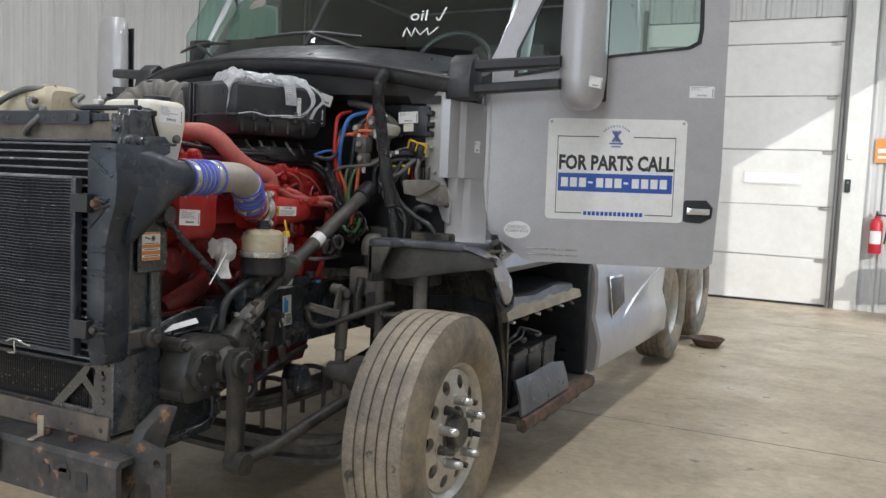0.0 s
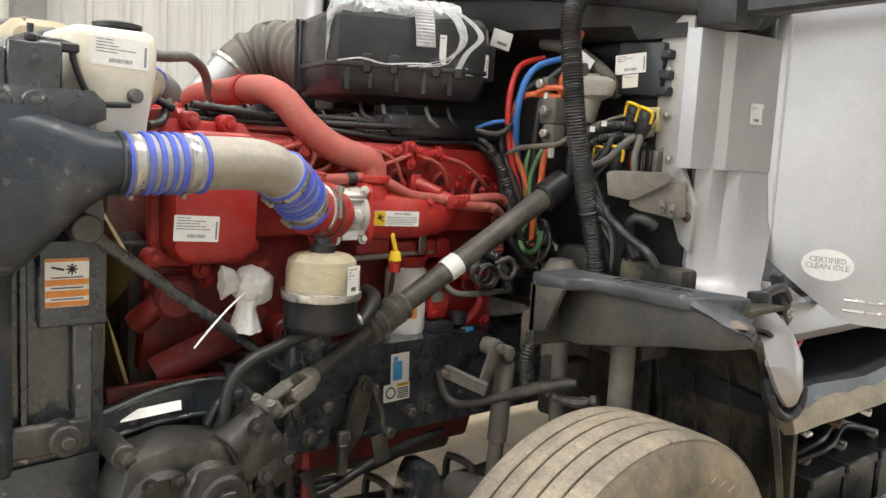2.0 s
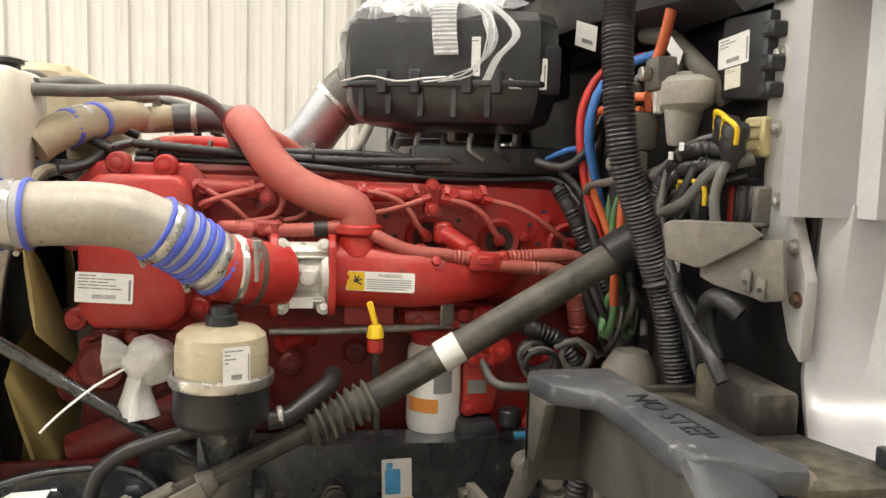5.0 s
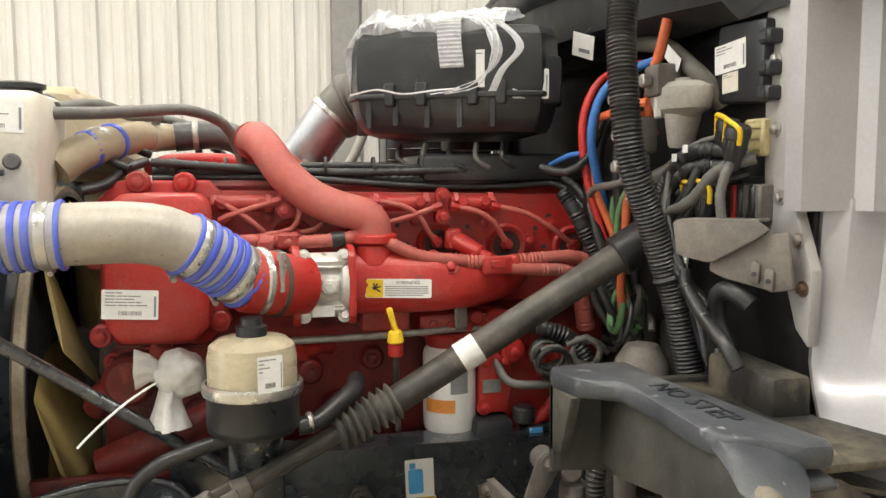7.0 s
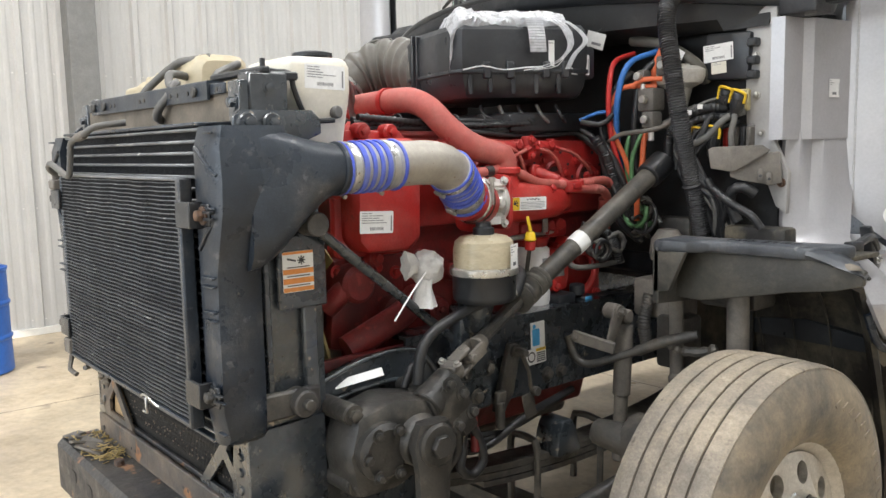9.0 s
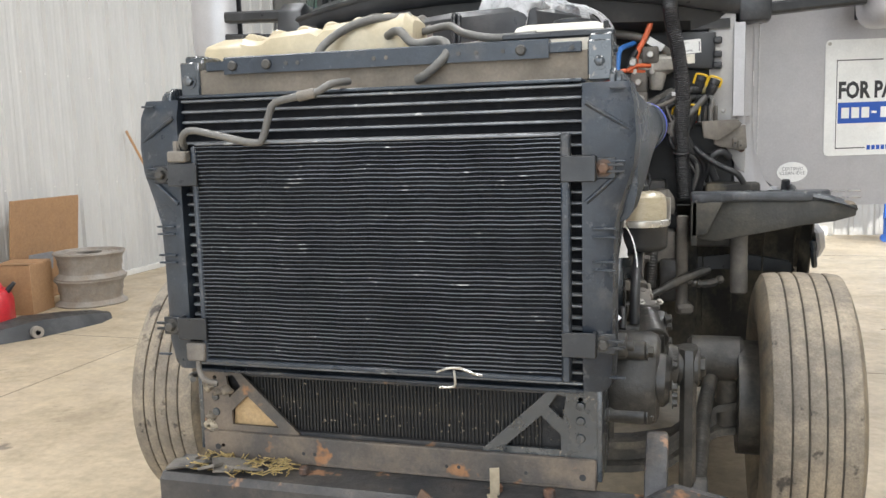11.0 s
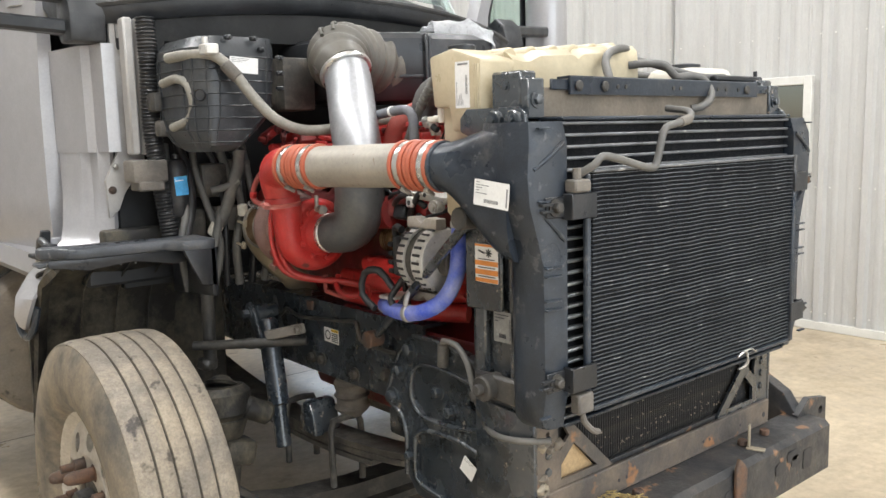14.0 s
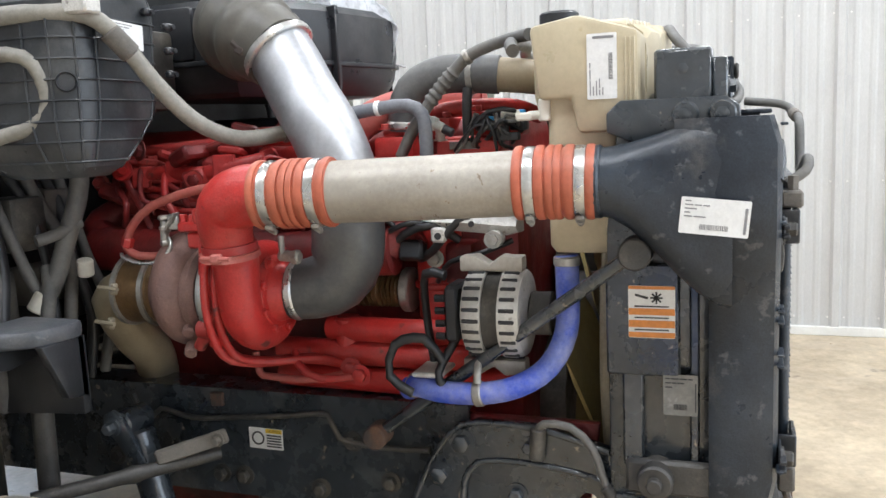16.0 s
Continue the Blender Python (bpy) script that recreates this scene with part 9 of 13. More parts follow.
tube_part("rocker_rail", [(-0.26, 0.85, 1.47), (-0.32, 1.0, 1.475), (-0.34, 1.15, 1.47), (-0.33, 1.35, 1.46)], 0.014, m_red, engine, "", 10)
for i, z in enumerate((1.085, 1.035, 0.98)):
    tube_part("coolant_tube", [(-0.33, 0.48, z), (-0.395, 0.6, z), (-0.395, 0.75, z), (-0.385, 0.86 + 0.12 * (i > 0), z)], 0.026, m_redhi, engine, "red coolant tube", 16)
b = bmesh.new()
add_cyl(b, (-0.385, 0.82, 1.11), (-0.385, 0.82, 1.03), 0.028, None, 16, 0.005)
add_box(b, (-0.37, 0.83, 1.03), (0.06, 0.05, 0.03), (0, 0, 0), 0.006)
part("tube_fitting", b, m_redhi, engine)
b = bmesh.new()
add_cyl(b, (-0.33, 0.632, 1.33), (-0.33, 0.632, 1.1), 0.046, None, 20, 0.006)
add_cyl(b, (-0.33, 0.632, 1.18), (-0.33, 0.632, 1.165), 0.053, None, 20, 0.004)
thermo = part("thermostat_pipe", b, m_redhi, engine)
b = bmesh.new()
add_lathe(b, [(0.012, -0.012), (0.022, -0.012), (0.024, 0.0), (0.022, 0.012), (0.012, 0.012)], axis_matrix((-0.375, 0.664, 1.261), (-1, 0, 0)), 18)
part("cast_eye", b, m_reddark, thermo)
bolt_part((-0.376, 0.625, 1.23), (-1, 0, 0), 0.012, 0.012, m_steel, thermo)
tube_part("steel_bellows", [(-0.345, 0.81, 1.16), (-0.345, 0.75, 1.16), (-0.345, 0.7, 1.16)], 0.035, m_goldrust, engine, "brown steel bellows", 20, ribbed(0.03, 0.008, 0.0105), 0.002)
cyl_part("bellows_clamp", (-0.345, 0.705, 1.16), (-0.345, 0.685, 1.16), 0.046, m_steel, engine)
box_part("cooler_housing", (-0.4, 0.62, 1.33), (-0.26, 0.92, 1.43), m_red, engine, "", 0.015)
# top front: dark plugs, blue connector, castings
b = bmesh.new()
add_box(b, (-0.27, 0.725, 1.447), (0.1, 0.09, 0.05), (0, 0, 0), 0.01, 2)
add_box(b, (-0.27, 0.715, 1.478), (0.085, 0.075, 0.014), (0, 0, 0), 0.006, 2)
housing = part("thermostat_housing", b, m_redhi, engine, "bright red thermostat housing")
for y in (0.688, 0.745):
    bolt_part((-0.31, y, 1.486), (0, 0, 1), 0.009, 0.01, m_redhi, housing)
b = bmesh.new()
add_box(b, (-0.27, 0.57, 1.437), (0.075, 0.135, 0.042), (0, 0, 0), 0.007, 2)
add_box(b, (-0.262, 0.57, 1.46), (0.06, 0.12, 0.012), (0, 0, 0), 0.004)
for y in (0.515, 0.55, 0.59, 0.625):
    add_cyl(b, (-0.306, y, 1.42), (-0.312, y, 1.42), 0.011, None, 12, 0.002)
front_box = part("front_cover_box", b, m_redhi, engine, "red cast cover with a rating plate")
box_part("rating_plate", (-0.3095, 0.55, 1.44), (-0.3077, 0.608, 1.455), m_dull, front_box, "faded metal rating plate", 0.0005)
for y in (0.632, 0.508):
    bolt_part((-0.295, y, 1.458), (0, 0, 1), 0.01, 0.012, m_steel if y > 0.6 else m_redhi, front_box)
for x, y, z, sx, sy, sz, a in ((-0.2, 0.57, 1.49, 0.1, 0.05, 0.05, 10), (-0.18, 0.64, 1.485, 0.12, 0.04, 0.04, -8), (-0.2, 0.5, 1.48, 0.08, 0.05, 0.035, 4), (-0.23, 0.66, 1.475, 0.05, 0.03, 0.03, 20), (-0.13, 0.6, 1.5, 0.08, 0.1, 0.03, 0)):
    b = bmesh.new()
    add_box(b, (x, y, z), (sx, sy, sz), (0, 0, a), 0.007, 2)
    add_cyl(b, (x - sx * 0.35, y, z + sz / 2), (x - sx * 0.35, y, z + sz / 2 + 0.012), 0.011, None, 6, 0.002)
    part("cast_lug", b, m_redhi if a else m_red, engine)
tube_part("red_pipe", [(-0.2, 0.7, 1.51), (-0.21, 0.64, 1.522), (-0.21, 0.57, 1.524), (-0.19, 0.5, 1.52), (-0.14, 0.46, 1.5)], 0.017, m_redhi, engine, "", 14)
for x, y, z, sx, sy, sz, mt in ((-0.285, 0.54, 1.488, 0.03, 0.034, 0.026, m_black), (-0.29, 0.505, 1.478, 0.034, 0.03, 0.03, m_rubber), (-0.28, 0.47, 1.49, 0.032, 0.034, 0.034, m_black), (-0.25, 0.53, 1.505, 0.03, 0.03, 0.02, m_black), (-0.3, 0.523, 1.497, 0.014, 0.018, 0.011, m_labelblue), (-0.297, 0.463, 1.508, 0.014, 0.022, 0.01, m_labelblue), (-0.31, 0.487, 1.462, 0.02, 0.05, 0.016, m_rubber)):
    b = bmesh.new()
    add_box(b, (x, y, z), (sx, sy, sz), (0, 0, 900 * y % 24 - 12), 0.004, 2)
    if sx > 0.025:
        for q in (-1, 0, 1):
            add_box(b, (x - sx / 2, y + q * sy * 0.3, z), (0.005, 0.003, sz * 0.8), (0, 0, 0), 0.001)
    part("connector", b, mt, engine)
cyl_part("white_plug", (-0.3, 0.5, 1.503), (-0.3, 0.462, 1.502), 0.011, m_whiteplastic, engine, "white sensor plug", None, 14)
rw = random.Random(23)
for i in range(14):
    y0, y1 = 0.46 + rw.uniform(0, 0.1), 0.47 + rw.uniform(0, 0.13)
    z0, z1 = 1.48 + rw.uniform(-0.01, 0.02), 1.44 + rw.uniform(-0.01, 0.03)
    tube_part("sensor_wire", [(-0.28, y0, z0), (-0.305 - rw.uniform(0, 0.02), y0 + rw.uniform(-0.02, 0.02), z0 + rw.uniform(0.0, 0.022)), (-0.318 - rw.uniform(0, 0.012), (y0 + y1) / 2, z1 + rw.uniform(0.01, 0.05)), (-0.312, y1, z1), (-0.285, y1 + rw.uniform(-0.02, 0.02), z1 - 0.01)], rw.uniform(0.0025, 0.0048), m_rubber if i % 4 else m_hose, engine, "", 6)
b = bmesh.new()
add_cyl(b, (-0.33, 0.65, 1.503), (-0.33, 0.612, 1.482), 0.011, None, 12, 0.002)
add_cyl(b, (-0.33, 0.64, 1.497), (-0.33, 0.628, 1.49), 0.0155, None, 6, 0.001)
add_cyl(b, (-0.33, 0.622, 1.487), (-0.318, 0.622, 1.46), 0.0085, None, 10, 0.001)
part("temperature_sensor", b, m_castal, engine, "pale metal temperature sensor")
cyl_part("sensor_plug", (-0.33, 0.614, 1.484), (-0.33, 0.592, 1.472), 0.0095, m_black, engine, "", None, 10)
# alternator
b = bmesh.new()
A = axis_matrix((-0.45, 0.56, 1.14), (0, -1, 0))
add_lathe(b, [(0, 0), (0.045, 0), (0.066, 0.01), (0.072, 0.025), (0.072, 0.052), (0, 0.052)], A, 40)
add_lathe(b, [(0, 0.088), (0.072, 0.088), (0.072, 0.115), (0.066, 0.13), (0.045, 0.138), (0, 0.138)], A, 40)
alternator = part("alternator", b, m_castal, truck, "bare aluminium alternator with slotted casing")
b = bmesh.new()
add_lathe(b, [(0, 0.05), (0.066, 0.05), (0.066, 0.09), (0, 0.09)], A, 36)
part("stator", b, m_dirty, alternator)
for i in range(26):
    for h0, h1 in ((0.014, 0.05), (0.092, 0.124)):
        b = bmesh.new()
        add_box(b, (0.0715, 0, (h0 + h1) / 2), (0.004, 0.0062, h1 - h0), (0, 0, 0), 0.0015)
        b.transform(A @ pose(0, 0, 0, 0, 0, 360 / 26 * i))
        part("cooling_slot", b, m_ink, alternator)
for sz in (0.08, -0.08):
    b = bmesh.new()
    add_prism(b, [(0.43, -0.012), (0.43, 0.012), (0.455, 0.012), (0.475, 0.014), (0.5, 0.0), (0.53, 0.014), (0.55, 0.012), (0.565, 0.012), (0.565, -0.012)], 0.03, at_x(-0.475) @ Matrix.Translation((0, 1.14 + sz * (1.0 if sz > 0 else 1.05), 0)) @ Matrix.Diagonal((1, 1 if sz > 0 else -1, 1, 1)), 0.004)
    part("mounting_ear", b, m_pipe, alternator)
cyl_part("pulley", (-0.45, 0.42, 1.14), (-0.45, 0.375, 1.14), 0.034, m_dirty, alternator)
b = bmesh.new()
add_box(b, (-0.47, 0.575, 1.145), (0.07, 0.03, 0.09), (0, 0, 0), 0.006)
for k in range(4):
    add_cyl(b, (-0.5, 0.59, 1.11 + 0.02 * k), (-0.5, 0.61, 1.11 + 0.02 * k), 0.006, None, 6)
part("terminal_cover", b, m_black, alternator)
b = bmesh.new()
add_loft(b, [[Vector((x, y, z)) for x, z in ((-0.37, zt), (-0.4, zt + 0.004), (-0.425, zt - 0.006), (-0.432, (zt + zb) / 2), (-0.42, zb + 0.004), (-0.39, zb), (-0.37, zb))] for y, zt, zb in ((0.445, 1.315, 1.285), (0.47, 1.325, 1.278), (0.53, 1.33, 1.284), (0.585, 1.328, 1.288), (0.615, 1.32, 1.3), (0.63, 1.315, 1.308))])
add_box(b, (-0.427, 0.597, 1.284), (0.012, 0.03, 0.03), (0, 0, 0), 0.004)
add_cyl(b, (-0.41, 0.487, 1.277), (-0.44, 0.487, 1.277), 0.017, None, 14, 0.003)
casting = part("bracket_casting", b, m_castal, truck, "aluminium casting below the charge pipe")
bolt_part((-0.44, 0.487, 1.277), (-1, 0, 0), 0.011, 0.008, m_steel, casting)
cyl_part("lug_hole", (-0.432, 0.597, 1.282), (-0.4336, 0.597, 1.282), 0.007, m_ink, casting, "", None, 12, 0)
cyl_part("lug_hole", (-0.432, 0.53, 1.305), (-0.4334, 0.53, 1.305), 0.006, m_ink, casting, "", None, 12, 0)
alternator.matrix_basis = Matrix.Translation((-0.458, 0.474, 1.146)) @ Matrix.Diagonal((1.16, 0.87, 1.16, 1)) @ Matrix.Translation((0.45, -0.491, -1.14))
box_part("alternator_bracket", (-0.37, 0.55, 1.0), (-0.3, 0.61, 1.26), m_reddark, engine, "", 0.01)
for i, pts in enumerate(([(-0.47, 0.6, 1.2), (-0.46, 0.65, 1.2), (-0.44, 0.66, 1.12), (-0.43, 0.65, 1.02), (-0.42, 0.66, 0.97)], [(-0.5, 0.6, 1.07), (-0.52, 0.63, 1.11), (-0.53, 0.69, 1.1), (-0.53, 0.705, 1.05), (-0.52, 0.66, 1.02)], [(-0.47, 0.58, 1.1), (-0.5, 0.61, 1.05), (-0.5, 0.6, 1.03)])):
    tube_part("battery_cable", pts, 0.0085, m_rubber, alternator, "black battery cable", 10)
# blue hose from the tank
hose_b = tube_part("coolant_hose", [(-0.475, 0.345, 1.255), (-0.48, 0.342, 1.2), (-0.49, 0.345, 1.12), (-0.505, 0.375, 1.06), (-0.52, 0.43, 1.025), (-0.52, 0.5, 1.008), (-0.51, 0.58, 1.004), (-0.495, 0.635, 1.008), (-0.47, 0.655, 0.99)], 0.0205, m_bluepale, truck, "dusty blue coolant hose", 18)
for p, dd in (((-0.475, 0.344, 1.245), (0, 0, 1)), ((-0.52, 0.5, 1.008), (0, 1, -0.15)), ((-0.49, 0.637, 1.006), (0.2, 1, 0))):
    d = Vector(dd).normalized()
    cyl_part("hose_clamp", Vector(p) - d * 0.009, Vector(p) + d * 0.009, 0.0235, m_steel, hose_b)
tube_part("strap", [(-0.53, 0.5, 1.03), (-0.52, 0.5, 1.06), (-0.49, 0.5, 1.08)], 0.007, m_steel, hose_b, "", 6)
box_part("hose_bracket", (-0.52, 0.57, 1.03), (-0.44, 0.63, 1.04), m_castal, hose_b, "", 0.003)

# grey elbow and hoses over the top of the engine
top_hose = tube_part("upper_coolant_hose", [(0.36, 0.36, 1.5), (0.33, 0.395, 1.53), (0.26, 0.44, 1.552), (0.1, 0.472, 1.57), (-0.08, 0.452, 1.576), (-0.19, 0.446, 1.576), (-0.255, 0.468, 1.579), (-0.281, 0.523, 1.585)], 0.034, m_tanhose, truck, "dusty tan coolant hose over the engine", 18)
tube_part("hose_elbow", [(-0.277, 0.508, 1.583), (-0.283, 0.56, 1.588), (-0.284, 0.62, 1.59), (-0.283, 0.672, 1.575), (-0.282, 0.702, 1.54), (-0.281, 0.71, 1.48)], 0.0385, m_oldelbow, top_hose, "dark grey rubber hose elbow", 20)
for p, dd, mt, rr in (((0.31, 0.407, 1.537), (-0.7, 0.5, 0.2), m_blue, 0.0375), ((0.285, 0.424, 1.546), (-0.7, 0.45, 0.2), m_steel, 0.0375), ((0.255, 0.441, 1.553), (-0.8, 0.3, 0.2), m_blue, 0.0375), ((0.0, 0.463, 1.574), (-1, -0.1, 0), m_steel, 0.037), ((-0.282, 0.562, 1.588), (-0.03, 1, 0.03), m_steel, 0.0405), ((-0.281, 0.71, 1.492), (0, 0.05, -1), m_clamp, 0.0415)):
    d = Vector(dd).normalized()
    cyl_part("hose_clamp", Vector(p) - d * 0.008, Vector(p) + d * 0.008, rr, mt, top_hose)
tube_part("hose_strap", [(-0.31, 0.565, 1.56), (-0.312, 0.568, 1.52), (-0.305, 0.57, 1.47)], 0.01, m_rubber, top_hose, "black rubber strap", 8)
tube_part("tank_hose", [(-0.36, 0.694, 1.43), (-0.36, 0.664, 1.484), (-0.36, 0.635, 1.523), (-0.36, 0.607, 1.557), (-0.362, 0.579, 1.585), (-0.366, 0.544, 1.615), (-0.375, 0.494, 1.632), (-0.4, 0.44, 1.64), (-0.43, 0.41, 1.64)], 0.0115, m_hose, truck, "grey coolant hose with a ribbed sleeve", 12, lambda s, tt: 0.0115 + (0.004 * (0.5 + 0.5 * math.sin(2 * math.pi * s / 0.014)) if 0.3 < s / tt < 0.5 else 0), 0.004)
cyl_part("hose_collar", (-0.366, 0.552, 1.611), (-0.366, 0.54, 1.617), 0.015, m_steel, truck, "small steel hose collar", None, 12)
tube_part("tank_hose", [(-0.47, 0.43, 1.61), (-0.4, 0.45, 1.63), (-0.25, 0.46, 1.635), (-0.1, 0.49, 1.625), (0.1, 0.46, 1.615), (0.26, 0.42, 1.625), (0.38, 0.37, 1.61)], 0.012, m_hose, truck, "grey coolant hose across the engine", 12)
tube_part("tank_hose", [(0.4, 0.36, 1.6), (0.34, 0.44, 1.605), (0.26, 0.5, 1.615), (0.14, 0.58, 1.625), (0.06, 0.65, 1.6), (0.03, 0.68, 1.54), (0.03, 0.69, 1.5)], 0.012, m_hose, truck, "grey coolant hose", 12)
eng_hose = tube_part("engine_hose", [(-0.42, 0.86, 1.5), (-0.4, 0.81, 1.515), (-0.385, 0.77, 1.522), (-0.38, 0.719, 1.528), (-0.38, 0.665, 1.53), (-0.38, 0.637, 1.512), (-0.38, 0.631, 1.47), (-0.38, 0.632, 1.41)], 0.0135, material("blue_grey_hose", (0.12, 0.13, 0.155), (0.16, 0.165, 0.185), 9, (0.4, 0.6), dust=(0.28, 0.27, 0.25), dust_amount=0.3, dust_scale=6), truck, "blue-grey rubber hose with a white band", 12)
cyl_part("white_band", (-0.38, 0.735, 1.527), (-0.38, 0.722, 1.528), 0.0152, m_label, eng_hose, "white paint band", None, 14)

# frame-side lines on the right rail
tube_part("brake_line", [(-0.45, 1.33, 0.93), (-0.45, 1.3, 0.87), (-0.447, 1.26, 0.9), (-0.445, 1.18, 0.885), (-0.443, 1.05, 0.895), (-0.443, 0.95, 0.905), (-0.445, 0.85, 0.915), (-0.455, 0.82, 0.87), (-0.455, 0.7, 0.86), (-0.47, 0.62, 0.87)], 0.006, m_dirty, truck, "thin brake line along the frame", 8)
box_part("rust_tab", (-0.447, 1.1, 0.915), (-0.436, 1.13, 0.945), m_rust, truck, "", 0.002)
# front frame casting with ribs and bolts, both sides
for s in (-1, 1):
    b = bmesh.new()
    out = [(0.2, 0.84), (0.276, 0.9), (0.397, 0.932), (0.52, 0.937), (0.57, 0.915), (0.617, 0.85), (0.657, 0.755), (0.645, 0.725), (0.6, 0.705), (0.58, 0.65), (0.582, 0.54), (0.54, 0.49), (0.3, 0.48), (0.21, 0.56)]
    loops = [[(0.549, 0.82), (0.522, 0.858), (0.432, 0.866), (0.3, 0.848), (0.25, 0.8), (0.26, 0.755), (0.342, 0.728), (0.504, 0.721), (0.552, 0.763)], [(0.54, 0.655), (0.545, 0.56), (0.515, 0.525), (0.32, 0.515), (0.26, 0.58), (0.27, 0.66), (0.35, 0.69), (0.5, 0.685)]]
    add_plate(b, out, [circle(0.315, 0.797, 0.018, 14)], 0.022, at_x(s * 0.457 - 0.011))
    cast = part("frame_casting", b, m_frame, truck, "black cast frame bracket with raised ribs")
    b = bmesh.new()
    add_plate(b, [(0.41 + (y - 0.41) * 0.985, 0.72 + (z - 0.72) * 0.985) for y, z in out], loops, 0.01, at_x(s * 0.473 - 0.005))
    part("raised_face", b, m_frame, cast)
    for loop in loops + [out[1:11]]:
        pts = [(s * 0.478, y, z) for y, z in loop]
        tube_part("cast_rib", pts + pts[:1] if len(loop) < 10 else pts, 0.0065, m_frame, cast, "", 8)
    for y, z, rr in ((0.55, 0.897, 0.017), (0.597, 0.83, 0.017), (0.634, 0.749, 0.017), (0.45, 0.8, 0.014), (0.401, 0.758, 0.014), (0.233, 0.748, 0.014), (0.42, 0.9, 0.012), (0.56, 0.6, 0.013)):
        bolt_part((s * (0.478 if rr != 0.014 else 0.468), y, z), (s, 0, 0), rr, 0.018, m_frame, cast)
    b = bmesh.new()
    for k in range(7):
        add_box(b, (s * 0.479, 0.3 + 0.021 * k, 0.708), (0.003, 0.012, 0.017), (0, 0, 0), 0.0012)
    tagged(part("cast_mark", b, m_frame, cast), kind="stuff")
    if s < 0:
        tube_part("air_hose", [(-0.49, 0.4, 0.935), (-0.5, 0.388, 0.952), (-0.5, 0.34, 0.95), (-0.5, 0.3, 0.912), (-0.5, 0.278, 0.845), (-0.505, 0.232, 0.775), (-0.53, 0.163, 0.772), (-0.535, 0.08, 0.785), (-0.5, 0.03, 0.79)], 0.0075, m_hose, cast, "dusty hose clipped along the casting", 10)
        for hy, hz in ((0.272, 0.835), (0.25, 0.8), (0.232, 0.776)):
            cyl_part("hose_sleeve", (-0.502, hy + 0.008, hz + 0.012), (-0.503, hy - 0.006, hz - 0.009), 0.0115, m_dirty, cast)
        b = bmesh.new()
        add_cyl(b, (-0.49, 0.405, 0.88), (-0.49, 0.4, 0.94), 0.015, None, 12, 0.003)
        part("hose_fitting", b, m_dirty, cast)
        printed_label("paper_tag", face_x((-0.478, 0.33, 0.63), -1, 0, -28), 0.05, 0.045, cast, "white paper tag", 2, False, None, None, 9)
    rb = bmesh.new()
    add_prism(rb, [(0.3, 0.93), (0.66, 0.93), (0.56, 0.6), (0.45, 0.52), (0.35, 0.55)], 0.02, at_x(s * 0.41 - 0.01), 0.004)
    part("inner_bracket", rb, m_reddark, truck, "dull red inner bracket")
# crossmember and fallen panel below, seen through the frame
b = bmesh.new()
add_cyl(b, (-0.36, 1.02, 0.57), (-0.36, 1.02, 0.73), 0.05, None, 24, 0.02)
for z in (0.6, 0.64, 0.68):
    add_lathe(b, [(0.049, z - 0.012), (0.058, z), (0.049, z + 0.012)], Matrix.Translation((-0.36, 1.02, 0)), 24)
part("air_spring", b, m_dusty, truck, "dusty rubber air spring")
box_part("crossmember", (-0.42, 0.62, 0.6), (0.42, 0.74, 0.68), m_frame, truck, "black frame crossmember", 0.01)
box_part("oil_pan", (-0.17, 0.7, 0.5), (0.17, 1.45, 0.56), m_dirty, truck, "dark oil pan", 0.03)

# wiring above and behind the alternator
rw = random.Random(31)
for i in range(9):
    y0, z0 = 0.46 + 0.035 * i, 1.27 + 0.02 * (i % 3)
    tube_part("engine_wire", [(-0.4, y0, z0), (-0.425, y0 + 0.05, z0 + rw.uniform(-0.02, 0.05)), (-0.415, y0 + 0.12, z0 + rw.uniform(-0.05, 0.03)), (-0.38, y0 + 0.16, z0 - rw.uniform(0.05, 0.14))], 0.0055 + 0.003 * (i % 2), m_rubber, engine, "", 7)
for i, (y, z) in enumerate(((0.6, 1.36), (0.72, 1.37), (0.66, 1.25))):
    b = bmesh.new()
    add_box(b, (-0.405, y, z), (0.035, 0.05, 0.04), (0, 8 * i, 0), 0.006)
    part("connector", b, m_black, engine)

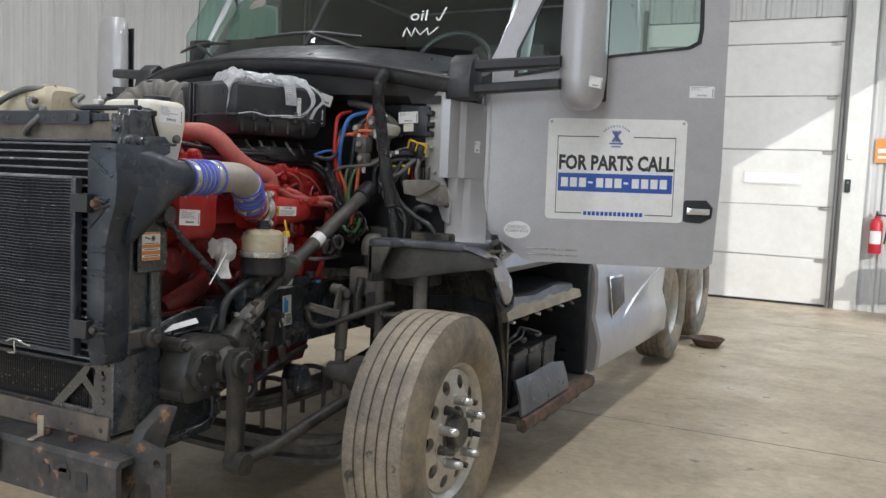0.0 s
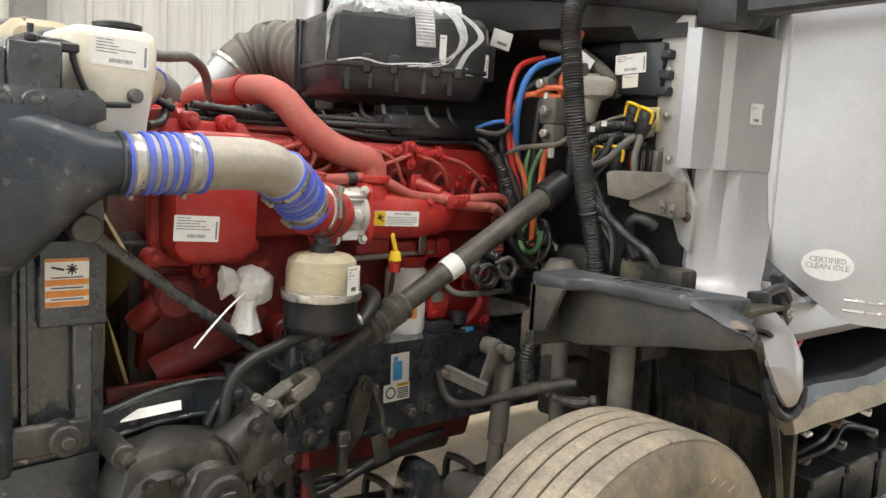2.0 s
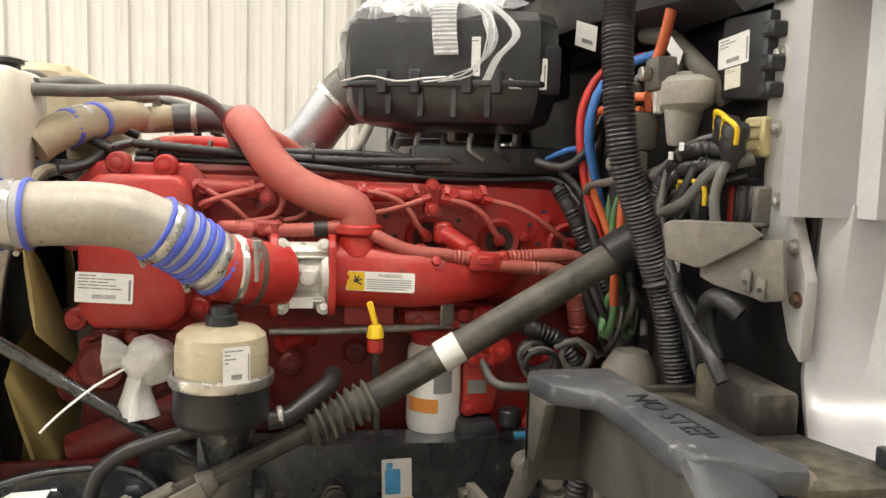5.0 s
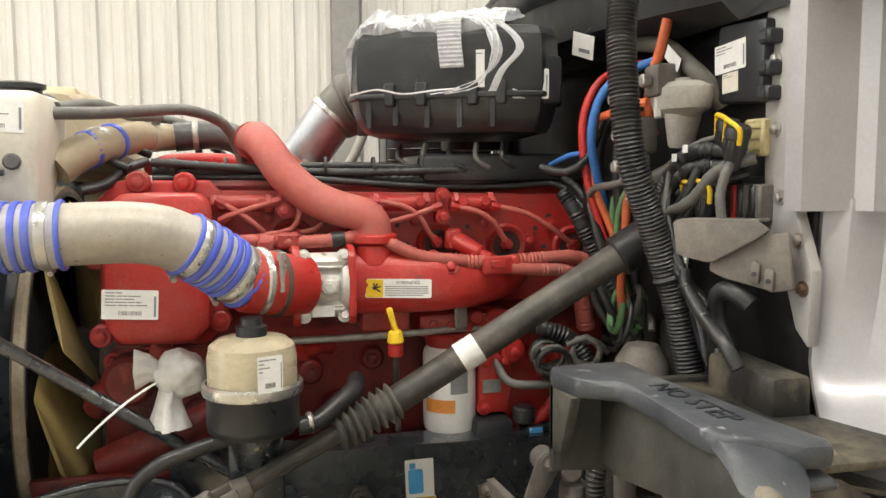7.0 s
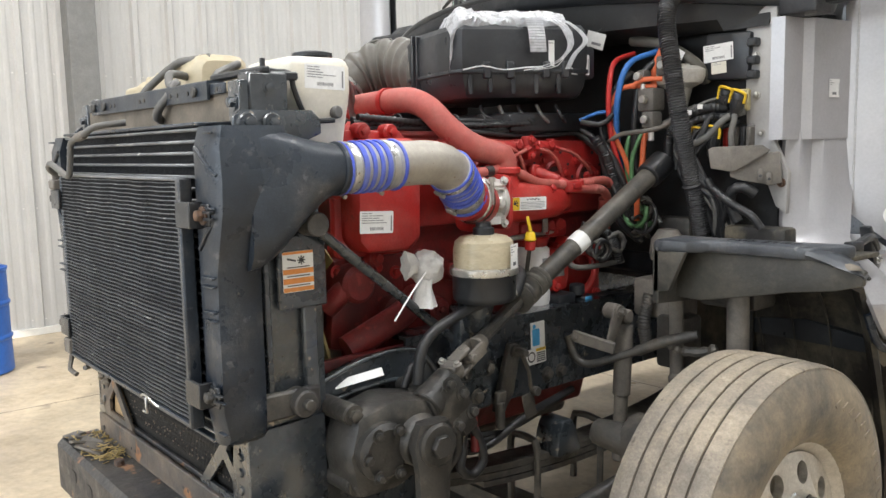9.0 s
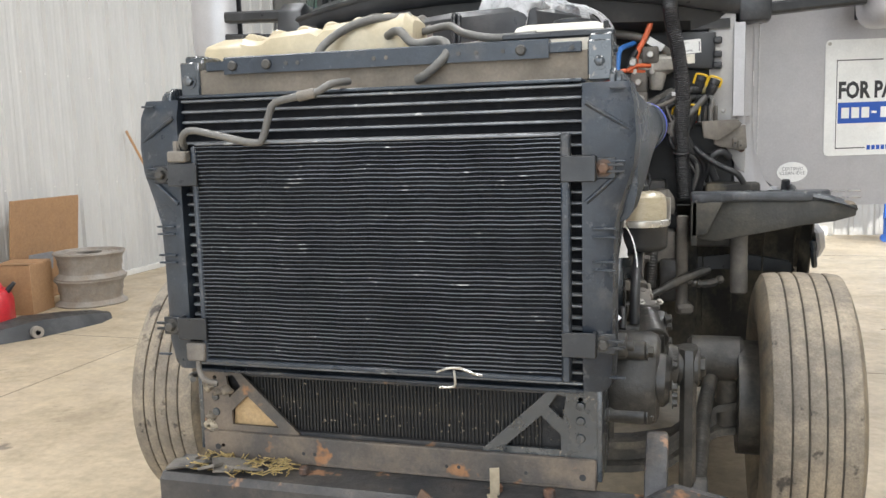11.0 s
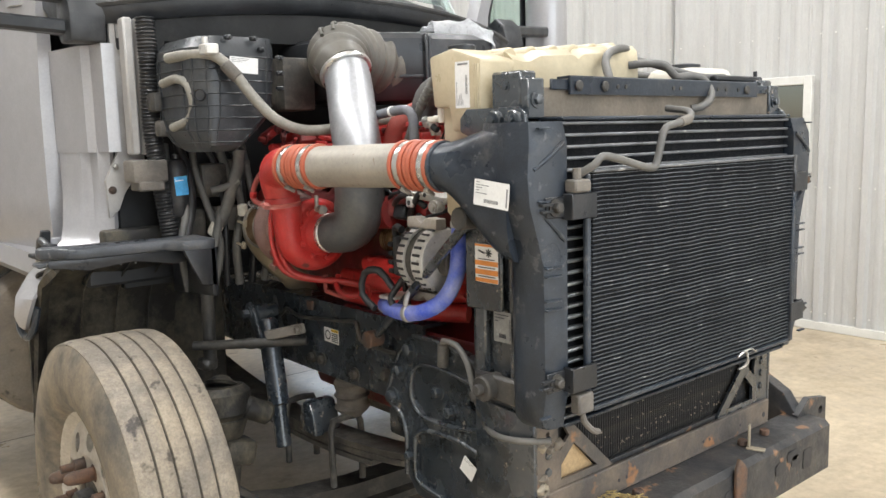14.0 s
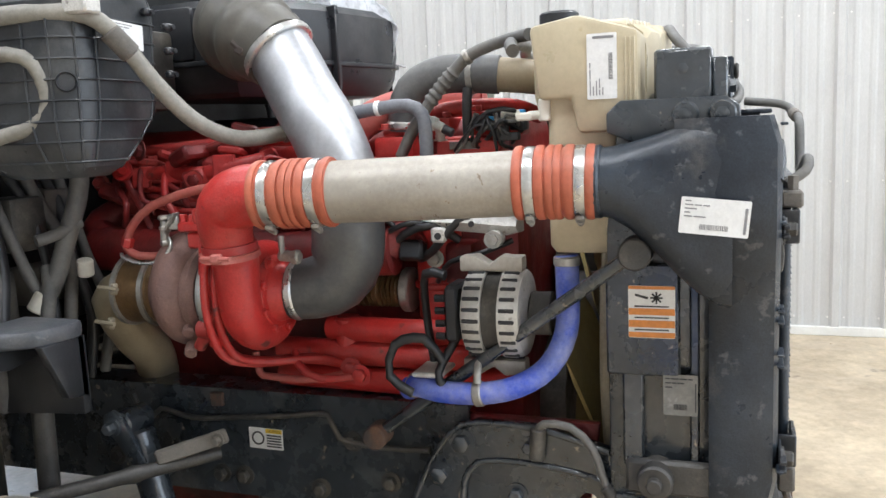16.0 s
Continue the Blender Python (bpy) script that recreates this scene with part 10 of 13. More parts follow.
# tanks and boxes on top -----------------------------------------------------------------
# coolant tank: moulded body with bulging top and a leg
b = bmesh.new()
secs = []
for x, y0, y1, z0, z1 in ((-0.42, 0.21, 0.405, 1.49, 1.64), (-0.385, 0.21, 0.405, 1.49, 1.63), (-0.36, 0.21, 0.4, 1.5, 1.628), (-0.33, 0.205, 0.4, 1.51, 1.64), (-0.22, 0.2, 0.4, 1.515, 1.638), (-0.2, 0.2, 0.395, 1.52, 1.625), (-0.18, 0.2, 0.39, 1.52, 1.638), (-0.08, 0.195, 0.375, 1.52, 1.64), (-0.06, 0.2, 0.37, 1.525, 1.63), (-0.04, 0.195, 0.365, 1.52, 1.642), (0.03, 0.2, 0.35, 1.525, 1.638), (0.048, 0.215, 0.335, 1.54, 1.62)):
    w, h, cy, cz = (y1 - y0) / 2, (z1 - z0) / 2, (y0 + y1) / 2, (z0 + z1) / 2
    z1 += 0.045 * (x + 0.53) / 0.58
    w, h, cy, cz = (y1 - y0) / 2, (z1 - z0) / 2, (y0 + y1) / 2, (z0 + z1) / 2
    ring = []
    for k in range(28):
        a = 2 * math.pi * k / 28
        ca, sa = math.cos(a), math.sin(a)
        q = (abs(ca) ** 5 + abs(sa) ** 5) ** (-0.2)
        ring.append(Vector((x, cy + w * q * ca, cz + h * q * sa)))
    secs.append(ring)
add_loft(b, secs)
add_prism(b, [(0.39, 1.642), (0.31, 1.656), (0.212, 1.626), (0.212, 1.474), (0.232, 1.466), (0.312, 1.466), (0.322, 1.522), (0.376, 1.522)], 0.115, at_x(-0.522), 0.009)
ctank = part("coolant_tank", b, m_tankplastic, truck, "yellowed translucent plastic coolant tank")
b = bmesh.new()
secs = []
for z, x0, x1, y0, y1 in ((1.53, -0.508, -0.41, 0.245, 0.366), (1.42, -0.505, -0.415, 0.25, 0.366), (1.33, -0.503, -0.42, 0.246, 0.368), (1.275, -0.5, -0.425, 0.25, 0.368), (1.262, -0.49, -0.435, 0.262, 0.36)):
    secs.append([Vector(((x0 + x1) / 2 + px * (x1 - x0), (y0 + y1) / 2 + py * (y1 - y0), z)) for px, py in round_rect(1, 1, 0.15, 3)])
add_loft(b, secs)
part("tank_leg", b, m_tankplastic, ctank)
b = bmesh.new()
add_lathe(b, [(0.03, 0), (0.03, 0.008), (0.034, 0.008), (0.034, 0.026), (0.03, 0.03), (0, 0.03)], Matrix.Translation((-0.45, 0.352, 1.64)), 16)
part("filler_cap", b, m_black, ctank, "black ribbed filler cap")
printed_label("part_sticker", face_x((-0.5232, 0.27, 1.571), -1, 0, 90), 0.104, 0.048, ctank, "white printed parts sticker", 5, True, None, None, 7)
for i in range(6):
    x = -0.4 + 0.075 * i
    z = 1.642 + 0.045 * (x + 0.53) / 0.58
    cyl_part("tank_rib", (x, 0.24, z - 0.019), (x, 0.325, z - 0.019), 0.024, m_tankplastic, ctank)
b = bmesh.new()
add_cyl(b, (-0.5, 0.36, 1.5), (-0.5, 0.4, 1.498), 0.008, None, 10, 0.002)
add_cyl(b, (-0.5, 0.37, 1.488), (-0.5, 0.37, 1.525), 0.011, None, 10, 0.002)
add_box(b, (-0.5, 0.405, 1.497), (0.016, 0.03, 0.014), (0, 0, 0), 0.003)
part("level_sensor", b, m_whiteplastic, ctank)
for yy in (0.219, 0.226, 0.233):
    box_part("moulded_flute", (-0.5245, yy - 0.0015, 1.5), (-0.52, yy + 0.0015, 1.615), m_tankplastic, ctank, "", 0.001)
tube_part("vent_hose", [(0.03, 0.25, 1.675), (-0.0, 0.215, 1.668), (-0.047, 0.2, 1.666), (-0.1, 0.19, 1.652), (-0.14, 0.17, 1.626), (-0.165, 0.14, 1.59), (-0.17, 0.12, 1.54)], 0.0105, m_hose, truck, "bent grey vent hose over the tank", 10, None, 0.01)
tube_part("vent_hose", [(-0.01, 0.2, 1.625), (0.02, 0.16, 1.628), (0.048, 0.13, 1.622), (0.07, 0.12, 1.6), (0.092, 0.118, 1.592), (0.14, 0.11, 1.596), (0.166, 0.09, 1.585), (0.17, 0.075, 1.56), (0.15, 0.06, 1.535), (0.12, 0.066, 1.515), (0.1, 0.084, 1.51)], 0.0105, m_hose, truck, "bent grey vent hose over the top bar", 10, None, 0.01)
tube_part("vent_hose", [(0.04, 0.3, 1.64), (0.12, 0.28, 1.65), (0.18, 0.2, 1.62), (0.26, 0.16, 1.6), (0.36, 0.15, 1.6)], 0.0095, m_hose, truck, "grey vent hose", 10)

# white washer reservoir with black arm
b = bmesh.new()
secs = []
for z, x0, x1, y0, y1 in ((1.4, 0.37, 0.48, 0.255, 0.352), (1.47, 0.34, 0.492, 0.247, 0.358), (1.5, 0.33, 0.497, 0.24, 0.362), (1.535, 0.31, 0.503, 0.216, 0.367), (1.56, 0.295, 0.506, 0.207, 0.37), (1.612, 0.292, 0.506, 0.205, 0.37), (1.626, 0.3, 0.5, 0.212, 0.365), (1.632, 0.315, 0.49, 0.225, 0.355)):
    secs.append([Vector(((x0 + x1) / 2 + px * (x1 - x0), (y0 + y1) / 2 + py * (y1 - y0), z)) for px, py in round_rect(1, 1, 0.12, 3)])
add_loft(b, secs)
wash = part("washer_reservoir", b, m_whiteplastic, truck, "white plastic fluid reservoir")
b = bmesh.new()
add_lathe(b, [(0.04, 0), (0.04, 0.01), (0.046, 0.01), (0.046, 0.018), (0.03, 0.022), (0, 0.022)], Matrix.Translation((0.42, 0.318, 1.63)), 16)
part("filler_cap", b, m_black, wash, "black filler cap")
printed_label("part_sticker", face_x((0.5062, 0.297, 1.588), 1, 0, -2), 0.102, 0.052, wash, "white printed parts sticker", 5, True, None, None, 8)
cyl_part("sight_plug", (0.485, 0.322, 1.512), (0.512, 0.326, 1.513), 0.014, m_hose, wash)
b = bmesh.new()
add_box(b, (0.41, 0.14, 1.596), (0.25, 0.022, 0.016), (0, 0, 0), 0.004)
add_tube(b, [(0.515, 0.143, 1.62), (0.516, 0.145, 1.6), (0.517, 0.175, 1.594), (0.517, 0.204, 1.592), (0.516, 0.212, 1.566), (0.515, 0.228, 1.524), (0.513, 0.25, 1.496), (0.512, 0.28, 1.493), (0.511, 0.313, 1.495)], 0.006, 8)
add_box(b, (0.52, 0.17, 1.586), (0.016, 0.1, 0.018), (0, 0, 0), 0.004)
part("support_arm", b, m_black, truck, "black support arm")

# air filter box under its torn tape
BOX = [(-0.3, 1.1), (-0.1, 0.985), (0.185, 0.915), (0.235, 0.925), (0.395, 1.215), (0.405, 1.29), (0.36, 1.34), (-0.3, 1.45)]


def box_loop(k, z, dx=0.0, dy=0.0):
    return [Vector((0.06 + (x - 0.06) * k + dx, 1.24 + (y - 1.24) * k + dy, z)) for x, y in BOX]


b = bmesh.new()
add_loft(b, [box_loop(0.8, 1.572), box_loop(0.86, 1.574), box_loop(0.9, 1.584), box_loop(0.95, 1.615), box_loop(0.965, 1.645)])
airbox = part("air_box", b, m_black, truck, "black plastic air filter box under torn duct tape", 25)
b = bmesh.new()
add_prism(b, [(0.06 + (x - 0.06) * 0.99, 1.24 + (y - 1.24) * 0.99) for x, y in BOX], 0.012, Matrix.Translation((0, 0, 1.643)), 0.003)
part("box_flange", b, m_black, airbox)
b = bmesh.new()
add_loft(b, [box_loop(0.965, 1.655), box_loop(0.975, 1.675), box_loop(0.975, 1.74), box_loop(0.96, 1.77), box_loop(0.91, 1.788), box_loop(0.8, 1.795)])
cover = part("filter_cover", b, m_black, airbox, "scuffed black filter cover", 30)
U, W = Vector((0.483, 0.876, 0)), Vector((-0.876, 0.483, 0))
for u, z in ((0.02, 1.6), (0.08, 1.605), (0.15, 1.6), (0.22, 1.6), (0.29, 1.6)):
    p = Vector((0.228, 0.94, z)) + U * u
    b = bmesh.new()
    add_box(b, p + Vector((0, 0, 0.012)), (0.006, 0.014, 0.06), (0, 0, -29), 0.002)
    part("box_rib", b, m_black, airbox)
for u in (0.06, 0.13, 0.24, 0.3):
    p = Vector((0.238, 0.945, 1.652)) + U * u
    b = bmesh.new()
    add_box(b, p, (0.016, 0.024, 0.05), (0, 0, -29), 0.004)
    part("cover_clip", b, m_black, airbox)
for u, dz in ((0.12, 0.0), (0.26, 0.006)):
    b = bmesh.new()
    add_tube(b, [Vector((0.236, 0.945, 1.67)) + U * u, Vector((0.23, 0.95, 1.7 + dz)) + U * u, Vector((0.2, 0.96, 1.735 + dz)) + U * u, Vector((0.15, 0.98, 1.757)) + U * u], 0.004, 6)
    part("cover_rib", b, m_black, cover)
b = bmesh.new()
add_box(b, (0.345, 1.285, 1.678), (0.08, 0.11, 0.1), (0, 0, -4), 0.012, 2)
part("cover_end", b, m_black, airbox)
printed_label("part_sticker", Matrix.Translation((0.3865, 1.268, 1.669)) @ pose(0, 0, 0, 0, 0, -4) @ face_x((0.0015, 0, 0), 1), 0.075, 0.06, airbox, "white printed parts sticker", 3, True, None, None, 10)
printed_label("part_sticker", Matrix.Translation((0.352, 1.175, 1.7)) @ pose(0, 0, 0, 0, 0, -29) @ face_x((0.012, 0, 0), 1), 0.018, 0.075, airbox, "narrow white sticker", 1, False, None, None, 11)
for x, y in ((-0.05, 0.978), (-0.055, 1.395)):
    b = bmesh.new()
    add_box(b, (x, y, 1.682), (0.012, 0.03, 0.205), (0, 0, -14), 0.003)
    add_box(b, (x + 0.016, y + 0.004, 1.682), (0.01, 0.026, 0.195), (0, 0, -14), 0.003)
    part("box_seam", b, m_black, airbox)
# crumpled tape: a sheet laid over the cover that folds down at its ragged front edge
b = bmesh.new()
n, mth = 44, 30
grid = []
for i in range(n + 1):
    row = []
    for j in range(mth + 1):
        u = -0.06 + 0.37 * i / n
        rag = 0.02 * abs(noise.noise(Vector((u * 17, 5.1, 0)))) * 2 + 0.035 * max(0.0, math.sin(u * 41 + 1.0)) + (0.03 if u < 0.03 else 0)
        hang = 0.05 + 0.05 * max(0.0, 1 - abs(u + 0.02) / 0.1) + 0.025 * max(0.0, 1 - abs(u - 0.17) / 0.06)
        s = -hang - rag + (0.235 + hang + rag) * j / mth
        p = Vector((0.225, 0.945, 0)) + U * u
        if s < 0:
            z, v = 1.795 + s * 0.95, 0.0 - 0.02 * s / 0.06
        else:
            z, v = 1.795 + 0.04 * math.sin(min(1.0, s / 0.12) * math.pi / 2), 0.0 + s * 0.9
        if u < 0:
            z -= 1.2 * u * u * 12 + 0.0
            p -= U * u * 0.35
        crump = 0.014 * noise.noise(Vector((u * 16, s * 16, 0))) + 0.009 * abs(noise.noise(Vector((u * 38, s * 38, 3)))) + 0.004 * noise.noise(Vector((u * 90, s * 90, 7)))
        p = p + W * (v - (crump if s < 0.01 else 0)) 
        row.append(b.verts.new((p.x, p.y, z + (crump if s > -0.02 else 0))))
    grid.append(row)
for i in range(n):
    for j in range(mth):
        b.faces.new((grid[i][j], grid[i + 1][j], grid[i + 1][j + 1], grid[i][j + 1]))
bmesh.ops.solidify(b, geom=list(b.faces), thickness=0.0015)
tape = part("duct_tape", b, m_tape, airbox, "crumpled silver duct tape over the filter box", 25)
# padding that lifts the tape
b = bmesh.new()
secs = []
for z, k in ((1.765, 1.0), (1.785, 0.95), (1.805, 0.8), (1.815, 0.55)):
    secs.append([Vector((0.3, 1.07, z)) + U * (0.165 * k * math.cos(a)) + W * (0.11 + 0.105 * k * math.sin(a)) for a in [2 * math.pi * q / 24 for q in range(24)]])
add_loft(b, secs)
part("foam_core", b, m_black, airbox, "dark foam core below the tape")


def tape_strip(name, pts, w, side, label, wave=0.0):
    """A flat ribbon through pts, w wide along side, with small ridges across it."""
    line = curve_points(pts, 0.004)
    bb = bmesh.new()
    sd = Vector(side).normalized()
    rows = []
    for q, p in enumerate(line):
        d = (line[min(q + 1, len(line) - 1)] - line[max(q - 1, 0)]).normalized()
        nn = d.cross(sd).normalized()
        lift = wave * (q % 2)
        rows.append([bb.verts.new(p - sd * w / 2 + nn * lift), bb.verts.new(p + nn * (lift + 0.0015)), bb.verts.new(p + sd * w / 2 + nn * lift)])
    for r0, r1 in zip(rows, rows[1:]):
        for k in range(2):
            bb.faces.new((r0[k], r0[k + 1], r1[k + 1], r1[k]))
    bmesh.ops.solidify(bb, geom=list(bb.faces), thickness=0.0012)
    return part(name, bb, m_tape, tape, label, 25)


E0 = Vector((0.25, 0.94, 0))
tape_strip("tape_strip", [E0 + U * 0.19 + W * 0.05 + Vector((0, 0, 1.81)), E0 + U * 0.195 - W * 0.005 + Vector((0, 0, 1.795)), E0 + U * 0.2 - W * 0.022 + Vector((0, 0, 1.75)), E0 + U * 0.205 - W * 0.02 + Vector((0, 0, 1.7))], 0.05, U, "ridged silver tape strip hanging over the edge", 0.0016)
tape_strip("tape_strip", [E0 + U * 0.27 + W * 0.03 + Vector((0, 0, 1.8)), E0 + U * 0.285 - W * 0.02 + Vector((0, 0, 1.77)), E0 + U * 0.3 - W * 0.03 + Vector((0, 0, 1.72)), E0 + U * 0.27 - W * 0.028 + Vector((0, 0, 1.68)), E0 + U * 0.2 - W * 0.024 + Vector((0, 0, 1.655))], 0.022, U + Vector((0, 0, 0.4)), "curled strip of silver tape", 0.0006)
tape_strip("tape_strip", [E0 + U * 0.24 + W * 0.03 + Vector((0, 0, 1.812)), E0 + U * 0.3 - W * 0.01 + Vector((0, 0, 1.785)), E0 + U * 0.345 - W * 0.03 + Vector((0, 0, 1.735)), E0 + U * 0.31 - W * 0.032 + Vector((0, 0, 1.69)), E0 + U * 0.29 - W * 0.03 + Vector((0, 0, 1.65))], 0.016, U, "twisted strand of silver tape", 0.0006)
for q in range(2):
    tube_part("tape_strand", [E0 + U * (0.25 + 0.01 * q) + Vector((0, 0, 1.8)), E0 + U * (0.29 + 0.012 * q) - W * 0.035 + Vector((0, 0, 1.755)), E0 + U * (0.285 + 0.01 * q) - W * 0.036 + Vector((0, 0, 1.7)), E0 + U * (0.26 - 0.02 * q) - W * 0.03 + Vector((0, 0, 1.66)), E0 + U * (0.19 - 0.03 * q) - W * 0.022 + Vector((0, 0, 1.648))], 0.0013, m_tape, tape, "", 6)
# torn film edge along the flange
tube_part("torn_film", [E0 + U * u - W * 0.016 + Vector((0, 0, 1.655 + 0.006 * math.sin(u * 40))) for u in (-0.02, 0.04, 0.1, 0.16, 0.22)], 0.0022, m_tape, tape, "", 6)
b = bmesh.new()
add_prism(b, [(-0.3, 1.2), (-0.05, 1.2), (-0.05, 1.5), (-0.3, 1.5)], 0.12, Matrix.Translation((0, 0, 1.655)), 0.014)
part("snorkel", b, m_black, airbox)
for x in (-0.26, -0.17, -0.09):
    box_part("snorkel_rib", (x - 0.006, 1.192, 1.66), (x + 0.006, 1.2, 1.765), m_black, airbox, "", 0.002)
# black bracket and dark hoses below the box
box_part("box_bracket", (0.0, 1.06, 1.47), (0.3, 1.45, 1.53), m_black, truck, "black bracket below the air box", 0.015)
for q in range(5):
    tube_part("bracket_wire", [(0.2 + 0.03 * q, 1.03 + 0.05 * q, 1.55), (0.23 + 0.03 * q, 1.02 + 0.05 * q, 1.52), (0.26 + 0.02 * q, 1.05 + 0.05 * q, 1.5)], 0.006, m_hose if q % 2 else m_rubber, truck, "", 7)

# climate unit on the right
b = bmesh.new()
HV = [(1.427, -0.745, -0.65, 1.14, 1.3), (1.445, -0.762, -0.625, 1.118, 1.36), (1.485, -0.775, -0.575, 1.11, 1.42), (1.54, -0.78, -0.515, 1.108, 1.45), (1.62, -0.78, -0.508, 1.107, 1.45), (1.725, -0.78, -0.5, 1.106, 1.45), (1.758, -0.75, -0.5, 1.12, 1.45)]


def hv_loop(z, grow=0.0):
    """The unit's outline at the height z."""
    k = max(i for i in range(len(HV) - 1) if HV[i][0] <= z)
    f = (z - HV[k][0]) / (HV[k + 1][0] - HV[k][0])
    x0, x1, y0, y1 = [HV[k][m] + f * (HV[k + 1][m] - HV[k][m]) for m in range(1, 5)]
    return [Vector(((x0 + x1) / 2 + px * (x1 - x0 + 2 * grow), (y0 + y1) / 2 + py * (y1 - y0 + 2 * grow), z)) for px, py in round_rect(1, 1, 0.26, 6)]


add_loft(b, [hv_loop(h[0] if h is not HV[-1] else h[0] - 1e-6) for h in HV])
hvac = part("climate_unit", b, m_unit, truck, "black ribbed plastic climate unit")
for z in (1.455, 1.49, 1.525, 1.56, 1.595, 1.63, 1.665, 1.7):
    b = bmesh.new()
    loop = hv_loop(z, 0.001)
    add_tube(b, loop + loop[:1], 0.0024, 5, 1.0, True)
    part("moulded_rib", b, m_unit, hvac)
for i in (5, 7, 9, 11, 12, 13, 14, 16, 18, 20, 22):
    b = bmesh.new()
    add_tube(b, [hv_loop(z, 0.001)[i] for z in (1.44, 1.46, 1.49, 1.53, 1.58, 1.64, 1.7, 1.75)], 0.0022, 5, 1.0, True)
    part("moulded_rib", b, m_unit, hvac)
b = bmesh.new()
add_lathe(b, [(0.014, 0), (0.016, 0.006), (0.018, 0), (0, 0.002)], axis_matrix((-0.762, 1.128, 1.59), (-0.7, -0.7, 0)), 18)
part("moulded_boss", b, m_black, hvac)
for x, z in ((-0.575, 1.722), (-0.518, 1.7), (-0.518, 1.655), (-0.52, 1.61), (-0.6, 1.752), (-0.68, 1.752)):
    b = bmesh.new()
    add_box(b, (x, 1.1, z), (0.022, 0.016, 0.014), (0, 0, 0), 0.004)
    add_cyl(b, (x + 0.005, 1.094, z), (x + 0.005, 1.088, z), 0.005, None, 8)
    part("clip", b, m_black, hvac)
printed_label("part_sticker", face_y((-0.632, 1.1035, 1.675), -3), 0.09, 0.046, hvac, "white printed parts sticker", 3, False, None, None, 12)
box_part("unit_bracket", (-0.42, 1.25, 1.55), (-0.3, 1.42, 1.72), m_dirty, truck, "", 0.01)
# refrigerant hose that hangs across
ref = tube_part("refrigerant_hose", [(-0.8, 1.25, 1.7), (-0.77, 1.17, 1.705), (-0.73, 1.1, 1.7), (-0.69, 1.07, 1.66), (-0.65, 1.04, 1.59), (-0.6, 1.0, 1.52), (-0.54, 0.96, 1.485), (-0.47, 0.93, 1.483), (-0.38, 0.88, 1.5), (-0.3, 0.84, 1.51)], 0.0155, m_tanline, truck, "grey refrigerant hose with crimped collar", 12)
cyl_part("crimp", (-0.705, 1.08, 1.675), (-0.675, 1.06, 1.635), 0.019, m_dusty, ref, "", None, 14)
cyl_part("crimp", (-0.44, 0.91, 1.487), (-0.4, 0.89, 1.495), 0.019, m_dusty, ref, "", None, 14)
b = bmesh.new()
add_box(b, (-0.74, 1.1, 1.715), (0.04, 0.05, 0.03), (0, 0, 0), 0.004)
add_cyl(b, (-0.745, 1.11, 1.72), (-0.745, 1.11, 1.75), 0.009, None, 8)
part("charge_port", b, m_castal, ref)
tube_part("refrigerant_line", [(-0.8, 1.3, 1.63), (-0.79, 1.22, 1.64), (-0.775, 1.18, 1.62), (-0.765, 1.17, 1.56), (-0.77, 1.2, 1.52), (-0.79, 1.27, 1.5)], 0.013, m_tanline, truck, "looped grey refrigerant line", 12)

# right side of the firewall
for x0, x1 in ((-0.85, -0.82), (-0.81, -0.79)):
    box_part("grey_duct", (x0, 1.45, 1.42), (x1, 1.5, 1.84), m_primer, truck, "dusty grey vertical duct", 0.006)
tube_part("corrugated_hose", [(-0.785, 1.44, 1.84), (-0.785, 1.435, 1.7), (-0.785, 1.44, 1.5), (-0.77, 1.43, 1.3), (-0.75, 1.42, 1.1)], 0.028, m_rubber, truck, "black corrugated hose down the firewall", 16, ribbed(0.026, 0.005, 0.011), 0.0025)
b = bmesh.new()
add_box(b, (-0.82, 1.43, 1.37), (0.11, 0.09, 0.07), (0, 0, 0), 0.008, 2)
add_box(b, (-0.82, 1.42, 1.325), (0.08, 0.08, 0.03), (0, 0, 0), 0.004)
part("latch_block", b, m_dusty, truck, "dusty hood latch block")
b = bmesh.new()
add_lathe(b, [(0, 0), (0.028, 0), (0.034, 0.01), (0.034, 0.16), (0.024, 0.18), (0.012, 0.185), (0.012, 0.2), (0, 0.2)], Matrix.Translation((-0.725, 1.42, 1.22)), 20)
bot = part("drier_bottle", b, m_rubber, truck, "black receiver bottle with a blue label")
printed_label("blue_sticker", face_y((-0.727, 1.3845, 1.32), 4), 0.042, 0.06, bot, "pale blue label", 2, False, m_label, m_labelblue, 2)
rnd = random.Random(3)
for i in range(7):
    x = -0.74 + 0.045 * i
    tube_part("firewall_hose", [(x, 1.47, 1.45), (x + rnd.uniform(-0.02, 0.03), 1.43, 1.36), (x + rnd.uniform(0.0, 0.05), 1.4, 1.25), (x + rnd.uniform(-0.03, 0.04), 1.38, 1.12), (x + 0.02, 1.4, 0.98)], rnd.uniform(0.008, 0.016), m_rubber if i % 2 else m_hose, truck, "dusty hose on the firewall", 10)
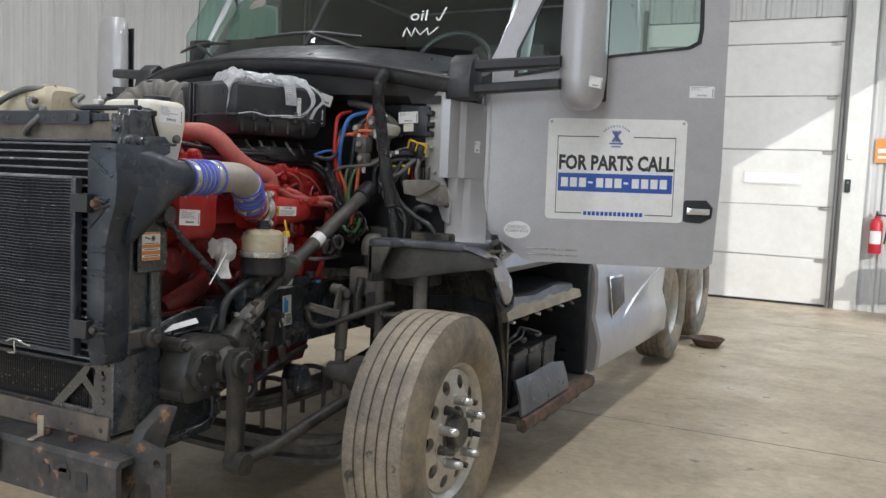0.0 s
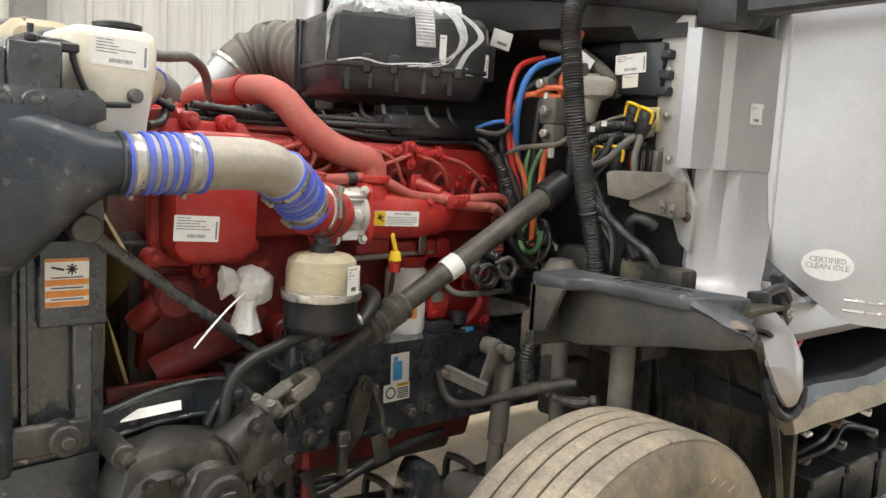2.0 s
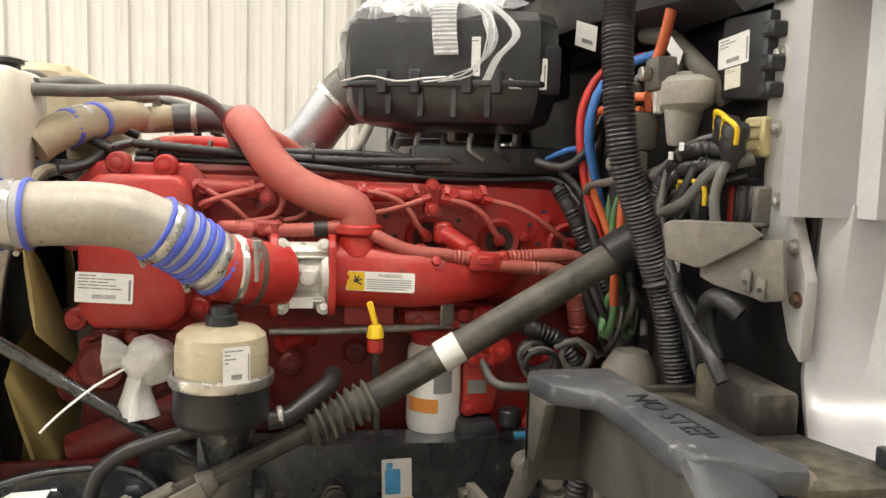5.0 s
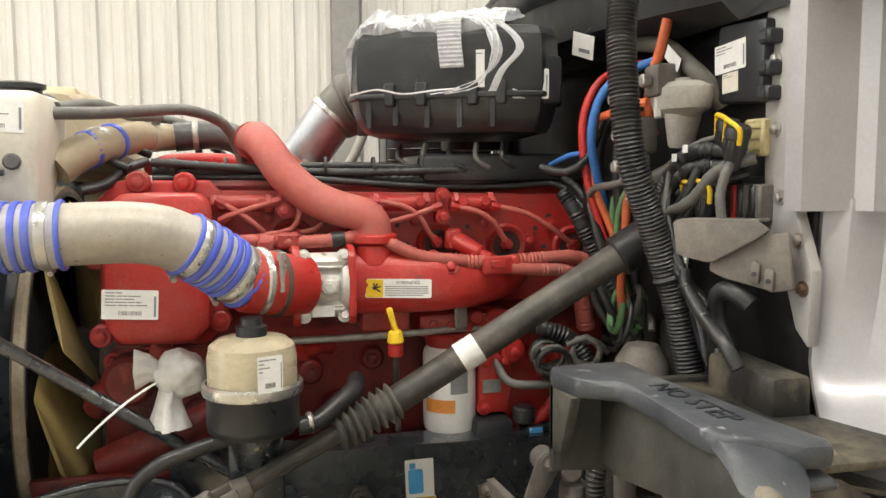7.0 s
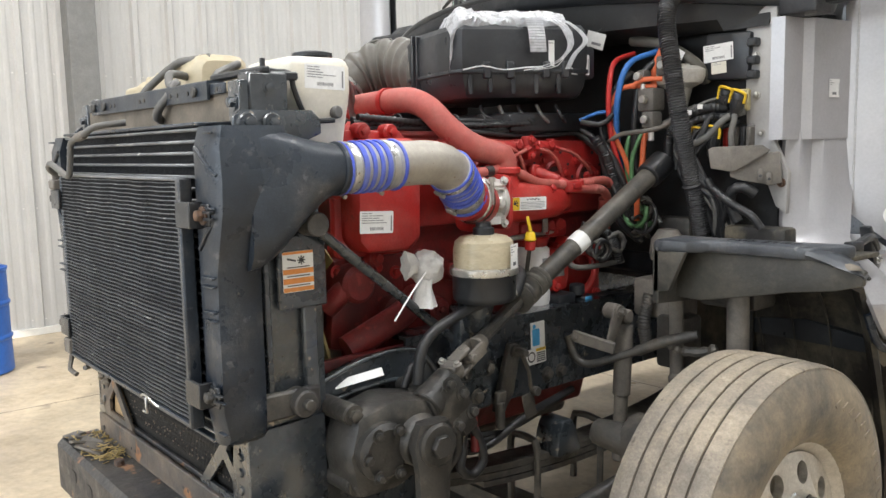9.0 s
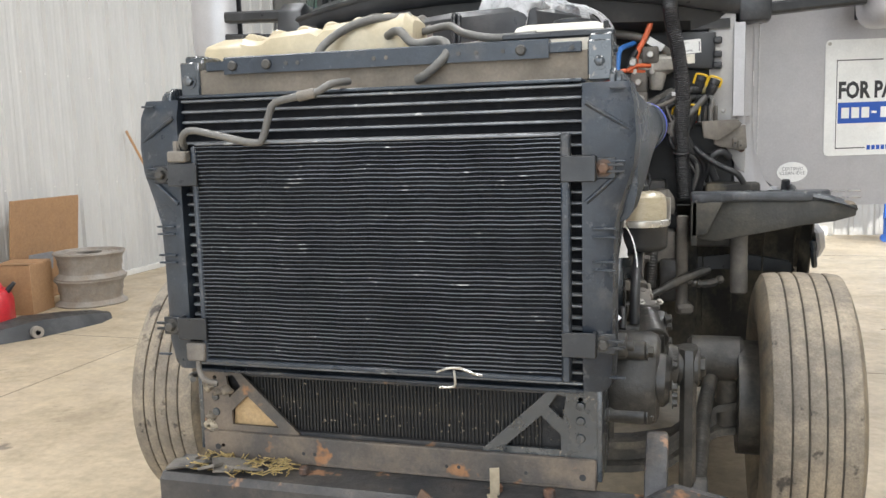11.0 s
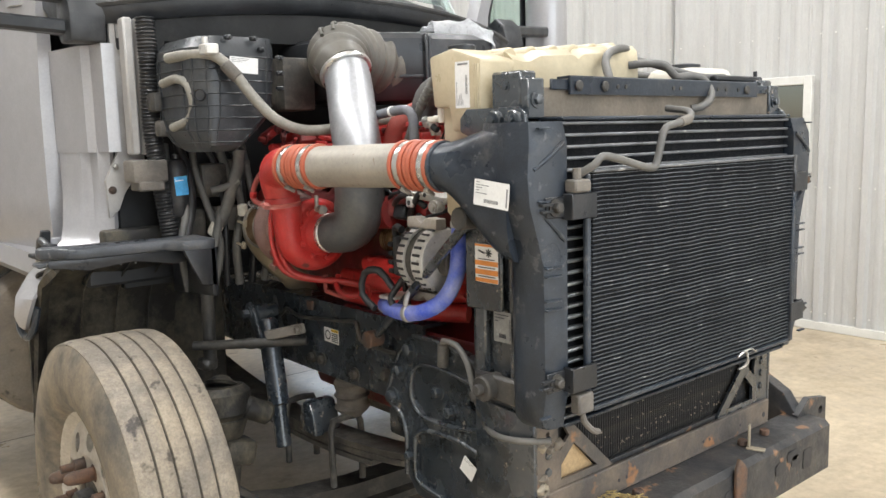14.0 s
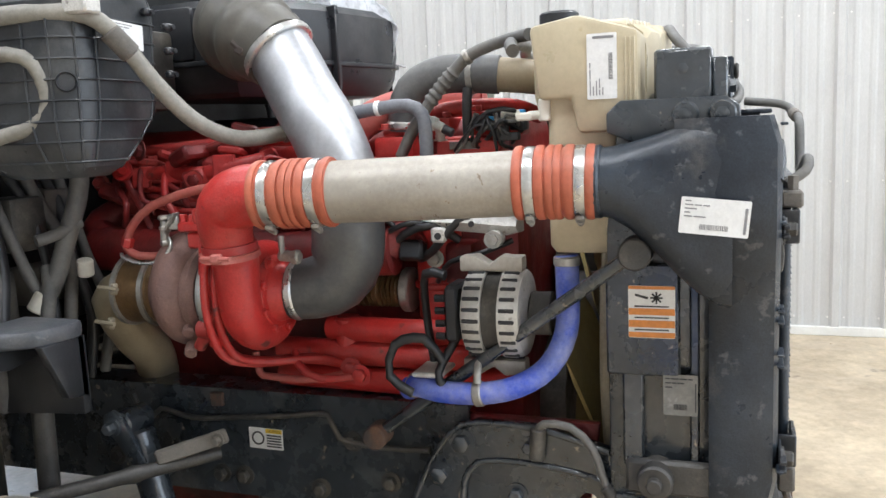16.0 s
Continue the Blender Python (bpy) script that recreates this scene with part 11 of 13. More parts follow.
for i, (x, y, z, sx, sy, sz) in enumerate(((-0.6, 1.45, 1.33, 0.09, 0.08, 0.11), (-0.5, 1.46, 1.36, 0.08, 0.07, 0.07), (-0.68, 1.46, 1.18, 0.1, 0.06, 0.12), (-0.55, 1.45, 1.2, 0.12, 0.07, 0.08), (-0.78, 1.4, 1.58, 0.05, 0.08, 0.06), (-0.77, 1.38, 1.5, 0.05, 0.05, 0.05))):
    box_part("valve_block", (x - sx / 2, y - sy / 2, z - sz / 2), (x + sx / 2, y + sy / 2, z + sz / 2), m_dusty if i % 2 else m_dirty, truck, "dusty valve block", 0.01)
for p, r in (([(-0.56, 1.31, 1.43), (-0.56, 1.32, 1.38), (-0.58, 1.34, 1.3), (-0.6, 1.36, 1.22), (-0.63, 1.385, 1.16)], 0.019), ([(-0.64, 1.36, 1.3), (-0.6, 1.34, 1.31), (-0.56, 1.32, 1.33)], 0.012), ([(-0.6, 1.38, 1.24), (-0.62, 1.36, 1.2), (-0.64, 1.36, 1.12)], 0.014)):
    h = tube_part("heater_hose", p, r, m_hose, truck, "grey heater hose", 14)
cyl_part("hose_coupling", (-0.618, 1.372, 1.19), (-0.632, 1.388, 1.155), 0.0215, m_whiteplastic, truck, "", None, 14)
cyl_part("hose_coupling", (-0.55, 1.33, 1.25), (-0.545, 1.335, 1.215), 0.017, m_whiteplastic, truck, "", None, 14)

# left side of the firewall -------------------------------------------------------------
big_hose = tube_part("corrugated_hose", [(0.628, 1.42, 1.875), (0.63, 1.365, 1.81), (0.64, 1.35, 1.74), (0.656, 1.346, 1.669), (0.671, 1.349, 1.573), (0.676, 1.362, 1.496), (0.674, 1.391, 1.418), (0.674, 1.42, 1.339), (0.677, 1.448, 1.258), (0.685, 1.474, 1.136)], 0.026, m_rubber, truck, "thick black corrugated hose", 18, ribbed(0.0235, 0.0036, 0.0072), 0.0018)
cyl_part("hose_tie", (0.674, 1.431, 1.308), (0.6745, 1.4335, 1.301), 0.0295, m_ink, big_hose)
b = bmesh.new()
add_box(b, (0.715, 1.562, 1.676), (0.145, 0.06, 0.135), (0, 3, 0), 0.008, 2)
fuse = part("fuse_box", b, m_black, truck, "black fuse box with white labels")
for z in (1.71, 1.66, 1.62):
    box_part("clip", (0.782, 1.524, z - 0.014), (0.812, 1.56, z + 0.01), m_black, fuse, "", 0.004)
    box_part("clip_slot", (0.787, 1.522, z - 0.008), (0.807, 1.5235, z + 0.002), m_ink, fuse, "", 0.0004)
printed_label("part_sticker", face_y((0.689, 1.531, 1.689), 3), 0.098, 0.05, fuse, "white printed sticker", 3, True, None, None, 21)
printed_label("part_sticker", face_y((0.692, 1.531, 1.645), 3), 0.05, 0.034, fuse, "cream printed sticker", 2, False, None, m_whiteplastic, 22)
LATCH = Matrix.Translation((0.745, 1.4, 0)) @ pose(0, 0, 0, 0, 0, 32) @ at_y(0)
b = bmesh.new()
add_prism(b, [(0.0, 1.408), (0.012, 1.414), (0.144, 1.418), (0.166, 1.403), (0.147, 1.388), (0.075, 1.347), (0.06, 1.345), (0.008, 1.354)], 0.008, LATCH, 0.003)
add_prism(b, [(0.012, 1.408), (0.144, 1.412), (0.144, 1.418), (0.012, 1.414)], 0.05, LATCH, 0.002)
latch = part("latch_bracket", b, m_dusty, truck, "dust-covered hood latch bracket")
b = bmesh.new()
add_prism(b, [(0.06, 1.38), (0.19, 1.4), (0.199, 1.312), (0.164, 1.304), (0.155, 1.308), (0.085, 1.32), (0.06, 1.33)], 0.012, LATCH @ Matrix.Translation((0, 0, 0.014)), 0.004)
sheet = part("pressed_sheet", b, m_dusty, latch)
for u, z in ((0.141, 1.334), (0.164, 1.325)):
    b = bmesh.new()
    add_prism(b, [(u - 0.007, z - 0.016), (u + 0.007, z - 0.016), (u + 0.008, z + 0.014), (u, z + 0.019), (u - 0.008, z + 0.014)], 0.008, LATCH @ Matrix.Translation((0, 0, 0.007)), 0.002)
    part("tab", b, m_dusty, sheet)
    b = bmesh.new()
    add_plate(b, circle(u, z - 0.002, 0.0042, 10), [], 0.001, LATCH @ Matrix.Translation((0, 0, 0.0055)))
    part("tab_hole", b, m_ink, sheet, "", 0)
tube_part("white_strap", [(0.69, 1.455, 1.345), (0.692, 1.452, 1.32), (0.694, 1.455, 1.3)], 0.006, m_label, truck, "coiled white cord", 8, ribbed(0.005, 0.0015, 0.004), 0.002)
tube_part("heater_hose", [(0.794, 1.48, 1.2), (0.775, 1.47, 1.25), (0.785, 1.465, 1.29), (0.815, 1.47, 1.3), (0.84, 1.49, 1.28)], 0.0155, m_rubber, truck, "dusty black heater hose", 12)
tube_part("corrugated_loom", [(0.72, 1.44, 1.32), (0.743, 1.432, 1.296), (0.802, 1.43, 1.256), (0.864, 1.43, 1.225), (0.89, 1.44, 1.19)], 0.011, m_rubber, truck, "dusty corrugated wiring loom", 12, ribbed(0.01, 0.0025, 0.008), 0.004)
# large round connectors with yellow levers, pale block and fuses


def lever_plug(p0, p1, r, label):
    """A round black connector from p0 to p1 with a ribbed tail and a yellow bail over its head."""
    p0, p1 = Vector(p0), Vector(p1)
    d = (p1 - p0).normalized()
    b = bmesh.new()
    h = (p1 - p0).length
    add_lathe(b, [(0, 0), (r * 0.62, 0), (r * 0.7, h * 0.12), (r * 0.66, h * 0.16), (r * 0.85, h * 0.3), (r, h * 0.42), (r, h * 0.74), (r * 1.1, h * 0.76), (r * 1.1, h * 0.9), (r * 0.95, h), (0, h)], axis_matrix(p0, d), 18)
    body = part("lever_plug", b, m_rubber, truck, label)
    side = d.cross(Vector((0, 1, 0))).normalized()
    front = d.cross(side).normalized()
    if front.y > 0:
        front = -front
    for k in range(5):
        b = bmesh.new()
        add_box(b, (0, 0, 0), (0.003, 0.003, h * 0.28), (0, 0, 0), 0.0008)
        a = -0.9 + 0.45 * k
        b.transform(axis_matrix(p0 + d * h * 0.56 + front * r * math.cos(a) + side * r * math.sin(a), d))
        part("grip_rib", b, m_black, body)
    top = p0 + d * h * 0.97
    b = bmesh.new()
    add_tube(b, [top + side * r * 1.15 - d * h * 0.45 + front * r * 0.4, top + side * r * 1.15 + front * r * 0.5, top + side * r * 0.8 + d * 0.008 + front * r * 0.7, top - side * r * 0.8 + d * 0.008 + front * r * 0.7, top - side * r * 1.15 + front * r * 0.5, top - side * r * 1.15 - d * h * 0.3 + front * r * 0.4], 0.0042, 8, 0.006)
    part("lock_lever", b, m_yellow, body, "yellow lock lever")
    return body


lever_plug((0.724, 1.505, 1.515), (0.742, 1.5, 1.578), 0.0185, "black round connector with yellow lever")
lever_plug((0.764, 1.495, 1.497), (0.79, 1.49, 1.565), 0.0195, "black round connector with yellow lever")
for x0, x1, z0, z1, r in ((0.604, 0.622, 1.385, 1.468, 0.0165), (0.645, 0.662, 1.385, 1.466, 0.0175), (0.7, 0.714, 1.388, 1.468, 0.0195)):
    lever_plug((x0, 1.485, z0), (x1, 1.482, z1), r, "black connector boot with yellow lever")
b = bmesh.new()
add_box(b, (0.757, 1.551, 1.548), (0.056, 0.03, 0.062), (0, 0, 0), 0.004)
for k in range(3):
    add_box(b, (0.757, 1.535, 1.53 + 0.018 * k), (0.046, 0.004, 0.006), (0, 0, 0), 0.001)
part("relay_block", b, material("pale_yellow_plug", (0.62, 0.54, 0.3), (0.54, 0.46, 0.25), 10, (0.5, 0.6), dust=(0.4, 0.36, 0.27), dust_amount=0.3), truck, "pale yellow relay block")
b = bmesh.new()
add_box(b, (0.75, 1.565, 1.443), (0.11, 0.03, 0.08), (0, 0, 0), 0.004)
rack = part("fuse_rack", b, m_black, truck, "black rack of fuses and relays")
for i, c in enumerate((m_wire_red, m_rubber, m_dirty, m_rubber, m_dusty)):
    x = 0.712 + 0.0185 * i
    b = bmesh.new()
    add_box(b, (x + 0.007, 1.54, 1.44), (0.0145, 0.03, 0.062), (0, 0, 0), 0.003)
    add_box(b, (x + 0.007, 1.526, 1.452), (0.009, 0.004, 0.024), (0, 0, 0), 0.001)
    part("fuse", b, c, rack)
wrapped = tube_part("taped_cable", [(0.77, 1.49, 1.505), (0.78, 1.475, 1.49), (0.775, 1.47, 1.46), (0.774, 1.47, 1.44), (0.774, 1.475, 1.4)], 0.0085, m_hose, truck, "tape-wrapped grey cable", 10, ribbed(0.008, 0.0012, 0.012), 0.004)
for q, pts in enumerate(([(0.735, 1.505, 1.525), (0.706, 1.475, 1.528), (0.66, 1.468, 1.518), (0.63, 1.47, 1.503), (0.585, 1.47, 1.475), (0.564, 1.47, 1.439), (0.56, 1.475, 1.38)], [(0.755, 1.5, 1.5), (0.7, 1.475, 1.5), (0.655, 1.47, 1.491), (0.612, 1.47, 1.455), (0.593, 1.47, 1.413), (0.59, 1.475, 1.35)], [(0.64, 1.5, 1.53), (0.6, 1.49, 1.51), (0.56, 1.48, 1.49), (0.53, 1.47, 1.478)])):
    tube_part("corrugated_loom", pts, 0.0135 - 0.002 * (q == 1), m_rubber if q < 2 else m_dusty, truck, "dusty corrugated wiring loom", 12, ribbed(0.012 - 0.002 * (q == 1), 0.003, 0.008), 0.004)
for p in ((0.68, 1.466, 1.53), (0.645, 1.464, 1.515)):
    box_part("paper_flag", (p[0] - 0.008, p[1] - 0.012, p[2] - 0.006), (p[0] + 0.01, p[1] - 0.011, p[2] + 0.008), m_label, truck, "", 0.0004)
rnd = random.Random(8)
for i in range(12):
    x0, z0 = 0.66 + rnd.uniform(0, 0.13), 1.5 + rnd.uniform(-0.05, 0.06)
    tube_part("wiring_strand", [(x0, 1.53, z0), (x0 - 0.03, 1.48, z0 - 0.02), (x0 - 0.06 + rnd.uniform(-0.02, 0.02), 1.46, z0 - 0.07), (0.66 + rnd.uniform(-0.03, 0.03), 1.43, 1.36 + rnd.uniform(-0.03, 0.03)), (0.72 + rnd.uniform(-0.04, 0.06), 1.46, 1.26), (0.74 + rnd.uniform(-0.05, 0.05), 1.5, 1.14)], rnd.uniform(0.004, 0.011), m_rubber if i % 4 else m_hose, truck, "dusty black wiring strand", 8)
# brake fluid reservoir
b = bmesh.new()
add_lathe(b, [(0, -0.03), (0.02, -0.03), (0.05, -0.01), (0.055, 0.01), (0.055, 0.03), (0.04, 0.042), (0.025, 0.045), (0.025, 0.05), (0, 0.05)], Matrix.Translation((0.578, 1.5, 1.615)) @ Matrix.Diagonal((1.55, 0.85, 0.95, 1)), 28)
add_cyl(b, (0.585, 1.5, 1.6), (0.58, 1.5, 1.535), 0.034, 0.024, 16, 0.004)
rsv = part("fluid_reservoir", b, material("dusty_white_plastic", (0.42, 0.4, 0.36), (0.35, 0.33, 0.29), 10, (0.5, 0.7), dust=DUST, dust_amount=0.4), truck, "dusty white clutch fluid reservoir")
cyl_part("reservoir_cap", (0.547, 1.497, 1.648), (0.543, 1.492, 1.676), 0.032, m_dusty, rsv, "", None, 16)
tube_part("master_cylinder", [(0.63, 1.5, 1.525), (0.6, 1.49, 1.5), (0.55, 1.47, 1.48)], 0.016, m_dusty, rsv, "", 12)
# coloured air lines
for mt, r, pts in (
        (m_wire_red, 0.0085, [(0.41, 1.5, 1.712), (0.39, 1.44, 1.692), (0.4, 1.4, 1.66), (0.412, 1.374, 1.61), (0.412, 1.37, 1.56), (0.409, 1.378, 1.505), (0.41, 1.39, 1.446), (0.415, 1.415, 1.37), (0.43, 1.45, 1.28)]),
        (m_wire_blue, 0.0095, [(0.5, 1.5, 1.71), (0.455, 1.44, 1.686), (0.449, 1.4, 1.649), (0.447, 1.381, 1.604), (0.438, 1.379, 1.549), (0.42, 1.4, 1.481), (0.405, 1.43, 1.4), (0.4, 1.455, 1.34), (0.41, 1.47, 1.22)]),
        (m_wire_orange, 0.008, [(0.54, 1.44, 1.597), (0.47, 1.405, 1.604), (0.43, 1.392, 1.59), (0.412, 1.392, 1.55), (0.408, 1.395, 1.5), (0.415, 1.4, 1.45), (0.434, 1.42, 1.39), (0.45, 1.45, 1.3)]),
        (m_wire_green, 0.0075, [(0.444, 1.45, 1.47), (0.441, 1.43, 1.436), (0.434, 1.43, 1.372), (0.437, 1.45, 1.29), (0.46, 1.46, 1.23), (0.5, 1.46, 1.2)]),
        (m_wire_green, 0.0075, [(0.49, 1.45, 1.47), (0.479, 1.43, 1.436), (0.456, 1.43, 1.372), (0.455, 1.44, 1.29), (0.48, 1.45, 1.22)]),
        (m_wire_orange, 0.009, [(0.502, 1.45, 1.47), (0.502, 1.43, 1.436), (0.495, 1.43, 1.359), (0.478, 1.43, 1.265), (0.47, 1.44, 1.19)]),
        (m_rubber, 0.011, [(0.53, 1.5, 1.7), (0.49, 1.44, 1.64), (0.48, 1.42, 1.55), (0.465, 1.43, 1.42), (0.45, 1.47, 1.3), (0.46, 1.48, 1.15)]),
        (m_rubber, 0.012, [(0.4, 1.5, 1.65), (0.385, 1.44, 1.6), (0.38, 1.42, 1.52), (0.375, 1.44, 1.4), (0.4, 1.47, 1.26), (0.42, 1.48, 1.14)])):
    tube_part("air_line", pts, r, mt, truck, "coloured plastic air line", 10)
tan_hose = tube_part("vent_hose", [(0.4, 1.5, 1.752), (0.444, 1.5, 1.745), (0.513, 1.5, 1.731), (0.56, 1.5, 1.709), (0.606, 1.505, 1.68), (0.635, 1.52, 1.65), (0.64, 1.55, 1.61)], 0.0165, m_elbow, truck, "dusty brown vent hose with a white tag", 14)
b = bmesh.new()
add_box(b, (0, 0, 0), (0.062, 0.001, 0.026), (0, 0, 0), 0.0)
b.transform(Matrix.Translation((0.578, 1.4805, 1.7)) @ pose(0, 0, 0, 0, 33, 0))
part("tag", b, m_label, tan_hose, "white paper tag", 0)
tube_part("air_line", [(0.57, 1.48, 1.82), (0.553, 1.478, 1.759), (0.534, 1.475, 1.713), (0.509, 1.47, 1.659), (0.506, 1.47, 1.603), (0.51, 1.48, 1.56)], 0.0105, m_wire_orange, truck, "orange plastic air line", 10)
tube_part("air_line", [(0.56, 1.44, 1.62), (0.51, 1.41, 1.62), (0.48, 1.4, 1.6)], 0.008, m_wire_orange, truck, "orange plastic air line", 10)
tube_part("line_guide", [(0.388, 1.4, 1.437), (0.42, 1.385, 1.446), (0.459, 1.382, 1.459), (0.55, 1.38, 1.467), (0.61, 1.375, 1.476), (0.66, 1.365, 1.5)], 0.0075, m_dusty, truck, "grey tie bar across the air lines", 8)
for i, (x, y, z, sx, sy, sz) in enumerate(((0.52, 1.44, 1.56, 0.06, 0.06, 0.07), (0.53, 1.43, 1.5, 0.045, 0.05, 0.05), (0.56, 1.47, 1.66, 0.06, 0.05, 0.06), (0.5, 1.43, 1.63, 0.03, 0.04, 0.04))):
    box_part("air_valve", (x - sx / 2, y - sy / 2, z - sz / 2), (x + sx / 2, y + sy / 2, z + sz / 2), m_dusty, truck, "dusty metal air valve block", 0.008)
    cyl_part("valve_port", (x, y - sy / 2, z), (x, y - sy / 2 - 0.02, z), 0.013, m_steel, truck, "", None, 8)
    cyl_part("valve_port", (x + 0.005, y - 0.01, z - sz / 2), (x + 0.006, y - 0.01, z - sz / 2 - 0.04), 0.009, m_castal, truck, "", None, 8)
# hanging paper tag, rear tags
b = bmesh.new()
add_box(b, (0, 0, 0), (0.06, 0.001, 0.05), (0, 0, 0), 0.0)
b.transform(pose(0.335, 1.4, 1.755, 15, 18, 28))
hang = tagged(part("paper_tag", b, m_label, None, "", 0), "creased white paper tag hanging by the air lines", "paper tag")
b = bmesh.new()
add_box(b, (0.005, -0.0012, -0.01), (0.03, 0.0008, 0.008), (0, 0, 0), 0.0)
b.transform(pose(0.335, 1.4, 1.755, 15, 18, 28))
part("print", b, m_print, hang)
tube_part("tag_string", [(0.335, 1.4, 1.778), (0.36, 1.42, 1.8), (0.38, 1.45, 1.83)], 0.0012, m_ink, hang, "", 4)
for i in range(9):
    z = 1.42 - 0.02 * i
    tube_part("loom_branch", [(0.33, 1.44, 1.5 - 0.01 * i), (0.36 + 0.01 * (i % 3), 1.4, 1.46 - 0.015 * i), (0.4 + 0.012 * (i % 4), 1.41, 1.38 - 0.02 * i), (0.43 + 0.01 * (i % 2), 1.46, 1.24 - 0.012 * i), (0.46, 1.48, 1.12)], 0.006 + 0.003 * (i % 3), m_rubber, truck, "black wiring branch", 8)
tube_part("loom_branch", [(0.36, 1.3, 1.5), (0.4, 1.34, 1.49), (0.42, 1.38, 1.52), (0.4, 1.42, 1.6)], 0.009, m_rubber, truck, "black wiring branch", 8)
tube_part("air_line", [(0.33, 1.33, 1.505), (0.37, 1.36, 1.525), (0.41, 1.39, 1.53)], 0.006, m_wire_blue, truck, "thin blue air line", 8)
# tangle at the foot of the lines: looped pale cables
rnd = random.Random(17)
for i in range(9):
    c = Vector((0.47 + rnd.uniform(-0.03, 0.05), 1.44 + rnd.uniform(-0.03, 0.03), 1.2 + rnd.uniform(-0.03, 0.03)))
    rr = rnd.uniform(0.025, 0.05)
    a0 = rnd.uniform(0, 6)
    pts = [c + Vector((rr * math.cos(a0 + k * 0.7), 0.4 * rr * math.sin(a0 + 0.5 * k), rr * math.sin(a0 + k * 0.7))) for k in range(7)]
    tube_part("cable_loop", pts, rnd.uniform(0.004, 0.008), (m_hose, m_rubber, m_wire_green)[i % 3] if i % 5 else m_hose, truck, "looped cable", 8)
for i in range(5):
    c = Vector((0.41, 1.3, 1.12))
    pts = [c + Vector((0.01 * i, 0.035 * math.cos(k * 0.8 + i), 0.03 * math.sin(k * 0.8 + i) - 0.004 * i)) for k in range(8)]
    tube_part("cable_loop", pts, 0.006, m_hose if i % 2 else m_rubber, truck, "looped cable", 8)
b = bmesh.new()
add_lathe(b, [(0, 0), (0.05, 0), (0.055, 0.02), (0.05, 0.06), (0.03, 0.09), (0, 0.095)], Matrix.Translation((0.6, 1.42, 1.08)), 24)
part("rubber_dome", b, m_dusty, truck, "dusty rubber dome")
# under the ledge: dusty brackets, cans, corrugated drain
for i, (lo, hi, mt) in enumerate((((0.5, 1.38, 0.9), (0.66, 1.5, 1.02), m_dusty), ((0.6, 1.36, 0.76), (0.7, 1.46, 0.92), m_dirty), ((0.72, 1.4, 0.96), (0.9, 1.52, 1.1), m_dirty), ((0.5, 1.5, 0.95), (0.62, 1.56, 1.2), m_dirty))):
    box_part("dusty_bracket", lo, hi, mt, truck, "dust-covered mounting bracket", 0.015)
tube_part("corrugated_drain", [(0.58, 1.36, 0.98), (0.575, 1.34, 0.9), (0.57, 1.36, 0.82)], 0.024, m_dirty, truck, "dusty corrugated drain hose", 14, ribbed(0.017, 0.003, 0.009), 0.003)

# frame rail stickers -----------------------------------------------------------------------
rail_l = bpy.data.objects["frame_rail.001"]
rail_r = bpy.data.objects["frame_rail"]
S1 = face_x((0.4365, 1.025, 0.884), 1, 0, 2)
printed_label("blue_sticker", S1, 0.058, 0.078, rail_l, "white and blue fluid sticker", 2, False, m_label, None, 31)
b = bmesh.new()
add_plate(b, round_rect(0.03, 0.05, 0.004, 2, -0.008, -0.006), [], 0.0004, S1 @ Matrix.Translation((0, 0, 0.0012)))
add_plate(b, round_rect(0.012, 0.012, 0.002, 2, -0.014, 0.026), [], 0.0004, S1 @ Matrix.Translation((0, 0, 0.0012)))
part("jug_shape", b, m_labelblue, rail_l, "", 0)


def caution(M, parent):
    b = bmesh.new()
    add_plate(b, round_rect(0.082, 0.046, 0.002, 2), [], 0.0006, M)
    st = part("caution_sticker", b, m_label, parent, "caution sticker with black ring", 0)
    b = bmesh.new()
    add_plate(b, [(0.0, 0.013), (0.039, 0.013), (0.039, 0.022), (0.0, 0.022)], [], 0.0004, M @ Matrix.Translation((0, 0, 0.0008)))
    part("yellow_band", b, m_yellow, st, "", 0)
    b = bmesh.new()
    add_plate(b, circle(-0.019, 0, 0.0155, 24), [circle(-0.019, 0, 0.0115, 24)], 0.0004, M @ Matrix.Translation((0, 0, 0.0008)))
    for i in range(5):
        add_plate(b, [(0.002, 0.006 - i * 0.006), (0.037, 0.006 - i * 0.006), (0.037, 0.0095 - i * 0.006), (0.002, 0.0095 - i * 0.006)], [], 0.0004, M @ Matrix.Translation((0, 0, 0.0008)))
    part("print", b, m_ink, st, "", 0)
    text_mesh("CAUTION", 0.0075, M @ Matrix.Translation((0.0195, 0.0175, 0.0015)), m_ink, st, "lettering", 0.0001, 0.032)
    return st


caution(face_x((0.4365, 1.018, 0.822), 1, 0, 2), rail_l)
caution(face_x((-0.4365, 1.005, 0.848), -1, 0, -1), rail_r)


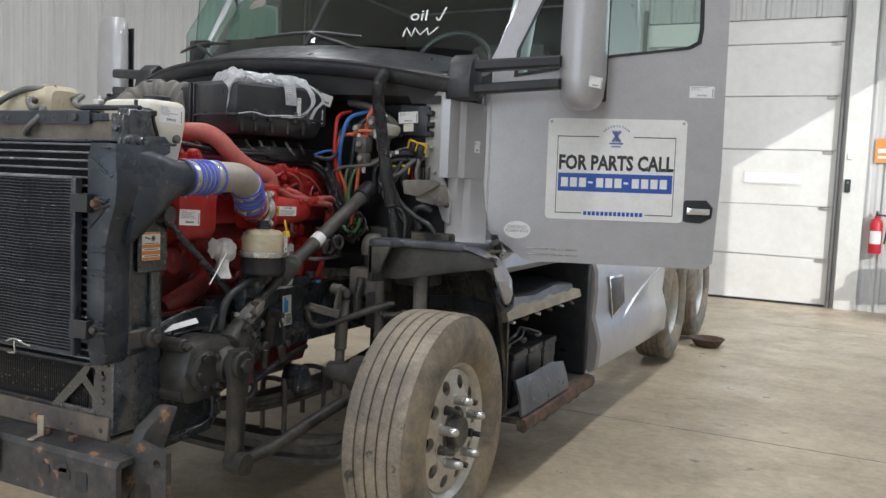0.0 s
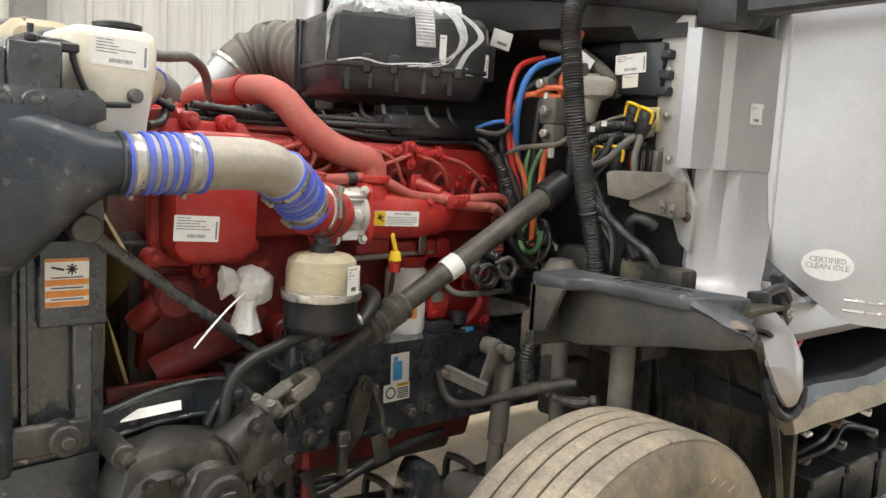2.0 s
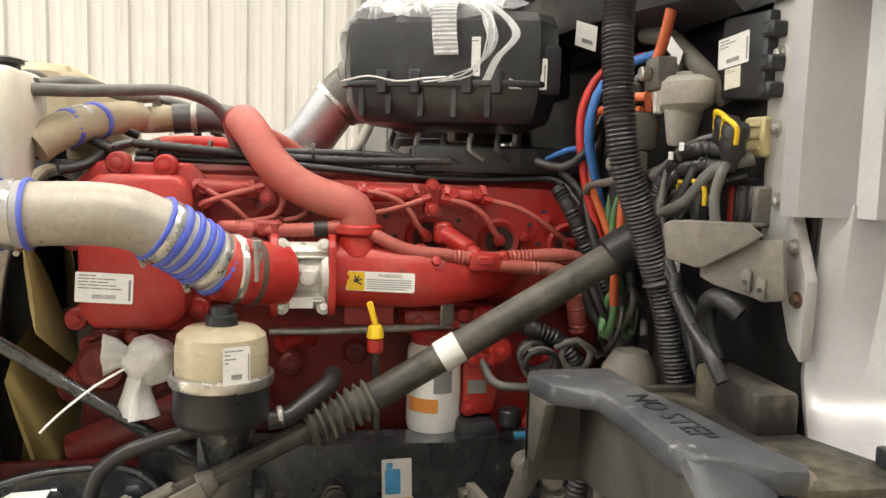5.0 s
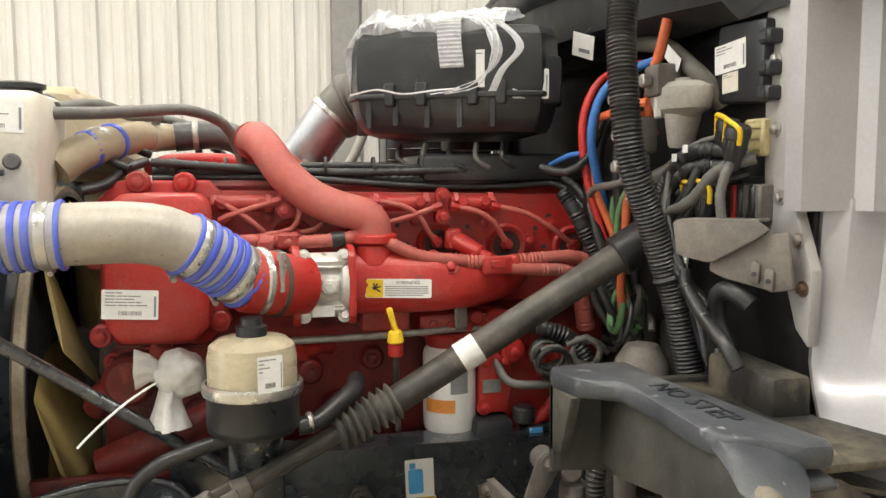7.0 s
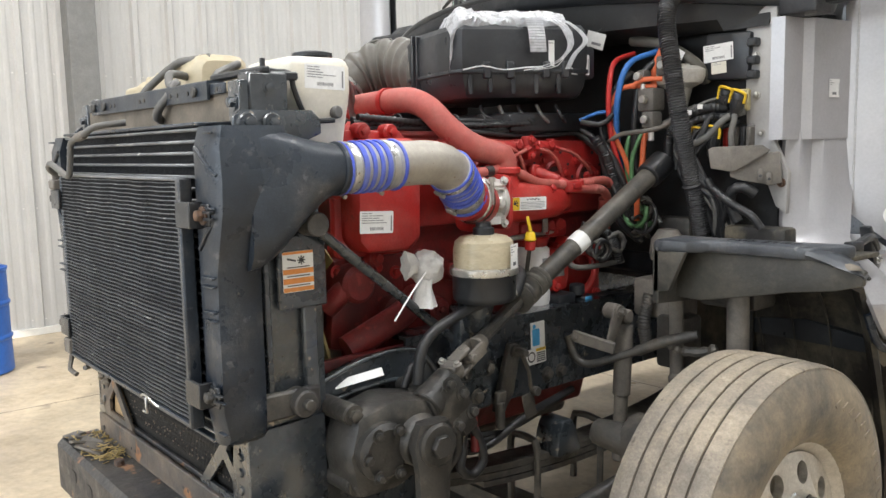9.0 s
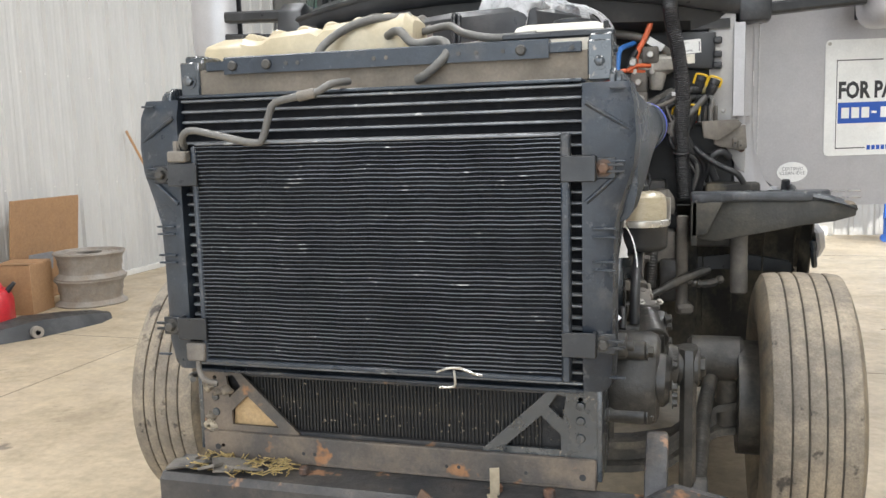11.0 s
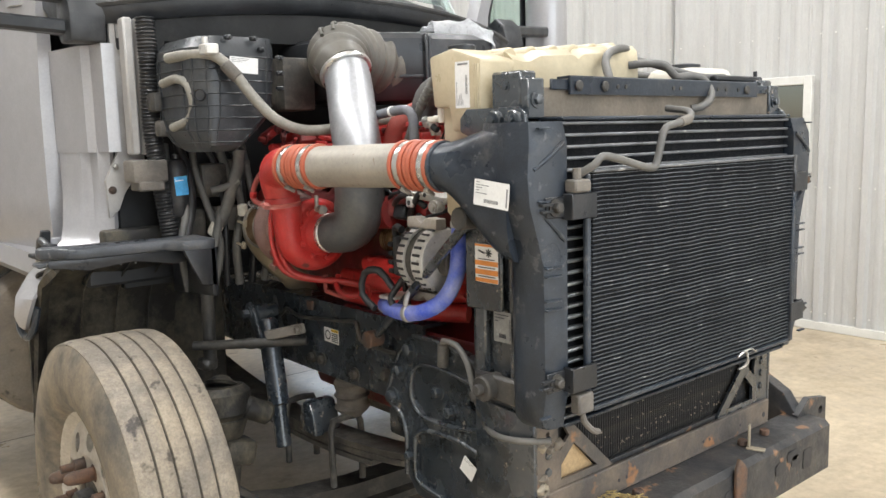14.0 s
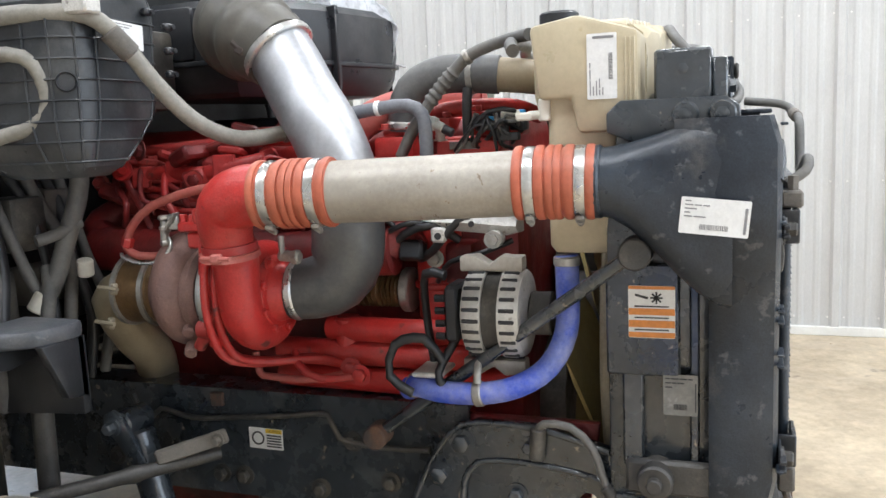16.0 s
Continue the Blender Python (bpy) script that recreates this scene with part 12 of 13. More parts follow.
def hazard_sticker(M, parent):
    b = bmesh.new()
    add_plate(b, round_rect(0.075, 0.088, 0.003, 2), [], 0.0006, M)
    st = part("hazard_sticker", b, m_label, parent, "orange and white fan warning sticker", 0)
    b = bmesh.new()
    for y0, y1 in ((0.038, 0.0435), (-0.005, 0.006), (-0.026, -0.014), (-0.043, -0.034)):
        add_plate(b, [(-0.037, y0), (0.037, y0), (0.037, y1), (-0.037, y1)], [], 0.0004, M @ Matrix.Translation((0, 0, 0.0008)))
    part("orange_band", b, m_orangelabel, st, "", 0)
    b = bmesh.new()
    for i in range(4):
        add_box(b, (0.008, 0.024, 0.0012), (0.02, 0.003, 0.0005), (0, 0, 45 * i))
    add_box(b, (-0.016, 0.026, 0.0012), (0.022, 0.004, 0.0005), (0, 0, -15))
    for y in (0.0095, -0.0095, -0.030):
        add_box(b, (0, y, 0.0012), (0.055, 0.0022, 0.0005))
    b.transform(M)
    part("print", b, m_ink, st, "", 0)
    return st


box_part("sticker_plate", (0.515, 0.15, 1.09), (0.527, 0.27, 1.25), m_frame, radiator, "", 0.004)
box_part("sticker_plate", (-0.527, 0.15, 1.06), (-0.515, 0.27, 1.25), m_frame, radiator, "", 0.004)
hazard_sticker(face_x((0.5285, 0.198, 1.172), 1), radiator)
hazard_sticker(face_x((-0.5285, 0.195, 1.17), -1), radiator)
printed_label("worn_plate", face_x((-0.5255, 0.15, 1.03), -1), 0.055, 0.07, radiator, "worn grey rating plate", 3, True, m_ink, m_dull, 41)
printed_label("part_sticker", Matrix.Translation((-0.6055, 0.095, 1.335)) @ pose(0, 0, 0, 0, 0, 3) @ face_x((0, 0, 0), -1, 0, -6), 0.1, 0.055, tank_r, "white printed parts sticker", 5, True, None, None, 42)
b = bmesh.new()
for i in range(6):
    add_box(b, (-0.594, 0.135 + 0.017 * i, 1.398), (0.003, 0.011, 0.014), (0, 0, 0), 0.002)
part("moulded_mark", b, m_tank, tank_r)
b = bmesh.new()
for i in range(6):
    add_box(b, (0.594, 0.135 + 0.017 * i, 1.398), (0.003, 0.011, 0.014), (0, 0, 0), 0.002)
part("moulded_mark", b, m_tank, tank_l)
printed_label("part_sticker", Matrix.Translation((0.9365, 1.735, 1.575)) @ pose(0, 0, 0, 0, 0, -6.3) @ face_x((0.0012, 0, 0), 1), 0.05, 0.052, bpy.data.objects["corner_panel.001"], "white printed parts sticker", 3, True, None, None, 43)
printed_label("part_sticker", M_DOOR @ Matrix.Translation((0.66, 1.852, 0.0045)), 0.105, 0.05, door, "white printed parts sticker", 3, True, None, None, 44)
printed_label("part_sticker", Matrix.Translation((1.475, 1.72, 1.855)) @ pose(0, 0, 0, 0, 0, 42) @ face_y((0, 0, 0), -6), 0.06, 0.045, bpy.data.objects["mirror_housing.001"], "white printed parts sticker", 3, True, None, None, 45)

# steering gear with pitman arm and drag link ---------------------------------------------------
b = bmesh.new()
add_cyl(b, (0.49, 0.33, 0.77), (0.655, 0.33, 0.765), 0.07, 0.066, 26, 0.012)
add_prism(b, [(0.27, 0.66), (0.25, 0.76), (0.275, 0.85), (0.38, 0.875), (0.5, 0.85), (0.53, 0.77), (0.48, 0.7), (0.38, 0.66)], 0.13, at_x(0.5), 0.025)
gearbox = part("steering_gear", b, m_gear, truck, "dusty cast steering gear")
cyl_part("sector_cover", (0.64, 0.42, 0.775), (0.675, 0.42, 0.77), 0.062, m_gear, gearbox, "", 0.055, 24)
cyl_part("input_neck", (0.61, 0.47, 0.83), (0.588, 0.56, 0.88), 0.042, m_gear, gearbox, "", 0.032, 18)
b = bmesh.new()
add_box(b, (0.6, 0.53, 0.83), (0.08, 0.11, 0.1), (28, 0, 0), 0.012, 2)
add_box(b, (0.61, 0.575, 0.785), (0.06, 0.05, 0.08), (28, 0, 0), 0.008, 2)
part("valve_housing", b, m_gear, gearbox)
for y, z in ((0.52, 0.88), (0.56, 0.85), (0.545, 0.775), (0.59, 0.8)):
    bolt_part((0.64, y, z), (1, 0, 0.1), 0.012, 0.014, m_gear, gearbox)
for k in range(6):
    a = 2 * math.pi * k / 6
    bolt_part((0.66, 0.33 + 0.055 * math.cos(a), 0.765 + 0.055 * math.sin(a)), (1, 0, 0), 0.01, 0.012, m_gear, gearbox)
for y, z in ((0.28, 0.85), (0.5, 0.85), (0.28, 0.69), (0.45, 0.69)):
    b = bmesh.new()
    add_cyl(b, (0.48, y, z), (0.6, y, z), 0.024, None, 14, 0.005)
    add_bolt(b, (0.6, y, z), (1, 0, 0), 0.015, 0.016)
    part("mount_boss", b, m_gear, gearbox)
b = bmesh.new()
secs = []
for z, y, w in ((0.83, 0.42, 0.04), (0.78, 0.42, 0.056), (0.72, 0.42, 0.045), (0.6, 0.415, 0.036), (0.5, 0.41, 0.034), (0.44, 0.41, 0.038)):
    secs.append([Vector((x, y + dy * w, z)) for x, dy in ((0.678, -0.7), (0.678, 0.7), (0.69, 1), (0.71, 1), (0.72, 0.6), (0.72, -0.6), (0.71, -1), (0.69, -1))])
add_loft(b, secs)
add_cyl(b, (0.67, 0.42, 0.78), (0.728, 0.42, 0.78), 0.05, None, 22, 0.006)
part("pitman_arm", b, m_gear, gearbox, "heavy forged pitman arm")
cyl_part("arm_nut", (0.726, 0.42, 0.78), (0.742, 0.42, 0.78), 0.027, m_gear, gearbox, "", None, 6)
cyl_part("ball_joint", (0.68, 0.41, 0.45), (0.75, 0.41, 0.45), 0.04, m_gear, gearbox)
tube_part("drag_link", [(0.72, 0.42, 0.45), (0.735, 0.6, 0.47), (0.75, 0.85, 0.52), (0.78, 1.1, 0.57)], 0.023, m_gear, truck, "grimy drag link", 14)
tube_part("power_hose", [(0.53, 0.47, 0.86), (0.53, 0.49, 0.9), (0.525, 0.51, 0.905), (0.52, 0.53, 0.88)], 0.009, m_rubber, gearbox, "", 10)
tube_part("power_hose", [(0.6, 0.5, 0.8), (0.62, 0.55, 0.78), (0.61, 0.57, 0.7), (0.58, 0.55, 0.64)], 0.01, m_rubber, gearbox, "", 10)
tube_part("cable_loop", [(0.5, 0.66, 0.76), (0.5, 0.68, 0.66), (0.51, 0.66, 0.6), (0.51, 0.7, 0.57), (0.51, 0.74, 0.6), (0.505, 0.73, 0.66), (0.5, 0.71, 0.7)], 0.013, m_rubber, truck, "black cable loop under the frame", 10)
tube_part("red_cable", [(0.49, 0.72, 0.74), (0.5, 0.72, 0.67), (0.505, 0.715, 0.63)], 0.012, m_reddark, truck, "dull red cable", 8)
for i in range(3):
    tube_part("frame_cable", [(0.45, 0.62, 0.69 - 0.015 * i), (0.47, 0.76, 0.655 - 0.02 * i), (0.43 + 0.02 * i, 0.95, 0.63 + 0.02 * i), (0.41, 1.2, 0.68)], 0.008 + 0.002 * i, m_rubber, truck, "black cable under the frame", 8)
b = bmesh.new()
add_plate(b, [(-0.095, -0.019), (0.095, -0.019), (0.095, 0.019), (-0.095, 0.019)], [], 0.001, Matrix.Translation((0.497, 0.364, 0.896)) @ pose(0, 0, 0, 0, 0, 64) @ pose(0, 0, 0, 38, -12, 0) @ Matrix.Diagonal((0.62, 0.62, 1, 1)))
part("paper_tag", b, m_label, gearbox, "long white paper tag", 0)
# hanger brackets on the left rail
b = bmesh.new()
add_prism(b, [(0.83, 0.7), (0.86, 0.69), (0.9, 0.74), (0.93, 0.86), (0.915, 0.885), (0.89, 0.885), (0.872, 0.84)], 0.02, at_x(0.445), 0.004)
add_bolt(b, (0.465, 0.905, 0.862), (1, 0, 0), 0.013, 0.04)
add_tube(b, [(0.485, 0.915, 0.85), (0.487, 0.938, 0.8), (0.485, 0.945, 0.76), (0.48, 0.962, 0.73)], 0.006, 6)
add_box(b, (0.48, 0.945, 0.7), (0.006, 0.045, 0.075), (12, 0, 0), 0.002)
add_cyl(b, (0.478, 0.962, 0.74), (0.5, 0.962, 0.74), 0.014, None, 12, 0.003)
add_box(b, (0.478, 0.835, 0.735), (0.02, 0.035, 0.06), (0, 0, 0), 0.005)
add_cyl(b, (0.482, 0.83, 0.735), (0.482, 0.83, 0.66), 0.014, None, 12, 0.003)
part("hanger_bracket", b, m_dirty, truck, "dusty hanger bracket on the frame")

# front beam, tow brackets --------------------------------------------------------------------
b = bmesh.new()
secs = []
for x in (-0.56, -0.3, 0.3, 0.66):
    secs.append([Vector((x, y, z)) for y, z in ((-0.05, 0.42), (-0.05, 0.555), (-0.035, 0.57), (0.07, 0.575), (0.07, 0.56), (-0.03, 0.55), (-0.03, 0.43))])
add_loft(b, secs)
beam = part("front_beam", b, m_bumper, truck, "battered black front beam with rust patches")
for x in (-0.4, -0.25, 0.1, 0.36, 0.45):
    b = bmesh.new()
    add_plate(b, round_rect(0.05, 0.035, 0.012, 3, x, 0.5), [], 0.001, at_y(-0.0525))
    part("slot", b, m_ink, beam, "", 0)
for x in (-0.2, 0.28, 0.4, -0.5):
    b = bmesh.new()
    add_cyl(b, (x, 0.02, 0.572), (x, 0.02, 0.59), 0.014, None, 8, 0.003)
    part("stud", b, m_rust, beam)
b = bmesh.new()
add_box(b, (0.28, 0.0, 0.605), (0.022, 0.005, 0.065), (0, 0, 20), 0.001)
add_box(b, (0.28, -0.02, 0.573), (0.022, 0.05, 0.005), (0, 0, 20), 0.001)
part("bent_strap", b, m_cream, beam, "bent pale strap with a rusty foot")
for x, z, w, h in ((0.52, 0.49, 0.05, 0.06), (0.43, 0.52, 0.06, 0.03)):
    b = bmesh.new()
    add_plate(b, round_rect(w, h, 0.008, 3, x, z), [], 0.001, at_y(-0.0525))
    part("slot", b, m_ink, beam, "", 0)
b = bmesh.new()
add_prism(b, [(0.11, 0.45), (0.11, 0.57), (0.125, 0.6), (0.15, 0.58), (0.165, 0.56), (0.16, 0.45)], 0.01, at_y(-0.064), 0.003)
part("rusty_tab", b, m_rust, beam, "rusty torn tab on the beam")
for s in (1,):
    b = bmesh.new()
    add_prism(b, [(0.03, 0.36), (0.03, 0.58), (0.07, 0.64), (0.16, 0.69), (0.2, 0.68), (0.17, 0.62), (0.14, 0.56), (0.16, 0.36)], 0.05, at_x(s * 0.63 - 0.025), 0.008)
    add_plate(b, [(0.6 * s, 0.36), (0.6 * s, 0.58), (0.67 * s, 0.62), (0.78 * s, 0.6), (0.785 * s, 0.36), (0.74 * s, 0.36), (0.72 * s, 0.5), (0.65 * s, 0.5)], [circle(0.745 * s, 0.565, 0.014, 10)], 0.02, at_y(0.02))
    part("tow_bracket", b, m_bumper, truck, "grey-black cast tow bracket")
# debris and straw on the right end of the beam
rnd = random.Random(4)
straw = bmesh.new()
for i in range(130):
    x, y = rnd.uniform(-0.5, -0.22), rnd.uniform(-0.03, 0.06)
    a = rnd.uniform(0, 180)
    add_box(straw, (x, y, 0.576 + rnd.uniform(0, 0.018)), (rnd.uniform(0.015, 0.05), 0.0025, 0.002), (rnd.uniform(-15, 15), rnd.uniform(-15, 15), a))
s_ob = part("straw_debris", straw, material("dry_straw", (0.42, 0.32, 0.14), (0.32, 0.24, 0.1), 30, (0.8, 0.95)), None)
tagged(s_ob, "dry straw and grass caught on the front beam", "straw", "", "stuff")
for i in range(7):
    b = bmesh.new()
    add_box(b, (-0.52 + 0.03 * i, -0.01 + 0.01 * (i % 3), 0.585), (0.07, 0.05, 0.008), (rnd.uniform(-25, 25), rnd.uniform(-25, 25), rnd.uniform(0, 90)), 0.002)
    part("torn_sheet", b, m_dusty, beam, "torn bent metal sheet")

# signs -----------------------------------------------------------------------------------------
def parts_sign(name, M, label):
    b = bmesh.new()
    add_plate(b, round_rect(0.61, 0.455, 0.02, 4), [], 0.0015, M)
    sg = tagged(part(name, b, m_signwhite, None, "", 0), label, "sign")
    f = M @ Matrix.Translation((0, 0, 0.0018))
    for x0, y0, x1, y1 in ((-0.26, 0.145, -0.075, 0.149), (0.075, 0.145, 0.26, 0.149), (-0.26, -0.2, -0.257, 0.149), (0.257, -0.2, 0.26, 0.149), (-0.26, -0.2, -0.14, -0.196), (0.14, -0.2, 0.26, -0.196)):
        b = bmesh.new()
        add_plate(b, [(x0, y0), (x1, y0), (x1, y1), (x0, y1)], [], 0.0004, f)
        part("border", b, m_ink, sg, "", 0)
    b = bmesh.new()
    add_plate(b, [(-0.252, -0.1), (0.252, -0.1), (0.252, -0.018), (-0.252, -0.018)], [], 0.0004, f)
    part("blue_band", b, m_signblue, sg, "blue band with white bars", 0)
    x = -0.238
    for grp in (3, 3, 4):
        for k in range(grp):
            b = bmesh.new()
            add_plate(b, [(x, -0.08), (x + 0.031, -0.08), (x + 0.031, -0.038), (x, -0.038)], [], 0.0004, f @ Matrix.Translation((0, 0, 0.0006)))
            part("number_bar", b, m_signwhite, sg, "", 0)
            x += 0.0405
        if grp == 3:
            b = bmesh.new()
            add_plate(b, [(x, -0.063), (x + 0.02, -0.063), (x + 0.02, -0.054), (x, -0.054)], [], 0.0004, f @ Matrix.Translation((0, 0, 0.0006)))
            part("number_bar", b, m_signwhite, sg, "", 0)
            x += 0.036
    b = bmesh.new()
    for k in range(14):
        add_plate(b, [(-0.132 + 0.019 * k, -0.207), (-0.118 + 0.019 * k, -0.207), (-0.118 + 0.019 * k, -0.189), (-0.132 + 0.019 * k, -0.189)], [], 0.0004, f)
    part("address_bar", b, m_signblue, sg, "", 0)
    b = bmesh.new()
    for a in (55, -55, 90):
        add_box(b, (0, 0.15, 0.0006), (0.06 if a != 90 else 0.05, 0.012, 0.0006), (0, 0, a))
    add_box(b, (0, 0.118, 0.0006), (0.06, 0.008, 0.0006))
    add_box(b, (0, 0.104, 0.0006), (0.04, 0.006, 0.0006))
    for a in range(30, 151, 12):
        add_box(b, (0.062 * math.cos(radians(a)), 0.15 + 0.045 * math.sin(radians(a)), 0.0006), (0.004, 0.01, 0.0006), (0, 0, a - 90))
    b.transform(f)
    part("emblem", b, material("emblem_blue", (0.12, 0.16, 0.34), (0.16, 0.2, 0.38), 20, (0.5, 0.6)) if not bpy.data.materials.get("emblem_blue") else bpy.data.materials["emblem_blue"], sg, "plain blue emblem shape", 0)
    text_mesh("FOR PARTS CALL", 0.085, f @ Matrix.Translation((0, 0.027, 0.0006)) @ Matrix.Diagonal((1, 1.05, 1, 1)), m_ink, sg, "lettering", 0.0003, 0.505, "CENTER", 0.0032)
    b = bmesh.new()
    for x in (-0.29, 0.29):
        add_cyl(b, (x, 0.212, 0.0), (x, 0.212, 0.003), 0.007, None, 10)
    b.transform(f)
    part("grommet", b, m_steel, sg)
    return sg


parts_sign("door_sign", M_DOOR @ Matrix.Translation((0.305, 1.497, 0.0055)) @ pose(0, 0, 0, 0, 0, 0.6), "white sign with black words and blue band on the truck door")
parts_sign("wall_sign", face_x((XE - 0.035, 0.6, 1.275), -1), "white sign with black words and blue band on the ribbed wall")

# things along the walls ------------------------------------------------------------------------
def rim_stack(x, y):
    for k in range(2):
        t = thing("steel_wheel", "bare grey steel truck wheel lying in a stack of two", "wheel", pose(x + 0.01 * k, y, 0.235 * k, 0, 0, 25 * k), "stacked steel wheels")
        b = bmesh.new()
        add_lathe(b, [(0.27, 0.0), (0.3, 0.0), (0.305, 0.012), (0.28, 0.03), (0.262, 0.05), (0.262, 0.1), (0.272, 0.12), (0.272, 0.17), (0.285, 0.2), (0.305, 0.222), (0.3, 0.235), (0.275, 0.235), (0.262, 0.2), (0.252, 0.13), (0.252, 0.05), (0.27, 0.0)], Matrix.Identity(4), 44)
        part("rim", b, m_wheelgrey, t)
        b = bmesh.new()
        add_plate(b, circle(0, 0, 0.265, 44), [circle(0, 0, 0.11, 26)] + [circle(0.19 * math.cos(2 * math.pi * i / 10), 0.19 * math.sin(2 * math.pi * i / 10), 0.027, 12) for i in range(10)], 0.012, Matrix.Translation((0, 0, 0.2)))
        for v in b.verts:
            r = math.hypot(v.co.x, v.co.y)
            v.co.z += 0.02 * (1 - r / 0.265)
        part("disc", b, m_wheelgrey, t)


m_wheelgrey = material("rusty_grey_wheel", (0.3, 0.275, 0.245), (0.22, 0.195, 0.17), 7, (0.5, 0.75), dust=(0.3, 0.22, 0.15), dust_amount=0.35, dust_scale=6, bump=0.3)
rim_stack(-4.42, 4.45)


def carton(M, w, d, h, label, lean=None):
    t = thing("cardboard_box", label, "cardboard box", M)
    b = bmesh.new()
    add_box(b, (0, 0, h / 2), (w, d, h), (0, 0, 0), 0.004)
    part("box_body", b, m_card, t)
    for s in (-1, 1):
        b = bmesh.new()
        add_box(b, (0, s * d * 0.27, h + 0.004), (w * 0.98, d * 0.45, 0.006), (s * 3, 0, 0), 0.001)
        part("flap", b, m_card, t)
    return t


carton(pose(-4.75, 4.0, 0, 0, 0, 12), 0.36, 0.34, 0.42, "brown cardboard box on the floor by the wall")
t = thing("cardboard_sheet", "large flattened brown carton leaning against the wall", "cardboard", pose(-4.97, 4.55, 0.0, 0, 0, 0))
b = bmesh.new()
add_box(b, (0, 0, 0.47), (0.02, 0.85, 0.94), (0, 6, 0), 0.003)
part("sheet", b, m_card, t)
b = bmesh.new()
add_box(b, (0.03, -0.1, 0.36), (0.006, 0.3, 0.16), (0, 6, 0), 0.001)
part("printed_patch", b, m_print, t)

t = thing("gas_can", "red plastic fuel can with black spout on the floor", "fuel can", pose(-4.62, 3.5, 0, 0, 0, 30))
b = bmesh.new()
secs = []
for z, k in ((0, 0.9), (0.03, 1), (0.2, 1), (0.27, 0.85), (0.3, 0.55)):
    secs.append([Vector((px * 0.34 * k, py * 0.24 * k, z)) for px, py in round_rect(1, 1, 0.2, 4)])
add_loft(b, secs)
part("can_body", b, m_canred, t)
b = bmesh.new()
add_tube(b, [(-0.1, 0, 0.29), (-0.06, 0, 0.345), (0.06, 0, 0.345), (0.1, 0, 0.29)], 0.017, 10)
part("can_handle", b, m_canred, t)
b = bmesh.new()
add_cyl(b, (0.13, 0, 0.25), (0.2, 0, 0.33), 0.024, 0.016, 12, 0.003)
part("spout", b, m_black, t)

t = thing("fender_piece", "black moulded truck body piece lying on the floor", "body part", pose(-4.05, 3.35, 0, 0, 0, 68))
b = bmesh.new()
secs = []
for x, w, h in ((-0.6, 0.1, 0.03), (-0.4, 0.2, 0.1), (-0.1, 0.24, 0.14), (0.2, 0.2, 0.12), (0.45, 0.16, 0.09), (0.6, 0.05, 0.05)):
    secs.append([Vector((x, -w, 0.0)), Vector((x, -w * 0.7, h * 0.8)), Vector((x, 0, h)), Vector((x, w * 0.7, h * 0.6)), Vector((x, w, 0.01)), Vector((x, w * 0.6, h * 0.6 - 0.015)), Vector((x, 0, h - 0.02)), Vector((x, -w * 0.6, h * 0.8 - 0.02))])
add_loft(b, secs)
part("moulding", b, m_black, t)
b = bmesh.new()
add_lathe(b, [(0.02, -0.02), (0.045, -0.02), (0.045, 0.02), (0.02, 0.02)], axis_matrix((-0.1, -0.23, 0.045), (0, 1, 0)), 16)
part("end_cap", b, m_wheelgrey, t)


def broom(x, y, lean_y, head, head_mat, handle_mat, label, L=1.55):
    t = thing("push_broom", label, "broom", pose(x, y, 0), "brooms along the wall")
    b = bmesh.new()
    top = Vector((-(x - XW) + 0.05, lean_y, L))
    add_tube(b, [(0, 0, 0.09), top * 0.5, top], 0.0135, 10)
    part("handle", b, handle_mat, t)
    b = bmesh.new()
    add_box(b, (0, 0, 0.08), (0.09, head, 0.035), (0, 0, 0), 0.008)
    blk = part("head_block", b, head_mat[0], t)
    b = bmesh.new()
    for i in range(26):
        yy = -head / 2 + head * (i + 0.5) / 26
        for xx in (-0.03, 0, 0.03):
            add_box(b, (xx, yy, 0.034), (0.018, head / 32, 0.066), (0, 0, 0), 0.0)
    part("bristles", b, head_mat[1], t)
    return t


broom(-4.6, 6.5, -0.55, 0.6, (m_black, m_rubber), m_wood, "push broom with black head and wooden handle")
broom(-4.7, 6.95, -0.6, 0.45, (m_toolblue, m_rubber), m_column, "push broom with blue head and grey handle")
broom(-4.66, 8.55, -0.6, 0.7, (m_wood, m_elbow), m_wood, "wooden push broom leaning on the wall")
b = bmesh.new()
add_box(b, (-4.4, 8.2, 0.045), (0.12, 0.75, 0.09), (0, 0, -12), 0.006)
tagged(part("wood_block", b, m_wood), "squared wooden block on the floor", "wood block")

for y, z, lab in ((8.9, 1.98, "grey electrical box on the wall"), (9.1, 1.92, "grey electrical outlet box on the wall")):
    t = thing("outlet_box", lab, "outlet box", pose(XW + 0.035, y, z))
    b = bmesh.new()
    add_box(b, (0.025, 0, 0), (0.05, 0.09, 0.14), (0, 0, 0), 0.004)
    part("box_body", b, m_column, t)
    b = bmesh.new()
    add_tube(b, [(0.04, 0, -0.07), (0.06, 0.02, -0.3), (0.05, 0.12, -0.55), (0.04, 0.2, -0.9)], 0.008, 8)
    part("cord", b, m_column, t)

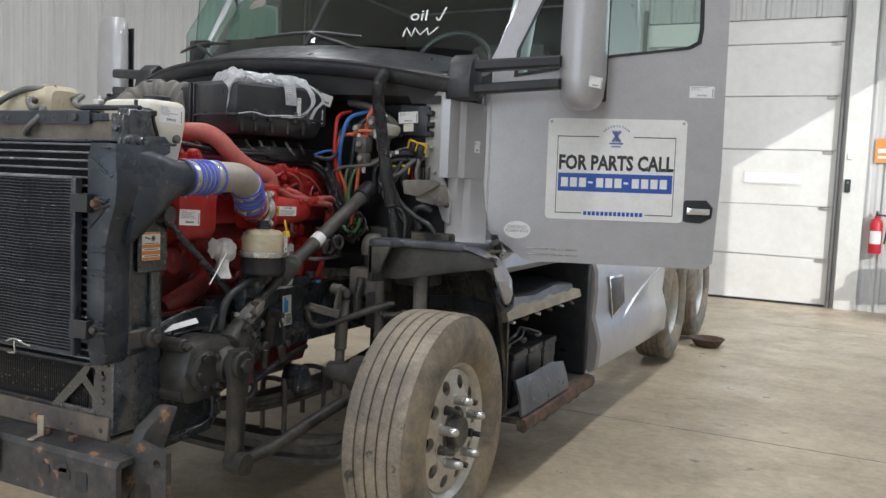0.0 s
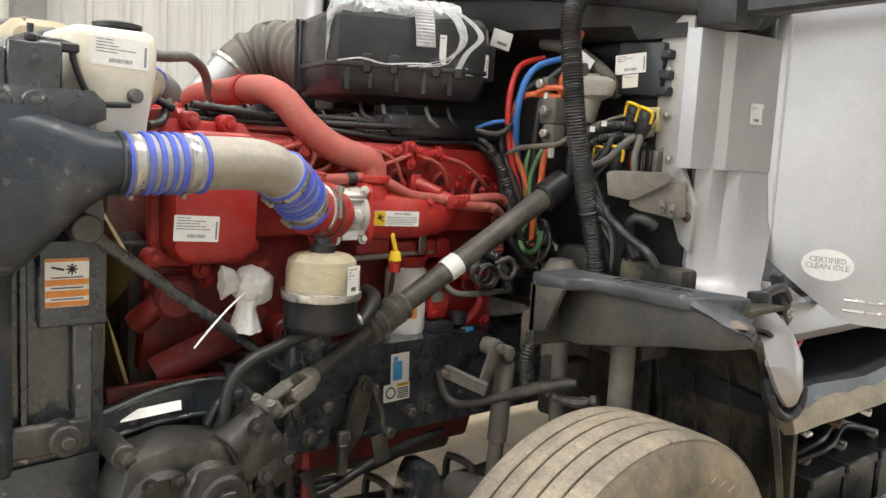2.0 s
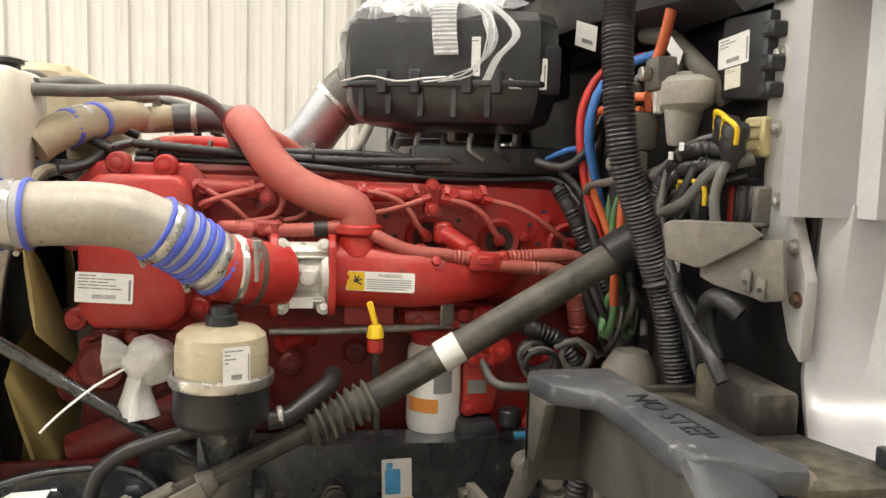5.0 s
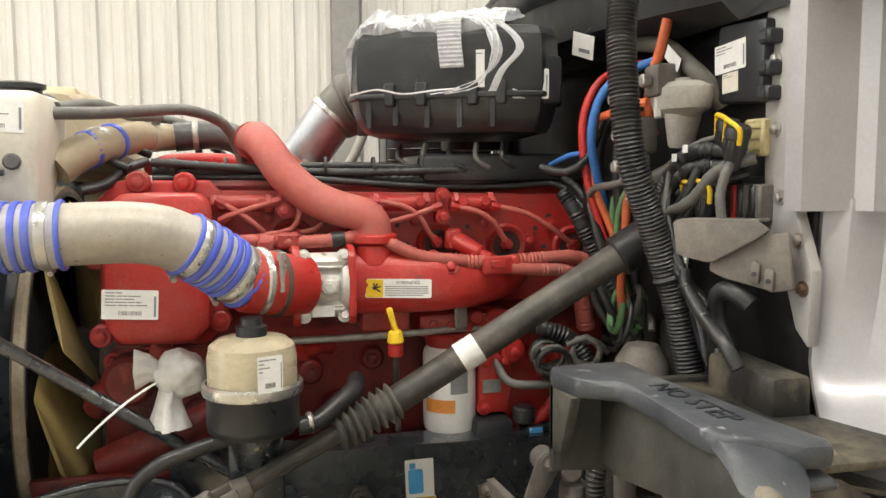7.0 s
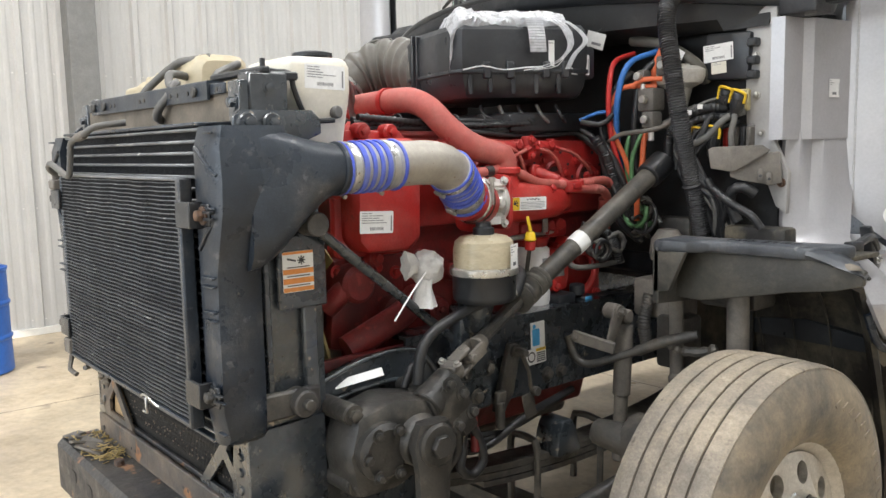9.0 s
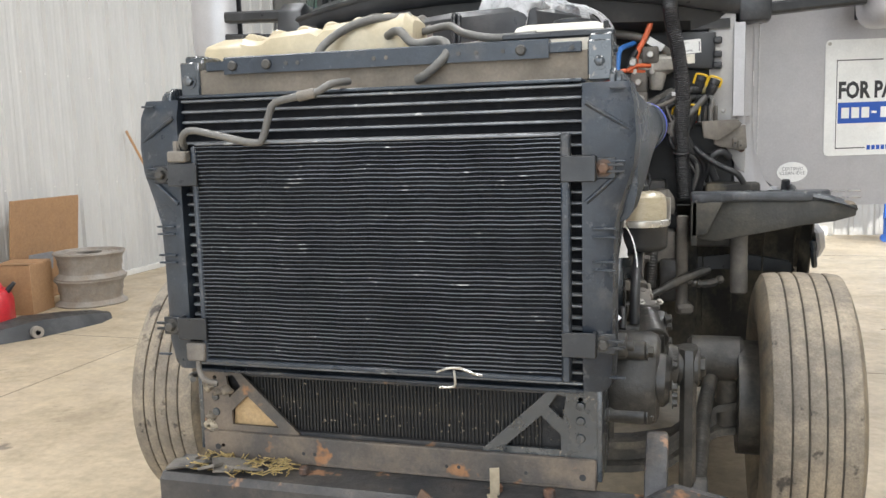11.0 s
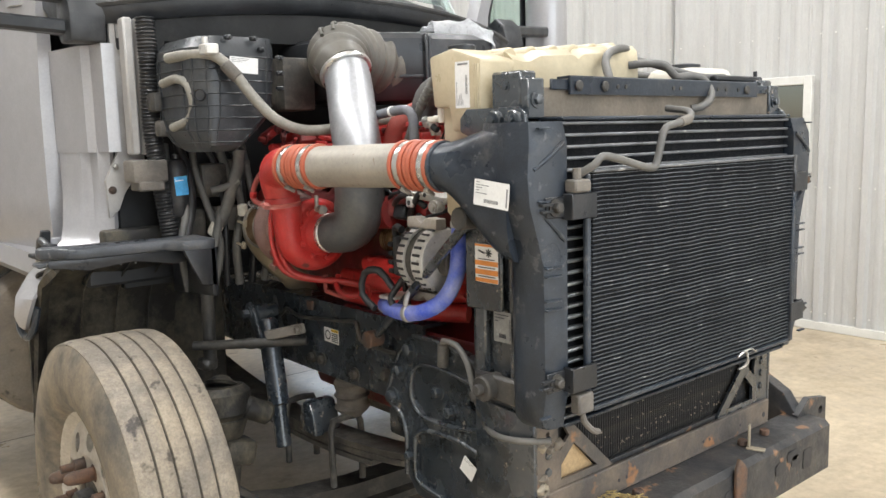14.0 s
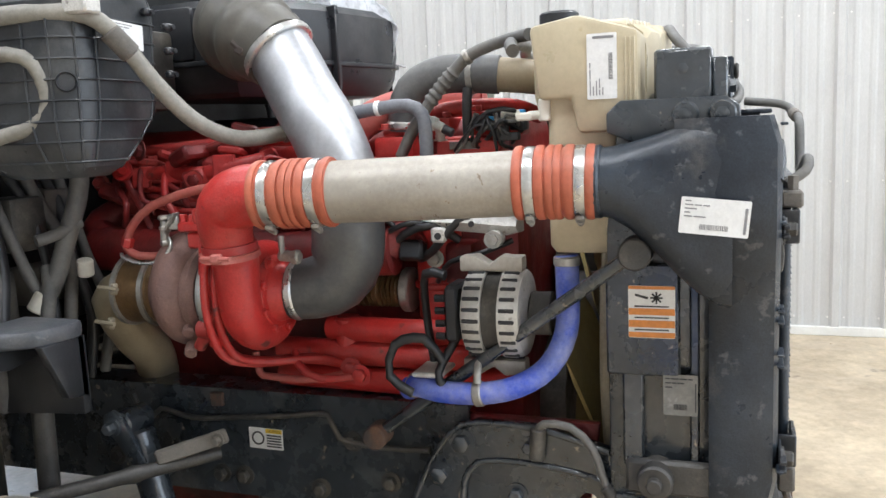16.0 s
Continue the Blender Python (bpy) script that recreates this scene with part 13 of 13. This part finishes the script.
# pedestal fan
t = thing("shop_fan", "large black drum fan standing in the corner", "fan", pose(-4.72, 9.3, 0, 0, 0, 20))
b = bmesh.new()
add_box(b, (0, 0, 0.03), (0.5, 0.4, 0.06), (0, 0, 0), 0.01)
add_tube(b, [(0, 0.03, 0.05), (0, 0.03, 1.1)], 0.03, 12)
part("stand", b, m_black, t)
b = bmesh.new()
for r in (0.1, 0.17, 0.24, 0.31, 0.37):
    for yy in (-0.1, 0.1):
        add_tube(b, [(r * math.cos(2 * math.pi * k / 30), yy * (1 - 0.3 * (r < 0.2)), 1.55 + r * math.sin(2 * math.pi * k / 30)) for k in range(31)], 0.006, 5, 1.0, True)
for k in range(16):
    a = 2 * math.pi * k / 16
    for yy in (-0.1, 0.1):
        add_tube(b, [(0.05 * math.cos(a), yy, 1.55 + 0.05 * math.sin(a)), (0.37 * math.cos(a), yy, 1.55 + 0.37 * math.sin(a))], 0.004, 4, 1.0, True)
part("cage", b, m_black, t)
for k in range(4):
    b = bmesh.new()
    add_box(b, (0.17 * math.cos(k * math.pi / 2), 0, 1.55 + 0.17 * math.sin(k * math.pi / 2)), (0.28, 0.01, 0.15), (20, -90 * k, 0), 0.003)
    part("fan_blade", b, m_column, t)
b = bmesh.new()
add_cyl(b, (0, -0.05, 1.55), (0, 0.22, 1.55), 0.09, None, 18, 0.01)
part("motor", b, m_black, t)
b = bmesh.new()
add_lathe(b, [(0.0, 0.0), (0.075, 0.0), (0.08, 0.02), (0.08, 0.38), (0.06, 0.45), (0.03, 0.47), (0.03, 0.5), (0, 0.5)], Matrix.Translation((-4.45, 9.75, 0)), 20)
t = tagged(part("fire_extinguisher", b, m_canred), "red fire extinguisher standing on the floor", "fire extinguisher")
b = bmesh.new()
add_box(b, (-4.45, 9.72, 0.53), (0.03, 0.12, 0.05), (15, 0, 0), 0.005)
part("valve", b, m_black, t)

# blue tool cart
t = thing("tool_chest", "blue rolling tool chest with open lid and clutter", "tool chest", pose(-4.1, 9.8, 0))
b = bmesh.new()
add_plate(b, [(-0.44, 0.12), (0.44, 0.12), (0.44, 1.0), (-0.44, 1.0)], [[(-0.38, 0.2), (0.38, 0.2), (0.38, 0.46), (-0.38, 0.46)]], 0.02, at_y(-0.235))
for x in (-0.44, 0.42):
    add_box(b, (x + 0.01, 0, 0.56), (0.02, 0.44, 0.88), (0, 0, 0), 0.003)
add_box(b, (0, 0.215, 0.56), (0.86, 0.02, 0.88), (0, 0, 0), 0.003)
add_box(b, (0, 0, 0.13), (0.86, 0.44, 0.02), (0, 0, 0), 0.003)
part("cabinet", b, m_toolblue, t)
for z, h in ((0.53, 0.13), (0.68, 0.13), (0.84, 0.14)):
    b = bmesh.new()
    add_box(b, (-0.03 if z < 0.8 else 0, -0.245, z + h / 2), (0.8, 0.02, h - 0.012), (0, 0, 0), 0.004)
    dr = part("drawer", b, m_toolblue, t)
    b = bmesh.new()
    add_box(b, (0, -0.26, z + h - 0.03), (0.12, 0.012, 0.012), (0, 0, 0), 0.003)
    part("handle", b, m_ink, dr)
b = bmesh.new()
add_box(b, (0, 0, 1.18), (0.8, 0.4, 0.3), (0, 0, 0), 0.006)
up = part("top_chest", b, m_toolblue, t)
for k in range(4):
    b = bmesh.new()
    add_box(b, (0, -0.205, 1.07 + 0.066 * k), (0.76, 0.012, 0.056), (0, 0, 0), 0.003)
    part("drawer", b, m_toolblue, up)
b = bmesh.new()
add_box(b, (0, 0.2, 1.5), (0.8, 0.02, 0.34), (-8, 0, 0), 0.004)
part("lid", b, m_toolblue, up)
for x in (-0.36, 0.36):
    for y in (-0.16, 0.16):
        b = bmesh.new()
        add_cyl(b, (x - 0.02, y, 0.055), (x + 0.02, y, 0.055), 0.055, None, 16, 0.006)
        part("caster", b, m_rubber, t)
rnd = random.Random(6)
cols = [m_yellow, m_ink, m_card, m_column, m_label, m_hose, m_canred]
for i in range(20):
    shelf = i >= 11
    z = 0.145 if shelf else 1.33
    t2 = None
    b = bmesh.new()
    w, d, h = rnd.uniform(0.06, 0.16), rnd.uniform(0.05, 0.12), rnd.uniform(0.03, 0.1)
    add_box(b, (rnd.uniform(-0.3, 0.3), rnd.uniform(-0.14, 0.1), z + h / 2), (w, d, h), (rnd.uniform(-6, 6), rnd.uniform(-6, 6), rnd.uniform(0, 90)), 0.012, 2)
    b.transform(pose(-4.1, 9.8, 0))
    tagged(part("tool_clutter", b, cols[i % 7] if not shelf else cols[(i * 3) % 5 + 1]), "small tool or rag lying in the tool chest", "clutter", "tool chest clutter")
# yellow cord draped over the chest
b = bmesh.new()
for k in range(6):
    x = -3.68 + 0.03 * k
    add_tube(b, [(x - 0.12, 9.7, 1.62), (x, 9.64 + 0.01 * k, 1.66), (x + 0.06, 9.62, 1.45), (x + 0.05 + 0.01 * k, 9.62, 1.1 - 0.04 * k), (x + 0.1, 9.63, 1.12), (x + 0.09, 9.65, 1.5), (x + 0.02, 9.68, 1.65)], 0.011, 7)
tagged(part("extension_cord", b, m_yellow), "coiled yellow extension cord hung on the tool chest", "extension cord")
t = thing("milk_crate", "grey plastic crate holding paper rolls", "crate", pose(-3.38, 9.75, 0))
b = bmesh.new()
for x in (-0.19, 0.19):
    add_plate(b, [(-0.17, 0), (0.17, 0), (0.17, 0.3), (-0.17, 0.3)], [[(-0.13, 0.08), (-0.02, 0.08), (-0.02, 0.22), (-0.13, 0.22)], [(0.02, 0.08), (0.13, 0.08), (0.13, 0.22), (0.02, 0.22)]], 0.012, at_x(x - 0.006))
for y in (-0.17, 0.17):
    add_plate(b, [(-0.19, 0), (0.19, 0), (0.19, 0.3), (-0.19, 0.3)], [[(-0.14, 0.08), (-0.02, 0.08), (-0.02, 0.22), (-0.14, 0.22)], [(0.02, 0.08), (0.14, 0.08), (0.14, 0.22), (0.02, 0.22)]], 0.012, at_y(y - 0.006))
add_box(b, (0, 0, 0.008), (0.37, 0.33, 0.016))
part("crate_shell", b, m_column, t)
for x, y, h, a in ((-0.08, 0.02, 1.0, -5), (0.04, 0.0, 1.15, 8), (0.1, 0.08, 0.7, 3)):
    b = bmesh.new()
    add_cyl(b, (0, 0, 0.0), (0, 0, h), 0.05, None, 18, 0.004)
    b.transform(pose(-3.38 + x, 9.75 + y, 0.02, 0, -a, 0))
    tagged(part("paper_roll", b, m_signwhite), "white paper roll standing in the crate", "paper roll", "paper rolls")
b = bmesh.new()
add_lathe(b, [(0.0, 0.0), (0.085, 0.0), (0.085, 0.03), (0.075, 0.035), (0, 0.035)], axis_matrix((-3.42, YN - 0.035, 1.6), (0, -1, 0)), 24)
t = tagged(part("wall_gauge", b, m_signwhite), "round white gauge hanging on the wall", "gauge")
b = bmesh.new()
add_tube(b, [(-3.42, YN - 0.05, 1.68), (-3.42, YN - 0.05, 1.85), (-3.44, YN - 0.04, 1.92)], 0.012, 8)
part("gauge_hook", b, m_column, t)

# beside the right overhead door
t = thing("fire_extinguisher", "red fire extinguisher hanging on the wall", "fire extinguisher", pose(2.72, YN - 0.11, 0.75))
b = bmesh.new()
add_lathe(b, [(0, 0), (0.07, 0), (0.075, 0.02), (0.075, 0.36), (0.055, 0.42), (0.028, 0.44), (0.028, 0.47), (0, 0.47)], Matrix.Identity(4), 22)
part("cylinder", b, m_canred, t)
b = bmesh.new()
add_lathe(b, [(0.0755, 0.12), (0.0765, 0.12), (0.0765, 0.28), (0.0755, 0.28)], pose(0, 0, 0, 0, 0, -150), 14, 110)
part("label", b, m_label, t)
b = bmesh.new()
add_box(b, (0, -0.02, 0.5), (0.03, 0.12, 0.04), (12, 0, 0), 0.006)
add_tube(b, [(0.02, 0, 0.48), (0.11, 0, 0.46), (0.12, 0, 0.3), (0.1, 0, 0.12)], 0.012, 8)
part("valve_hose", b, m_black, t)
b = bmesh.new()
add_box(b, (2.72, YN - 0.034, 2.03), (0.16, 0.004, 0.3), (0, 0, 0), 0.001)
t = tagged(part("wall_notice", b, m_orangelabel), "orange extinguisher notice on the wall", "notice")
b = bmesh.new()
add_box(b, (2.72, YN - 0.0375, 2.03), (0.1, 0.002, 0.05), (0, 0, 0), 0)
add_box(b, (2.72, YN - 0.0375, 1.95), (0.1, 0.002, 0.03), (0, 0, 0), 0)
part("notice_bar", b, m_label, t)
b = bmesh.new()
add_box(b, (2.36, YN - 0.155, 1.58), (0.07, 0.04, 0.16), (0, 0, 0), 0.005)
t = tagged(part("door_switch", b, m_black), "black overhead door push-button box on the post", "door switch")
b = bmesh.new()
add_cyl(b, (2.36, YN - 0.175, 1.62), (2.36, YN - 0.185, 1.62), 0.014, None, 12)
part("button", b, m_wire_green, t)
b = bmesh.new()
add_box(b, (2.36, YN - 0.145, 1.95), (0.05, 0.03, 0.08), (0, 0, 0), 0.004)
tagged(part("switch_box", b, m_label), "white switch box on the post", "switch")
t = thing("drain_pan", "dark metal drip pan on the floor by the rear wheels", "drip pan", pose(1.34, 6.2, 0, 0, 0, 0))
b = bmesh.new()
add_lathe(b, [(0, 0.0), (0.1, 0.0), (0.15, 0.07), (0.16, 0.075), (0.155, 0.08), (0.095, 0.012), (0, 0.012)], Matrix.Identity(4), 26)
part("pan", b, m_rust, t)

# east wall: door, fridge, windows, clutter
t = tagged(new("door_3"), "grey steel door with a small gridded window", "door", "", "structure")
b = bmesh.new()
add_plate(b, [(4.1, 0.0), (4.9, 0.0), (4.9, 2.0), (4.1, 2.0)], [[(4.3, 1.3), (4.7, 1.3), (4.7, 1.85), (4.3, 1.85)]], 0.045, at_x(XE + 0.02))
part("door_leaf", b, m_greydoor, t)
b = bmesh.new()
span_box(b, (XE + 0.035, 4.3, 1.3), (XE + 0.041, 4.7, 1.85))
part("pane", b, material("frosted_dark_pane", (0.16, 0.17, 0.17), (0.2, 0.21, 0.21), 8, (0.2, 0.3)), t)
b = bmesh.new()
for y in (4.3, 4.43, 4.56, 4.69):
    span_box(b, (XE + 0.005, y, 1.3), (XE + 0.019, y + 0.014, 1.85))
for z in (1.3, 1.48, 1.66, 1.836):
    span_box(b, (XE + 0.006, 4.3, z), (XE + 0.018, 4.7, z + 0.014))
part("grid_bar", b, m_trim, t)
b = bmesh.new()
for lo, hi in (((XE - 0.05, 4.02, 0), (XE + 0.02, 4.098, 2.08)), ((XE - 0.05, 4.902, 0), (XE + 0.02, 4.98, 2.08)), ((XE - 0.05, 4.098, 2.004), (XE + 0.02, 4.902, 2.08))):
    span_box(b, lo, hi, 0.005)
part("door_frame", b, m_trim, t)
b = bmesh.new()
add_cyl(b, (XE + 0.01, 4.17, 1.0), (XE - 0.05, 4.17, 1.0), 0.025, None, 14, 0.006)
part("door_handle", b, m_clamp, t)

t = thing("fridge", "old beige refrigerator standing against the wall", "fridge", pose(3.7, 3.42, 0))
b = bmesh.new()
add_box(b, (0.03, 0, 0.78), (0.54, 0.62, 1.52), (0, 0, 0), 0.012, 2)
part("cabinet", b, m_beige, t)
for z0, z1 in ((0.06, 1.03), (1.04, 1.54)):
    b = bmesh.new()
    add_box(b, (-0.27, 0, (z0 + z1) / 2), (0.055, 0.62, z1 - z0), (0, 0, 0), 0.012, 2)
    dr = part("door", b, m_beige, t)
    b = bmesh.new()
    add_box(b, (-0.315, -0.25, (z0 + z1) / 2 + (0.3 if z1 < 1.1 else -0.1)), (0.03, 0.03, 0.25), (0, 0, 0), 0.008)
    part("handle", b, m_chrome, dr)
for x in (-0.2, 0.25):
    for y in (-0.26, 0.26):
        b = bmesh.new()
        add_cyl(b, (x, y, 0), (x, y, 0.025), 0.02, None, 10)
        part("foot", b, m_black, t)


def office_window(index, y0, y1):
    t = tagged(new(f"window_{index}"), "white framed window onto the yard", "window", "", "structure")
    b = bmesh.new()
    z0, z1 = 1.18, 1.74
    for lo, hi in (((XE - 0.05, y0 - 0.06, z0 - 0.06), (XE - 0.001, y0, z1 + 0.06)), ((XE - 0.05, y1, z0 - 0.06), (XE - 0.001, y1 + 0.06, z1 + 0.06)), ((XE - 0.05, y0, z1), (XE - 0.001, y1, z1 + 0.06))):
        span_box(b, lo, hi, 0.004)
    part("window_frame", b, m_trim, t)
    b = bmesh.new()
    span_box(b, (XE - 0.07, y0 - 0.001 + 0.001, z0 - 0.06), (XE - 0.001, y1, z0), 0.004)
    part("window_sill", b, m_trim, t)
    mid = (y0 + y1) / 2
    b = bmesh.new()
    span_box(b, (XE + 0.02, mid - 0.015, z0), (XE + 0.05, mid + 0.015, z1), 0.003)
    part("mullion", b, m_trim, t)
    for a, c in ((y0, mid - 0.015), (mid + 0.015, y1)):
        b = bmesh.new()
        span_box(b, (XE + 0.03, a, z0), (XE + 0.036, c, z1))
        part("pane", b, m_darkglass, t)
    return t


m_darkglass = glass_material("tinted_window_glass", (0.35, 0.36, 0.4))
office_window(1, 1.72, 2.38)
office_window(2, 2.84, 3.7)
b = bmesh.new()
add_prism(b, [(1.6, 1.0), (3.1, 1.0), (3.1, 1.25), (2.0, 1.7), (1.6, 1.5)], 0.6, at_x(6.2), 0.02)
tagged(part("backdrop", b, m_canred), "red canopy outside the window", "backdrop", "", "structure")
b = bmesh.new()
span_box(b, (6.9, 0.5, -0.1), (7.0, 6.0, 1.2))
tagged(part("backdrop_hedge", b, material("far_hedge", (0.06, 0.09, 0.05), (0.09, 0.08, 0.05), 3, (0.8, 0.9))), "low green hedge outside the window", "backdrop", "", "structure")

t = thing("parts_cabinet", "red topped metal bench cabinet with dark front", "cabinet", pose(3.8, 2.62, 0))
b = bmesh.new()
add_box(b, (0, 0, 0.22), (0.36, 0.4, 0.44), (0, 0, 0), 0.006)
part("base", b, m_beige, t)
b = bmesh.new()
add_box(b, (0, 0, 0.54), (0.4, 0.46, 0.2), (0, 0, 0), 0.006)
part("case", b, m_canred, t)
b = bmesh.new()
add_box(b, (-0.203, 0, 0.54), (0.008, 0.38, 0.13), (0, 0, 0), 0.002)
part("front_panel", b, m_dirty, t)
b = bmesh.new()
add_box(b, (3.8, 2.57, 0.665), (0.3, 0.2, 0.05), (0, 0, 12), 0.01)
t = tagged(part("tool_case", b, m_canred), "red tool case lying on the cabinet", "tool case")
b = bmesh.new()
add_tube(b, [(3.655, 2.5, 0.665), (3.63, 2.51, 0.668), (3.62, 2.55, 0.668), (3.645, 2.56, 0.665)], 0.006, 6)
part("handle", b, m_black, t)
t = thing("blue_bin", "small blue plastic bin on the floor", "bin", pose(3.86, 2.1, 0))
b = bmesh.new()
secs = [[Vector((px * w, py * w * 1.5, z)) for px, py in round_rect(1, 1, 0.1, 3)] for w, z in ((0.16, 0.0), (0.2, 0.17), (0.215, 0.17), (0.215, 0.18), (0.19, 0.18), (0.15, 0.02))]
add_loft(b, secs)
part("bin_shell", b, m_toolblue, t)
for k, (dy, h) in enumerate(((-0.08, 0.12), (0.05, 0.1))):
    b = bmesh.new()
    add_cyl(b, (3.86, 2.1 + dy, 0.03), (3.86, 2.1 + dy, 0.16 + h), 0.03, None, 14, 0.006)
    tagged(part("spray_can", b, m_label), "white bottle standing in the blue bin", "bottle", "bottles")
b = bmesh.new()
add_tube(b, [(0.2, -0.1, 0.004), (0.05, 0.05, 0.004), (-0.12, 0.12, 0.004), (-0.05, 0.28, 0.004), (0.1, 0.2, 0.004), (0.05, 0.05, 0.009), (-0.2, -0.05, 0.004)], 0.004, 6)
b.transform(pose(3.6, 2.9, 0))
tagged(part("power_cord", b, m_black), "thin black cord lying on the floor", "power cord")
# workbench and cart by the doorway
t = thing("work_desk", "black sheet-steel shop desk on legs", "desk", pose(3.72, 5.85, 0))
b = bmesh.new()
add_box(b, (0, 0, 0.62), (0.5, 0.9, 0.72), (0, 0, 0), 0.008)
part("body", b, m_black, t)
b = bmesh.new()
add_box(b, (-0.01, 0, 1.0), (0.56, 0.96, 0.03), (0, 0, 0), 0.006)
part("desktop", b, m_column, t)
for x in (-0.2, 0.2):
    for y in (-0.4, 0.4):
        b = bmesh.new()
        add_cyl(b, (x, y, 0), (x, y, 0.27), 0.03, None, 12)
        part("leg", b, m_column, t)
b = bmesh.new()
add_box(b, (3.65, 5.75, 1.07), (0.24, 0.2, 0.1), (0, 0, 15), 0.02, 2)
tagged(part("blue_bundle", b, m_toolblue), "dark blue folded cloth on the desk", "cloth")
b = bmesh.new()
add_box(b, (3.7, 5.5, 1.22), (0.03, 0.3, 0.36), (0, -18, 0), 0.006)
tagged(part("monitor", b, m_signwhite), "pale screen leaning on the desk", "screen")
t = thing("tool_cart", "blue two-tier rolling cart with a bright blue case on top", "cart", pose(3.45, 9.2, 0, 0, 0, 10))
for z in (0.28, 0.72):
    b = bmesh.new()
    add_plate(b, [(-0.4, -0.25), (0.4, -0.25), (0.4, 0.25), (-0.4, 0.25)], [], 0.02, at_z(z))
    for y in (-0.25, 0.24):
        add_box(b, (0, y, z + 0.04), (0.8, 0.012, 0.08), (0, 0, 0), 0.002)
    part("tray", b, m_toolblue, t)
for x in (-0.38, 0.38):
    for y in (-0.23, 0.23):
        b = bmesh.new()
        add_box(b, (x, y, 0.42), (0.03, 0.03, 0.72), (0, 0, 0), 0.003)
        add_cyl(b, (x, y - 0.02, 0.05), (x, y + 0.02, 0.05), 0.05, None, 14, 0.005)
        part("leg", b, m_toolblue, t)
b = bmesh.new()
add_box(b, (3.45, 9.2, 0.86), (0.5, 0.32, 0.24), (0, 0, 10), 0.02, 2)
tagged(part("blue_case", b, m_labelblue), "bright blue plastic case on the cart", "case")

# blue barrel by the west wall
t = thing("barrel", "blue steel drum standing by the wall", "drum", pose(-4.1, 0.32, 0))
b = bmesh.new()
prof = [(0, 0.0), (0.225, 0.0), (0.24, 0.01)]
for z in (0.24, 0.47):
    prof += [(0.235, z - 0.02), (0.246, z - 0.006), (0.246, z + 0.006), (0.235, z + 0.02)]
prof += [(0.235, 0.68), (0.243, 0.69), (0.243, 0.705), (0.225, 0.705), (0.222, 0.69), (0, 0.69)]
add_lathe(b, prof, Matrix.Identity(4), 36)
part("drum_shell", b, m_toolblue, t)
b = bmesh.new()
add_cyl(b, (0.12, 0.05, 0.69), (0.12, 0.05, 0.705), 0.03, None, 14)
part("bung", b, m_steel, t)
printed_label("drum_label", Matrix.Translation((0.238, -0.05, 0.36)) @ face_x((0, 0, 0), 1), 0.07, 0.16, t, "white label on the drum", 5, False, None, None, 61)
t = thing("floor_mat", "dark rubber mat on the floor by the desk", "mat", pose(3.2, 6.3, 0))
b = bmesh.new()
add_box(b, (0, 0, 0.006), (0.7, 1.1, 0.012), (0, 0, 0), 0.003)
part("mat", b, m_column, t)

# plant debris caught in the lower core
rd = random.Random(77)
b = bmesh.new()
for i in range(150):
    w = rd.uniform(0.0015, 0.0055)
    add_box(b, (rd.gauss(0.0, 0.22) if i % 2 else rd.uniform(-0.44, 0.44), 0.0905, 0.68 + 0.13 * rd.random() ** 2), (w, 0.002, w * rd.uniform(0.3, 1.2)), (0, rd.uniform(0, 90), 0), 0)
debris = part("plant_debris", b, m_tan, bpy.data.objects["radiator"], "tan seeds and plant debris in the core", 0)
tagged(debris, kind="stuff")

# marks too small to pick apart one by one
for ob in list(bpy.data.objects):
    if ob.name.split(".")[0] in ("print", "splined_shaft", "raised_bar", "grommet", "moulded_mark", "cage"):
        tagged(ob, kind="stuff")
